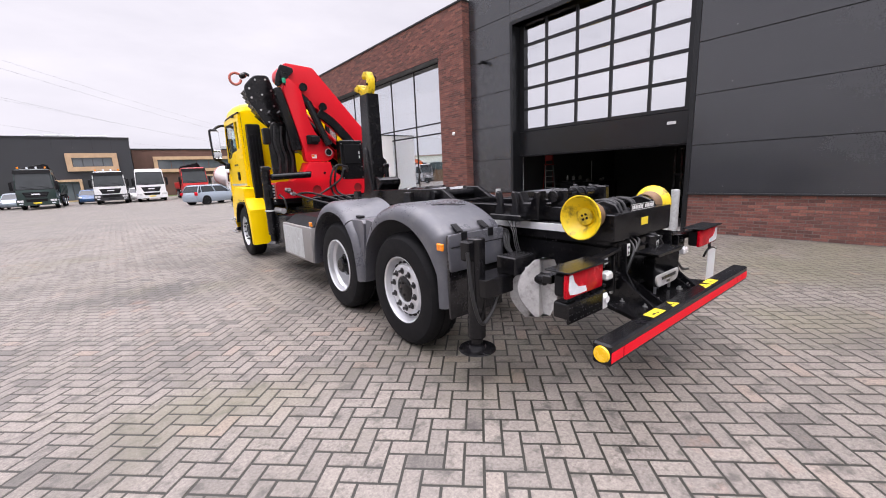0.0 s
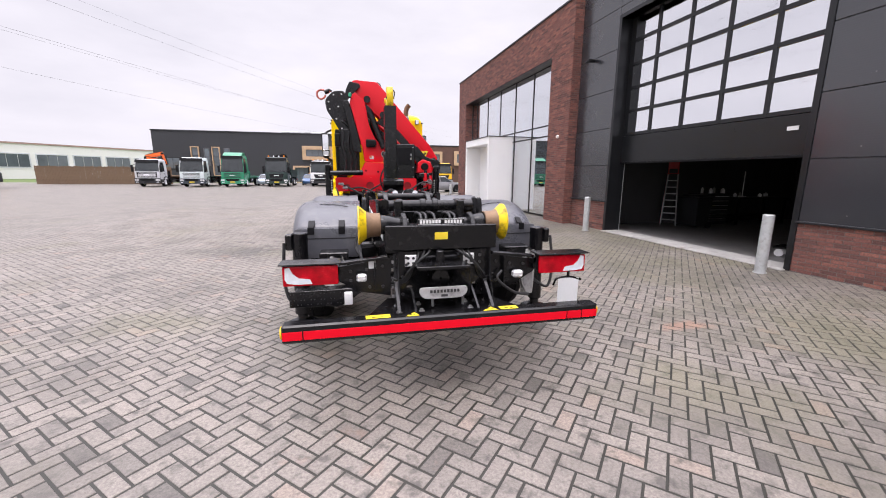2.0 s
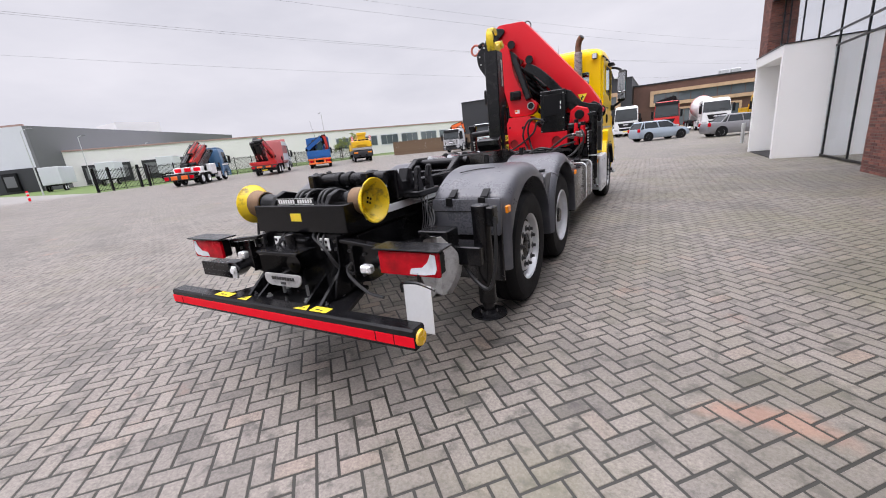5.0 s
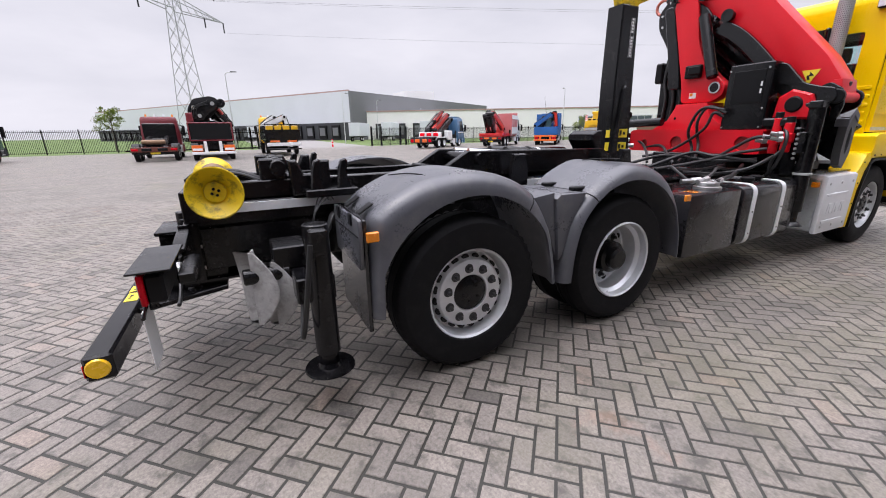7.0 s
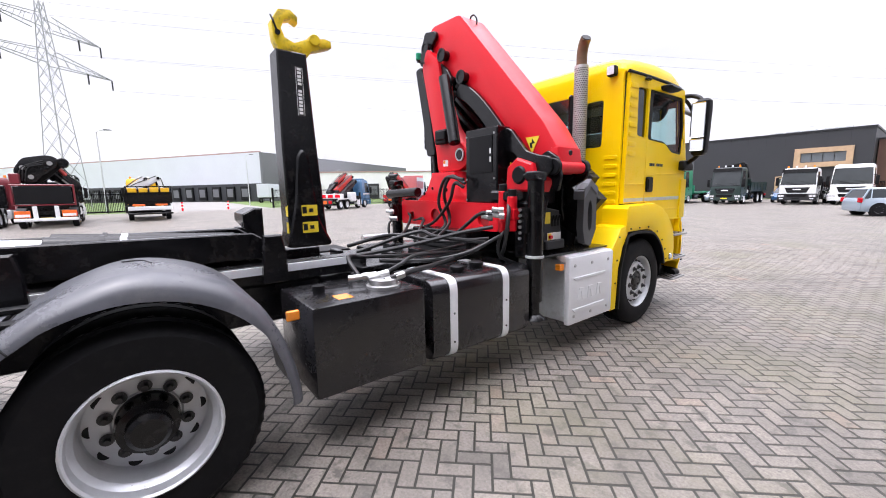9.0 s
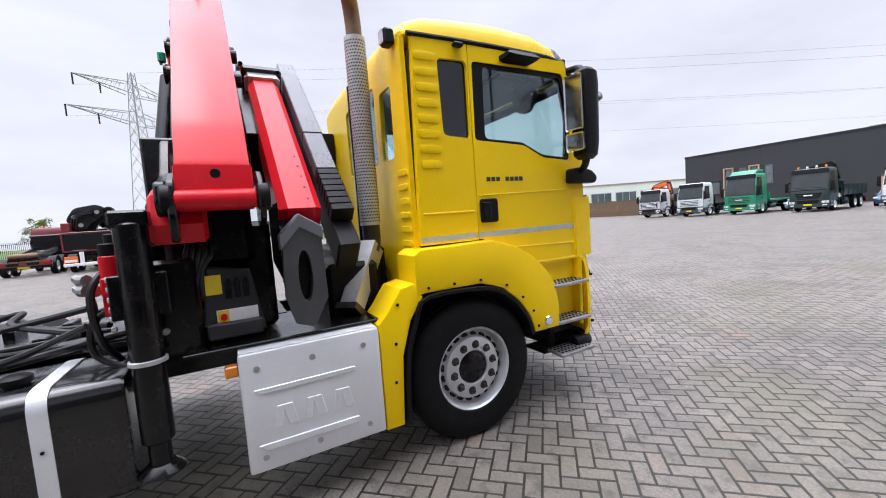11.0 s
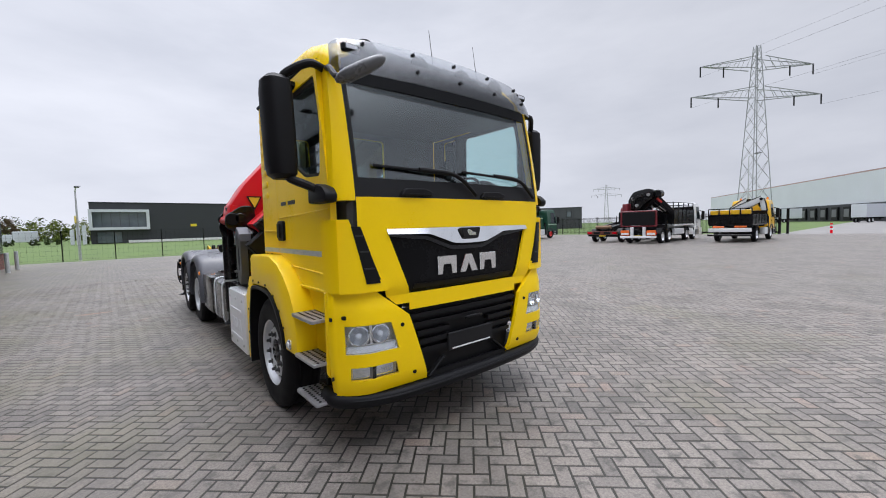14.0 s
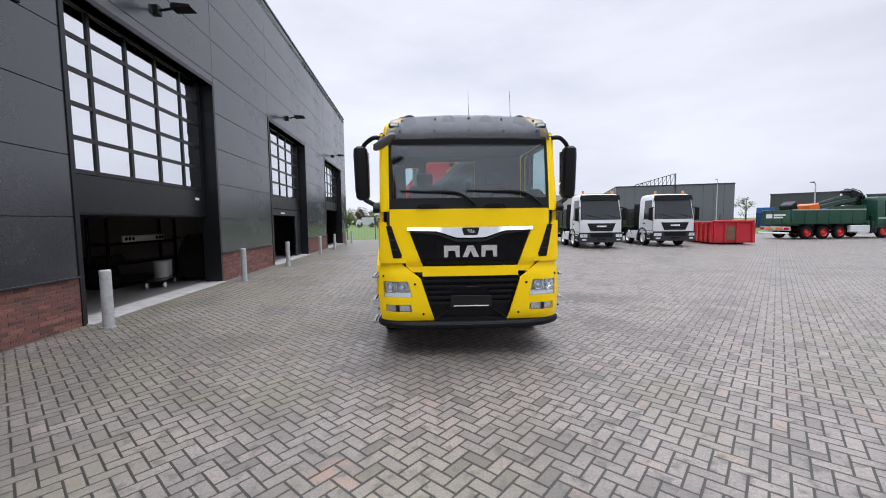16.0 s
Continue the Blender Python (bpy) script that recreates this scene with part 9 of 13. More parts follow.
    for x, z in ((0.70, 0.955), (0.60, 0.575), (1.10, 1.05)):
        bm = bmesh.new()
        yy = nose(x, z) + 0.02
        bm_cyl(bm, (s * x, yy - 0.01, z), (s * x, yy + 0.006, z), 0.015, seg=12)
        part("screw", bm, M["black_plastic"], bc)
    for z in (0.62, 1.04):
        bm = bmesh.new()
        bm_cyl(bm, (s * 1.166, 9.39, z), (s * 1.178, 9.39, z), 0.014, seg=12)
        part("screw", bm, M["black_plastic"], bc)
    # the whole corner bulges forward and rolls away at its edges
    for ob in (bc, *bc.children_recursive):
        for v in ob.data.vertices:
            x, z = abs(v.co.x), v.co.z
            v.co.y += 0.022 * max(0.0, 1 - ((z - 0.85) / 0.38) ** 2) - 1.05 * max(0.0, min(x, 1.14) - 0.93) ** 2 - 1.5 * max(0.0, z - 1.06) ** 2 - 2.0 * max(0.0, 0.60 - z) ** 2
bm = bmesh.new()
skin(bm, 0.45, 1.05, lambda z: -lerp(z, 0.45, 0.47, 1.05, 0.66), lambda z: lerp(z, 0.45, 0.47, 1.05, 0.66), 18, 4, -0.05, 0.02)
low = part("lower_grille", bm, M["black_plastic"], cab, "black lower grille with slats")
for z in (0.97, 0.90, 0.83, 0.76, 0.69):
    for x0, x1 in ((-0.60, -0.25), (0.25, 0.60)) if z < 0.88 else ((-0.62, 0.62),):
        bm = bmesh.new()
        f = lerp(z, 0.45, 0.46, 1.05, 0.62) / 0.62
        skin(bm, z, z + 0.035, lambda q: x0 * f, lambda q: x1 * f, 10, 1, 0.004, 0.05)
        part("slat", bm, M["black_plastic"], low)
for s in (-1, 1):
    bm = bmesh.new()
    bm_prism(bm, [(s * 0.28, 0.62), (s * 0.31, 0.62), (s * 0.46, 0.50), (s * 0.43, 0.50)], "y", 9.48, 9.53, 0.005)
    part("brace", bm, M["black_plastic"], low)
bm = bmesh.new()
skin(bm, 0.46, 0.52, lambda z: -0.45, lambda z: 0.45, 12, 1, 0.0, 0.03)
part("lower_bar", bm, M["black_plastic"], low)
bm = bmesh.new()
bm_box(bm, -0.26, 0.26, 9.515, 9.54, 0.655, 0.80, 0.006)
ph = part("plate_holder", bm, M["label_black"], cab, "black number plate holder with blank print")
bm = bmesh.new()
bm_box(bm, -0.22, 0.22, 9.5405, 9.542, 0.664, 0.676)
part("print", bm, M["label_white"], ph)
bm = bmesh.new()
bm_tube(bm, [(0.08, 9.55, 0.90), (0.06, 9.57, 0.91), (-0.06, 9.57, 0.91), (-0.10, 9.56, 0.90)], 0.012, 8)
part("tow_cover", bm, M["black_plastic"], cab)
bm = bmesh.new()
line = [(-1.13, 9.18, 0.45), (-1.11, 9.36, 0.44), (-0.85, 9.50, 0.43), (-0.4, 9.545, 0.425), (0.4, 9.545, 0.425), (0.85, 9.50, 0.43), (1.11, 9.36, 0.44), (1.13, 9.18, 0.45)]
bm_tube(bm, [(x, y - 0.03, z) for x, y, z in line], 0.055, 14, 8)
bm_tube(bm, [(x * 1.004, y + 0.02, z + 0.012) for x, y, z in line], 0.010, 6, 8)
part("front_bar", bm, M["black_plastic"], cab, "thick black front underrun bar")
bm = bmesh.new()
bm_box(bm, -0.95, 0.95, 9.1, 9.42, 0.36, 0.50, 0.02)
part("bumper_core", bm, M["black_plastic"], cab)

# mirrors
for s in (-1, 1):
    bm = bmesh.new()
    rings = []
    for z, f, g in ((2.02, 0.55, 0.6), (2.05, 0.9, 0.9), (2.15, 1, 1), (2.40, 1, 1), (2.60, 1, 0.98), (2.68, 0.92, 0.9), (2.71, 0.6, 0.6)):
        c = (1.365, 9.135)
        lean = (z - 2.02) * 0.03
        rings.append([(s * (c[0] + lean + f * a), c[1] - (2.71 - z) * 0.0 + g * b, z) for a, b in rounded([(-0.085, -0.075), (0.10, -0.10), (0.10, 0.03), (0.05, 0.105), (-0.085, 0.09)], 0.035, 3)])
    bm_loft(bm, rings)
    mir = part("mirror", bm, M["black_plastic"], cab, "large black door mirror")
    bm = bmesh.new()
    bm_box(bm, min(s * 1.295, s * 1.455), max(s * 1.295, s * 1.455), 9.026, 9.032, 2.24, 2.66, 0.012)
    bm_box(bm, min(s * 1.295, s * 1.455), max(s * 1.295, s * 1.455), 9.026, 9.032, 2.08, 2.22, 0.012)
    bmesh.ops.rotate(bm, cent=(s * 1.375, 9.029, 2.4), matrix=Matrix.Rotation(s * radians(9), 3, "Z"), verts=bm.verts[:])
    bmesh.ops.translate(bm, vec=(0, -0.014, 0), verts=bm.verts[:])
    part("mirror_glass", bm, M["chrome"], mir, "mirror glass")
    bm = bmesh.new()
    bm_tube(bm, [(s * 1.08, 9.22, 2.80), (s * 1.20, 9.26, 2.80), (s * 1.32, 9.18, 2.74), (s * 1.36, 9.14, 2.68)], 0.028, 10)
    part("mirror_arm", bm, M["black_plastic"], mir)
    bm = bmesh.new()
    bm_tube(bm, [(s * 1.14, 9.28, 1.92), (s * 1.24, 9.25, 1.97), (s * 1.33, 9.18, 2.02), (s * 1.35, 9.15, 2.06)], 0.030, 10)
    part("mirror_arm", bm, M["black_plastic"], mir)
    bm = bmesh.new()
    bm_prism(bm, rounded([(9.14, 1.85), (9.44, 1.845), (9.46, 1.90), (9.40, 1.955), (9.28, 1.985), (9.15, 1.97)], 0.03), "x", min(s * 1.12, s * 1.21), max(s * 1.12, s * 1.21), 0.02, 2)
    part("mirror_foot", bm, M["black_plastic"], mir)
bm = bmesh.new()
rings = []
for t, f in ((0.0, 0.15), (0.04, 0.5), (0.15, 0.8), (0.4, 1), (0.75, 1), (0.92, 0.7), (1.0, 0.25)):
    p = Vector((0.895, 9.745, 2.745)).lerp(Vector((1.16, 9.575, 2.595)), t)
    along = Vector((0.265, -0.17, -0.15)).normalized()
    u = along.cross(Vector((0, 0, 1))).normalized()
    w = u.cross(along)
    rings.append([p + u * (0.062 * f * math.cos(q)) + w * (0.046 * f * math.sin(q)) for q in [2 * math.pi * k / 14 for k in range(14)]])
bm_loft(bm, rings)
fm = part("front_mirror", bm, mat("mid_grey_plastic", (0.10, 0.102, 0.106), 0.3, vary=0.08), cab, "grey front-view mirror on a black arm")
bm = bmesh.new()
bm_tube(bm, [(1.06, 9.22, 2.80), (1.10, 9.36, 2.76), (1.12, 9.50, 2.66), (1.10, 9.60, 2.63)], 0.022, 10)
part("mirror_arm", bm, M["black_plastic"], fm)
bm = bmesh.new()
bm_prism(bm, rounded([(0.76, 2.76), (1.04, 2.77), (1.05, 2.62), (0.96, 2.48), (0.82, 2.50), (0.76, 2.60)], 0.06), "y", 8.92, 8.97, 0.012, 2)
part("folded_blind", bm, M["black_plastic"], cab, "folded black sun blind inside the cab")
bm = bmesh.new()
bm_loft(bm, [[(1.12 + a, y, 2.81 + b * f) for a, b in ((0.0, -0.03), (0.10, -0.033), (0.15, -0.012), (0.12, 0.027), (0.0, 0.03))] for y, f in ((8.50, 0.5), (8.54, 1), (8.76, 1), (8.80, 0.5))])
part("kerb_mirror", bm, M["black_plastic"], cab, "black kerb mirror over the door")

# cab interior
for x in (-0.55, 0.55):
    bm = bmesh.new()
    bm_box(bm, x - 0.26, x + 0.26, 8.05, 8.58, 1.55, 1.72, 0.05, 2)
    seat = part("seat", bm, M["interior"], cab, "dark cab seat")
    bm = bmesh.new()
    bm_box(bm, x - 0.25, x + 0.25, 7.95, 8.12, 1.68, 2.30, 0.06, 2)
    part("backrest", bm, M["interior"], seat)
    bm = bmesh.new()
    bm_box(bm, x - 0.13, x + 0.13, 7.97, 8.08, 2.31, 2.50, 0.04, 2)
    part("headrest", bm, M["interior"], seat)
    bm = bmesh.new()
    bm_box(bm, x - 0.2, x + 0.2, 8.1, 8.5, 1.16, 1.55, 0.03)
    part("seat_base", bm, M["interior"], seat)
bm = bmesh.new()
bm_prism(bm, [(8.95, 1.3), (9.42, 1.3), (9.44, 1.86), (9.25, 1.92), (9.0, 1.90), (8.92, 1.7)], "x", -1.04, 1.04, 0.03)
part("dashboard", bm, M["interior"], cab, "dark dashboard")
bm = bmesh.new()
bm_lathe(bm, [(0.225, -0.015), (0.24, 0.0), (0.225, 0.015), (0.21, 0.0), (0.225, -0.015)], (-0.55, 8.86, 1.98), (0, -0.75, 0.66), 28)
bm_cyl(bm, (-0.55, 8.86, 1.98), (-0.55, 9.02, 1.82), 0.03, seg=10)
bm_box(bm, -0.76, -0.34, 8.84, 8.88, 1.965, 1.995, 0.008)
part("steering_wheel", bm, M["black_plastic"], cab, "black steering wheel")
bm = bmesh.new()
bm_box(bm, -0.06, 0.03, 9.25, 9.28, 2.06, 2.24, 0.015)
part("phone_holder", bm, M["black_plastic"], cab)
bm = bmesh.new()
bm_box(bm, -1.0, 1.0, 8.6, 9.20, 2.74, 2.78, 0.02)
part("headliner", bm, M["interior"], cab)

# exhaust stack behind the cab
bm = bmesh.new()
bm_cyl(bm, (0.68, 7.53, 1.62), (0.68, 7.53, 3.0), 0.076, seg=32)
exh = part("exhaust_pipe", bm, M["galv"], truck, "upright exhaust in a perforated guard")
bm = bmesh.new()
for r in range(58):
    z = 1.65 + 0.0230 * r
    for k in range(24):
        a = 2 * math.pi * (k + 0.5 * (r % 2)) / 24
        c = Vector((0.68 + 0.0775 * math.cos(a), 7.53 + 0.0775 * math.sin(a), z))
        t, u = Vector((-math.sin(a), math.cos(a), 0)) * 0.0066, Vector((0, 0, 0.0066))
        bm.faces.new([bm.verts.new(c + t * math.cos(q) + u * math.sin(q)) for q in (0, 1.047, 2.094, 3.1416, 4.189, 5.236)])
part("perforation", bm, M["label_black"], exh)
bm = bmesh.new()
bm_tube(bm, [(0.68, 7.53, 2.9), (0.68, 7.53, 3.05), (0.685, 7.525, 3.13), (0.71, 7.51, 3.21), (0.755, 7.485, 3.265)], 0.058, 20)
part("tailpipe", bm, M["rust"], exh, "heat-tinted bent tailpipe")
bm = bmesh.new()
bm_cyl(bm, (0.752, 7.487, 3.262), (0.761, 7.482, 3.272), 0.05, seg=20)
part("pipe_mouth", bm, M["label_black"], exh)
bm = bmesh.new()
bm_tube(bm, [(0.68, 7.53, 1.64), (0.68, 7.53, 1.50), (0.71, 7.50, 1.42)], 0.068, 18)
part("pipe_elbow", bm, M["dark_nut"], exh, "dark pipe elbow")
bm = bmesh.new()
bm_beam(bm, (0.69, 7.52, 1.46), (0.93, 7.26, 1.06), 0.13, 0.15, 0.12, 0.13)
duct = part("down_pipe", bm, M["galv"], exh, "dull square metal duct")
bm = bmesh.new()
bm_beam(bm, (0.925, 7.265, 1.07), (0.945, 7.245, 1.035), 0.15, 0.16)
part("duct_flange", bm, M["dark_nut"], duct)
bm = bmesh.new()
bm_box(bm, 0.10, 0.86, 7.13, 7.50, 0.98, 1.37, 0.03)
part("equipment_box", bm, M["black_plastic"], truck, "black equipment box between crane and cab")
bm = bmesh.new()
bm_box(bm, 0.55, 0.61, 7.47, 7.60, 1.1, 2.7, 0.02)
part("stack_bracket", bm, M["black_steel"], exh)
bm = bmesh.new()
bm_box(bm, 0.93, 1.03, 7.62, 7.70, 2.84, 2.95, 0.015)
wl_ = part("work_lamp", bm, M["black_plastic"], cab, "square work lamp on the cab's rear edge")
bm = bmesh.new()
bm_box(bm, 0.94, 1.02, 7.612, 7.62, 2.85, 2.94, 0.006)
part("lens", bm, M["clear_lens"], wl_)
bm = bmesh.new()
bm_box(bm, -1.05, -0.80, 7.55, 7.70, 1.15, 2.65, 0.03, 2)
for k in range(4):
    bm_box(bm, -1.03 + 0.055 * k, -1.0 + 0.055 * k, 7.535, 7.56, 1.5, 2.45, 0.008)
part("air_intake", bm, M["black_plastic"], cab, "black ribbed air intake on the rear wall")
bm = bmesh.new()
bm_box(bm, -0.75, 0.55, 7.35, 7.68, 1.05, 1.45, 0.03)
part("engine_cover", bm, M["black_plastic"], cab)

# ---- the yard round the truck: parked vehicles, fences, buildings, distance ----
M["far_clad"] = mat("anthracite_cladding", (0.030, 0.032, 0.037), 0.55, vary=0.12, scale=0.3, fine=3)
M["far_brick"] = mat("brown_brickwork", (0.115, 0.062, 0.048), 0.85, vary=0.25, scale=0.8, fine=14)
M["larch"] = mat("larch_frame", (0.50, 0.34, 0.21), 0.6, vary=0.15, scale=2, fine=20)
M["pale_clad"] = mat("pale_grey_cladding", (0.74, 0.73, 0.72), 0.6, vary=0.05, scale=0.15, fine=2)
M["white_clad"] = mat("white_cladding", (0.56, 0.58, 0.62), 0.55, vary=0.05, scale=0.15, fine=2)
M["mid_clad"] = mat("slate_grey_cladding", (0.130, 0.134, 0.142), 0.55, vary=0.08, scale=0.2, fine=2)
M["red_trim"] = mat("dull_red_roof_edge", (0.36, 0.24, 0.22), 0.6)
M["fence_wood"] = mat("weathered_boards", (0.16, 0.105, 0.065), 0.8, vary=0.35, scale=3, fine=25, bump=0.2)
M["bark"] = mat("bark", (0.075, 0.062, 0.048), 0.9, vary=0.3, scale=5, bump=0.4)
M["leaf_spring"] = mat("spring_leaves", (0.17, 0.205, 0.042), 0.7, vary=0.4, scale=0.5, fine=4)
M["leaf_dark"] = mat("hedge_leaves", (0.055, 0.075, 0.025), 0.75, vary=0.4, scale=0.5, fine=4)
M["leaf_brown"] = mat("copper_leaves", (0.13, 0.085, 0.05), 0.75, vary=0.3, scale=0.5, fine=4)
M["orange_paint"] = mat("orange_paint", (0.80, 0.14, 0.015), 0.4, vary=0.08, scale=3, coat=0.3)
M["pylon_steel"] = mat("weathered_pylon_steel", (0.30, 0.31, 0.315), 0.7, 0.1, vary=0.1)
M["far_screen"] = mat("far_windscreen", (0.030, 0.036, 0.038), 0.08, vary=0.3, scale=0.7, spec=0.6)
PAINTS = {}


def paint(name, color, rough=0.35):
    if name not in PAINTS:
        PAINTS[name] = mat(name + "_vehicle_paint", color, rough, vary=0.06, scale=1.5, coat=0.4)
    return PAINTS[name]


def far_wheel_meshes():
    bm = bmesh.new()
    bm_lathe(bm, [(0.30, -0.13), (0.42, -0.15), (0.49, -0.12), (0.50, 0.0), (0.49, 0.12), (0.42, 0.15), (0.30, 0.13)], (0, 0, 0), (1, 0, 0), 20)
    tyre = mesh_of("tyre", bm, M["rubber"])
    rims = {}
    for key, material in (("silver", M["wheel_silver"]), ("red", paint("red", (0.60, 0.02, 0.02))), ("dark", M["black_steel"])):
        bm = bmesh.new()
        bm_lathe(bm, [(0.305, 0.12), (0.29, 0.145), (0.27, 0.12), (0.24, 0.03), (0.17, 0.02), (0.16, 0.10), (0.10, 0.13), (0.0, 0.13)], (0, 0, 0), (1, 0, 0), 20)
        bm_lathe(bm, [(0.305, -0.12), (0.27, -0.05), (0.0, -0.04)], (0, 0, 0), (1, 0, 0), 16)
        rims[key] = mesh_of("rim", bm, material)
    return tyre, rims


FAR_TYRE, FAR_RIM = far_wheel_meshes()


def far_wheel(parent, x, y, r=0.5, rim="silver"):
    ob = new("wheel", FAR_TYRE)
    ob.name = "wheel"
    ob.parent = parent
    s = 1 if x > 0 else -1
    ob.matrix_local = Matrix.Translation((x, y, r)) @ Matrix.Rotation(0 if s > 0 else math.pi, 4, "Z") @ Matrix.Scale(r / 0.5, 4)
    k = new("rim", FAR_RIM[rim])
    k.parent = ob
    return ob


def cab_point(L, h, lean, u, z, out=0.0):
    """A spot on a cab's bowed front: u runs across from -1 to 1."""
    half = 1.22 if z < 1.75 else 1.22 - 0.09 * (z - 1.75) / max(0.1, h - 1.75)
    back = 0.02 * abs(z - 1.3) if z < 1.72 else 0.01 + (lean + 0.09) * (z - 1.72) / (h - 1.72)
    return (u * half + (out * u ** 3), L - back - 0.17 * abs(u) ** 4 + out, z)


def cab_skin(bm, L, h, lean, lo, hi, z0, z1, out, thick=0.05, nu=8, nv=2):
    """A bowed panel lying on the cab's front, lo and hi being its half widths below and above."""
    rings = []
    for k in range(nv + 1):
        z, f = z0 + (z1 - z0) * k / nv, lo + (hi - lo) * k / nv
        us = [f * (2 * q / nu - 1) for q in range(nu + 1)]
        rings.append([cab_point(L, h, lean, u, z, out) for u in us] + [cab_point(L, h, lean, u, z, out - thick) for u in reversed(us)])
    bm_loft(bm, rings)


def far_cab(root, L, h, color, grille="black", lower=None, depth=2.0, deflector=0.0, visor=False, lean=0.30, beacons=0, stripe=None):
    """A truck cab with a bowed front: shell, screens, doors, grille, bumper, lamps, mirrors, steps, wipers."""
    body = paint(*color) if isinstance(color, tuple) else color
    low = paint(*lower) if isinstance(lower, tuple) else (lower or body)
    zs0, zs1 = 1.74, h - 0.36
    bm = bmesh.new()
    rings = []
    for z, draw in ((0.82, 0.0), (1.2, 0.0), (1.72, 0.0), (zs1, 0.0), (h - 0.16, 0.02), (h - 0.05, 0.07), (h, 0.20)):
        front = [cab_point(L, h, lean, 2 * q / 12 - 1, z) for q in range(13)]
        half = front[-1][0] - draw
        pts = [(max(-half, min(half, x)), y - draw * 1.2, zz) for x, y, zz in front]
        rings.append(pts + [(half, L - depth + draw, z), (half - 0.08, L - depth + draw - 0.05, z), (-half + 0.08, L - depth + draw - 0.05, z), (-half, L - depth + draw, z)])
    bm_loft(bm, rings)
    cab = part("cab", bm, body, root)
    bm = bmesh.new()
    cab_skin(bm, L, h, lean, 0.955, 0.935, zs0 - 0.05, zs1 + 0.05, 0.006, 0.04, 10, 4)
    part("screen_seal", bm, M["black_plastic"], cab)
    bm = bmesh.new()
    cab_skin(bm, L, h, lean, 0.93, 0.91, zs0, zs1, 0.014, 0.04, 10, 4)
    screen = part("windscreen", bm, M["far_screen"], cab, "windscreen reflecting the grey sky")
    for s in (-1, 1):
        bm = bmesh.new()
        bm_beam(bm, (s * 0.55 - 0.5, L + 0.03, zs0 + 0.04), (s * 0.55 + 0.35, L - 0.06, zs0 + 0.26), 0.03, 0.02)
        part("wiper", bm, M["black_plastic"], screen)
    for s in (-1, 1):
        bm = bmesh.new()
        xa, xb = cab_point(L, h, lean, 1, 1.72)[0], cab_point(L, h, lean, 1, zs1)[0]
        bm_loft(bm, [[(s * (xa - 0.05), L - 1.38, 1.70), (s * (xa - 0.05), L - 0.30, 1.70), (s * (xa + 0.008), L - 0.30, 1.70), (s * (xa + 0.008), L - 1.38, 1.70)],
                     [(s * (xb - 0.05), L - 1.38, zs1), (s * (xb - 0.05), L - lean - 0.34, zs1), (s * (xb + 0.008), L - lean - 0.34, zs1), (s * (xb + 0.008), L - 1.38, zs1)]])
        part("side_window", bm, M["dark_window"], cab)
        bm = bmesh.new()
        for y0, y1, z0, z1 in ((L - 1.47, L - 1.45, 0.98, 1.74), (L - 0.24, L - 0.22, 0.98, 1.74), (L - 1.47, L - 0.22, 0.96, 0.98), (L - 1.47, L - 0.22, 1.66, 1.68)):
            bm_box(bm, s * 1.216 - 0.01, s * 1.216 + 0.01, y0, y1, z0, z1)
        door = part("door_seam", bm, M["black_plastic"], cab)
        bm = bmesh.new()
        bm_box(bm, s * 1.225 - 0.02, s * 1.225 + 0.02, L - 1.40, L - 1.18, 1.38, 1.46, 0.01)
        part("door_handle", bm, M["black_plastic"], door)
        bm = bmesh.new()
        bm_box(bm, s * 1.40 - 0.11, s * 1.40 + 0.11, L - 0.26, L - 0.10, 1.62, 2.38, 0.05, 2)
        mirror = part("mirror", bm, M["black_plastic"], cab)
        bm = bmesh.new()
        bm_beam(bm, (s * 1.15, L - 0.34, 2.42), (s * 1.40, L - 0.18, 2.36), 0.05, 0.05)
        bm_beam(bm, (s * 1.19, L - 0.30, 1.60), (s * 1.40, L - 0.18, 1.66), 0.05, 0.05)
        part("mirror_arm", bm, M["black_plastic"], mirror)
        bm = bmesh.new()
        arc = [(L - 1.5 + 0.68 * math.cos(radians(a)), 0.5 + 0.66 * math.sin(radians(a))) for a in range(-8, 189, 14)]
        bm_prism(bm, arc + [(L - 1.5 + 0.60 * math.cos(radians(a)), 0.5 + 0.58 * math.sin(radians(a))) for a in range(188, -9, -14)], "x", s * 0.84, s * 1.262)
        part("wheel_arch", bm, low, cab)
        bm = bmesh.new()
        bm_box(bm, s * 1.16 - 0.08, s * 1.16 + 0.08, L - 0.86, L - 0.42, 0.36, 0.86, 0.03)
        steps = part("step_well", bm, low, cab)
        for z in (0.46, 0.74):
            bm = bmesh.new()
            bm_box(bm, s * 1.24 - 0.03, s * 1.24 + 0.03, L - 0.84, L - 0.46, z, z + 0.04)
            part("step", bm, M["alu"], steps)
    wide = grille in ("same", "chrome")
    bm = bmesh.new()
    cab_skin(bm, L, h, lean, 0.78 if wide else 0.52, 0.80 if wide else 0.68, 1.02, 1.60 if wide else 1.48, 0.014, 0.05)
    g = part("grille", bm, body if grille == "same" else M["black_plastic"], cab)
    for k in range(4 if wide else 3):
        bm = bmesh.new()
        z = 1.06 + k * 0.14
        cab_skin(bm, L, h, lean, 0.70 if wide else 0.50 + 0.03 * k, 0.70 if wide else 0.51 + 0.03 * k, z, z + 0.06, 0.022, 0.03, 6, 1)
        part("grille_slat", bm, M["trim_dark"] if not wide or grille == "same" else M["alu"], g)
    bm = bmesh.new()
    bm_box(bm, -0.27, 0.27, L - 0.02, L + 0.038, 1.26, 1.345, 0.01)
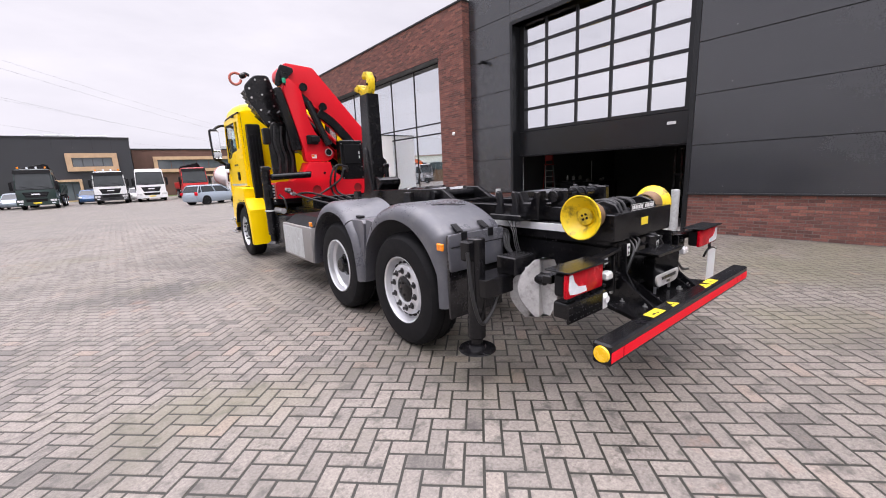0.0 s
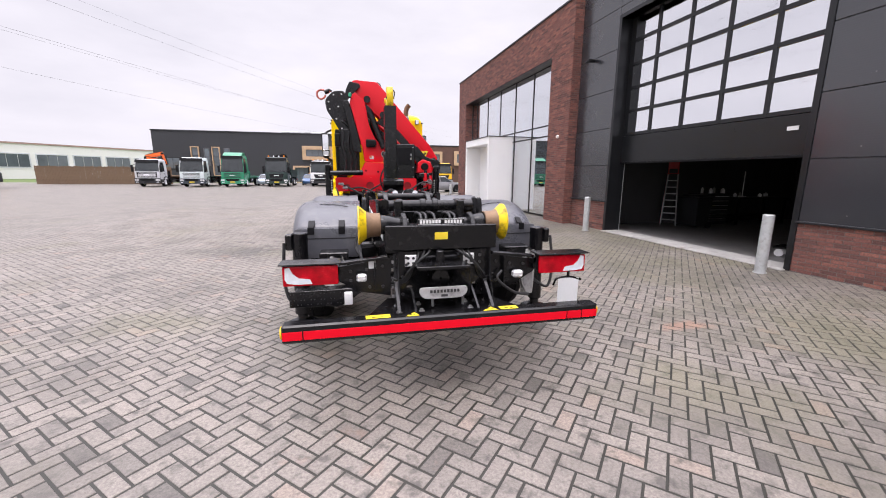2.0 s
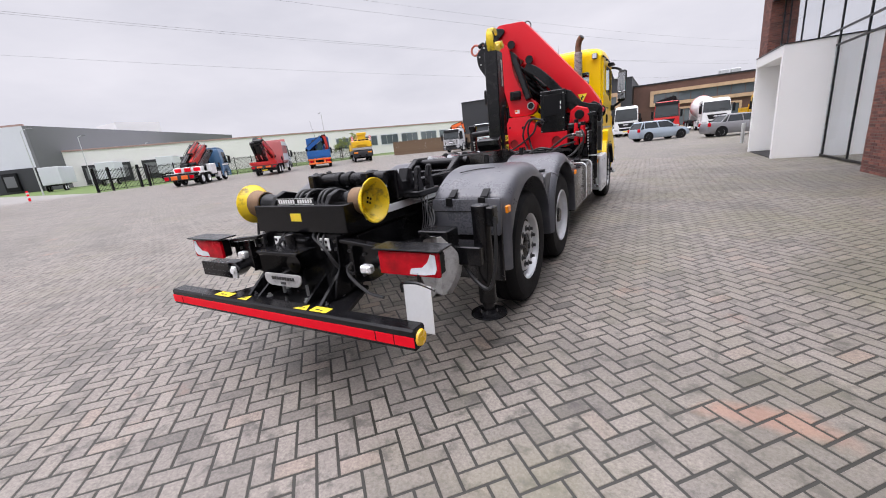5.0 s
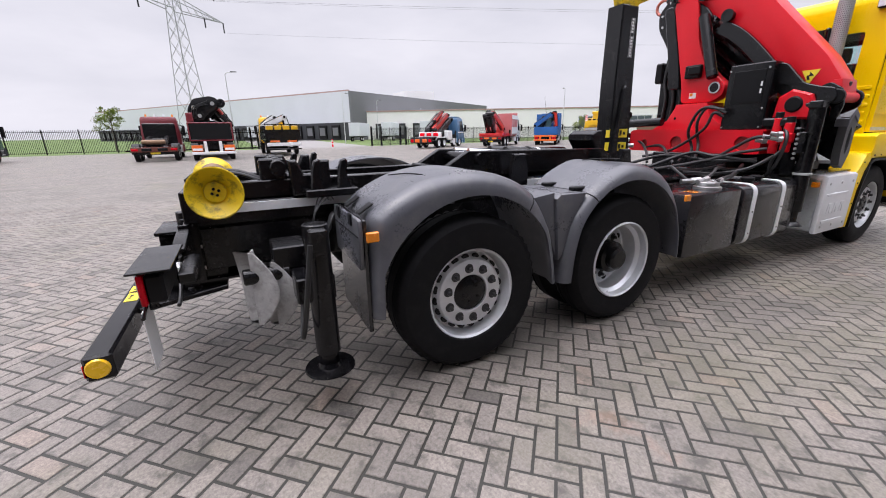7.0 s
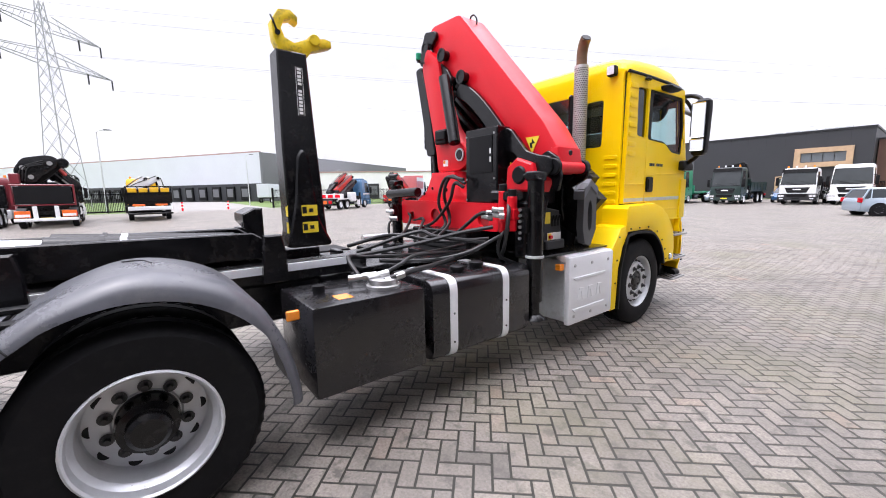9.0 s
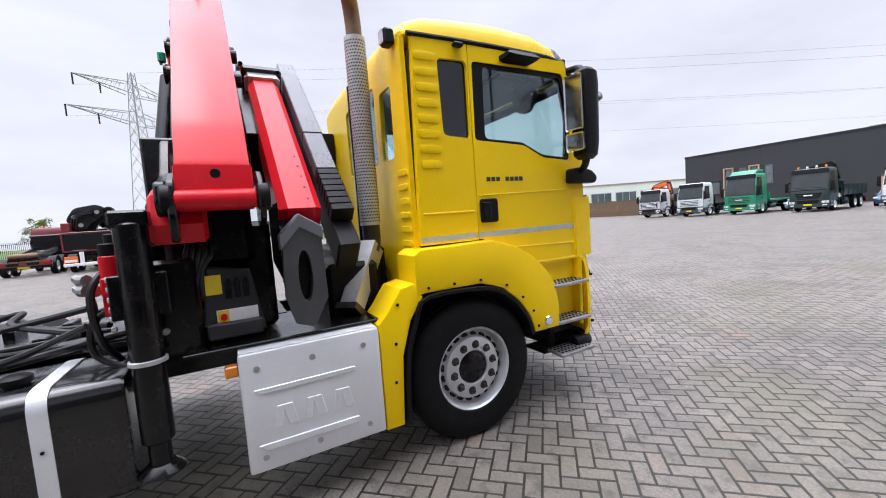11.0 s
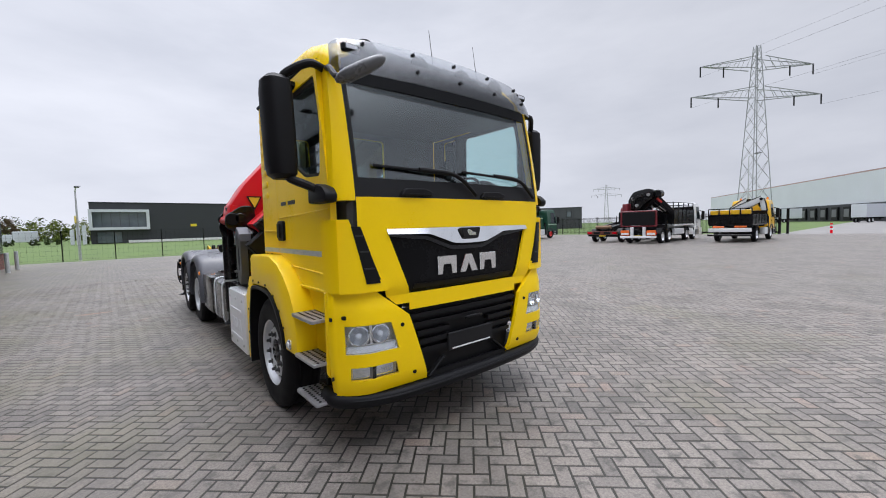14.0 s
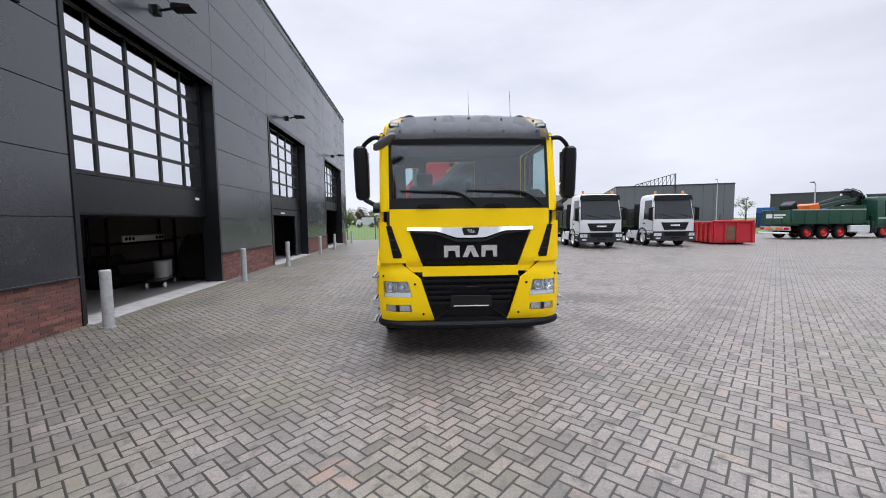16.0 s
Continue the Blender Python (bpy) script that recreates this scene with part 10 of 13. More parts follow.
    part("raised_badge", bm, M["alu"], g, "plain bright bar")
    bm = bmesh.new()
    cab_skin(bm, L, h, lean, 1.0, 1.0, 0.36, 0.94, 0.07, 0.42, 12, 3)
    bumper = part("bumper", bm, low, cab)
    for s in (-1, 1):
        bm = bmesh.new()
        bm_loft(bm, [[cab_point(L, h, lean, s * u, z, o) for u, o in ((0.66, 0.084), (0.95, 0.078), (0.95, 0.04), (0.66, 0.04))] for z in (0.66, 0.84)])
        part("headlamp", bm, M["reflector"], bumper, "clear headlamp")
        bm = bmesh.new()
        bm_loft(bm, [[cab_point(L, h, lean, s * u, z, o) for u, o in ((0.70, 0.082), (0.88, 0.078), (0.88, 0.04), (0.70, 0.04))] for z in (0.48, 0.56)])
        part("fog_lamp", bm, M["clear_lens"], bumper)
    bm = bmesh.new()
    cab_skin(bm, L, h, lean, 0.50, 0.56, 0.66, 0.90, 0.078, 0.03, 6, 1)
    part("intake", bm, M["black_plastic"], bumper)
    bm = bmesh.new()
    bm_box(bm, -0.26, 0.26, L + 0.05, L + 0.085, 0.50, 0.61, 0.004)
    part("number_plate", bm, M["label_black"] if low is M["dark_guard"] else M["label_yellow"], bumper, "blank number plate")
    if visor:
        bm = bmesh.new()
        cab_skin(bm, L, h, lean, 0.95, 0.93, zs1 - 0.02, h - 0.08, 0.10, 0.05, 10, 2)
        part("sun_visor", bm, M["black_plastic"], cab)
    if deflector:
        bm = bmesh.new()
        bm_prism(bm, rounded([(L - depth + 0.1, h - 0.05), (L - depth + 0.1, h + deflector), (L - 1.1, h + deflector * 0.9), (L - 0.6, h - 0.05)], 0.1, 2), "x", -1.0, 1.0, 0.06, 2)
        part("roof_deflector", bm, body, cab)
    if beacons:
        bm = bmesh.new()
        bm_box(bm, -0.92, 0.92, L - 0.85, L - 0.70, h - 0.06, h + 0.03, 0.01)
        bar = part("light_bar", bm, M["black_steel"], cab)
        for k in range(beacons):
            x = -0.85 + 1.7 * k / (beacons - 1)
            bm = bmesh.new()
            bm_cyl(bm, (x, L - 0.78, h + 0.03), (x, L - 0.78, h + 0.20), 0.075, 0.065, 10)
            part("beacon", bm, M["amber"] if abs(x) > 0.5 else M["clear_lens"], bar)
    if stripe:
        bm = bmesh.new()
        cab_skin(bm, L, h, lean, 0.99, 0.99, 1.60, 1.70, 0.012, 0.02)
        for s in (-1, 1):
            bm_box(bm, s * 1.222 - 0.006, s * 1.222 + 0.006, L - depth + 0.05, L - 0.22, 1.48, 1.60)
        part("stripe", bm, stripe, cab)
    return cab


def far_chassis(root, L, axles, rim="silver", rail=None, rear=True, guards=True):
    bm = bmesh.new()
    for s in (-1, 1):
        bm_box(bm, s * 0.40 - 0.05, s * 0.40 + 0.05, 0.1, L - 0.6, 0.72, 1.0)
    for y in (0.3, 1.6, 3.2, L - 2.6):
        bm_box(bm, -0.38, 0.38, y, y + 0.12, 0.74, 0.97)
    chassis = part("chassis", bm, rail or M["black_steel"], root)
    for y in axles:
        bm = bmesh.new()
        bm_cyl(bm, (-0.98, y, 0.5), (0.98, y, 0.5), 0.09, seg=8)
        part("axle", bm, M["black_steel"], chassis)
        for x in (-1.07, 1.07):
            far_wheel(root, x, y, 0.5, rim)
        if guards and y < L - 2.4:
            for s in (-1, 1):
                bm = bmesh.new()
                arc = [(y + 0.62 * math.cos(radians(a)), 0.5 + 0.62 * math.sin(radians(a))) for a in range(20, 161, 20)]
                bm_prism(bm, arc + [(y + 0.585 * math.cos(radians(a)), 0.5 + 0.585 * math.sin(radians(a))) for a in range(160, 19, -20)], "x", s * 0.85, s * 1.24)
                part("mudguard", bm, M["black_plastic"], chassis)
    for s in (-1, 1):
        bm = bmesh.new()
        bm_box(bm, s * 1.15 - 0.25, s * 1.15 + 0.07, L - 3.6, L - 2.4, 0.42, 0.95, 0.05, 2)
        part("tank", bm, M["alu"] if s > 0 else M["black_steel"], chassis)
    if rear:
        bm = bmesh.new()
        bm_box(bm, -1.2, 1.2, 0.0, 0.12, 0.48, 0.62, 0.01)
        bar = part("underrun_bar", bm, M["black_steel"], chassis)
        for s in (-1, 1):
            bm = bmesh.new()
            bm_box(bm, s * 1.0 - 0.22, s * 1.0 + 0.22, -0.03, 0.08, 0.70, 0.88, 0.01)
            part("tail_lamp", bm, M["red_lens"], bar)
            bm = bmesh.new()
            bm_box(bm, s * 0.95 - 0.2, s * 0.95 + 0.2, 0.02, 0.09, 0.62, 0.70)
            part("bracket", bm, M["black_steel"], bar)
        bm = bmesh.new()
        bm_box(bm, -0.26, 0.26, -0.02, 0.0, 0.49, 0.60)
        part("number_plate", bm, M["label_yellow"], bar, "blank yellow number plate")
    return chassis


def far_crane(root, y, boom_mat, arm_mat, arms, base_mat=None, z0=1.0):
    """A loader crane behind a cab or at a tail: base, column, main boom, outer boom, rams, stabilisers."""
    base_mat = base_mat or boom_mat
    bm = bmesh.new()
    bm_box(bm, -1.22, 1.22, y - 0.28, y + 0.28, z0, z0 + 0.34, 0.04)
    bm_prism(bm, [(-0.55, z0 + 0.3), (0.55, z0 + 0.3), (0.28, z0 + 0.85), (-0.28, z0 + 0.85)], "y", y - 0.3, y + 0.3, 0.02)
    base = part("crane_base", bm, base_mat, root)
    for s in (-1, 1):
        bm = bmesh.new()
        bm_box(bm, s * 1.19 - 0.07, s * 1.19 + 0.07, y - 0.08, y + 0.08, 0.45, 1.75, 0.01)
        bm_cyl(bm, (s * 1.19, y, 0.38), (s * 1.19, y, 0.45), 0.13, seg=10)
        part("stabiliser", bm, M["black_steel"], base)
    if isinstance(arms, str):
        arms = {"fold": [("column", (0, y, z0 + 0.7), (0.05, y, 3.0), 0.45, 0.5, boom_mat), ("main_boom", (0.05, y + 0.05, 2.95), (-1.0, y - 0.1, 2.2), 0.40, 0.55, boom_mat),
                         ("outer_boom", (-1.0, y - 0.15, 2.15), (0.85, y - 0.2, 3.05), 0.34, 0.42, arm_mat), ("extension", (0.85, y - 0.2, 3.05), (1.05, y - 0.2, 2.1), 0.25, 0.30, arm_mat)],
                "stack": [("column", (0, y, z0 + 0.7), (0, y, 2.9), 0.5, 0.55, boom_mat), ("main_boom", (-0.9, y, 2.75), (0.95, y - 0.05, 3.15), 0.45, 0.5, boom_mat),
                          ("outer_boom", (0.95, y - 0.1, 3.3), (-0.75, y - 0.1, 3.75), 0.36, 0.45, arm_mat), ("extension", (-0.75, y - 0.1, 3.75), (-1.05, y - 0.1, 2.5), 0.22, 0.28, arm_mat)]}[arms]
    for nm, p0, p1, w, h, material in arms:
        a, b = Vector(p0), Vector(p1)
        along = (b - a).normalized()
        bm = bmesh.new()
        bm_beam(bm, p0, p1, w, h, w * 0.88, h * 0.8)
        boom = part(nm, bm, material, base)
        if nm == "column":
            continue
        side = along.cross(Vector((0, 0, 1))).normalized()
        up = side.cross(along)
        for p, sz in ((a, 0.62), (b, 0.52)):
            bm = bmesh.new()
            bm_cyl(bm, p - side * w * 0.66, p + side * w * 0.66, h * sz * 0.5, seg=12)
            bm_cyl(bm, p - side * w * 0.72, p + side * w * 0.72, 0.07, seg=8)
            part("pivot", bm, M["black_steel"], boom)
        bm = bmesh.new()
        for q in (-1, 1):
            for f0, f1 in ((0.12, 0.50), (0.56, 0.90)):
                bm_beam(bm, a.lerp(b, f0) + side * q * w * 0.47, a.lerp(b, f1) + side * q * w * 0.45, 0.05, h * 0.30)
        part("side_plate", bm, material, boom)
        bm = bmesh.new()
        off = up * -h * 0.62
        bm_cyl(bm, a + off + along * 0.2, a.lerp(b, 0.55) + off, 0.10, seg=10)
        ram = part("hydraulic_ram", bm, M["black_steel"], boom)
        bm = bmesh.new()
        bm_cyl(bm, a.lerp(b, 0.55) + off, a.lerp(b, 0.85) + off * 0.7, 0.05, seg=8)
        part("piston_rod", bm, M["steel"], ram)
        bm = bmesh.new()
        for q in (-0.6, 0.2, 0.6):
            e = side * q * w * 0.7 + up * h * 0.5
            bm_tube(bm, [a + e, a.lerp(b, 0.4) + e * 1.2, b + e], 0.03, 6, 4)
        part("hose", bm, M["hose"], boom)
    return base


def far_bed(root, y0, y1, z, side, color, floor_mat=None, bulk=True):
    """A load body: floor, side boards, tail board and head board."""
    bm = bmesh.new()
    bm_box(bm, -1.24, 1.24, y0, y1, z, z + 0.16, 0.015)
    for k in range(5):
        yy = y0 + (k + 0.5) * (y1 - y0) / 5
        bm_box(bm, -1.15, 1.15, yy - 0.05, yy + 0.05, z - 0.12, z)
    bed = part("load_bed", bm, floor_mat or color, root)
    if side:
        for s in (-1, 1):
            bm = bmesh.new()
            bm_box(bm, s * 1.22 - 0.04, s * 1.22 + 0.04, y0, y1, z + 0.16, z + side, 0.01)
            part("side_board", bm, color, bed)
            n = max(3, int((y1 - y0) / 0.9))
            for k in range(n + 1):
                yy = y0 + 0.06 + k * (y1 - y0 - 0.12) / n
                bm = bmesh.new()
                bm_box(bm, s * 1.262 - 0.024, s * 1.262 + 0.024, yy - 0.05, yy + 0.05, z + 0.1, z + side)
                part("side_post", bm, color, bed)
        bm = bmesh.new()
        bm_box(bm, -1.2, 1.2, y0 - 0.03, y0 + 0.04, z + 0.16, z + side, 0.01)
        for x in (-1.1, -0.4, 0.4, 1.1):
            bm_box(bm, x - 0.04, x + 0.04, y0 - 0.06, y0 - 0.02, z + 0.1, z + side)
        part("tail_board", bm, color, bed)
    if bulk:
        bm = bmesh.new()
        bm_box(bm, -1.24, 1.24, y1 - 0.06, y1, z + 0.16, z + max(side, 0.5) + 0.3, 0.01)
        part("head_board", bm, color, bed)
    return bed


def place(x, y, heading):
    """Stand a vehicle with its tail at a spot, its nose along a bearing from +y, counted towards +x."""
    return Matrix.Translation((x, y, 0)) @ Matrix.Rotation(-radians(heading), 4, "Z")


def nose(x, y, heading, L):
    a = radians(heading)
    return place(x - L * math.sin(a), y - L * math.cos(a), heading)


WHITE, BLUE, GREEN, RED = ("white", (0.72, 0.73, 0.73)), ("blue", (0.030, 0.095, 0.23)), ("green", (0.012, 0.22, 0.115)), ("red", (0.60, 0.02, 0.02))
DARKGREEN, YELLOW, DARKRED, SILVER = ("dark_green", (0.010, 0.030, 0.026)), ("yellow", (0.80, 0.46, 0.01)), ("dark_red", (0.16, 0.012, 0.02)), ("silver", (0.42, 0.43, 0.45))
PALE = ("pale_grey", (0.60, 0.66, 0.66))
ROW = "trucks parked round the yard"


def parked(at, label):
    return group_of("truck", at, label, "truck", ROW)


# north row, noses towards the yard
t = parked(nose(-22.9, 47.2, 180, 9.0), "silver-grey flatbed truck with a folded orange crane, parked nose out")
far_chassis(t, 9.0, (1.2, 2.6, 7.6))
far_cab(t, 9.0, 3.05, ("silver_white", (0.55, 0.56, 0.58)), "chrome", M["dark_guard"], visor=True)
far_crane(t, 6.5, M["orange_paint"], M["orange_paint"], "stack", M["black_steel"])
far_bed(t, 0.1, 6.0, 1.1, 0.0, M["fence_wood"], bulk=True)
t = parked(nose(-18.2, 46.4, 180, 8.6), "pale grey-green truck chassis with hooklift rails, parked nose out")
far_chassis(t, 8.6, (1.2, 2.6, 7.2))
far_cab(t, 8.6, 3.25, PALE, "same", ("navy_grey", (0.030, 0.042, 0.055)), visor=True, beacons=0)
far_bed(t, 0.2, 6.3, 1.05, 0.0, M["black_steel"], bulk=True)
t = parked(nose(-14.2, 47.0, 180, 8.8), "green truck with a tall sleeper cab and hooklift frame")
far_chassis(t, 8.8, (1.2, 2.6, 7.3), rail=M["black_steel"])
far_cab(t, 8.8, 3.6, GREEN, "same", depth=2.3, deflector=0.35, visor=True)
far_bed(t, 0.2, 6.0, 1.05, 0.0, paint(*GREEN), bulk=True)
t = parked(nose(-9.5, 47.2, 180, 8.4), "dark green tipper truck with a row of roof beacons")
far_chassis(t, 8.4, (1.2, 2.6, 7.0))
far_cab(t, 8.4, 3.45, DARKGREEN, "black", visor=True, beacons=4)
far_crane(t, 5.9, M["black_steel"], M["black_steel"], "stack", M["white_paint"])
far_bed(t, 0.1, 5.4, 1.15, 0.9, paint(*DARKGREEN))
t = parked(nose(-4.6, 48.6, 180, 8.4), "white truck with a black bumper and amber roof lamps")
far_chassis(t, 8.4, (1.2, 2.6, 7.0))
far_cab(t, 8.4, 3.15, WHITE, "black", M["dark_guard"], visor=True, beacons=4)
far_bed(t, 0.1, 5.9, 1.15, 0.8, M["black_steel"])
t = parked(nose(-1.4, 49.0, 180, 8.4), "white truck with a black grille, parked nose out")
far_chassis(t, 8.4, (1.2, 2.6, 7.0))
far_cab(t, 8.4, 3.3, WHITE, "black", visor=False)
far_bed(t, 0.1, 5.9, 1.15, 0.8, M["black_steel"])
t = parked(nose(2.6, 49.6, 180, 9.2), "red truck with a folded black crane behind the cab")
far_chassis(t, 9.2, (1.2, 2.6, 7.8))
far_cab(t, 9.2, 3.35, RED, "black", visor=True)
far_crane(t, 6.6, M["black_steel"], M["black_steel"], "stack")
far_bed(t, 0.1, 6.0, 1.15, 0.7, paint(*RED))
t = parked(nose(11.4, 50.0, 180, 8.8), "yellow truck parked nose out in the row")
far_chassis(t, 8.8, (1.2, 2.6, 7.4))
far_cab(t, 8.8, 3.1, YELLOW, "black", M["dark_guard"], visor=True)
far_bed(t, 0.1, 6.2, 1.15, 0.7, paint(*YELLOW))

# concrete mixer
t = parked(nose(6.9, 46.8, 172, 9.0), "white concrete mixer truck with a pale drum")
far_chassis(t, 9.0, (1.1, 2.5, 5.9, 7.6))
far_cab(t, 9.0, 3.0, WHITE, "black", visor=False)
bm = bmesh.new()
bm_lathe(bm, [(0.45, 0), (0.75, 0.5), (1.12, 2.0), (1.18, 3.1), (1.0, 4.1), (0.6, 4.7), (0.0, 4.75)], (0, 0.9, 2.75), (0, 1, -0.17), 20)
drum = part("mixer_drum", bm, M["white_paint"], t, "off-white mixing drum")
bm = bmesh.new()
bm_lathe(bm, [(1.05, 1.75), (1.16, 1.8), (1.17, 1.95), (1.1, 2.0)], (0, 0.9, 2.75), (0, 1, -0.17), 20)
part("stripe", bm, paint("pink", (0.55, 0.25, 0.22)), drum)
bm = bmesh.new()
bm_prism(bm, [(0.2, 1.0), (0.2, 2.2), (0.8, 2.4), (1.0, 1.0)], "x", -0.7, 0.7, 0.02)
bm_beam(bm, (0, 0.4, 2.7), (0, -0.4, 1.5), 0.45, 0.12)
part("chute", bm, M["galv"], t)

# ---- west side, tails towards the yard ----
CRANE_RED, BRIGHT = paint("red_crane", (0.55, 0.030, 0.022)), ("bright_blue", (0.012, 0.11, 0.36))


def tail_board(root, z0, z1, material, plates):
    """A full-width tail beam with lamp clusters and two marker plates."""
    bm = bmesh.new()
    bm_box(bm, -1.24, 1.24, -0.10, 0.04, z0, z1, 0.03, 2)
    board = part("tail_beam", bm, material, root)
    for s in (-1, 1):
        bm = bmesh.new()
        bm_box(bm, s * 1.02 - 0.17, s * 1.02 + 0.17, -0.13, -0.09, z0 + 0.08, z1 - 0.08, 0.01)
        part("tail_lamp", bm, M["red_lens"], board)
        bm = bmesh.new()
        bm_box(bm, s * 0.42 - 0.26, s * 0.42 + 0.26, -0.125, -0.09, z0 + 0.06, z1 - 0.06, 0.01)
        part("marker_plate", bm, plates, board)
    return board


t = parked(place(-34.4, 17.6, -38), "white four-axle chassis with blue cab and folded red crane")
far_chassis(t, 8.8, (1.7, 3.05, 5.7, 7.3), rail=M["galv"], rear=False)
far_cab(t, 8.8, 3.15, ("steel_blue", (0.045, 0.13, 0.25)), "black", deflector=0.15, stripe=M["label_white"])
far_crane(t, 6.1, CRANE_RED, M["black_steel"],
          [("column", (0, 6.1, 1.5), (0, 6.1, 3.3), 0.5, 0.55, M["black_steel"]), ("main_boom", (0.15, 2.7, 1.85), (0.15, 6.1, 3.45), 0.46, 0.50, CRANE_RED),
           ("outer_boom", (-0.40, 2.3, 1.75), (-0.40, 5.2, 3.45), 0.46, 0.60, M["black_steel"]), ("extension", (0.55, 2.9, 1.35), (0.55, 6.2, 2.95), 0.42, 0.55, M["black_steel"]),
           ("jib", (-0.1, 3.3, 2.75), (-0.1, 5.4, 3.75), 0.30, 0.34, CRANE_RED)], M["black_steel"])
tail_board(t, 0.55, 1.0, M["dark_guard"], M["orange_paint"])
far_bed(t, 0.0, 1.7, 0.95, 0.0, M["black_steel"], bulk=False)
for s in (-1, 1):
    bm = bmesh.new()
    bm_prism(bm, rounded([(1.0, 0.78), (1.0, 1.12), (3.8, 1.12), (3.8, 0.78), (3.6, 1.02), (1.2, 1.02)], 0.05, 2), "x", s * 0.86, s * 1.25)
    part("mudguard", bm, M["white_paint"], t, "white mudguard over two wheels")
    bm = bmesh.new()
    bm_box(bm, s * 1.0 - 0.24, s * 1.0 + 0.24, 3.9, 5.1, 0.75, 1.75, 0.05)
    part("side_box", bm, M["white_paint"], t, "white side locker")
bm = bmesh.new()
bm_box(bm, -1.2, 1.2, 1.75, 2.35, 1.12, 1.6, 0.03)
part("ballast_box", bm, M["white_paint"], t, "white ballast box with red marks")
for x in (-0.8, 0.0, 0.8):
    bm = bmesh.new()
    bm_box(bm, x - 0.28, x + 0.28, 1.735, 1.75, 1.2, 1.52)
    part("red_mark", bm, M["red_tape"], t)

t = parked(place(-33.1, 25.2, -41), "red crane truck with black boom and pale red and white box")
far_chassis(t, 10.0, (1.7, 3.05, 8.5), rail=paint(*RED))
far_cab(t, 10.0, 3.3, WHITE, "black", M["dark_guard"])
far_crane(t, 4.0, CRANE_RED, M["black_steel"],
          [("column", (0, 4.0, 1.5), (0, 4.0, 2.3), 0.5, 0.55, CRANE_RED), ("main_boom", (0.25, 4.3, 1.85), (0.1, 0.1, 3.50), 0.42, 0.48, CRANE_RED),
           ("outer_boom", (-0.15, 0.0, 3.35), (-0.15, 1.2, 1.55), 0.62, 0.80, M["black_steel"]), ("extension", (-0.62, -0.1, 3.2), (-0.62, 1.2, 1.5), 0.36, 0.60, M["black_steel"]),
           ("jib", (-0.4, 0.4, 3.65), (-0.2, 3.4, 2.55), 0.34, 0.30, M["black_steel"])])
far_bed(t, 0.0, 3.2, 1.05, 0.35, paint(*RED), bulk=False)
tail_board(t, 0.72, 1.02, M["dark_guard"], M["orange_paint"])
box = far_bed(t, 4.6, 7.8, 1.1, 2.3, paint("faded_red", (0.50, 0.16, 0.16)))
for s in (-1, 1):
    for z0, z1 in ((1.3, 2.05), (2.95, 3.38)):
        bm = bmesh.new()
        bm_box(bm, s * 1.262 - 0.03, s * 1.262 + 0.03, 4.62, 7.78, z0, z1)
        part("pale_panel", bm, M["white_paint"], box, "faded white side panel")

t = parked(place(-32.2, 32.0, -44), "blue truck with a blue crane and a red-orange underrun bar")
far_chassis(t, 10.6, (1.6, 2.9, 4.2, 9.1), rear=False)
far_cab(t, 10.6, 3.25, BRIGHT, "black", M["dark_guard"])
TEAL = paint("dark_teal", (0.012, 0.055, 0.06))
far_crane(t, 1.5, paint(*BRIGHT), M["black_steel"],
          [("column", (0.15, 1.5, 1.5), (0.25, 1.5, 3.3), 0.62, 0.60, TEAL), ("main_boom", (-1.30, 1.15, 2.15), (0.55, 1.2, 3.45), 0.40, 0.44, paint(*BRIGHT)),
           ("outer_boom", (-1.15, 1.5, 1.55), (-0.2, 1.5, 3.05), 0.55, 0.62, M["black_steel"]), ("extension", (-0.5, 1.8, 1.6), (0.6, 1.8, 2.9), 0.5, 0.5, TEAL),
           ("jib", (0.80, 1.3, 3.62), (1.0, 1.5, 2.0), 0.34, 0.36, CRANE_RED)], TEAL)
far_bed(t, 0.1, 2.3, 1.1, 0.9, paint(*BRIGHT))
far_bed(t, 2.5, 8.3, 1.1, 2.35, paint(*BRIGHT))
bm = bmesh.new()
bm_box(bm, -1.25, 1.25, -0.14, 0.02, 0.48, 0.66, 0.02)
for s in (-1, 1):
    bm_box(bm, s * 0.55 - 0.10, s * 0.55 + 0.10, -0.10, 0.04, 0.60, 1.12, 0.02)
bm_box(bm, -1.25, 1.25, -0.10, 0.04, 0.92, 1.10, 0.02)
board = part("rear_board", bm, M["orange_paint"], t, "red-orange rear frame")
for s in (-1, 1):
    bm = bmesh.new()
    bm_box(bm, s * 0.95 - 0.22, s * 0.95 + 0.22, -0.13, -0.10, 0.70, 0.88, 0.01)
    part("tail_lamp", bm, M["red_lens"], board)
bm = bmesh.new()
bm_cyl(bm, (-0.1, 1.5, 3.3), (-0.4, 1.4, 5.3), 0.02, 0.010, 6)
part("whip_aerial", bm, M["black_steel"], t)

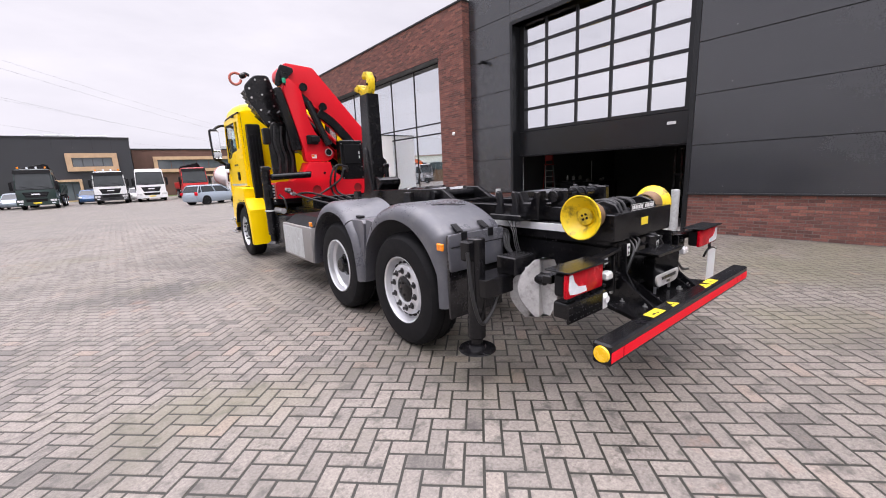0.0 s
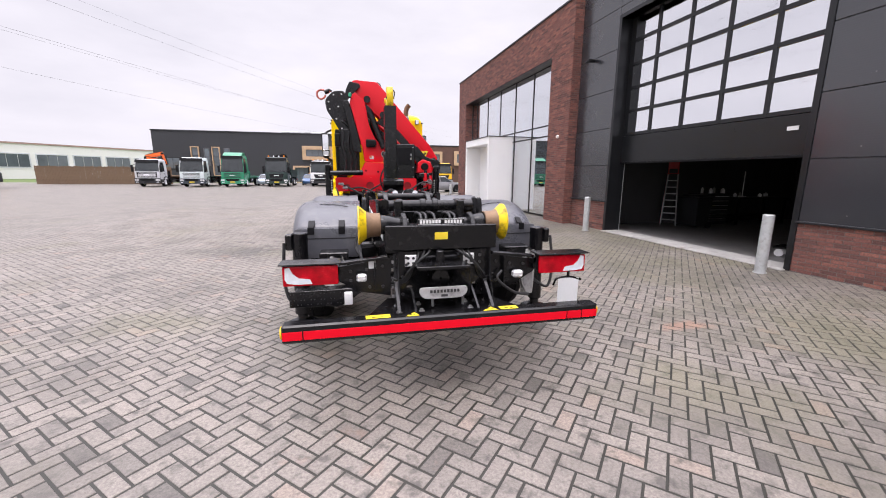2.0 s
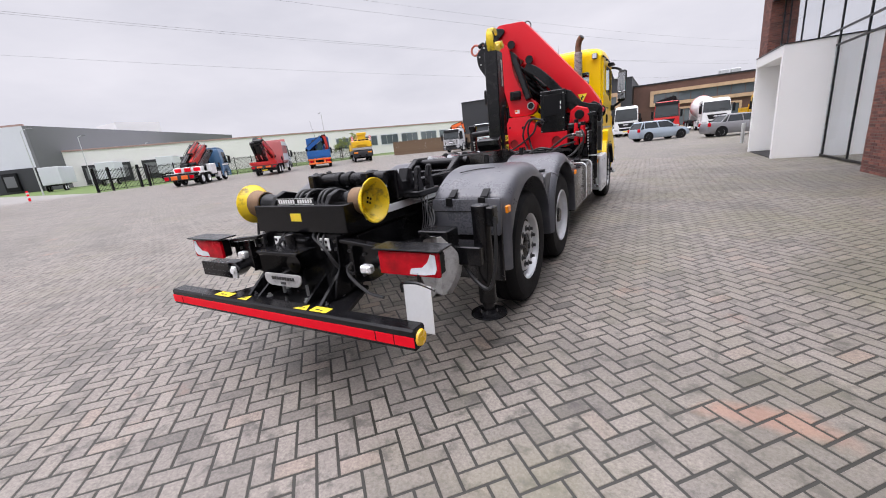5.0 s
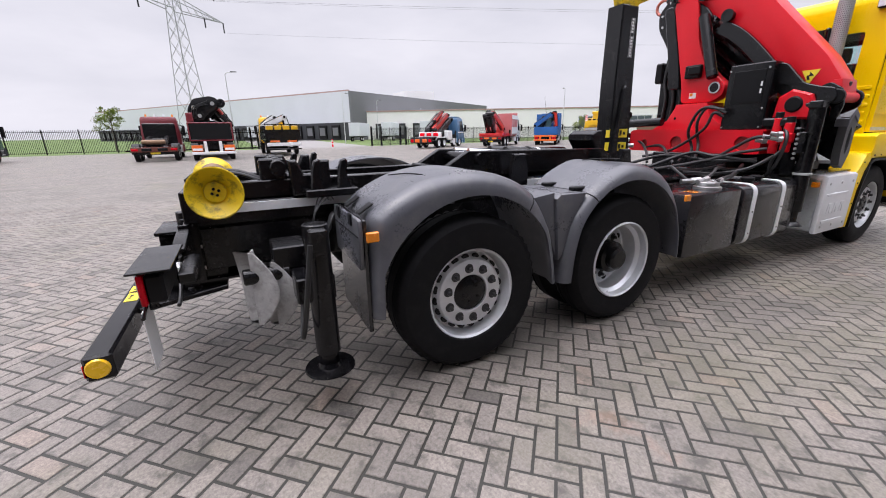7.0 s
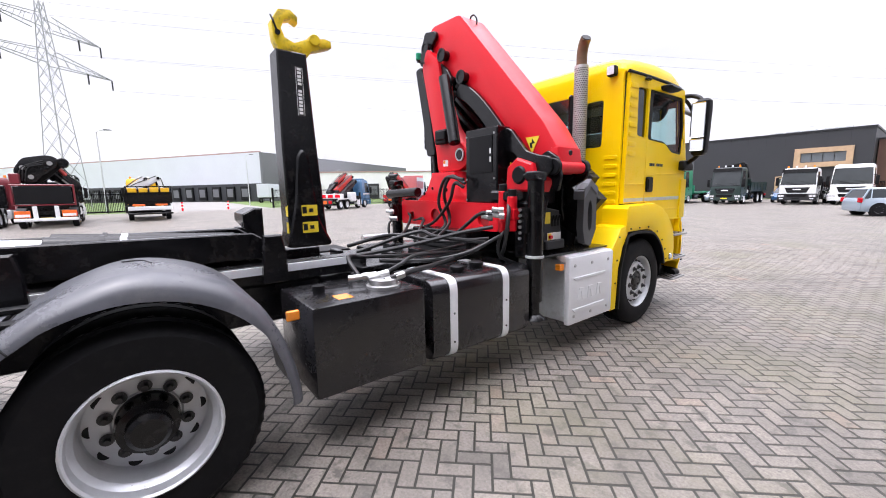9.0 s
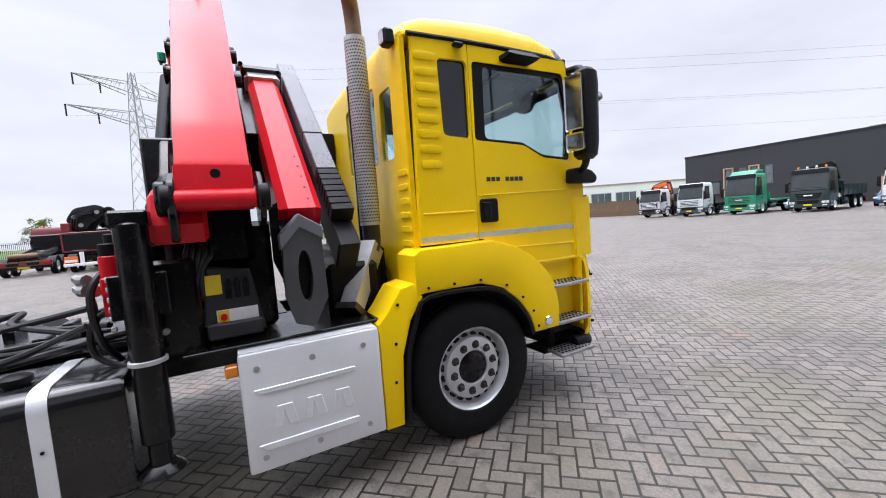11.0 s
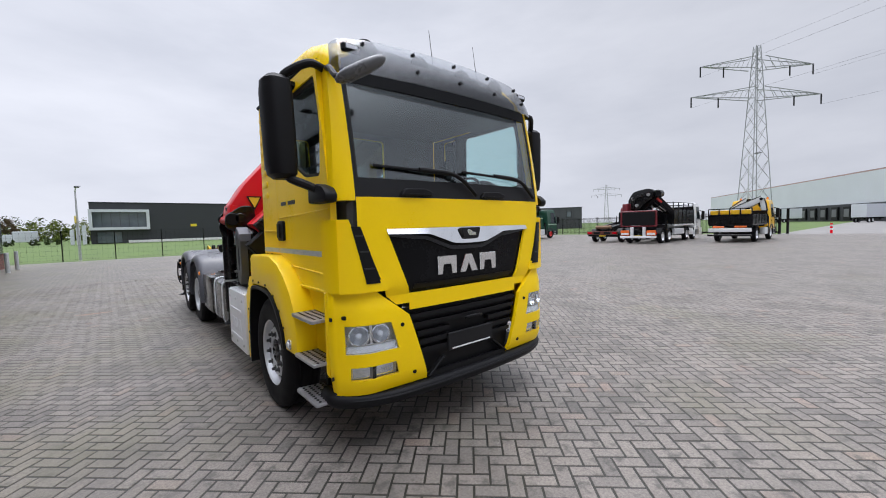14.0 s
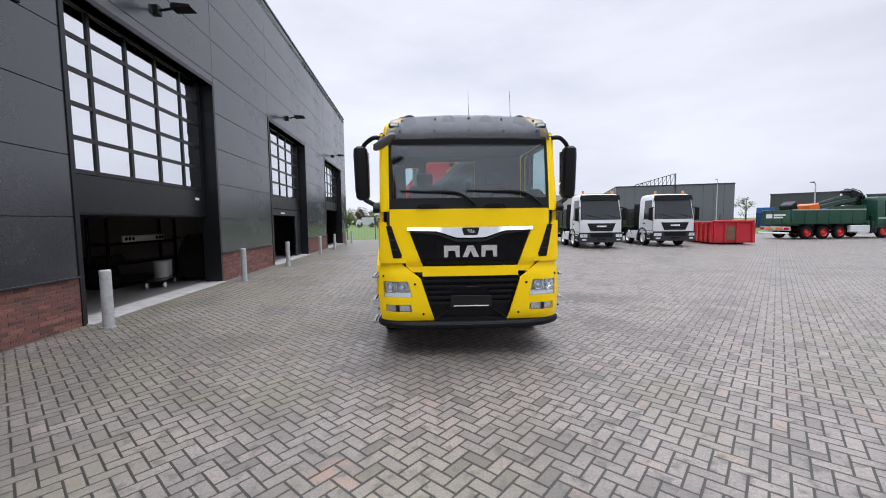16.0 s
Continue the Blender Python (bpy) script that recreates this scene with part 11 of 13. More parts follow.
# yellow mobile crane
t = parked(place(-33.2, 41.0, -44), "yellow mobile crane on a dark grey carrier, boom stowed")
far_chassis(t, 10.5, (1.6, 3.2, 6.9, 8.6), rail=M["dark_guard"], rear=False)
bm = bmesh.new()
bm_prism(bm, rounded([(-0.1, 0.62), (-0.1, 1.42), (0.5, 1.55), (10.4, 1.45), (10.4, 1.0), (0.9, 0.95), (0.6, 0.62)], 0.08, 2), "x", -1.34, 1.34, 0.05, 2)
deck = part("carrier_deck", bm, M["dark_guard"], t, "dark grey carrier deck")
bm = bmesh.new()
bm_box(bm, -1.30, 1.30, -0.02, 0.9, 1.56, 1.86, 0.04)
part("rear_deck", bm, M["dull_sheet"], deck, "pale grey deck plate")
for s in (-1, 1):
    bm = bmesh.new()
    bm_box(bm, s * 0.92 - 0.26, s * 0.92 + 0.26, -0.14, -0.09, 1.12, 1.30, 0.02)
    part("tail_lamp", bm, M["amber"], deck)
    bm = bmesh.new()
    bm_box(bm, s * 0.45 - 0.12, s * 0.45 + 0.12, -0.14, -0.09, 0.72, 0.95, 0.02)
    part("tow_hook", bm, M["black_steel"], deck)
bm = bmesh.new()
bm_prism(bm, rounded([(0.2, 1.9), (0.2, 2.85), (0.9, 3.0), (3.4, 3.0), (4.0, 2.2), (4.0, 1.9)], 0.15, 2), "x", -1.15, 1.15, 0.08, 2)
sup = part("superstructure", bm, paint(*YELLOW), t)
bm = bmesh.new()
bm_prism(bm, rounded([(-1.30, 1.88), (-1.30, 2.55), (-0.95, 2.72), (0.95, 2.72), (1.30, 2.55), (1.30, 1.88), (0.75, 1.88), (0.62, 2.18), (-0.62, 2.18), (-0.75, 1.88)], 0.06, 2), "y", -0.05, 0.65, 0.04)
part("counterweight", bm, paint(*YELLOW), sup)
for x in (-0.78, -0.26, 0.26, 0.78):
    bm = bmesh.new()
    bm_box(bm, x - 0.20, x + 0.20, 0.19, 0.25, 2.74, 2.95, 0.01)
    part("vent", bm, M["black_plastic"], sup)
bm = bmesh.new()
bm_beam(bm, (0.1, 0.15, 3.30), (0.1, 11.4, 3.0), 1.05, 0.80, 0.7, 0.6)
boom = part("telescopic_boom", bm, paint(*YELLOW), sup)
bm = bmesh.new()
bm_box(bm, -0.55, 0.75, 0.02, 0.5, 3.46, 3.80, 0.05)
part("winch", bm, paint(*YELLOW), boom)
for s in (-1, 1):
    bm = bmesh.new()
    bm_box(bm, s * 1.18 - 0.14, s * 1.18 + 0.14, 0.10, 0.13, 2.72, 3.35)
    plate = part("warning_plate", bm, M["label_white"], sup, "red and white warning plate")
    for k in range(3):
        bm = bmesh.new()
        z = 2.78 + k * 0.2
        bm_prism(bm, [(s * 1.18 - 0.138, z), (s * 1.18 + 0.138, z + 0.12), (s * 1.18 + 0.138, z + 0.22), (s * 1.18 - 0.138, z + 0.10)], "y", 0.094, 0.10)
        part("red_stripe", bm, M["red_tape"], plate)
bm = bmesh.new()
bm_box(bm, -1.32, -0.62, 2.6, 4.4, 1.6, 2.95, 0.10, 2)
part("operator_cab", bm, paint(*YELLOW), sup)
bm = bmesh.new()
bm_box(bm, -1.33, -0.7, 2.8, 4.2, 2.15, 2.80)
part("side_window", bm, M["dark_window"], sup)
bm = bmesh.new()
bm_prism(bm, rounded([(8.7, 1.45), (8.7, 2.5), (10.3, 2.5), (10.6, 1.6), (10.6, 0.7), (8.9, 0.7)], 0.1, 2), "x", -1.28, 1.28, 0.06, 2)
part("cab", bm, paint(*YELLOW), t)

t = parked(place(-29.9, 4.0, -91), "yellow truck with a white crane mast and white rear beam")
far_chassis(t, 7.8, (1.7, 6.3), rear=False)
far_cab(t, 7.8, 3.05, YELLOW, "black", M["dark_guard"], beacons=4)
far_crane(t, 5.2, M["white_paint"], M["white_paint"], "fold", paint(*YELLOW))
far_bed(t, 0.1, 4.8, 1.15, 0.75, M["black_steel"])
bm = bmesh.new()
bm_box(bm, -1.24, 1.24, -0.22, -0.10, 0.44, 0.56, 0.02)
part("underrun_bar", bm, M["black_steel"], t)
bm = bmesh.new()
bm_box(bm, -1.22, 1.22, -0.08, 0.04, 0.72, 0.98, 0.02)
part("rear_board", bm, M["white_paint"], t, "white rear beam")
for x in (-0.9, -0.3, 0.3, 0.9):
    bm = bmesh.new()
    bm_box(bm, x - 0.24, x + 0.24, 0.06, 0.7, 1.92, 2.22, 0.03)
    part("crate", bm, paint(*YELLOW), t, "yellow crate")
bm = bmesh.new()
for z in (1.86, 2.28):
    bm_box(bm, -1.26, 1.26, 0.0, 0.05, z, z + 0.06)
for x in (-1.23, -0.6, 0.0, 0.6, 1.23):
    bm_box(bm, x - 0.03, x + 0.03, -0.01, 0.04, 1.3, 2.3)
part("stake_frame", bm, M["black_steel"], t, "black stake frame at the tail")
for s in (-1, 1):
    bm = bmesh.new()
    bm_box(bm, s * 0.62 - 0.34, s * 0.62 + 0.34, -0.06, 0.02, 1.02, 1.14, 0.02)
    part("marker_plate", bm, M["orange_paint"], t)

t = parked(place(-26.5, -0.6, -93), "black tipper truck with a black rear crane and white cab")
far_chassis(t, 11.0, (1.3, 2.7, 6.9, 8.9))
far_cab(t, 11.0, 3.1, WHITE, "black")
far_crane(t, 2.0, M["black_steel"], M["black_steel"],
          [("column", (-0.2, 2.0, 1.6), (-0.2, 2.0, 3.0), 0.6, 0.6, M["black_steel"]), ("main_boom", (0.15, 1.5, 3.75), (1.25, 2.8, 2.25), 0.34, 0.40, M["black_steel"]),
           ("extension", (-0.2, 2.4, 3.6), (0.95, 3.1, 2.2), 0.32, 0.36, M["black_steel"])], M["black_steel"])
far_bed(t, 3.5, 8.6, 1.2, 1.25, M["black_steel"], floor_mat=M["galv"])
bm = bmesh.new()
bm_prism(bm, rounded([(-0.95, 2.45), (-1.12, 3.15), (-0.72, 3.82), (0.30, 4.02), (0.72, 3.85), (0.62, 3.35), (-0.05, 2.85), (-0.35, 2.4)], 0.22, 3), "y", 0.9, 1.5, 0.06, 2)
fold = part("folded_boom", bm, M["black_steel"], t, "folded black crane boom")
bm = bmesh.new()
bm_prism(bm, rounded([(-0.80, 2.5), (-0.85, 3.2), (-0.40, 3.62), (0.45, 3.75), (0.85, 3.45), (0.3, 2.9), (-0.2, 2.45)], 0.18, 3), "y", 1.55, 2.1, 0.05, 2)
part("inner_boom", bm, M["black_plastic"], fold)
bm = bmesh.new()
bm_cyl(bm, (0.85, 1.2, 3.62), (0.85, 1.9, 3.62), 0.27, seg=16, bev=0.04)
part("winch_drum", bm, M["black_steel"], fold)
for x, z in ((-0.72, 3.3), (0.35, 3.55), (-0.45, 2.8)):
    bm = bmesh.new()
    bm_cyl(bm, (x, 0.84, z), (x, 0.92, z), 0.12, seg=12)
    part("pivot", bm, M["steel"], fold)
for k in range(3):
    bm = bmesh.new()
    bm_tube(bm, [(-0.9 + 0.1 * k, 0.86, 2.6), (-0.75 + 0.12 * k, 0.82, 3.3), (0.1, 0.84, 3.7 - 0.1 * k)], 0.03, 6, 4)
    part("hose", bm, M["hose"], fold)
bm = bmesh.new()
bm_beam(bm, (0.50, 1.62, 3.46), (0.85, 2.03, 2.98), 0.20, 0.14)
part("red_mark", bm, CRANE_RED, fold, "dull red mark on the boom")
bm = bmesh.new()
bm_box(bm, -1.22, -0.85, 0.2, 0.8, 2.40, 2.95, 0.03)
part("red_locker", bm, paint(*DARKRED), t, "dark red locker behind the tail frame")
for z in (2.75, 2.98):
    bm = bmesh.new()
    for s in (-1, 1):
        bm_box(bm, s * 1.2 - 0.03, s * 1.2 + 0.03, 3.5, 8.6, z, z + 0.05)
    bm_box(bm, -1.2, 1.2, 3.47, 3.53, z, z + 0.05)
    part("top_rail", bm, M["black_steel"], t)
for s in (-1, 1):
    for k in range(5):
        bm = bmesh.new()
        bm_box(bm, s * 1.2 - 0.03, s * 1.2 + 0.03, 3.5 + k * 1.26, 3.56 + k * 1.26, 2.4, 3.03)
        part("rail_post", bm, M["black_steel"], t)
    bm = bmesh.new()
    bm_box(bm, s * 1.25 - 0.012, s * 1.25 + 0.012, 3.5, 8.6, 1.21, 1.30)
    part("white_stripe", bm, M["label_white"], t, "white stripe under the load body")
    bm = bmesh.new()
    bm_box(bm, s * 1.1 - 0.12, s * 1.1 + 0.12, 3.9, 6.2, 0.55, 1.0, 0.04)
    part("side_box", bm, M["alu"] if s > 0 else M["black_steel"], t)
bm = bmesh.new()
bm_box(bm, -1.1, 1.1, -0.07, -0.03, 1.34, 2.28, 0.01)
part("tail_panel", bm, M["black_plastic"], t, "black tail panel")
bm = bmesh.new()
bm_box(bm, -1.24, 1.24, -0.06, 0.06, 2.30, 2.38, 0.02)
bm_box(bm, -1.24, 1.24, -0.06, 0.06, 1.24, 1.32, 0.02)
for s in (-1, 1):
    bm_box(bm, s * 1.2 - 0.04, s * 1.2 + 0.04, -0.06, 0.06, 1.28, 2.34)
part("tail_frame", bm, paint(*DARKRED), t, "dark red tail frame")
bm = bmesh.new()
bm_box(bm, -1.24, 1.24, -0.20, -0.08, 0.42, 0.58, 0.02)
for s in (-1, 1):
    bm_box(bm, s * 0.42 - 0.09, s * 0.42 + 0.09, -0.16, 0.02, 0.55, 1.22, 0.02)
part("coupling", bm, M["white_paint"], t, "white towing beam")
for s in (-1, 1):
    bm = bmesh.new()
    bm_box(bm, s * 0.9 - 0.30, s * 0.9 + 0.30, -0.14, -0.08, 0.62, 0.98, 0.01)
    lb_ = part("lamp_board", bm, M["orange_paint"], t, "orange and white lamp board")
    bm = bmesh.new()
    bm_box(bm, s * 0.9 - 0.27, s * 0.9 + 0.27, -0.145, -0.14, 0.66, 0.80)
    part("lamp_strip", bm, M["label_white"], lb_)

t = parked(place(-27.6, -3.9, -93), "red truck chassis with bare frame and twin axles")
far_chassis(t, 8.2, (1.1, 2.5, 6.6))
far_cab(t, 8.2, 3.0, DARKRED, "black", beacons=4)
for s in (-1, 1):
    bm = bmesh.new()
    bm_prism(bm, rounded([(0.1, 1.0), (0.1, 1.22), (0.9, 1.30), (3.6, 1.62), (4.6, 1.62), (4.8, 1.35), (3.2, 1.2), (1.2, 1.02)], 0.05, 2), "x", s * 0.5 - 0.09, s * 0.5 + 0.09, 0.015)
    part("subframe_rail", bm, M["black_steel"], t, "dirty black subframe rail")
for k in range(4):
    bm = bmesh.new()
    bm_box(bm, -0.42, 0.42, 0.5 + k * 1.1, 0.8 + k * 1.1, 1.02, 1.28 + 0.06 * k, 0.03)
    part("cross_beam", bm, M["black_steel"], t)
bm = bmesh.new()
bm_cyl(bm, (-0.62, 0.2, 1.22), (0.62, 0.2, 1.22), 0.14, seg=14, bev=0.02)
part("roller", bm, M["rust"], t)
tail_board(t, 0.62, 0.92, paint("rust_red", (0.11, 0.028, 0.018)), M["black_steel"])
bm = bmesh.new()
bm_box(bm, -1.0, 1.0, 5.4, 5.9, 1.0, 2.5, 0.06)
part("cab_back_rack", bm, M["black_steel"], t)

# ---- south side ----
for (x, y), label in (((-9.85, -7.9), "white tipper truck with a dark body, nose towards the yard"), ((-14.7, -8.5), "white tipper truck with dark bumper beside a red skip")):
    t = parked(nose(x, y, 4, 9.2), label)
    far_chassis(t, 9.2, (1.2, 2.6, 5.6, 7.7), rear=False)
    far_cab(t, 9.2, 3.22, WHITE, "black", M["dark_guard"], visor=True, beacons=2, lean=0.22)
    far_bed(t, 0.1, 6.6, 1.15, 1.25, M["black_steel"])
t = parked(place(-27.1, -14.85, -92), "dark green tipper with red wheels and a folded black crane")
TIP = ("tipper_green", (0.010, 0.060, 0.034))
far_chassis(t, 9.3, (1.45, 2.82, 4.2, 7.9), rim="red", rear=False)
far_cab(t, 9.3, 3.2, TIP, "black", M["dark_guard"], stripe=paint("pale_green", (0.36, 0.48, 0.36)))
far_crane(t, 6.75, M["black_steel"], M["black_steel"],
          [("column", (0, 6.75, 1.5), (0, 6.75, 3.1), 0.6, 0.6, M["black_steel"]), ("main_boom", (0.1, 6.5, 3.35), (0.1, 2.6, 2.35), 0.34, 0.36, paint(*TIP)),
           ("outer_boom", (0.5, 6.2, 3.05), (0.5, 2.8, 2.35), 0.22, 0.24, paint(*TIP)), ("extension", (0.1, 6.9, 3.2), (0.1, 5.9, 3.65), 0.6, 0.55, M["black_steel"])], paint(*TIP))
bed = far_bed(t, 0.1, 6.2, 1.15, 1.1, paint(*TIP))
tail_board(t, 0.66, 0.98, M["dull_sheet"], M["orange_paint"])
bm = bmesh.new()
bm_box(bm, -1.26, 1.26, -0.20, -0.10, 0.42, 0.54, 0.02)
part("underrun_bar", bm, M["alu"], t)
for s in (-1, 1):
    bm = bmesh.new()
    bm_box(bm, s * 1.262 - 0.03, s * 1.262 + 0.03, 0.1, 6.2, 2.20, 2.27)
    part("top_strip", bm, paint("pale_green", (0.36, 0.48, 0.36)), bed)
    bm = bmesh.new()
    bm_box(bm, s * 1.1 - 0.13, s * 1.1 + 0.13, 5.0, 6.9, 0.50, 1.02, 0.05)
    part("side_box", bm, M["alu"], t)
for x0, x1, z0, z1 in ((-0.85, -0.35, 1.62, 1.95), (-0.2, 0.75, 1.80, 1.93), (-0.2, 0.55, 1.62, 1.74)):
    bm = bmesh.new()
    bm_box(bm, x0, x1, 0.025, 0.065, z0, z1)
    part("lettering", bm, M["label_white"], t, "plain pale bars")
bm = bmesh.new()
bm_prism(bm, rounded([(2.2, 1.3), (2.0, 2.6), (2.9, 2.75), (3.3, 1.3)], 0.08, 2), "x", -0.7, 0.7, 0.04)
part("grab_bucket", bm, M["orange_paint"], t, "orange grab bucket in the load body")
bm = bmesh.new()
bm_prism(bm, rounded([(0.8, 1.3), (0.6, 2.6), (1.1, 2.95), (1.5, 1.3)], 0.08, 2), "x", -0.4, 0.6, 0.04)
part("black_grab", bm, M["black_steel"], t, "black grab standing in the load body")


def skip(at, color, label, l, w, h):
    root = group_of("skip_container", at, label, "container")
    bm = bmesh.new()
    bm_box(bm, -w / 2, w / 2, 0, l, 0.12, 0.24)
    for s in (-1, 1):
        bm_box(bm, s * w / 2 - 0.04, s * w / 2 + 0.04, 0, l, 0.24, h)
        bm_box(bm, s * w / 2 - 0.08, s * w / 2 + 0.08, -0.04, l + 0.04, h - 0.1, h + 0.04, 0.02)
    for y in (0.0, l):
        bm_box(bm, -w / 2, w / 2, y - 0.04, y + 0.04, 0.24, h)
    part("body", bm, color, root)
    for s in (-1, 1):
        n = int(l / 0.6)
        for k in range(n + 1):
            bm = bmesh.new()
            bm_box(bm, s * (w / 2 + 0.07) - 0.05, s * (w / 2 + 0.07) + 0.05, k * l / n - 0.05, k * l / n + 0.05, 0.12, h - 0.1, 0.01)
            part("rib", bm, color, root)
        bm = bmesh.new()
        bm_box(bm, s * 0.5 - 0.08, s * 0.5 + 0.08, -0.1, l + 0.1, 0.0, 0.12)
        part("runner", bm, M["black_steel"], root)
    return root


low_skip = skip(place(-20.2, -14.2, 12), paint("skip_red", (0.50, 0.012, 0.022)), "low red steel skip container on the pavers", 4.8, 2.3, 1.45)
for x0, x1 in ((-1.16, -1.04), (-0.28, -0.14), (0.42, 0.54), (1.04, 1.16)):
    bm = bmesh.new()
    bm_box(bm, x0, x1, 4.82, 4.92, 0.12, 1.52, 0.02)
    part("end_post", bm, paint("skip_red", (0.50, 0.012, 0.022)), low_skip)
bm = bmesh.new()
bm_box(bm, -0.12, 0.40, 4.83, 4.87, 0.3, 1.2, 0.01)
part("hook_plate", bm, M["rust"], low_skip, "rusty hook plate")
bm = bmesh.new()
bm_box(bm, -1.18, 1.18, 4.80, 4.94, 1.42, 1.56, 0.02)
part("end_rail", bm, paint("skip_red", (0.50, 0.012, 0.022)), low_skip)
skip(place(-61.0, -54.5, -50), paint(*BRIGHT), "blue steel container by the south fence", 2.4, 1.6, 3.4)
skip(place(-59.5, -46.5, -50), paint(*BRIGHT), "low blue steel container by the south fence", 4.2, 1.8, 2.9)


def far_car(at, color, label, L=4.2, h=1.47, hatch=True):
    car = group_of("car", at, label, "car", "cars parked in the yard")
    body = paint(*color)
    w = 0.86
    bm = bmesh.new()
    # body: rounded sections from tail to nose
    secs = [(0.0, 0.70, 0.45, 0.80), (0.06, 0.80, 0.26, 0.92), (0.35, w, 0.20, 0.96), (L * 0.5, w + 0.02, 0.19, 0.94), (L - 1.25, w, 0.20, 0.92), (L - 0.5, w - 0.03, 0.20, 0.80), (L - 0.12, w - 0.12, 0.24, 0.68), (L, w - 0.30, 0.36, 0.56)]
    rings = []
    for y, hw, z0, z1 in secs:
        q = []
        for x, z in rounded([(-hw + 0.06, z0), (hw - 0.06, z0), (hw, z0 + (z1 - z0) * 0.45), (hw - 0.05, z1), (-hw + 0.05, z1), (-hw, z0 + (z1 - z0) * 0.45)], 0.07, 2):
            q.append((x, y, z))
        rings.append(q)
    bm_loft(bm, rings)
    part("body", bm, body, car)

    def ring(z, a, b, half):
        return [(-half, a, z), (half, a, z), (half, b, z), (-half, b, z)]
    r0, r1, mid0, mid1 = (0.10, L - 1.15, 0.50, L - 1.95) if hatch else (0.70, L - 1.30, 1.25, L - 2.10)
    bm = bmesh.new()
    bm_loft(bm, [ring(0.90, r0, r1, w - 0.05), ring(h - 0.06, mid0 - 0.08, mid1 + 0.10, w - 0.20)])
    part("glasshouse", bm, M["dark_window"], car, "dark car windows")
    bm = bmesh.new()
    bm_loft(bm, [ring(h - 0.09, mid0 - 0.14, mid1 + 0.16, w - 0.18), ring(h - 0.03, mid0 - 0.02, mid1 + 0.02, w - 0.23), ring(h, mid0 + 0.2, mid1 - 0.25, w - 0.38)])
    part("roof", bm, body, car)
    for ya, yb in ((r0 + 0.02, mid0 - 0.10), (r0 + 0.34, mid0 + 0.02), ((r0 + r1) / 2 + 0.05, (mid0 + mid1) / 2 + 0.1), (r1 - 0.04, mid1 + 0.08)):
        for s in (-1, 1):
            bm = bmesh.new()
            bm_beam(bm, (s * (w - 0.045), ya, 0.90), (s * (w - 0.195), yb, h - 0.06), 0.04, 0.075)
            part("pillar", bm, body, car)
    for y in (0.78, L - 0.85):
        for s in (-1, 1):
            bm = bmesh.new()
            bm_cyl(bm, (s * (w - 0.16), y, 0.32), (s * (w + 0.004), y, 0.32), 0.375, seg=20)
            part("wheel_arch", bm, M["black_plastic"], car)
    for y in (0.78, L - 0.85):
        for s in (-1, 1):
            far_wheel(car, s * (w - 0.085), y, 0.315)
    for s in (-1, 1):
        bm = bmesh.new()
        bm_box(bm, s * 0.68 - 0.14, s * 0.68 + 0.14, L - 0.32, L - 0.05, 0.62, 0.76, 0.04)
        part("headlamp", bm, M["clear_lens"], car)
        bm = bmesh.new()
        bm_box(bm, s * 0.72 - 0.12, s * 0.72 + 0.12, -0.02, 0.12, 0.70, 0.95, 0.03)
        part("tail_lamp", bm, M["red_lens"], car)
        bm = bmesh.new()
        bm_box(bm, s * (w + 0.08) - 0.06, s * (w + 0.08) + 0.06, L - 1.55, L - 1.40, 0.95, 1.07, 0.03)
        part("mirror", bm, body, car)
    return car


far_car(place(0.25, 33.6, 58), ("light_blue", (0.30, 0.36, 0.42)), "light blue-grey hatchback parked side on")
far_car(place(4.75, 31.9, 72), ("dark_silver", (0.20, 0.20, 0.21)), "silver saloon car parked side on", 4.6, 1.43, False)
far_car(nose(-11.8, 51.5, 180, 4.1), ("light_blue", (0.30, 0.36, 0.42)), "pale blue car parked between the trucks")
far_car(nose(-2.5, 52.5, 180, 4.2), WHITE, "white car parked before the dark building")
far_car(nose(-6.6, 53.5, 180, 4.2), BLUE, "small blue car behind the trucks")


# ---- fences ----
def bar_fence(ax, ay, bx, by, label, group="yard fence panels"):
    """One stretch of dark bar fence: posts, two rails, and round bars."""
    L = math.hypot(bx - ax, by - ay)
    at = Matrix.Translation((ax, ay, 0)) @ Matrix.Rotation(math.atan2(by - ay, bx - ax), 4, "Z")
    root = group_of("fence", at, label, "fence", group)
    n = max(1, round(L / 2.6))
    for k in range(n + 1):
        x = k * L / n
        bm = bmesh.new()
        bm_box(bm, x - 0.035, x + 0.035, -0.035, 0.035, 0, 2.35)
        part("post", bm, M["black_steel"], root)
    for z in (0.18, 2.08):
        bm = bmesh.new()
        bm_box(bm, 0, L, -0.02, 0.02, z, z + 0.045)
        part("rail", bm, M["black_steel"], root)
    me = boxes_mesh("bar_infill", [(x * 0.13 + 0.06, x * 0.13 + 0.09, -0.013, 0.013, 0.1, 2.28) for x in range(int(L / 0.13))], M["black_steel"])
    ob = new("bar_infill", me)
    ob.parent = root
    tagged(ob, kind="stuff")


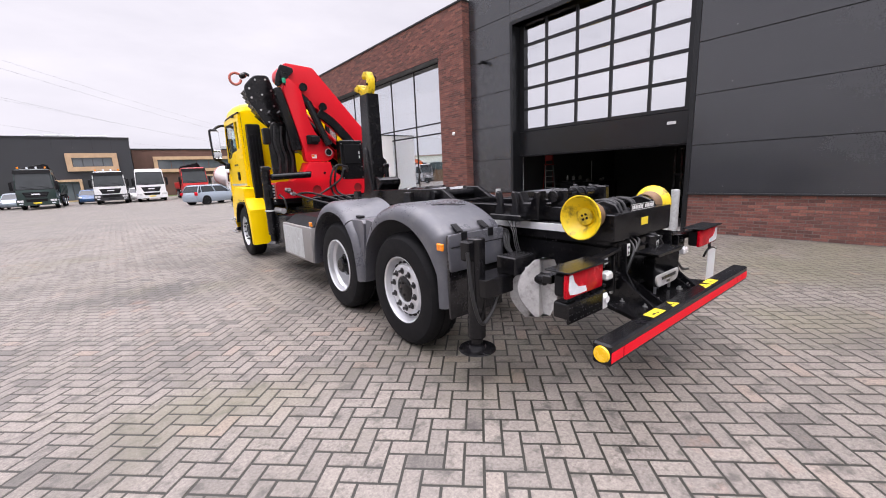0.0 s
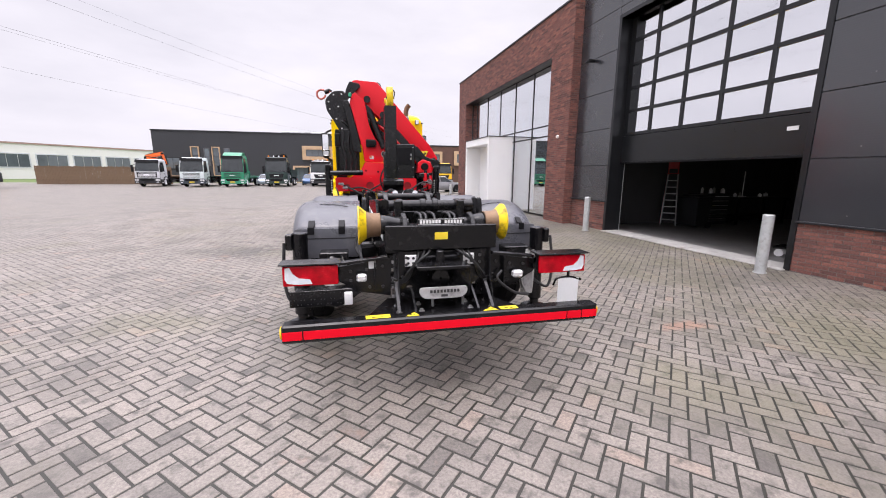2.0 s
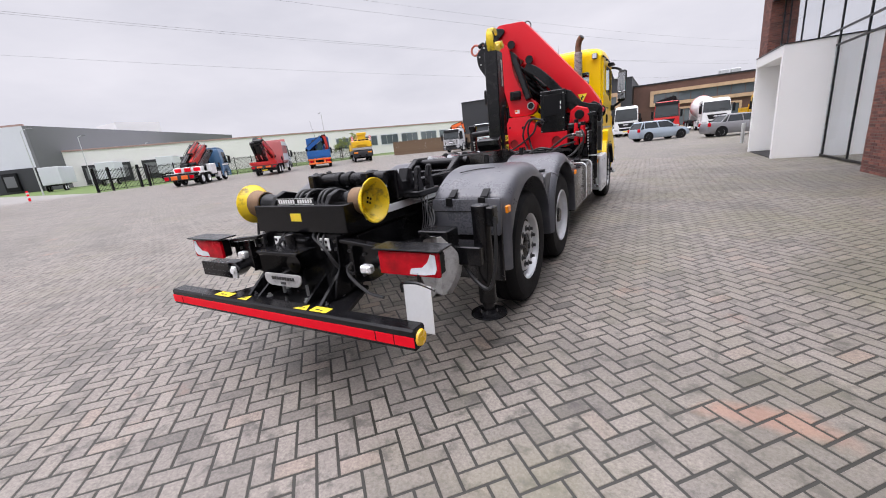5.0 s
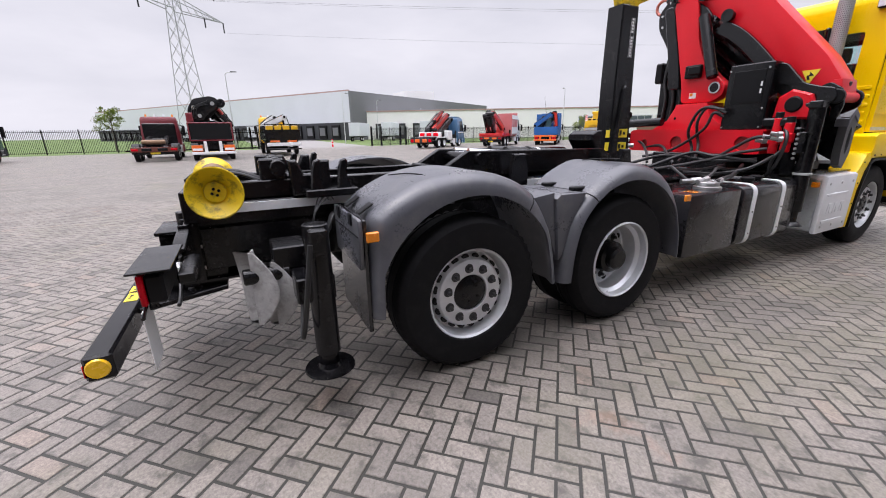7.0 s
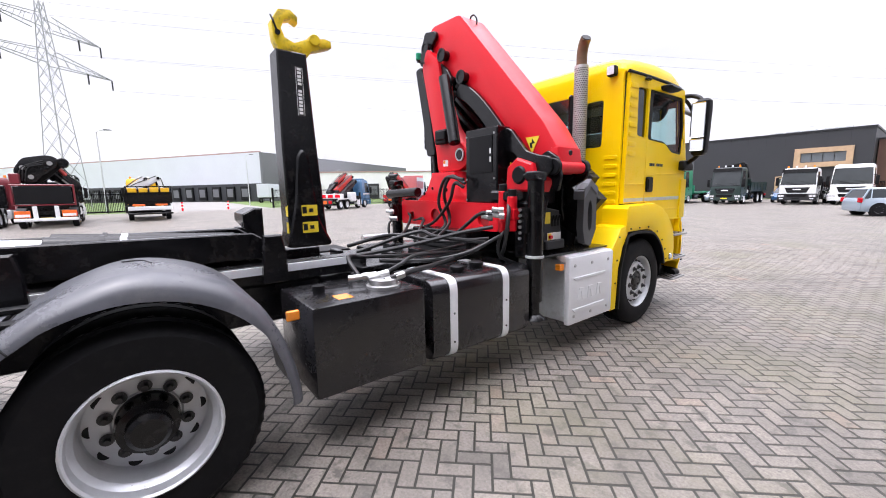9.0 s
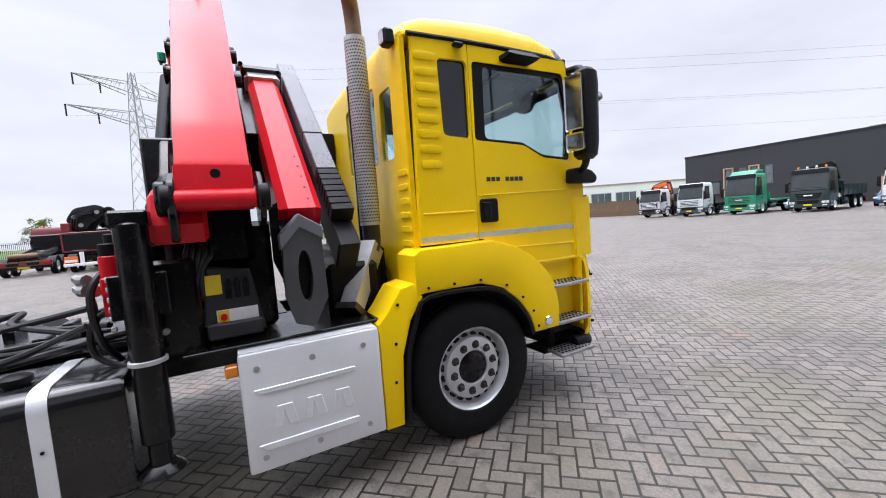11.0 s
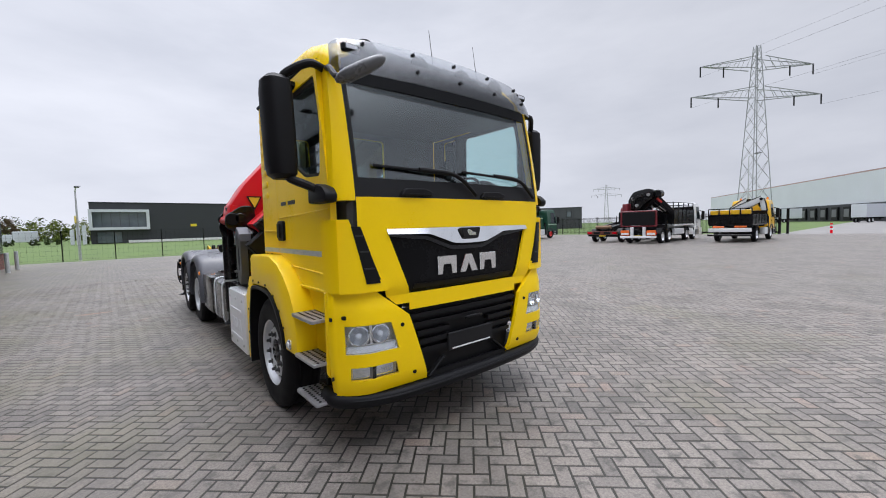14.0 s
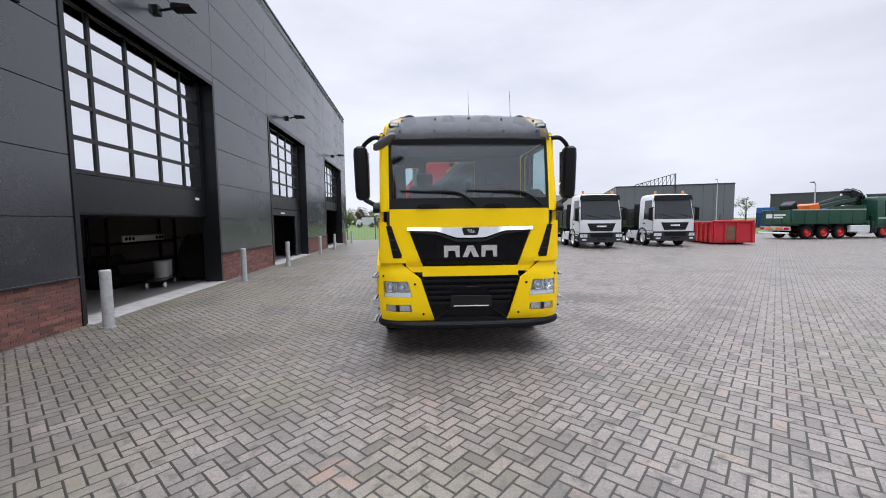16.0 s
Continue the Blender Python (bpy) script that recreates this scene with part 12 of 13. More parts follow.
for k in range(4):
    bar_fence(-48, -40 + k * 10.9, -48, -40 + (k + 1) * 10.9, "black steel bar fence on the yard's west edge")
for k in range(4):
    bar_fence(-48 - k * 0.3, 16.5 + k * 10.6, -48 - (k + 1) * 0.3, 16.5 + (k + 1) * 10.6, "black steel bar fence north of the gate")
gate = group_of("sliding_gate", Matrix.Translation((-47.6, 3.6, 0)), "black sliding gate pushed open along the fence", "gate")
bm = bmesh.new()
bm_box(bm, -0.05, 0.05, -13.0, 0.0, 0.10, 0.26)
for y in (-12.5, -6.5, -0.5):
    bm_box(bm, -0.06, 0.06, y - 0.1, y + 0.1, -0.02, 0.12)
bm_box(bm, -0.04, 0.04, -13.0, 0.0, 1.85, 1.95)
part("gate_frame", bm, M["black_steel"], gate)
ob = new("bar_infill", boxes_mesh("bar_infill", [(-0.012, 0.012, -0.06 - k * 0.13, -0.035 - k * 0.13, 0.26, 1.86) for k in range(99)], M["black_steel"]))
ob.parent = gate
for y in (2.3, 3.0, 3.7, 4.3, 16.6, 17.9, 20.6, 21.4):
    bm = bmesh.new()
    bm_box(bm, -48.12, -47.86, y - 0.10, y + 0.10, 0, 2.45, 0.02)
    thing("gate_post", bm, M["black_steel"], "thick black steel gate post", "post", "gate posts")
for y in (7.2, 11.8):
    b = group_of("road_bollard", Matrix.Translation((-49.5, y, 0)), "red and white road bollard in the gateway", "bollard", "gate bollards")
    bm = bmesh.new()
    bm_cyl(bm, (0, 0, 0), (0, 0, 0.95), 0.10, 0.09, 12)
    post = part("post", bm, M["red_tape"], b)
    for z in (0.3, 0.65):
        bm = bmesh.new()
        bm_cyl(bm, (0, 0, z), (0, 0, z + 0.16), 0.103, 0.10, 12)
        part("band", bm, M["white_paint"], post)

# board fence beside the dark building
bf = group_of("board_fence", Matrix.Translation((-39.5, 57.0, 0)) @ Matrix.Rotation(radians(2), 4, "Z"), "brown weathered board fence beside the dark building", "fence")
random.seed(5)
bm = bmesh.new()
bm_box(bm, -0.1, 15.0, 0.05, 0.10, 0.4, 0.5)
bm_box(bm, -0.1, 15.0, 0.05, 0.10, 1.7, 1.8)
part("rail", bm, M["fence_wood"], bf)
boards = []
for k in range(3):
    bm = bmesh.new()
    bm_box(bm, 0, 0.135, 0, 0.045, 0.03, 2.25 + 0.04 * k, 0.005)
    boards.append(mesh_of("board", bm, M["fence_wood"]))
for k in range(100):
    ob = new("board", random.choice(boards))
    ob.parent = bf
    ob.location = (k * 0.15, random.uniform(-0.012, 0.012), 0)

# wire mesh fence to the south
mesh_fence = group_of("mesh_fence", Matrix.Translation((-46, -24.0, 0)), "dark wire mesh fence along the south grass", "fence")
for k in range(40):
    bm = bmesh.new()
    bm_cyl(bm, (k * 2.7, 0, 0), (k * 2.7, 0, 2.05), 0.032, seg=8)
    part("post", bm, M["black_steel"], mesh_fence)
wires = [(0, 105.3, -0.003, 0.003, 0.12 + 0.31 * k, 0.126 + 0.31 * k) for k in range(7)]
wires += [(x * 0.28, x * 0.28 + 0.005, -0.003, 0.003, 0.1, 1.98) for x in range(376)]
ob = new("wire_mesh", boxes_mesh("wire_mesh", wires, M["black_steel"]))
ob.parent = mesh_fence
tagged(ob, kind="stuff")


# ---- lamp posts ----
def lamp_post(x, y, h, turn, label, sign=False):
    root = group_of("street_lamp", Matrix.Translation((x, y, 0)) @ Matrix.Rotation(radians(turn), 4, "Z"), label, "street lamp", "lamp posts")
    bm = bmesh.new()
    bm_cyl(bm, (0, 0, 0), (0, 0, h), 0.09, 0.045, 10)
    pole = part("pole", bm, M["galv"], root)
    bm = bmesh.new()
    bm_tube(bm, [(0, 0, h - 0.05), (0.25, 0, h + 0.12), (0.8, 0, h + 0.2)], 0.035, 6, 4)
    part("arm", bm, M["galv"], pole)
    bm = bmesh.new()
    bm_prism(bm, rounded([(0.65, h + 0.15), (0.75, h + 0.28), (1.35, h + 0.24), (1.4, h + 0.16)], 0.04, 2), "y", -0.13, 0.13, 0.02)
    part("lamp_head", bm, M["mid_clad"], root)
    if sign:
        bm = bmesh.new()
        bm_box(bm, -0.28, 0.28, -0.13, -0.10, 2.6, 3.1, 0.01)
        part("sign", bm, M["label_yellow"], root, "blank yellow sign")
    return root


lamp_post(4.5, -24.9, 4.8, 100, "grey lamp post with a small yellow sign by the fence", True)
lamp_post(-50.0, 0.7, 8.2, 60, "dark lamp post beside the west fence")
lamp_post(-50.5, 52.0, 8.4, 150, "curved lamp post by the north-west fence")
lamp_post(-68.0, 18.0, 8.0, 40, "lamp post along the access road")
lamp_post(-92.0, 32.0, 9.0, 40, "lamp post before the distribution hall")
lamp_post(-118.0, 55.0, 9.0, 40, "lamp post beside the slate hall")
lamp_post(-52.1, -53.0, 8.3, 40, "dark lamp post with a long arm behind the fence")
lamp_post(-37.5, -21.7, 4.8, 30, "thin lamp post behind the green tipper")


# ---- buildings ----
def building(name, at, label, w, d, h, wall_mat, edge=None):
    root = group_of(name, at, label, "building", kind="structure")
    bm = bmesh.new()
    bm_box(bm, 0, w, 0, d, 0, h)
    part("wall", bm, wall_mat, root)
    bm = bmesh.new()
    bm_box(bm, -0.08, w + 0.08, -0.08, d + 0.08, h, h + 0.22)
    part("roof", bm, edge or M["trim_dark"], root)
    return root


def window_block(parent, x0, x1, z0, z1, cols, frame_mat, rim=0.25, deep=0.25, rows=1):
    bm = bmesh.new()
    bm_box(bm, x0 - rim, x1 + rim, -deep, 0.02, z0 - rim, z0)
    bm_box(bm, x0 - rim, x1 + rim, -deep, 0.02, z1, z1 + rim)
    bm_box(bm, x0 - rim, x0, -deep, 0.02, z0, z1)
    bm_box(bm, x1, x1 + rim, -deep, 0.02, z0, z1)
    win = part("window", bm, frame_mat, parent)
    dw, dz = (x1 - x0) / cols, (z1 - z0) / rows
    for c in range(cols):
        for r in range(rows):
            bm = bmesh.new()
            bm_box(bm, x0 + c * dw + 0.04, x0 + (c + 1) * dw - 0.04, -0.06, -0.03, z0 + r * dz + 0.04, z0 + (r + 1) * dz - 0.04)
            part("pane", bm, M["far_glass"], win)
    return win


north = building("building_north", Matrix.Translation((-32.6, 72, 0)), "long dark grey clad building with wood-framed windows", 30.3, 24, 8.3, M["far_clad"])
window_block(north, 23.9, 28.1, 4.55, 5.75, 4, M["larch"], 0.60, 0.35)
for x, z in ((5.72, 1.7), (8.92, 1.2)):
    window_block(north, x, x + 0.98, z, 5.75, 1, M["larch"], 0.14, 0.30, 3)
for x, z in ((7.6, 2.8), (10.7, 3.2)):
    window_block(north, x, x + 0.75, z, 5.6, 1, M["mid_clad"], 0.08, 0.08, 2)
window_block(north, 1.6, 5.0, 2.2, 4.0, 3, M["frame_black"], 0.1, 0.05)
window_block(north, 21.9, 24.2, 0.1, 2.6, 3, M["larch"], 0.3, 0.4)
for k in range(1, 15):
    bm = bmesh.new()
    bm_box(bm, k * 2.02 - 0.015, k * 2.02 + 0.015, -0.012, 0.0, 6.9, 8.3)
    part("panel_joint", bm, M["trim_dark"], north)
for x in (19.5, 21.3, 23.0, 25.0, 26.4):
    bm = bmesh.new()
    bm_box(bm, x, x + 1.5, 4.0, 5.4, 8.5, 9.15, 0.05)
    part("roof_unit", bm, M["galv"], north)
east = building("building_brick", Matrix.Translation((-2.2, 75, 0)), "brown brick building with a long wood-framed window band", 40, 22, 7.0, M["far_brick"])
window_block(east, 3.0, 18.5, 4.1, 5.5, 9, M["larch"], 0.5, 0.35)
window_block(east, 6.0, 14.5, 0.3, 2.8, 6, M["larch"], 0.3, 0.2)
window_block(east, 22.0, 36.0, 3.9, 5.6, 8, M["larch"], 0.55, 0.35)
for x in (12.0, 13.5):
    bm = bmesh.new()
    bm_box(bm, x, x + 1.2, 3, 4.5, 7.2, 8.0, 0.05)
    part("roof_unit", bm, M["galv"], east)

# the long white hall to the north-west: its front runs from (-100, 36) to (-40, 138)
ang = math.atan2(102, 60)
pale = building("building_white", Matrix.Translation((-107.5, 34, 0)) @ Matrix.Rotation(ang, 4, "Z"), "long pale hall with loading docks behind the fence", 130, 30, 7.4, M["pale_clad"], M["pale_clad"])
for k in range(5):
    bm = bmesh.new()
    bm_box(bm, 2.5 + k * 5.2, 5.6 + k * 5.2, -0.7, 0.02, 0.2, 4.2)
    dock = part("loading_dock", bm, M["trim_dark"], pale)
    bm = bmesh.new()
    bm_box(bm, 3.0 + k * 5.2, 5.1 + k * 5.2, -0.74, -0.70, 1.2, 3.6)
    part("dock_door", bm, M["mid_clad"], dock)
for k in range(9):
    window_block(pale, 58 + k * 6.8, 63.5 + k * 6.8, 2.5, 5.2, 3, M["white_clad"], 0.2, 0.1)
bm = bmesh.new()
bm_box(bm, 0, 130, -0.15, -0.02, 7.3, 7.64)
part("roof_edge", bm, M["red_trim"], pale)

# the distribution hall to the west
def wall_run(parent, name, a, b, z0, z1, material, off=0.0):
    d = Vector((b[0] - a[0], b[1] - a[1], 0))
    m = Matrix.Translation((a[0], a[1], 0)) @ Matrix.Rotation(math.atan2(d.y, d.x), 4, "Z")
    bm = bmesh.new()
    bm_box(bm, 0, d.length, off, off + 0.6, z0, z1, m=m)
    return part(name, bm, material, parent)


big = group_of("building_distribution", Matrix(), "large grey distribution hall with a dark dock band", "building", kind="structure")
C, NW, SW = (-105.0, 28.7), (-147.0, 99.0), (-237.0, -55.0)
bm = bmesh.new()
bm.faces.new([bm.verts.new(p) for p in ((*C, 12.2), (*NW, 12.2), (-285, 15, 12.2), (*SW, 12.2))])
part("roof", bm, M["mid_clad"], big)
wall_run(big, "wall", NW, C, 0, 12.4, M["mid_clad"])
wall_run(big, "wall", C, SW, 4.6, 12.4, M["white_clad"], -0.6)
wall_run(big, "dock_band", C, SW, 0, 4.6, M["far_clad"], -0.3)
wall_run(big, "roof_edge", C, SW, 12.4, 12.75, M["red_trim"], -0.6)
dv = Vector((SW[0] - C[0], SW[1] - C[1], 0))
for k in range(30):
    p = Vector((*C, 0)) + dv * ((k + 1.0) / 31)
    m = Matrix.Translation(p) @ Matrix.Rotation(math.atan2(dv.y, dv.x), 4, "Z")
    bm = bmesh.new()
    bm_box(bm, -1.4, 1.4, 0.3, 0.75, 0.4, 3.9, m=m)
    dock = part("loading_dock", bm, M["black_plastic"], big)
    bm = bmesh.new()
    bm_box(bm, -1.0, 1.0, 0.75, 0.80, 1.2, 3.3, m=m)
    part("dock_door", bm, M["mid_clad"], dock)
for f in (0.28, 0.42, 0.62):
    p = Vector((*C, 0)).lerp(Vector((*NW, 0)), f)
    bm = bmesh.new()
    bm_cyl(bm, (p.x + 0.5, p.y, 0), (p.x + 0.5, p.y, 12.6), 0.12, seg=8)
    part("downpipe", bm, M["galv"], big)
bm = bmesh.new()
bm_box(bm, -150, -138, 58, 70, 12.2, 16.5)
part("roof_box", bm, M["pale_clad"], big)

# trailers and parcel vans behind the fence
for x, y, hd in ((-84, 24, -60), (-80, 30, -60), (-73, 36, -55), (-118, 5, -70), (-140, -12, -70)):
    root = group_of("trailer", place(x, y, hd), "white box trailer parked before the docks", "trailer", "trailers at the docks")
    bm = bmesh.new()
    bm_box(bm, -1.25, 1.25, 0, 9.0, 1.1, 3.9, 0.05)
    part("box", bm, M["white_clad"], root)
    bm = bmesh.new()
    bm_box(bm, -0.5, 0.5, 0.1, 8.8, 0.85, 1.1)
    part("chassis", bm, M["black_steel"], root)
    for yy in (1.2, 2.5):
        for xx in (-1.05, 1.05):
            far_wheel(root, xx, yy)

# south buildings
south = building("building_south", Matrix.Translation((7, -96, 0)) @ Matrix.Rotation(math.pi, 4, "Z"), "black clad building with a white-framed corner window", 35, 24, 8.5, M["far_clad"])
window_block(south, 0.4, 9.3, 3.4, 6.6, 6, M["white_clad"], 0.55, 0.9)
window_block(south, 1.0, 5.0, 0.1, 2.4, 3, M["frame_black"], 0.1, 0.05)
bm = bmesh.new()
bm_box(bm, 6, 35, -0.12, 0.02, 0.0, 0.55)
part("plinth", bm, M["pale_clad"], south)
bm = bmesh.new()
bm_box(bm, 17.5, 18.7, -0.1, 0.0, 3.3, 3.9)
part("sign", bm, M["label_yellow"], south, "small blank yellow sign")
for k in range(3):
    bm = bmesh.new()
    bm_box(bm, -1.2 - k * 0.9, -0.6 - k * 0.9, -1.5, -0.9, 0, 3.9 - 0.5 * k)
    part("pillar", bm, M["white_clad"], south)
grey = building("building_grey", Matrix.Translation((-46.3, -78.3, 0)) @ Matrix.Rotation(math.atan2(14, -40), 4, "Z"), "slate grey clad hall with a steel truss frame on its roof", 24.7, 26, 9.3, M["slate"])
bm = bmesh.new()
bm_box(bm, -14, -0.1, 6, 20, 0, 8.2)
part("wing", bm, M["dull_sheet"], grey)
for k in range(1, 12):
    bm = bmesh.new()
    bm_box(bm, k * 2.06 - 0.02, k * 2.06 + 0.02, -0.02, 0.0, 0.0, 9.3)
    part("panel_joint", bm, M["trim_dark"], grey)
bm = bmesh.new()
for k in range(11):
    x, z = 4.3 + k * 0.85, 9.75 + 2.35 * k / 10
    bm_beam(bm, (x, 0.6, 9.55), (x, 0.6, z), 0.10, 0.10)
    if k:
        bm_beam(bm, (x - 0.85, 0.6, 9.55), (x, 0.6, z), 0.08, 0.08)
bm_beam(bm, (4.3, 0.6, 9.75), (12.8, 0.6, 12.1), 0.14, 0.14)
bm_beam(bm, (12.8, -0.1, 7.2), (12.8, -0.1, 12.1), 0.14, 0.14)
part("roof_truss", bm, M["trim_dark"], grey, "black lattice truss rising to one side")


def far_hall(a, b, d, h, label):
    """A low dark hall whose front runs from a to b."""
    w = math.hypot(b[0] - a[0], b[1] - a[1])
    root = building("building_far", Matrix.Translation((*a, 0)) @ Matrix.Rotation(math.atan2(b[1] - a[1], b[0] - a[0]), 4, "Z"), label, w, d, h, M["slate_dark"], M["slate_dark"])
    for k in range(1, int(w / 2)):
        bm = bmesh.new()
        bm_box(bm, k * 2 - 0.02, k * 2 + 0.02, -0.02, 0.0, 0.0, h)
        part("panel_joint", bm, M["trim_dark"], root)
    return root, w


far_hall((-81.6, -73.9), (-89.5, -65.5), 20, 6.9, "low dark grey hall behind the fence")
far, w = far_hall((-92.0, -62.5), (-101.4, -49.2), 18, 6.0, "low dark industrial building in the distance")
for f in (0.38, 0.74):
    window_block(far, w * f, w * f + 1.3, 3.4, 5.0, 1, M["frame_black"], 0.1, 0.05)

# ---- pylon and its lines ----
PX, PY = -82.0, -5.3
pylon = group_of("pylon", Matrix.Translation((PX, PY, 0)) @ Matrix.Rotation(radians(50), 4, "Z"), "grey lattice power pylon with two cross arms", "pylon")


def leg_at(z):
    return 1.85 * (1 - z / 30.5) + 0.34 * (z / 30.5)


for sx in (-1, 1):
    for sy in (-1, 1):
        bm = bmesh.new()
        bm_beam(bm, (sx * leg_at(0), sy * leg_at(0), 0), (sx * leg_at(30.5), sy * leg_at(30.5), 30.5), 0.12, 0.12)
        part("leg", bm, M["pylon_steel"], pylon)
bm = bmesh.new()
zs = [0, 4.2, 8.0, 11.4, 14.4, 17.0, 19.4, 21.6, 23.6, 25.4, 27.2, 28.9, 30.5]
for z0, z1 in zip(zs, zs[1:]):
    a, b = leg_at(z0), leg_at(z1)
    for s in (-1, 1):
        for p, q in (((-a, s * a, z0), (b, s * b, z1)), ((a, s * a, z0), (-b, s * b, z1)), ((s * a, -a, z0), (s * b, b, z1)), ((s * a, a, z0), (s * b, -b, z1))):
            bm_beam(bm, p, q, 0.045, 0.045)
part("bracing", bm, M["pylon_steel"], pylon)
ends = []
for z, half in ((27.0, 9.5), (22.0, 11.0)):
    for s in (-1, 1):
        bm = bmesh.new()
        tip = (0, s * half, z + 0.3)
        for sx in (-1, 1):
            bm_beam(bm, (sx * 0.8, s * 0.8, z - 0.3), tip, 0.11, 0.11)
            bm_beam(bm, (sx * 0.8, s * 0.8, z + 1.6), tip, 0.10, 0.10)
            for k in range(1, 6):
                f, f1 = k / 6, (k - 0.5) / 6
                low = Vector((sx * 0.8, s * 0.8, z - 0.3)).lerp(Vector(tip), f)
                up = Vector((sx * 0.8, s * 0.8, z + 1.6)).lerp(Vector(tip), f1)
                bm_beam(bm, low, up, 0.05, 0.05)
        arm = part("cross_arm", bm, M["pylon_steel"], pylon)
        for f in (1.0, 0.55):
            p = Vector((0, s * 0.8, z)).lerp(Vector(tip), f)
            bm = bmesh.new()
            bm_cyl(bm, (p.x, p.y, p.z), (p.x, p.y, p.z - 1.7), 0.11, seg=8)
            part("insulator", bm, M["trim_dark"], arm)
            ends.append((PX - p.y * math.sin(radians(50)), PY + p.y * math.cos(radians(50)), p.z - 1.7))
copy_thing(pylon, Matrix.Translation((-291, -140, 0)) @ Matrix.Rotation(radians(35), 4, "Z"))
ends.append((PX, PY, 30.5))
for x, y, z in [ends[0], ends[2], ends[4], ends[6], ends[8]]:
    far_end = (x + 142, y + 255, z - 2)
    bm = bmesh.new()
    pts = []
    for k in range(25):
        f = k / 24
        pts.append((x + (far_end[0] - x) * f, y + (far_end[1] - y) * f, z + (far_end[2] - z) * f - 8.0 * 4 * f * (1 - f) * 0.5))
    bm_tube(bm, pts, 0.011, 5, 1, smooth=False)
    thing("power_line", bm, M["trim_dark"], "thin sagging power line running from the pylon", "cable", "power lines")


# ---- greenery ----
def leaf_cloud(rng, centres, per, size):
    """Many small tilted leaf sprays scattered through clumps: one loose, uneven crown."""
    V, F = [], []
    for cx, cy, cz, r in centres:
        for _ in range(per):
            d = Vector((rng.gauss(0, 1), rng.gauss(0, 1), rng.gauss(0, 1))).normalized() * r * rng.uniform(0.35, 1.08)
            p = Vector((cx, cy, cz)) + Vector((d.x, d.y, d.z * 0.85))
            u = Vector((rng.gauss(0, 1), rng.gauss(0, 1), rng.gauss(0, 0.6))).normalized()
            v = u.orthogonal().normalized()
            s = size * rng.uniform(0.6, 1.4)
            k = len(V)
            V += [p - u * s, p + v * s * 0.5 + u * s * 0.2, p + u * s * 1.1, p - v * s * 0.55 + u * s * 0.15]
            F.append((k, k + 1, k + 2, k + 3))
    return V, F


def tree(x, y, h, seed, leaf, label, airy=1.0):
    rng = random.Random(seed)
    root = group_of("tree", Matrix.Translation((x, y, -0.05)), label, "tree", "trees")
    bm = bmesh.new()
    top = (rng.uniform(-0.3, 0.3), rng.uniform(-0.3, 0.3), h * 0.85)
    bm_cyl(bm, (0, 0, 0), (top[0] * 0.4, top[1] * 0.4, h * 0.4), 0.035 * h * 0.6, 0.025 * h * 0.6, 8)
    bm_cyl(bm, (top[0] * 0.4, top[1] * 0.4, h * 0.4), top, 0.025 * h * 0.6, 0.006 * h, 7)
    part("trunk", bm, M["bark"], root)
    bm = bmesh.new()
    clumps = []
    for k in range(int(11 * airy) + 4):
        z0 = h * rng.uniform(0.28, 0.72)
        a = rng.uniform(0, 2 * math.pi)
        reach = h * rng.uniform(0.13, 0.30) * (1.15 - z0 / h * 0.6)
        tip = (math.cos(a) * reach, math.sin(a) * reach, z0 + h * rng.uniform(0.08, 0.24))
        bm_cyl(bm, (top[0] * 0.4, top[1] * 0.4, z0), tip, 0.008 * h, 0.003 * h, 5)
        clumps.append((*tip, h * rng.uniform(0.07, 0.13)))
    clumps.append((*top, h * 0.09))
    part("branchwork", bm, M["bark"], root)
    V, F = leaf_cloud(rng, clumps, int(70 * airy), 0.020 * h)
    me = bpy.data.meshes.new("crown")
    me.from_pydata(V, [], F)
    me.materials.append(leaf)
    ob = new("crown", me)
    ob.parent = root


tree(-57, -12.0, 5.2, 3, M["leaf_spring"], "slim young tree in light spring leaf by the fence")
tree(-53.8, -48.5, 5.7, 4, M["leaf_spring"], "young tree in thin spring leaf behind the fence", 0.6)
tree(24.0, -132, 6.8, 8, M["leaf_brown"], "round copper-leaved tree above the hedge line", 2.0)
tree(-70, 82, 7, 9, M["leaf_spring"], "light tree before the white hall")
tree(-60, 66, 5, 10, M["leaf_spring"], "small light tree beyond the board fence")
rng = random.Random(12)
for name, material, x0, x1, y, hmin, hmax, n in (("woodland", M["leaf_spring"], -60, 110, -138, 3.0, 7.0, 300), ("woodland", M["leaf_dark"], -60, 110, -142, 3.0, 8.0, 110), ("hedge", M["leaf_dark"], 2, 60, -101, 0.8, 1.8, 90)):
    cl = []
    for k in range(n):
        x, h = rng.uniform(x0, x1), rng.uniform(hmin, hmax)
        for q in range(4):
            cl.append((x + rng.uniform(-1, 1) * h * 0.2, y + rng.uniform(-3, 3), h * (0.25 + 0.2 * q), h * rng.uniform(0.13, 0.24)))
    V, F = leaf_cloud(rng, cl, 30, 0.28 if hmax > 3 else 0.12)
    me = bpy.data.meshes.new(name)
    me.from_pydata(V, [], F)
    me.materials.append(material)
    tagged(new(name, me), "strip of spring-green shrubs and trees beyond the grass" if hmax > 3 else "low dark hedge before the far buildings", "trees", kind="stuff")
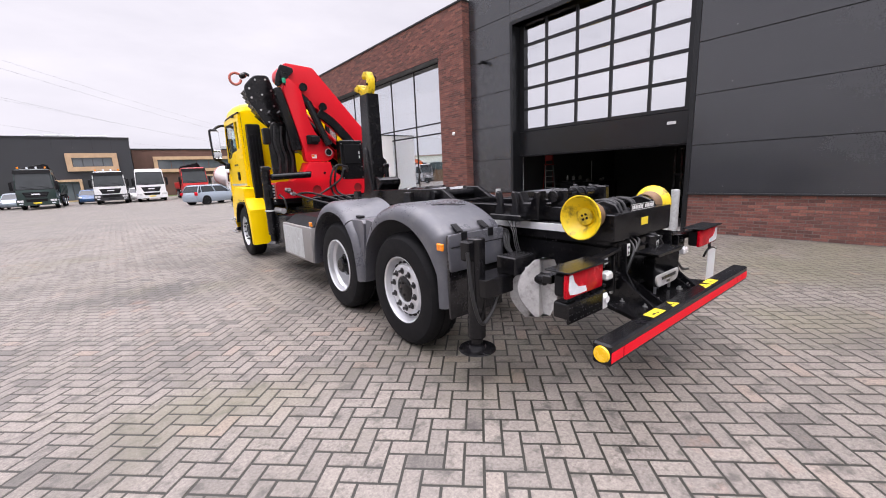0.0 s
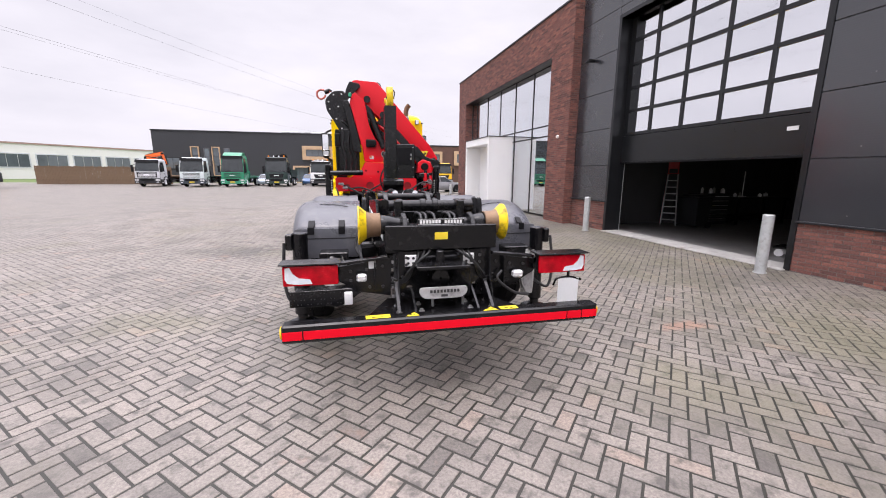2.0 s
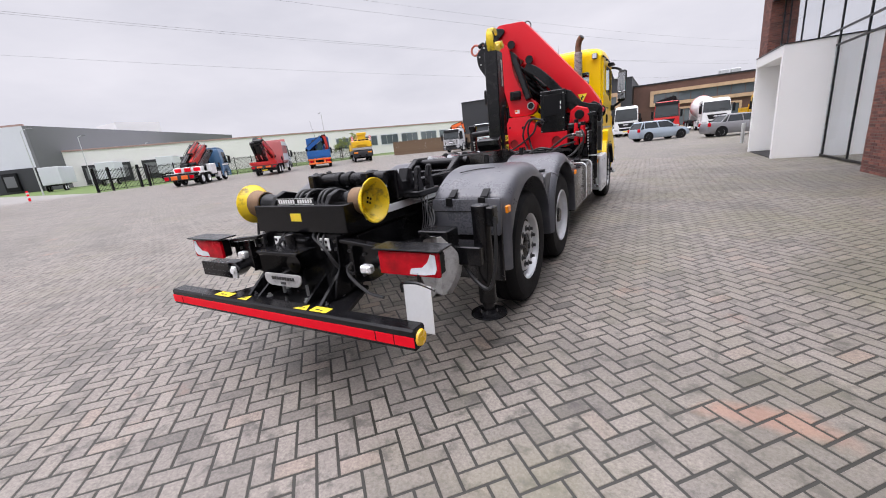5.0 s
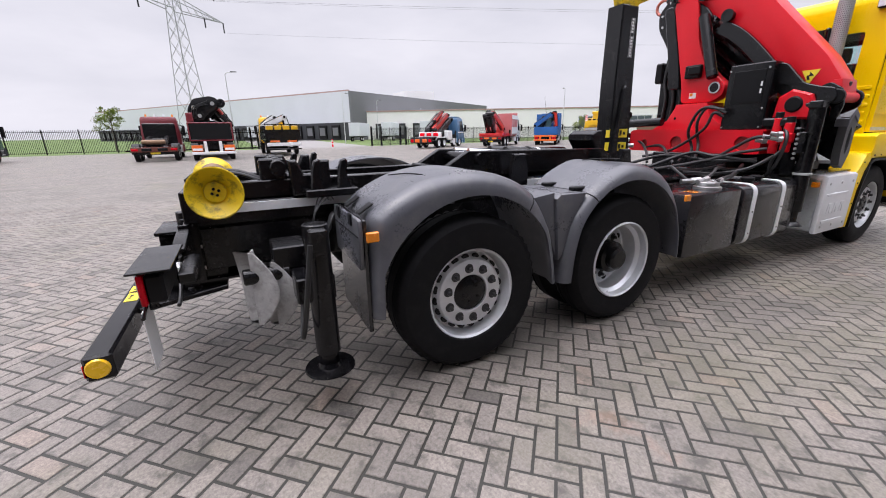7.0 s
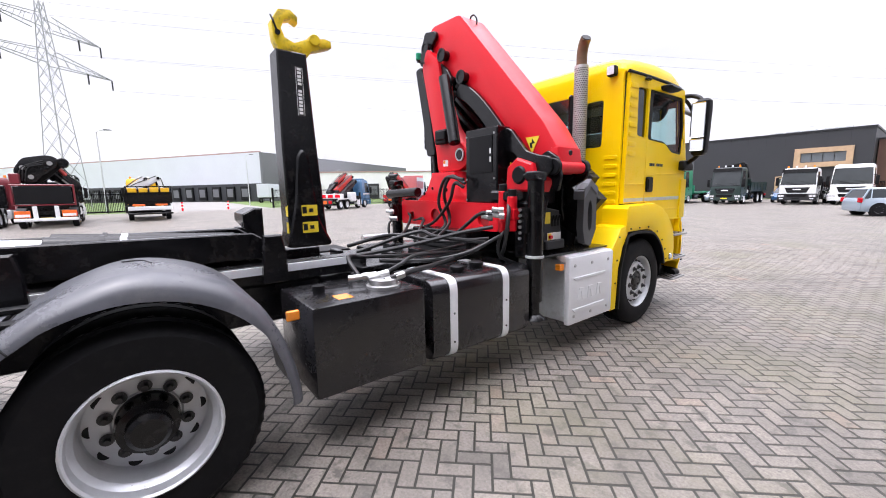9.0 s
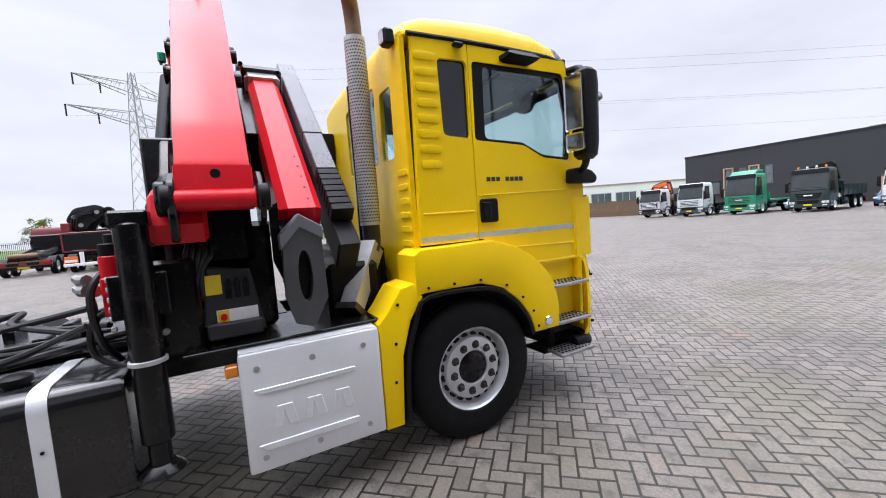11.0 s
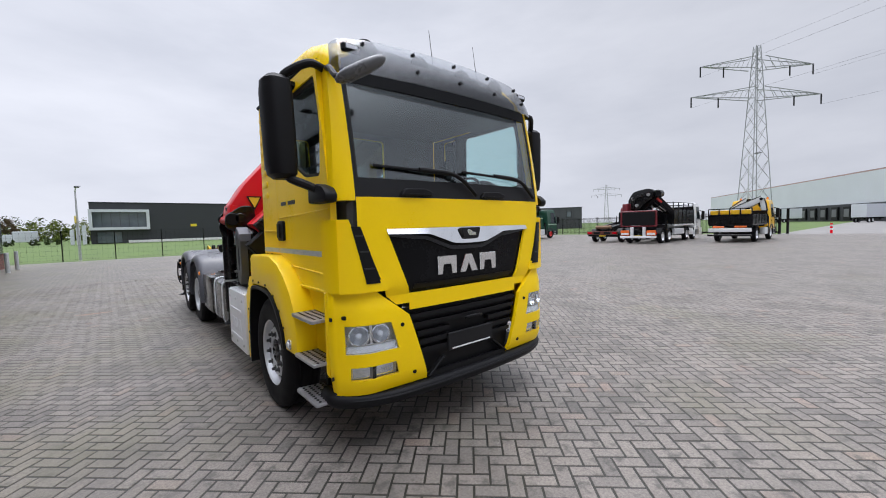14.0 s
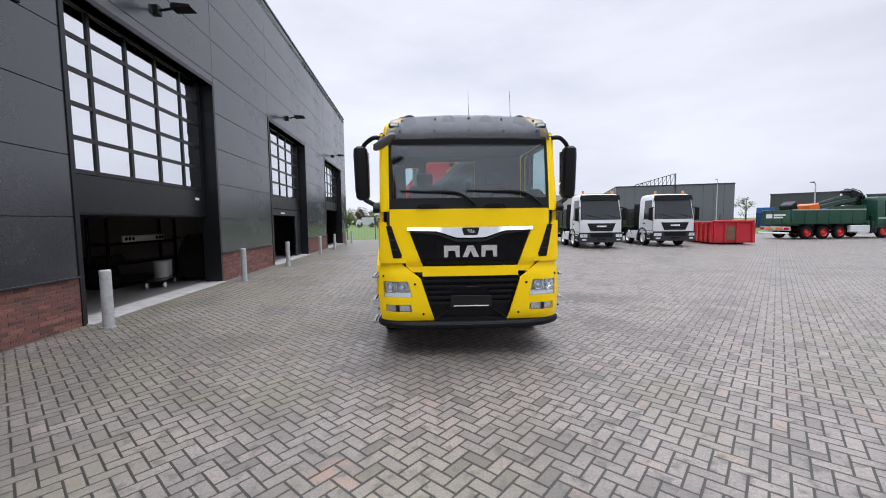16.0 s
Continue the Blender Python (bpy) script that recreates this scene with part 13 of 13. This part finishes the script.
# small lorry on the far road
t = group_of("lorry", place(15.5, -104, 80), "small white box lorry on the far road", "lorry")
bm = bmesh.new()
bm_box(bm, -1.1, 1.1, 0, 3.6, 0.8, 3.0, 0.05)
part("box", bm, M["white_clad"], t)
bm = bmesh.new()
bm_prism(bm, rounded([(3.7, 0.5), (3.7, 2.4), (4.8, 2.4), (5.3, 1.4), (5.3, 0.5)], 0.1, 2), "x", -1.0, 1.0, 0.05)
part("cab", bm, M["white_clad"], t)
for yy in (0.9, 4.5):
    for xx in (-0.95, 0.95):
        far_wheel(t, xx, yy, 0.42)

# ---- bricks of the plinth and of the office ----
BL, BH, JT = 0.21, 0.052, 0.011


def brick_rows(y0, y1, z0, z1):
    """Half-bond courses filling a stretch of wall: (y0, y1, z0, z1) of each brick."""
    out = []
    rows = int(round((z1 - z0) / (BH + JT)))
    pitch = (z1 - z0) / rows
    for r in range(rows):
        y = y0 - (BL + JT) * (0.5 if r % 2 else 0.0)
        while y < y1:
            a, b = max(y, y0), min(y + BL, y1)
            if b - a > 0.03:
                out.append((a, b, z0 + r * pitch + JT / 2, z0 + (r + 1) * pitch - JT / 2))
            y += BL + JT
    return out


rng = random.Random(5)
near, rest = [], []
for y0, y1, z0 in spans:
    if z0 > 1:
        continue
    for b in brick_rows(y0 + 0.004, y1 - 0.004, 0.0, 0.83):
        (near if (y0 > 7 or (-0.2 < b[0] and b[1] < 2.46)) else rest).append(b)
brick_meshes = {}
for a, b, z0, z1 in near:
    key = (round(b - a, 2), round(z1 - z0, 3))
    if key not in brick_meshes:
        bm = bmesh.new()
        bm_box(bm, 0.0, 0.02, 0, b - a, 0, z1 - z0, 0.003)
        brick_meshes[key] = mesh_of("brick", bm, M["brick"])
    ob = new("brick", brick_meshes[key])
    ob.parent = plinth
    ob.location = (rng.uniform(-0.002, 0.003), a, z0)
ob = new("brickwork", boxes_mesh("brickwork", [(rng.uniform(-0.002, 0.003), 0.02, a, b, z0, z1) for a, b, z0, z1 in rest], M["brick_joined"]))
ob.parent = plinth
tagged(ob, kind="stuff")
boxes = []
for y0, y1, z0, z1 in ((9.17, 10.45, 0, 5.52), (19.97, 21.25, 0, 5.52), (9.17, 21.25, 5.52, 6.88)):
    boxes += [(OX + rng.uniform(-0.002, 0.003), OX + 0.03, a, b, c, d) for a, b, c, d in brick_rows(y0, y1, z0, z1)]
for y, sgn in ((9.17, 1), (10.45, -1), (19.97, 1), (21.25, -1)):
    for a, b, c, d in brick_rows(OX + 0.035, 0.02 if y == 9.17 else 0.10, 0, 6.88 if y in (9.17, 21.25) else 5.50):
        boxes.append((a, b, y - 0.0 if sgn > 0 else y - 0.02, y + 0.02 if sgn > 0 else y, c, d))
ob = new("brickwork", boxes_mesh("brickwork", boxes, M["brick_joined"]))
ob.parent = office
tagged(ob, kind="stuff")

# ---- pavers round the truck, laid in herringbone ----
cs, sn = math.cos(TURN), math.sin(TURN)
HALFJ = 0.0072


def paver_geometry(w, h):
    """Outline and faces of one paver lying on its bed: a worn, slightly chamfered top."""
    c = 0.0022
    lo = [(HALFJ, HALFJ), (w - HALFJ, HALFJ), (w - HALFJ, h - HALFJ), (HALFJ, h - HALFJ)]
    hi = [(HALFJ + c, HALFJ + c), (w - HALFJ - c, HALFJ + c), (w - HALFJ - c, h - HALFJ - c), (HALFJ + c, h - HALFJ - c)]
    return lo, hi


PF = [(0, 1, 5, 4), (1, 2, 6, 5), (2, 3, 7, 6), (3, 0, 4, 7), (4, 5, 6, 7)]
shape = {}
for key, (w, h) in {"h": (2 * PITCH, PITCH), "v": (PITCH, 2 * PITCH)}.items():
    lo, hi = paver_geometry(w, h)
    me = bpy.data.meshes.new("paver")
    me.from_pydata([(a, b, -0.0034) for a, b in lo] + [(a, b, 0.0) for a, b in hi], [], PF)
    me.materials.append(M["paver"])
    shape[key] = (lo, hi, me)
V, F, singles = [], [], []
for i in range(-230, 230):
    for j in range(-230, 230):
        k = (i - j) % 4
        if k not in (0, 3):
            continue
        u, v = i * PITCH, j * PITCH
        x, y = u * cs - v * sn, u * sn + v * cs
        if not (-8.5 < x < 6.5 and -6.5 < y < 17.2):
            continue
        if x > 6.15 - 0.03 * (y - 7.42) and y < 9.4:
            continue
        key = "h" if k == 0 else "v"
        dz = rng.uniform(-0.0007, 0.0011)
        if -1.8 < x < 1.8 and -2.75 < y < -0.85:
            singles.append((key, x, y, dz))
            continue
        lo, hi, _ = shape[key]
        base = len(V)
        t1, t2 = rng.uniform(-0.005, 0.005), rng.uniform(-0.005, 0.005)
        for a, b in lo:
            V.append((x + a * cs - b * sn, y + a * sn + b * cs, -0.0034))
        for a, b in hi:
            V.append((x + a * cs - b * sn, y + a * sn + b * cs, dz + t1 * (a - PITCH / 2) + t2 * (b - PITCH / 2)))
        F += [tuple(base + q for q in f) for f in PF]
me = bpy.data.meshes.new("paver_field")
me.from_pydata(V, [], F)
me.materials.append(M["paver_joined"])
ob = new("paver_field", me)
ob.parent = yard
tagged(ob, kind="stuff")
for key, x, y, dz in singles:
    ob = new("paver", shape[key][2])
    ob.parent = yard
    ob.matrix_world = pose(x, y, dz, rng.uniform(-0.3, 0.3), rng.uniform(-0.3, 0.3), math.degrees(TURN))
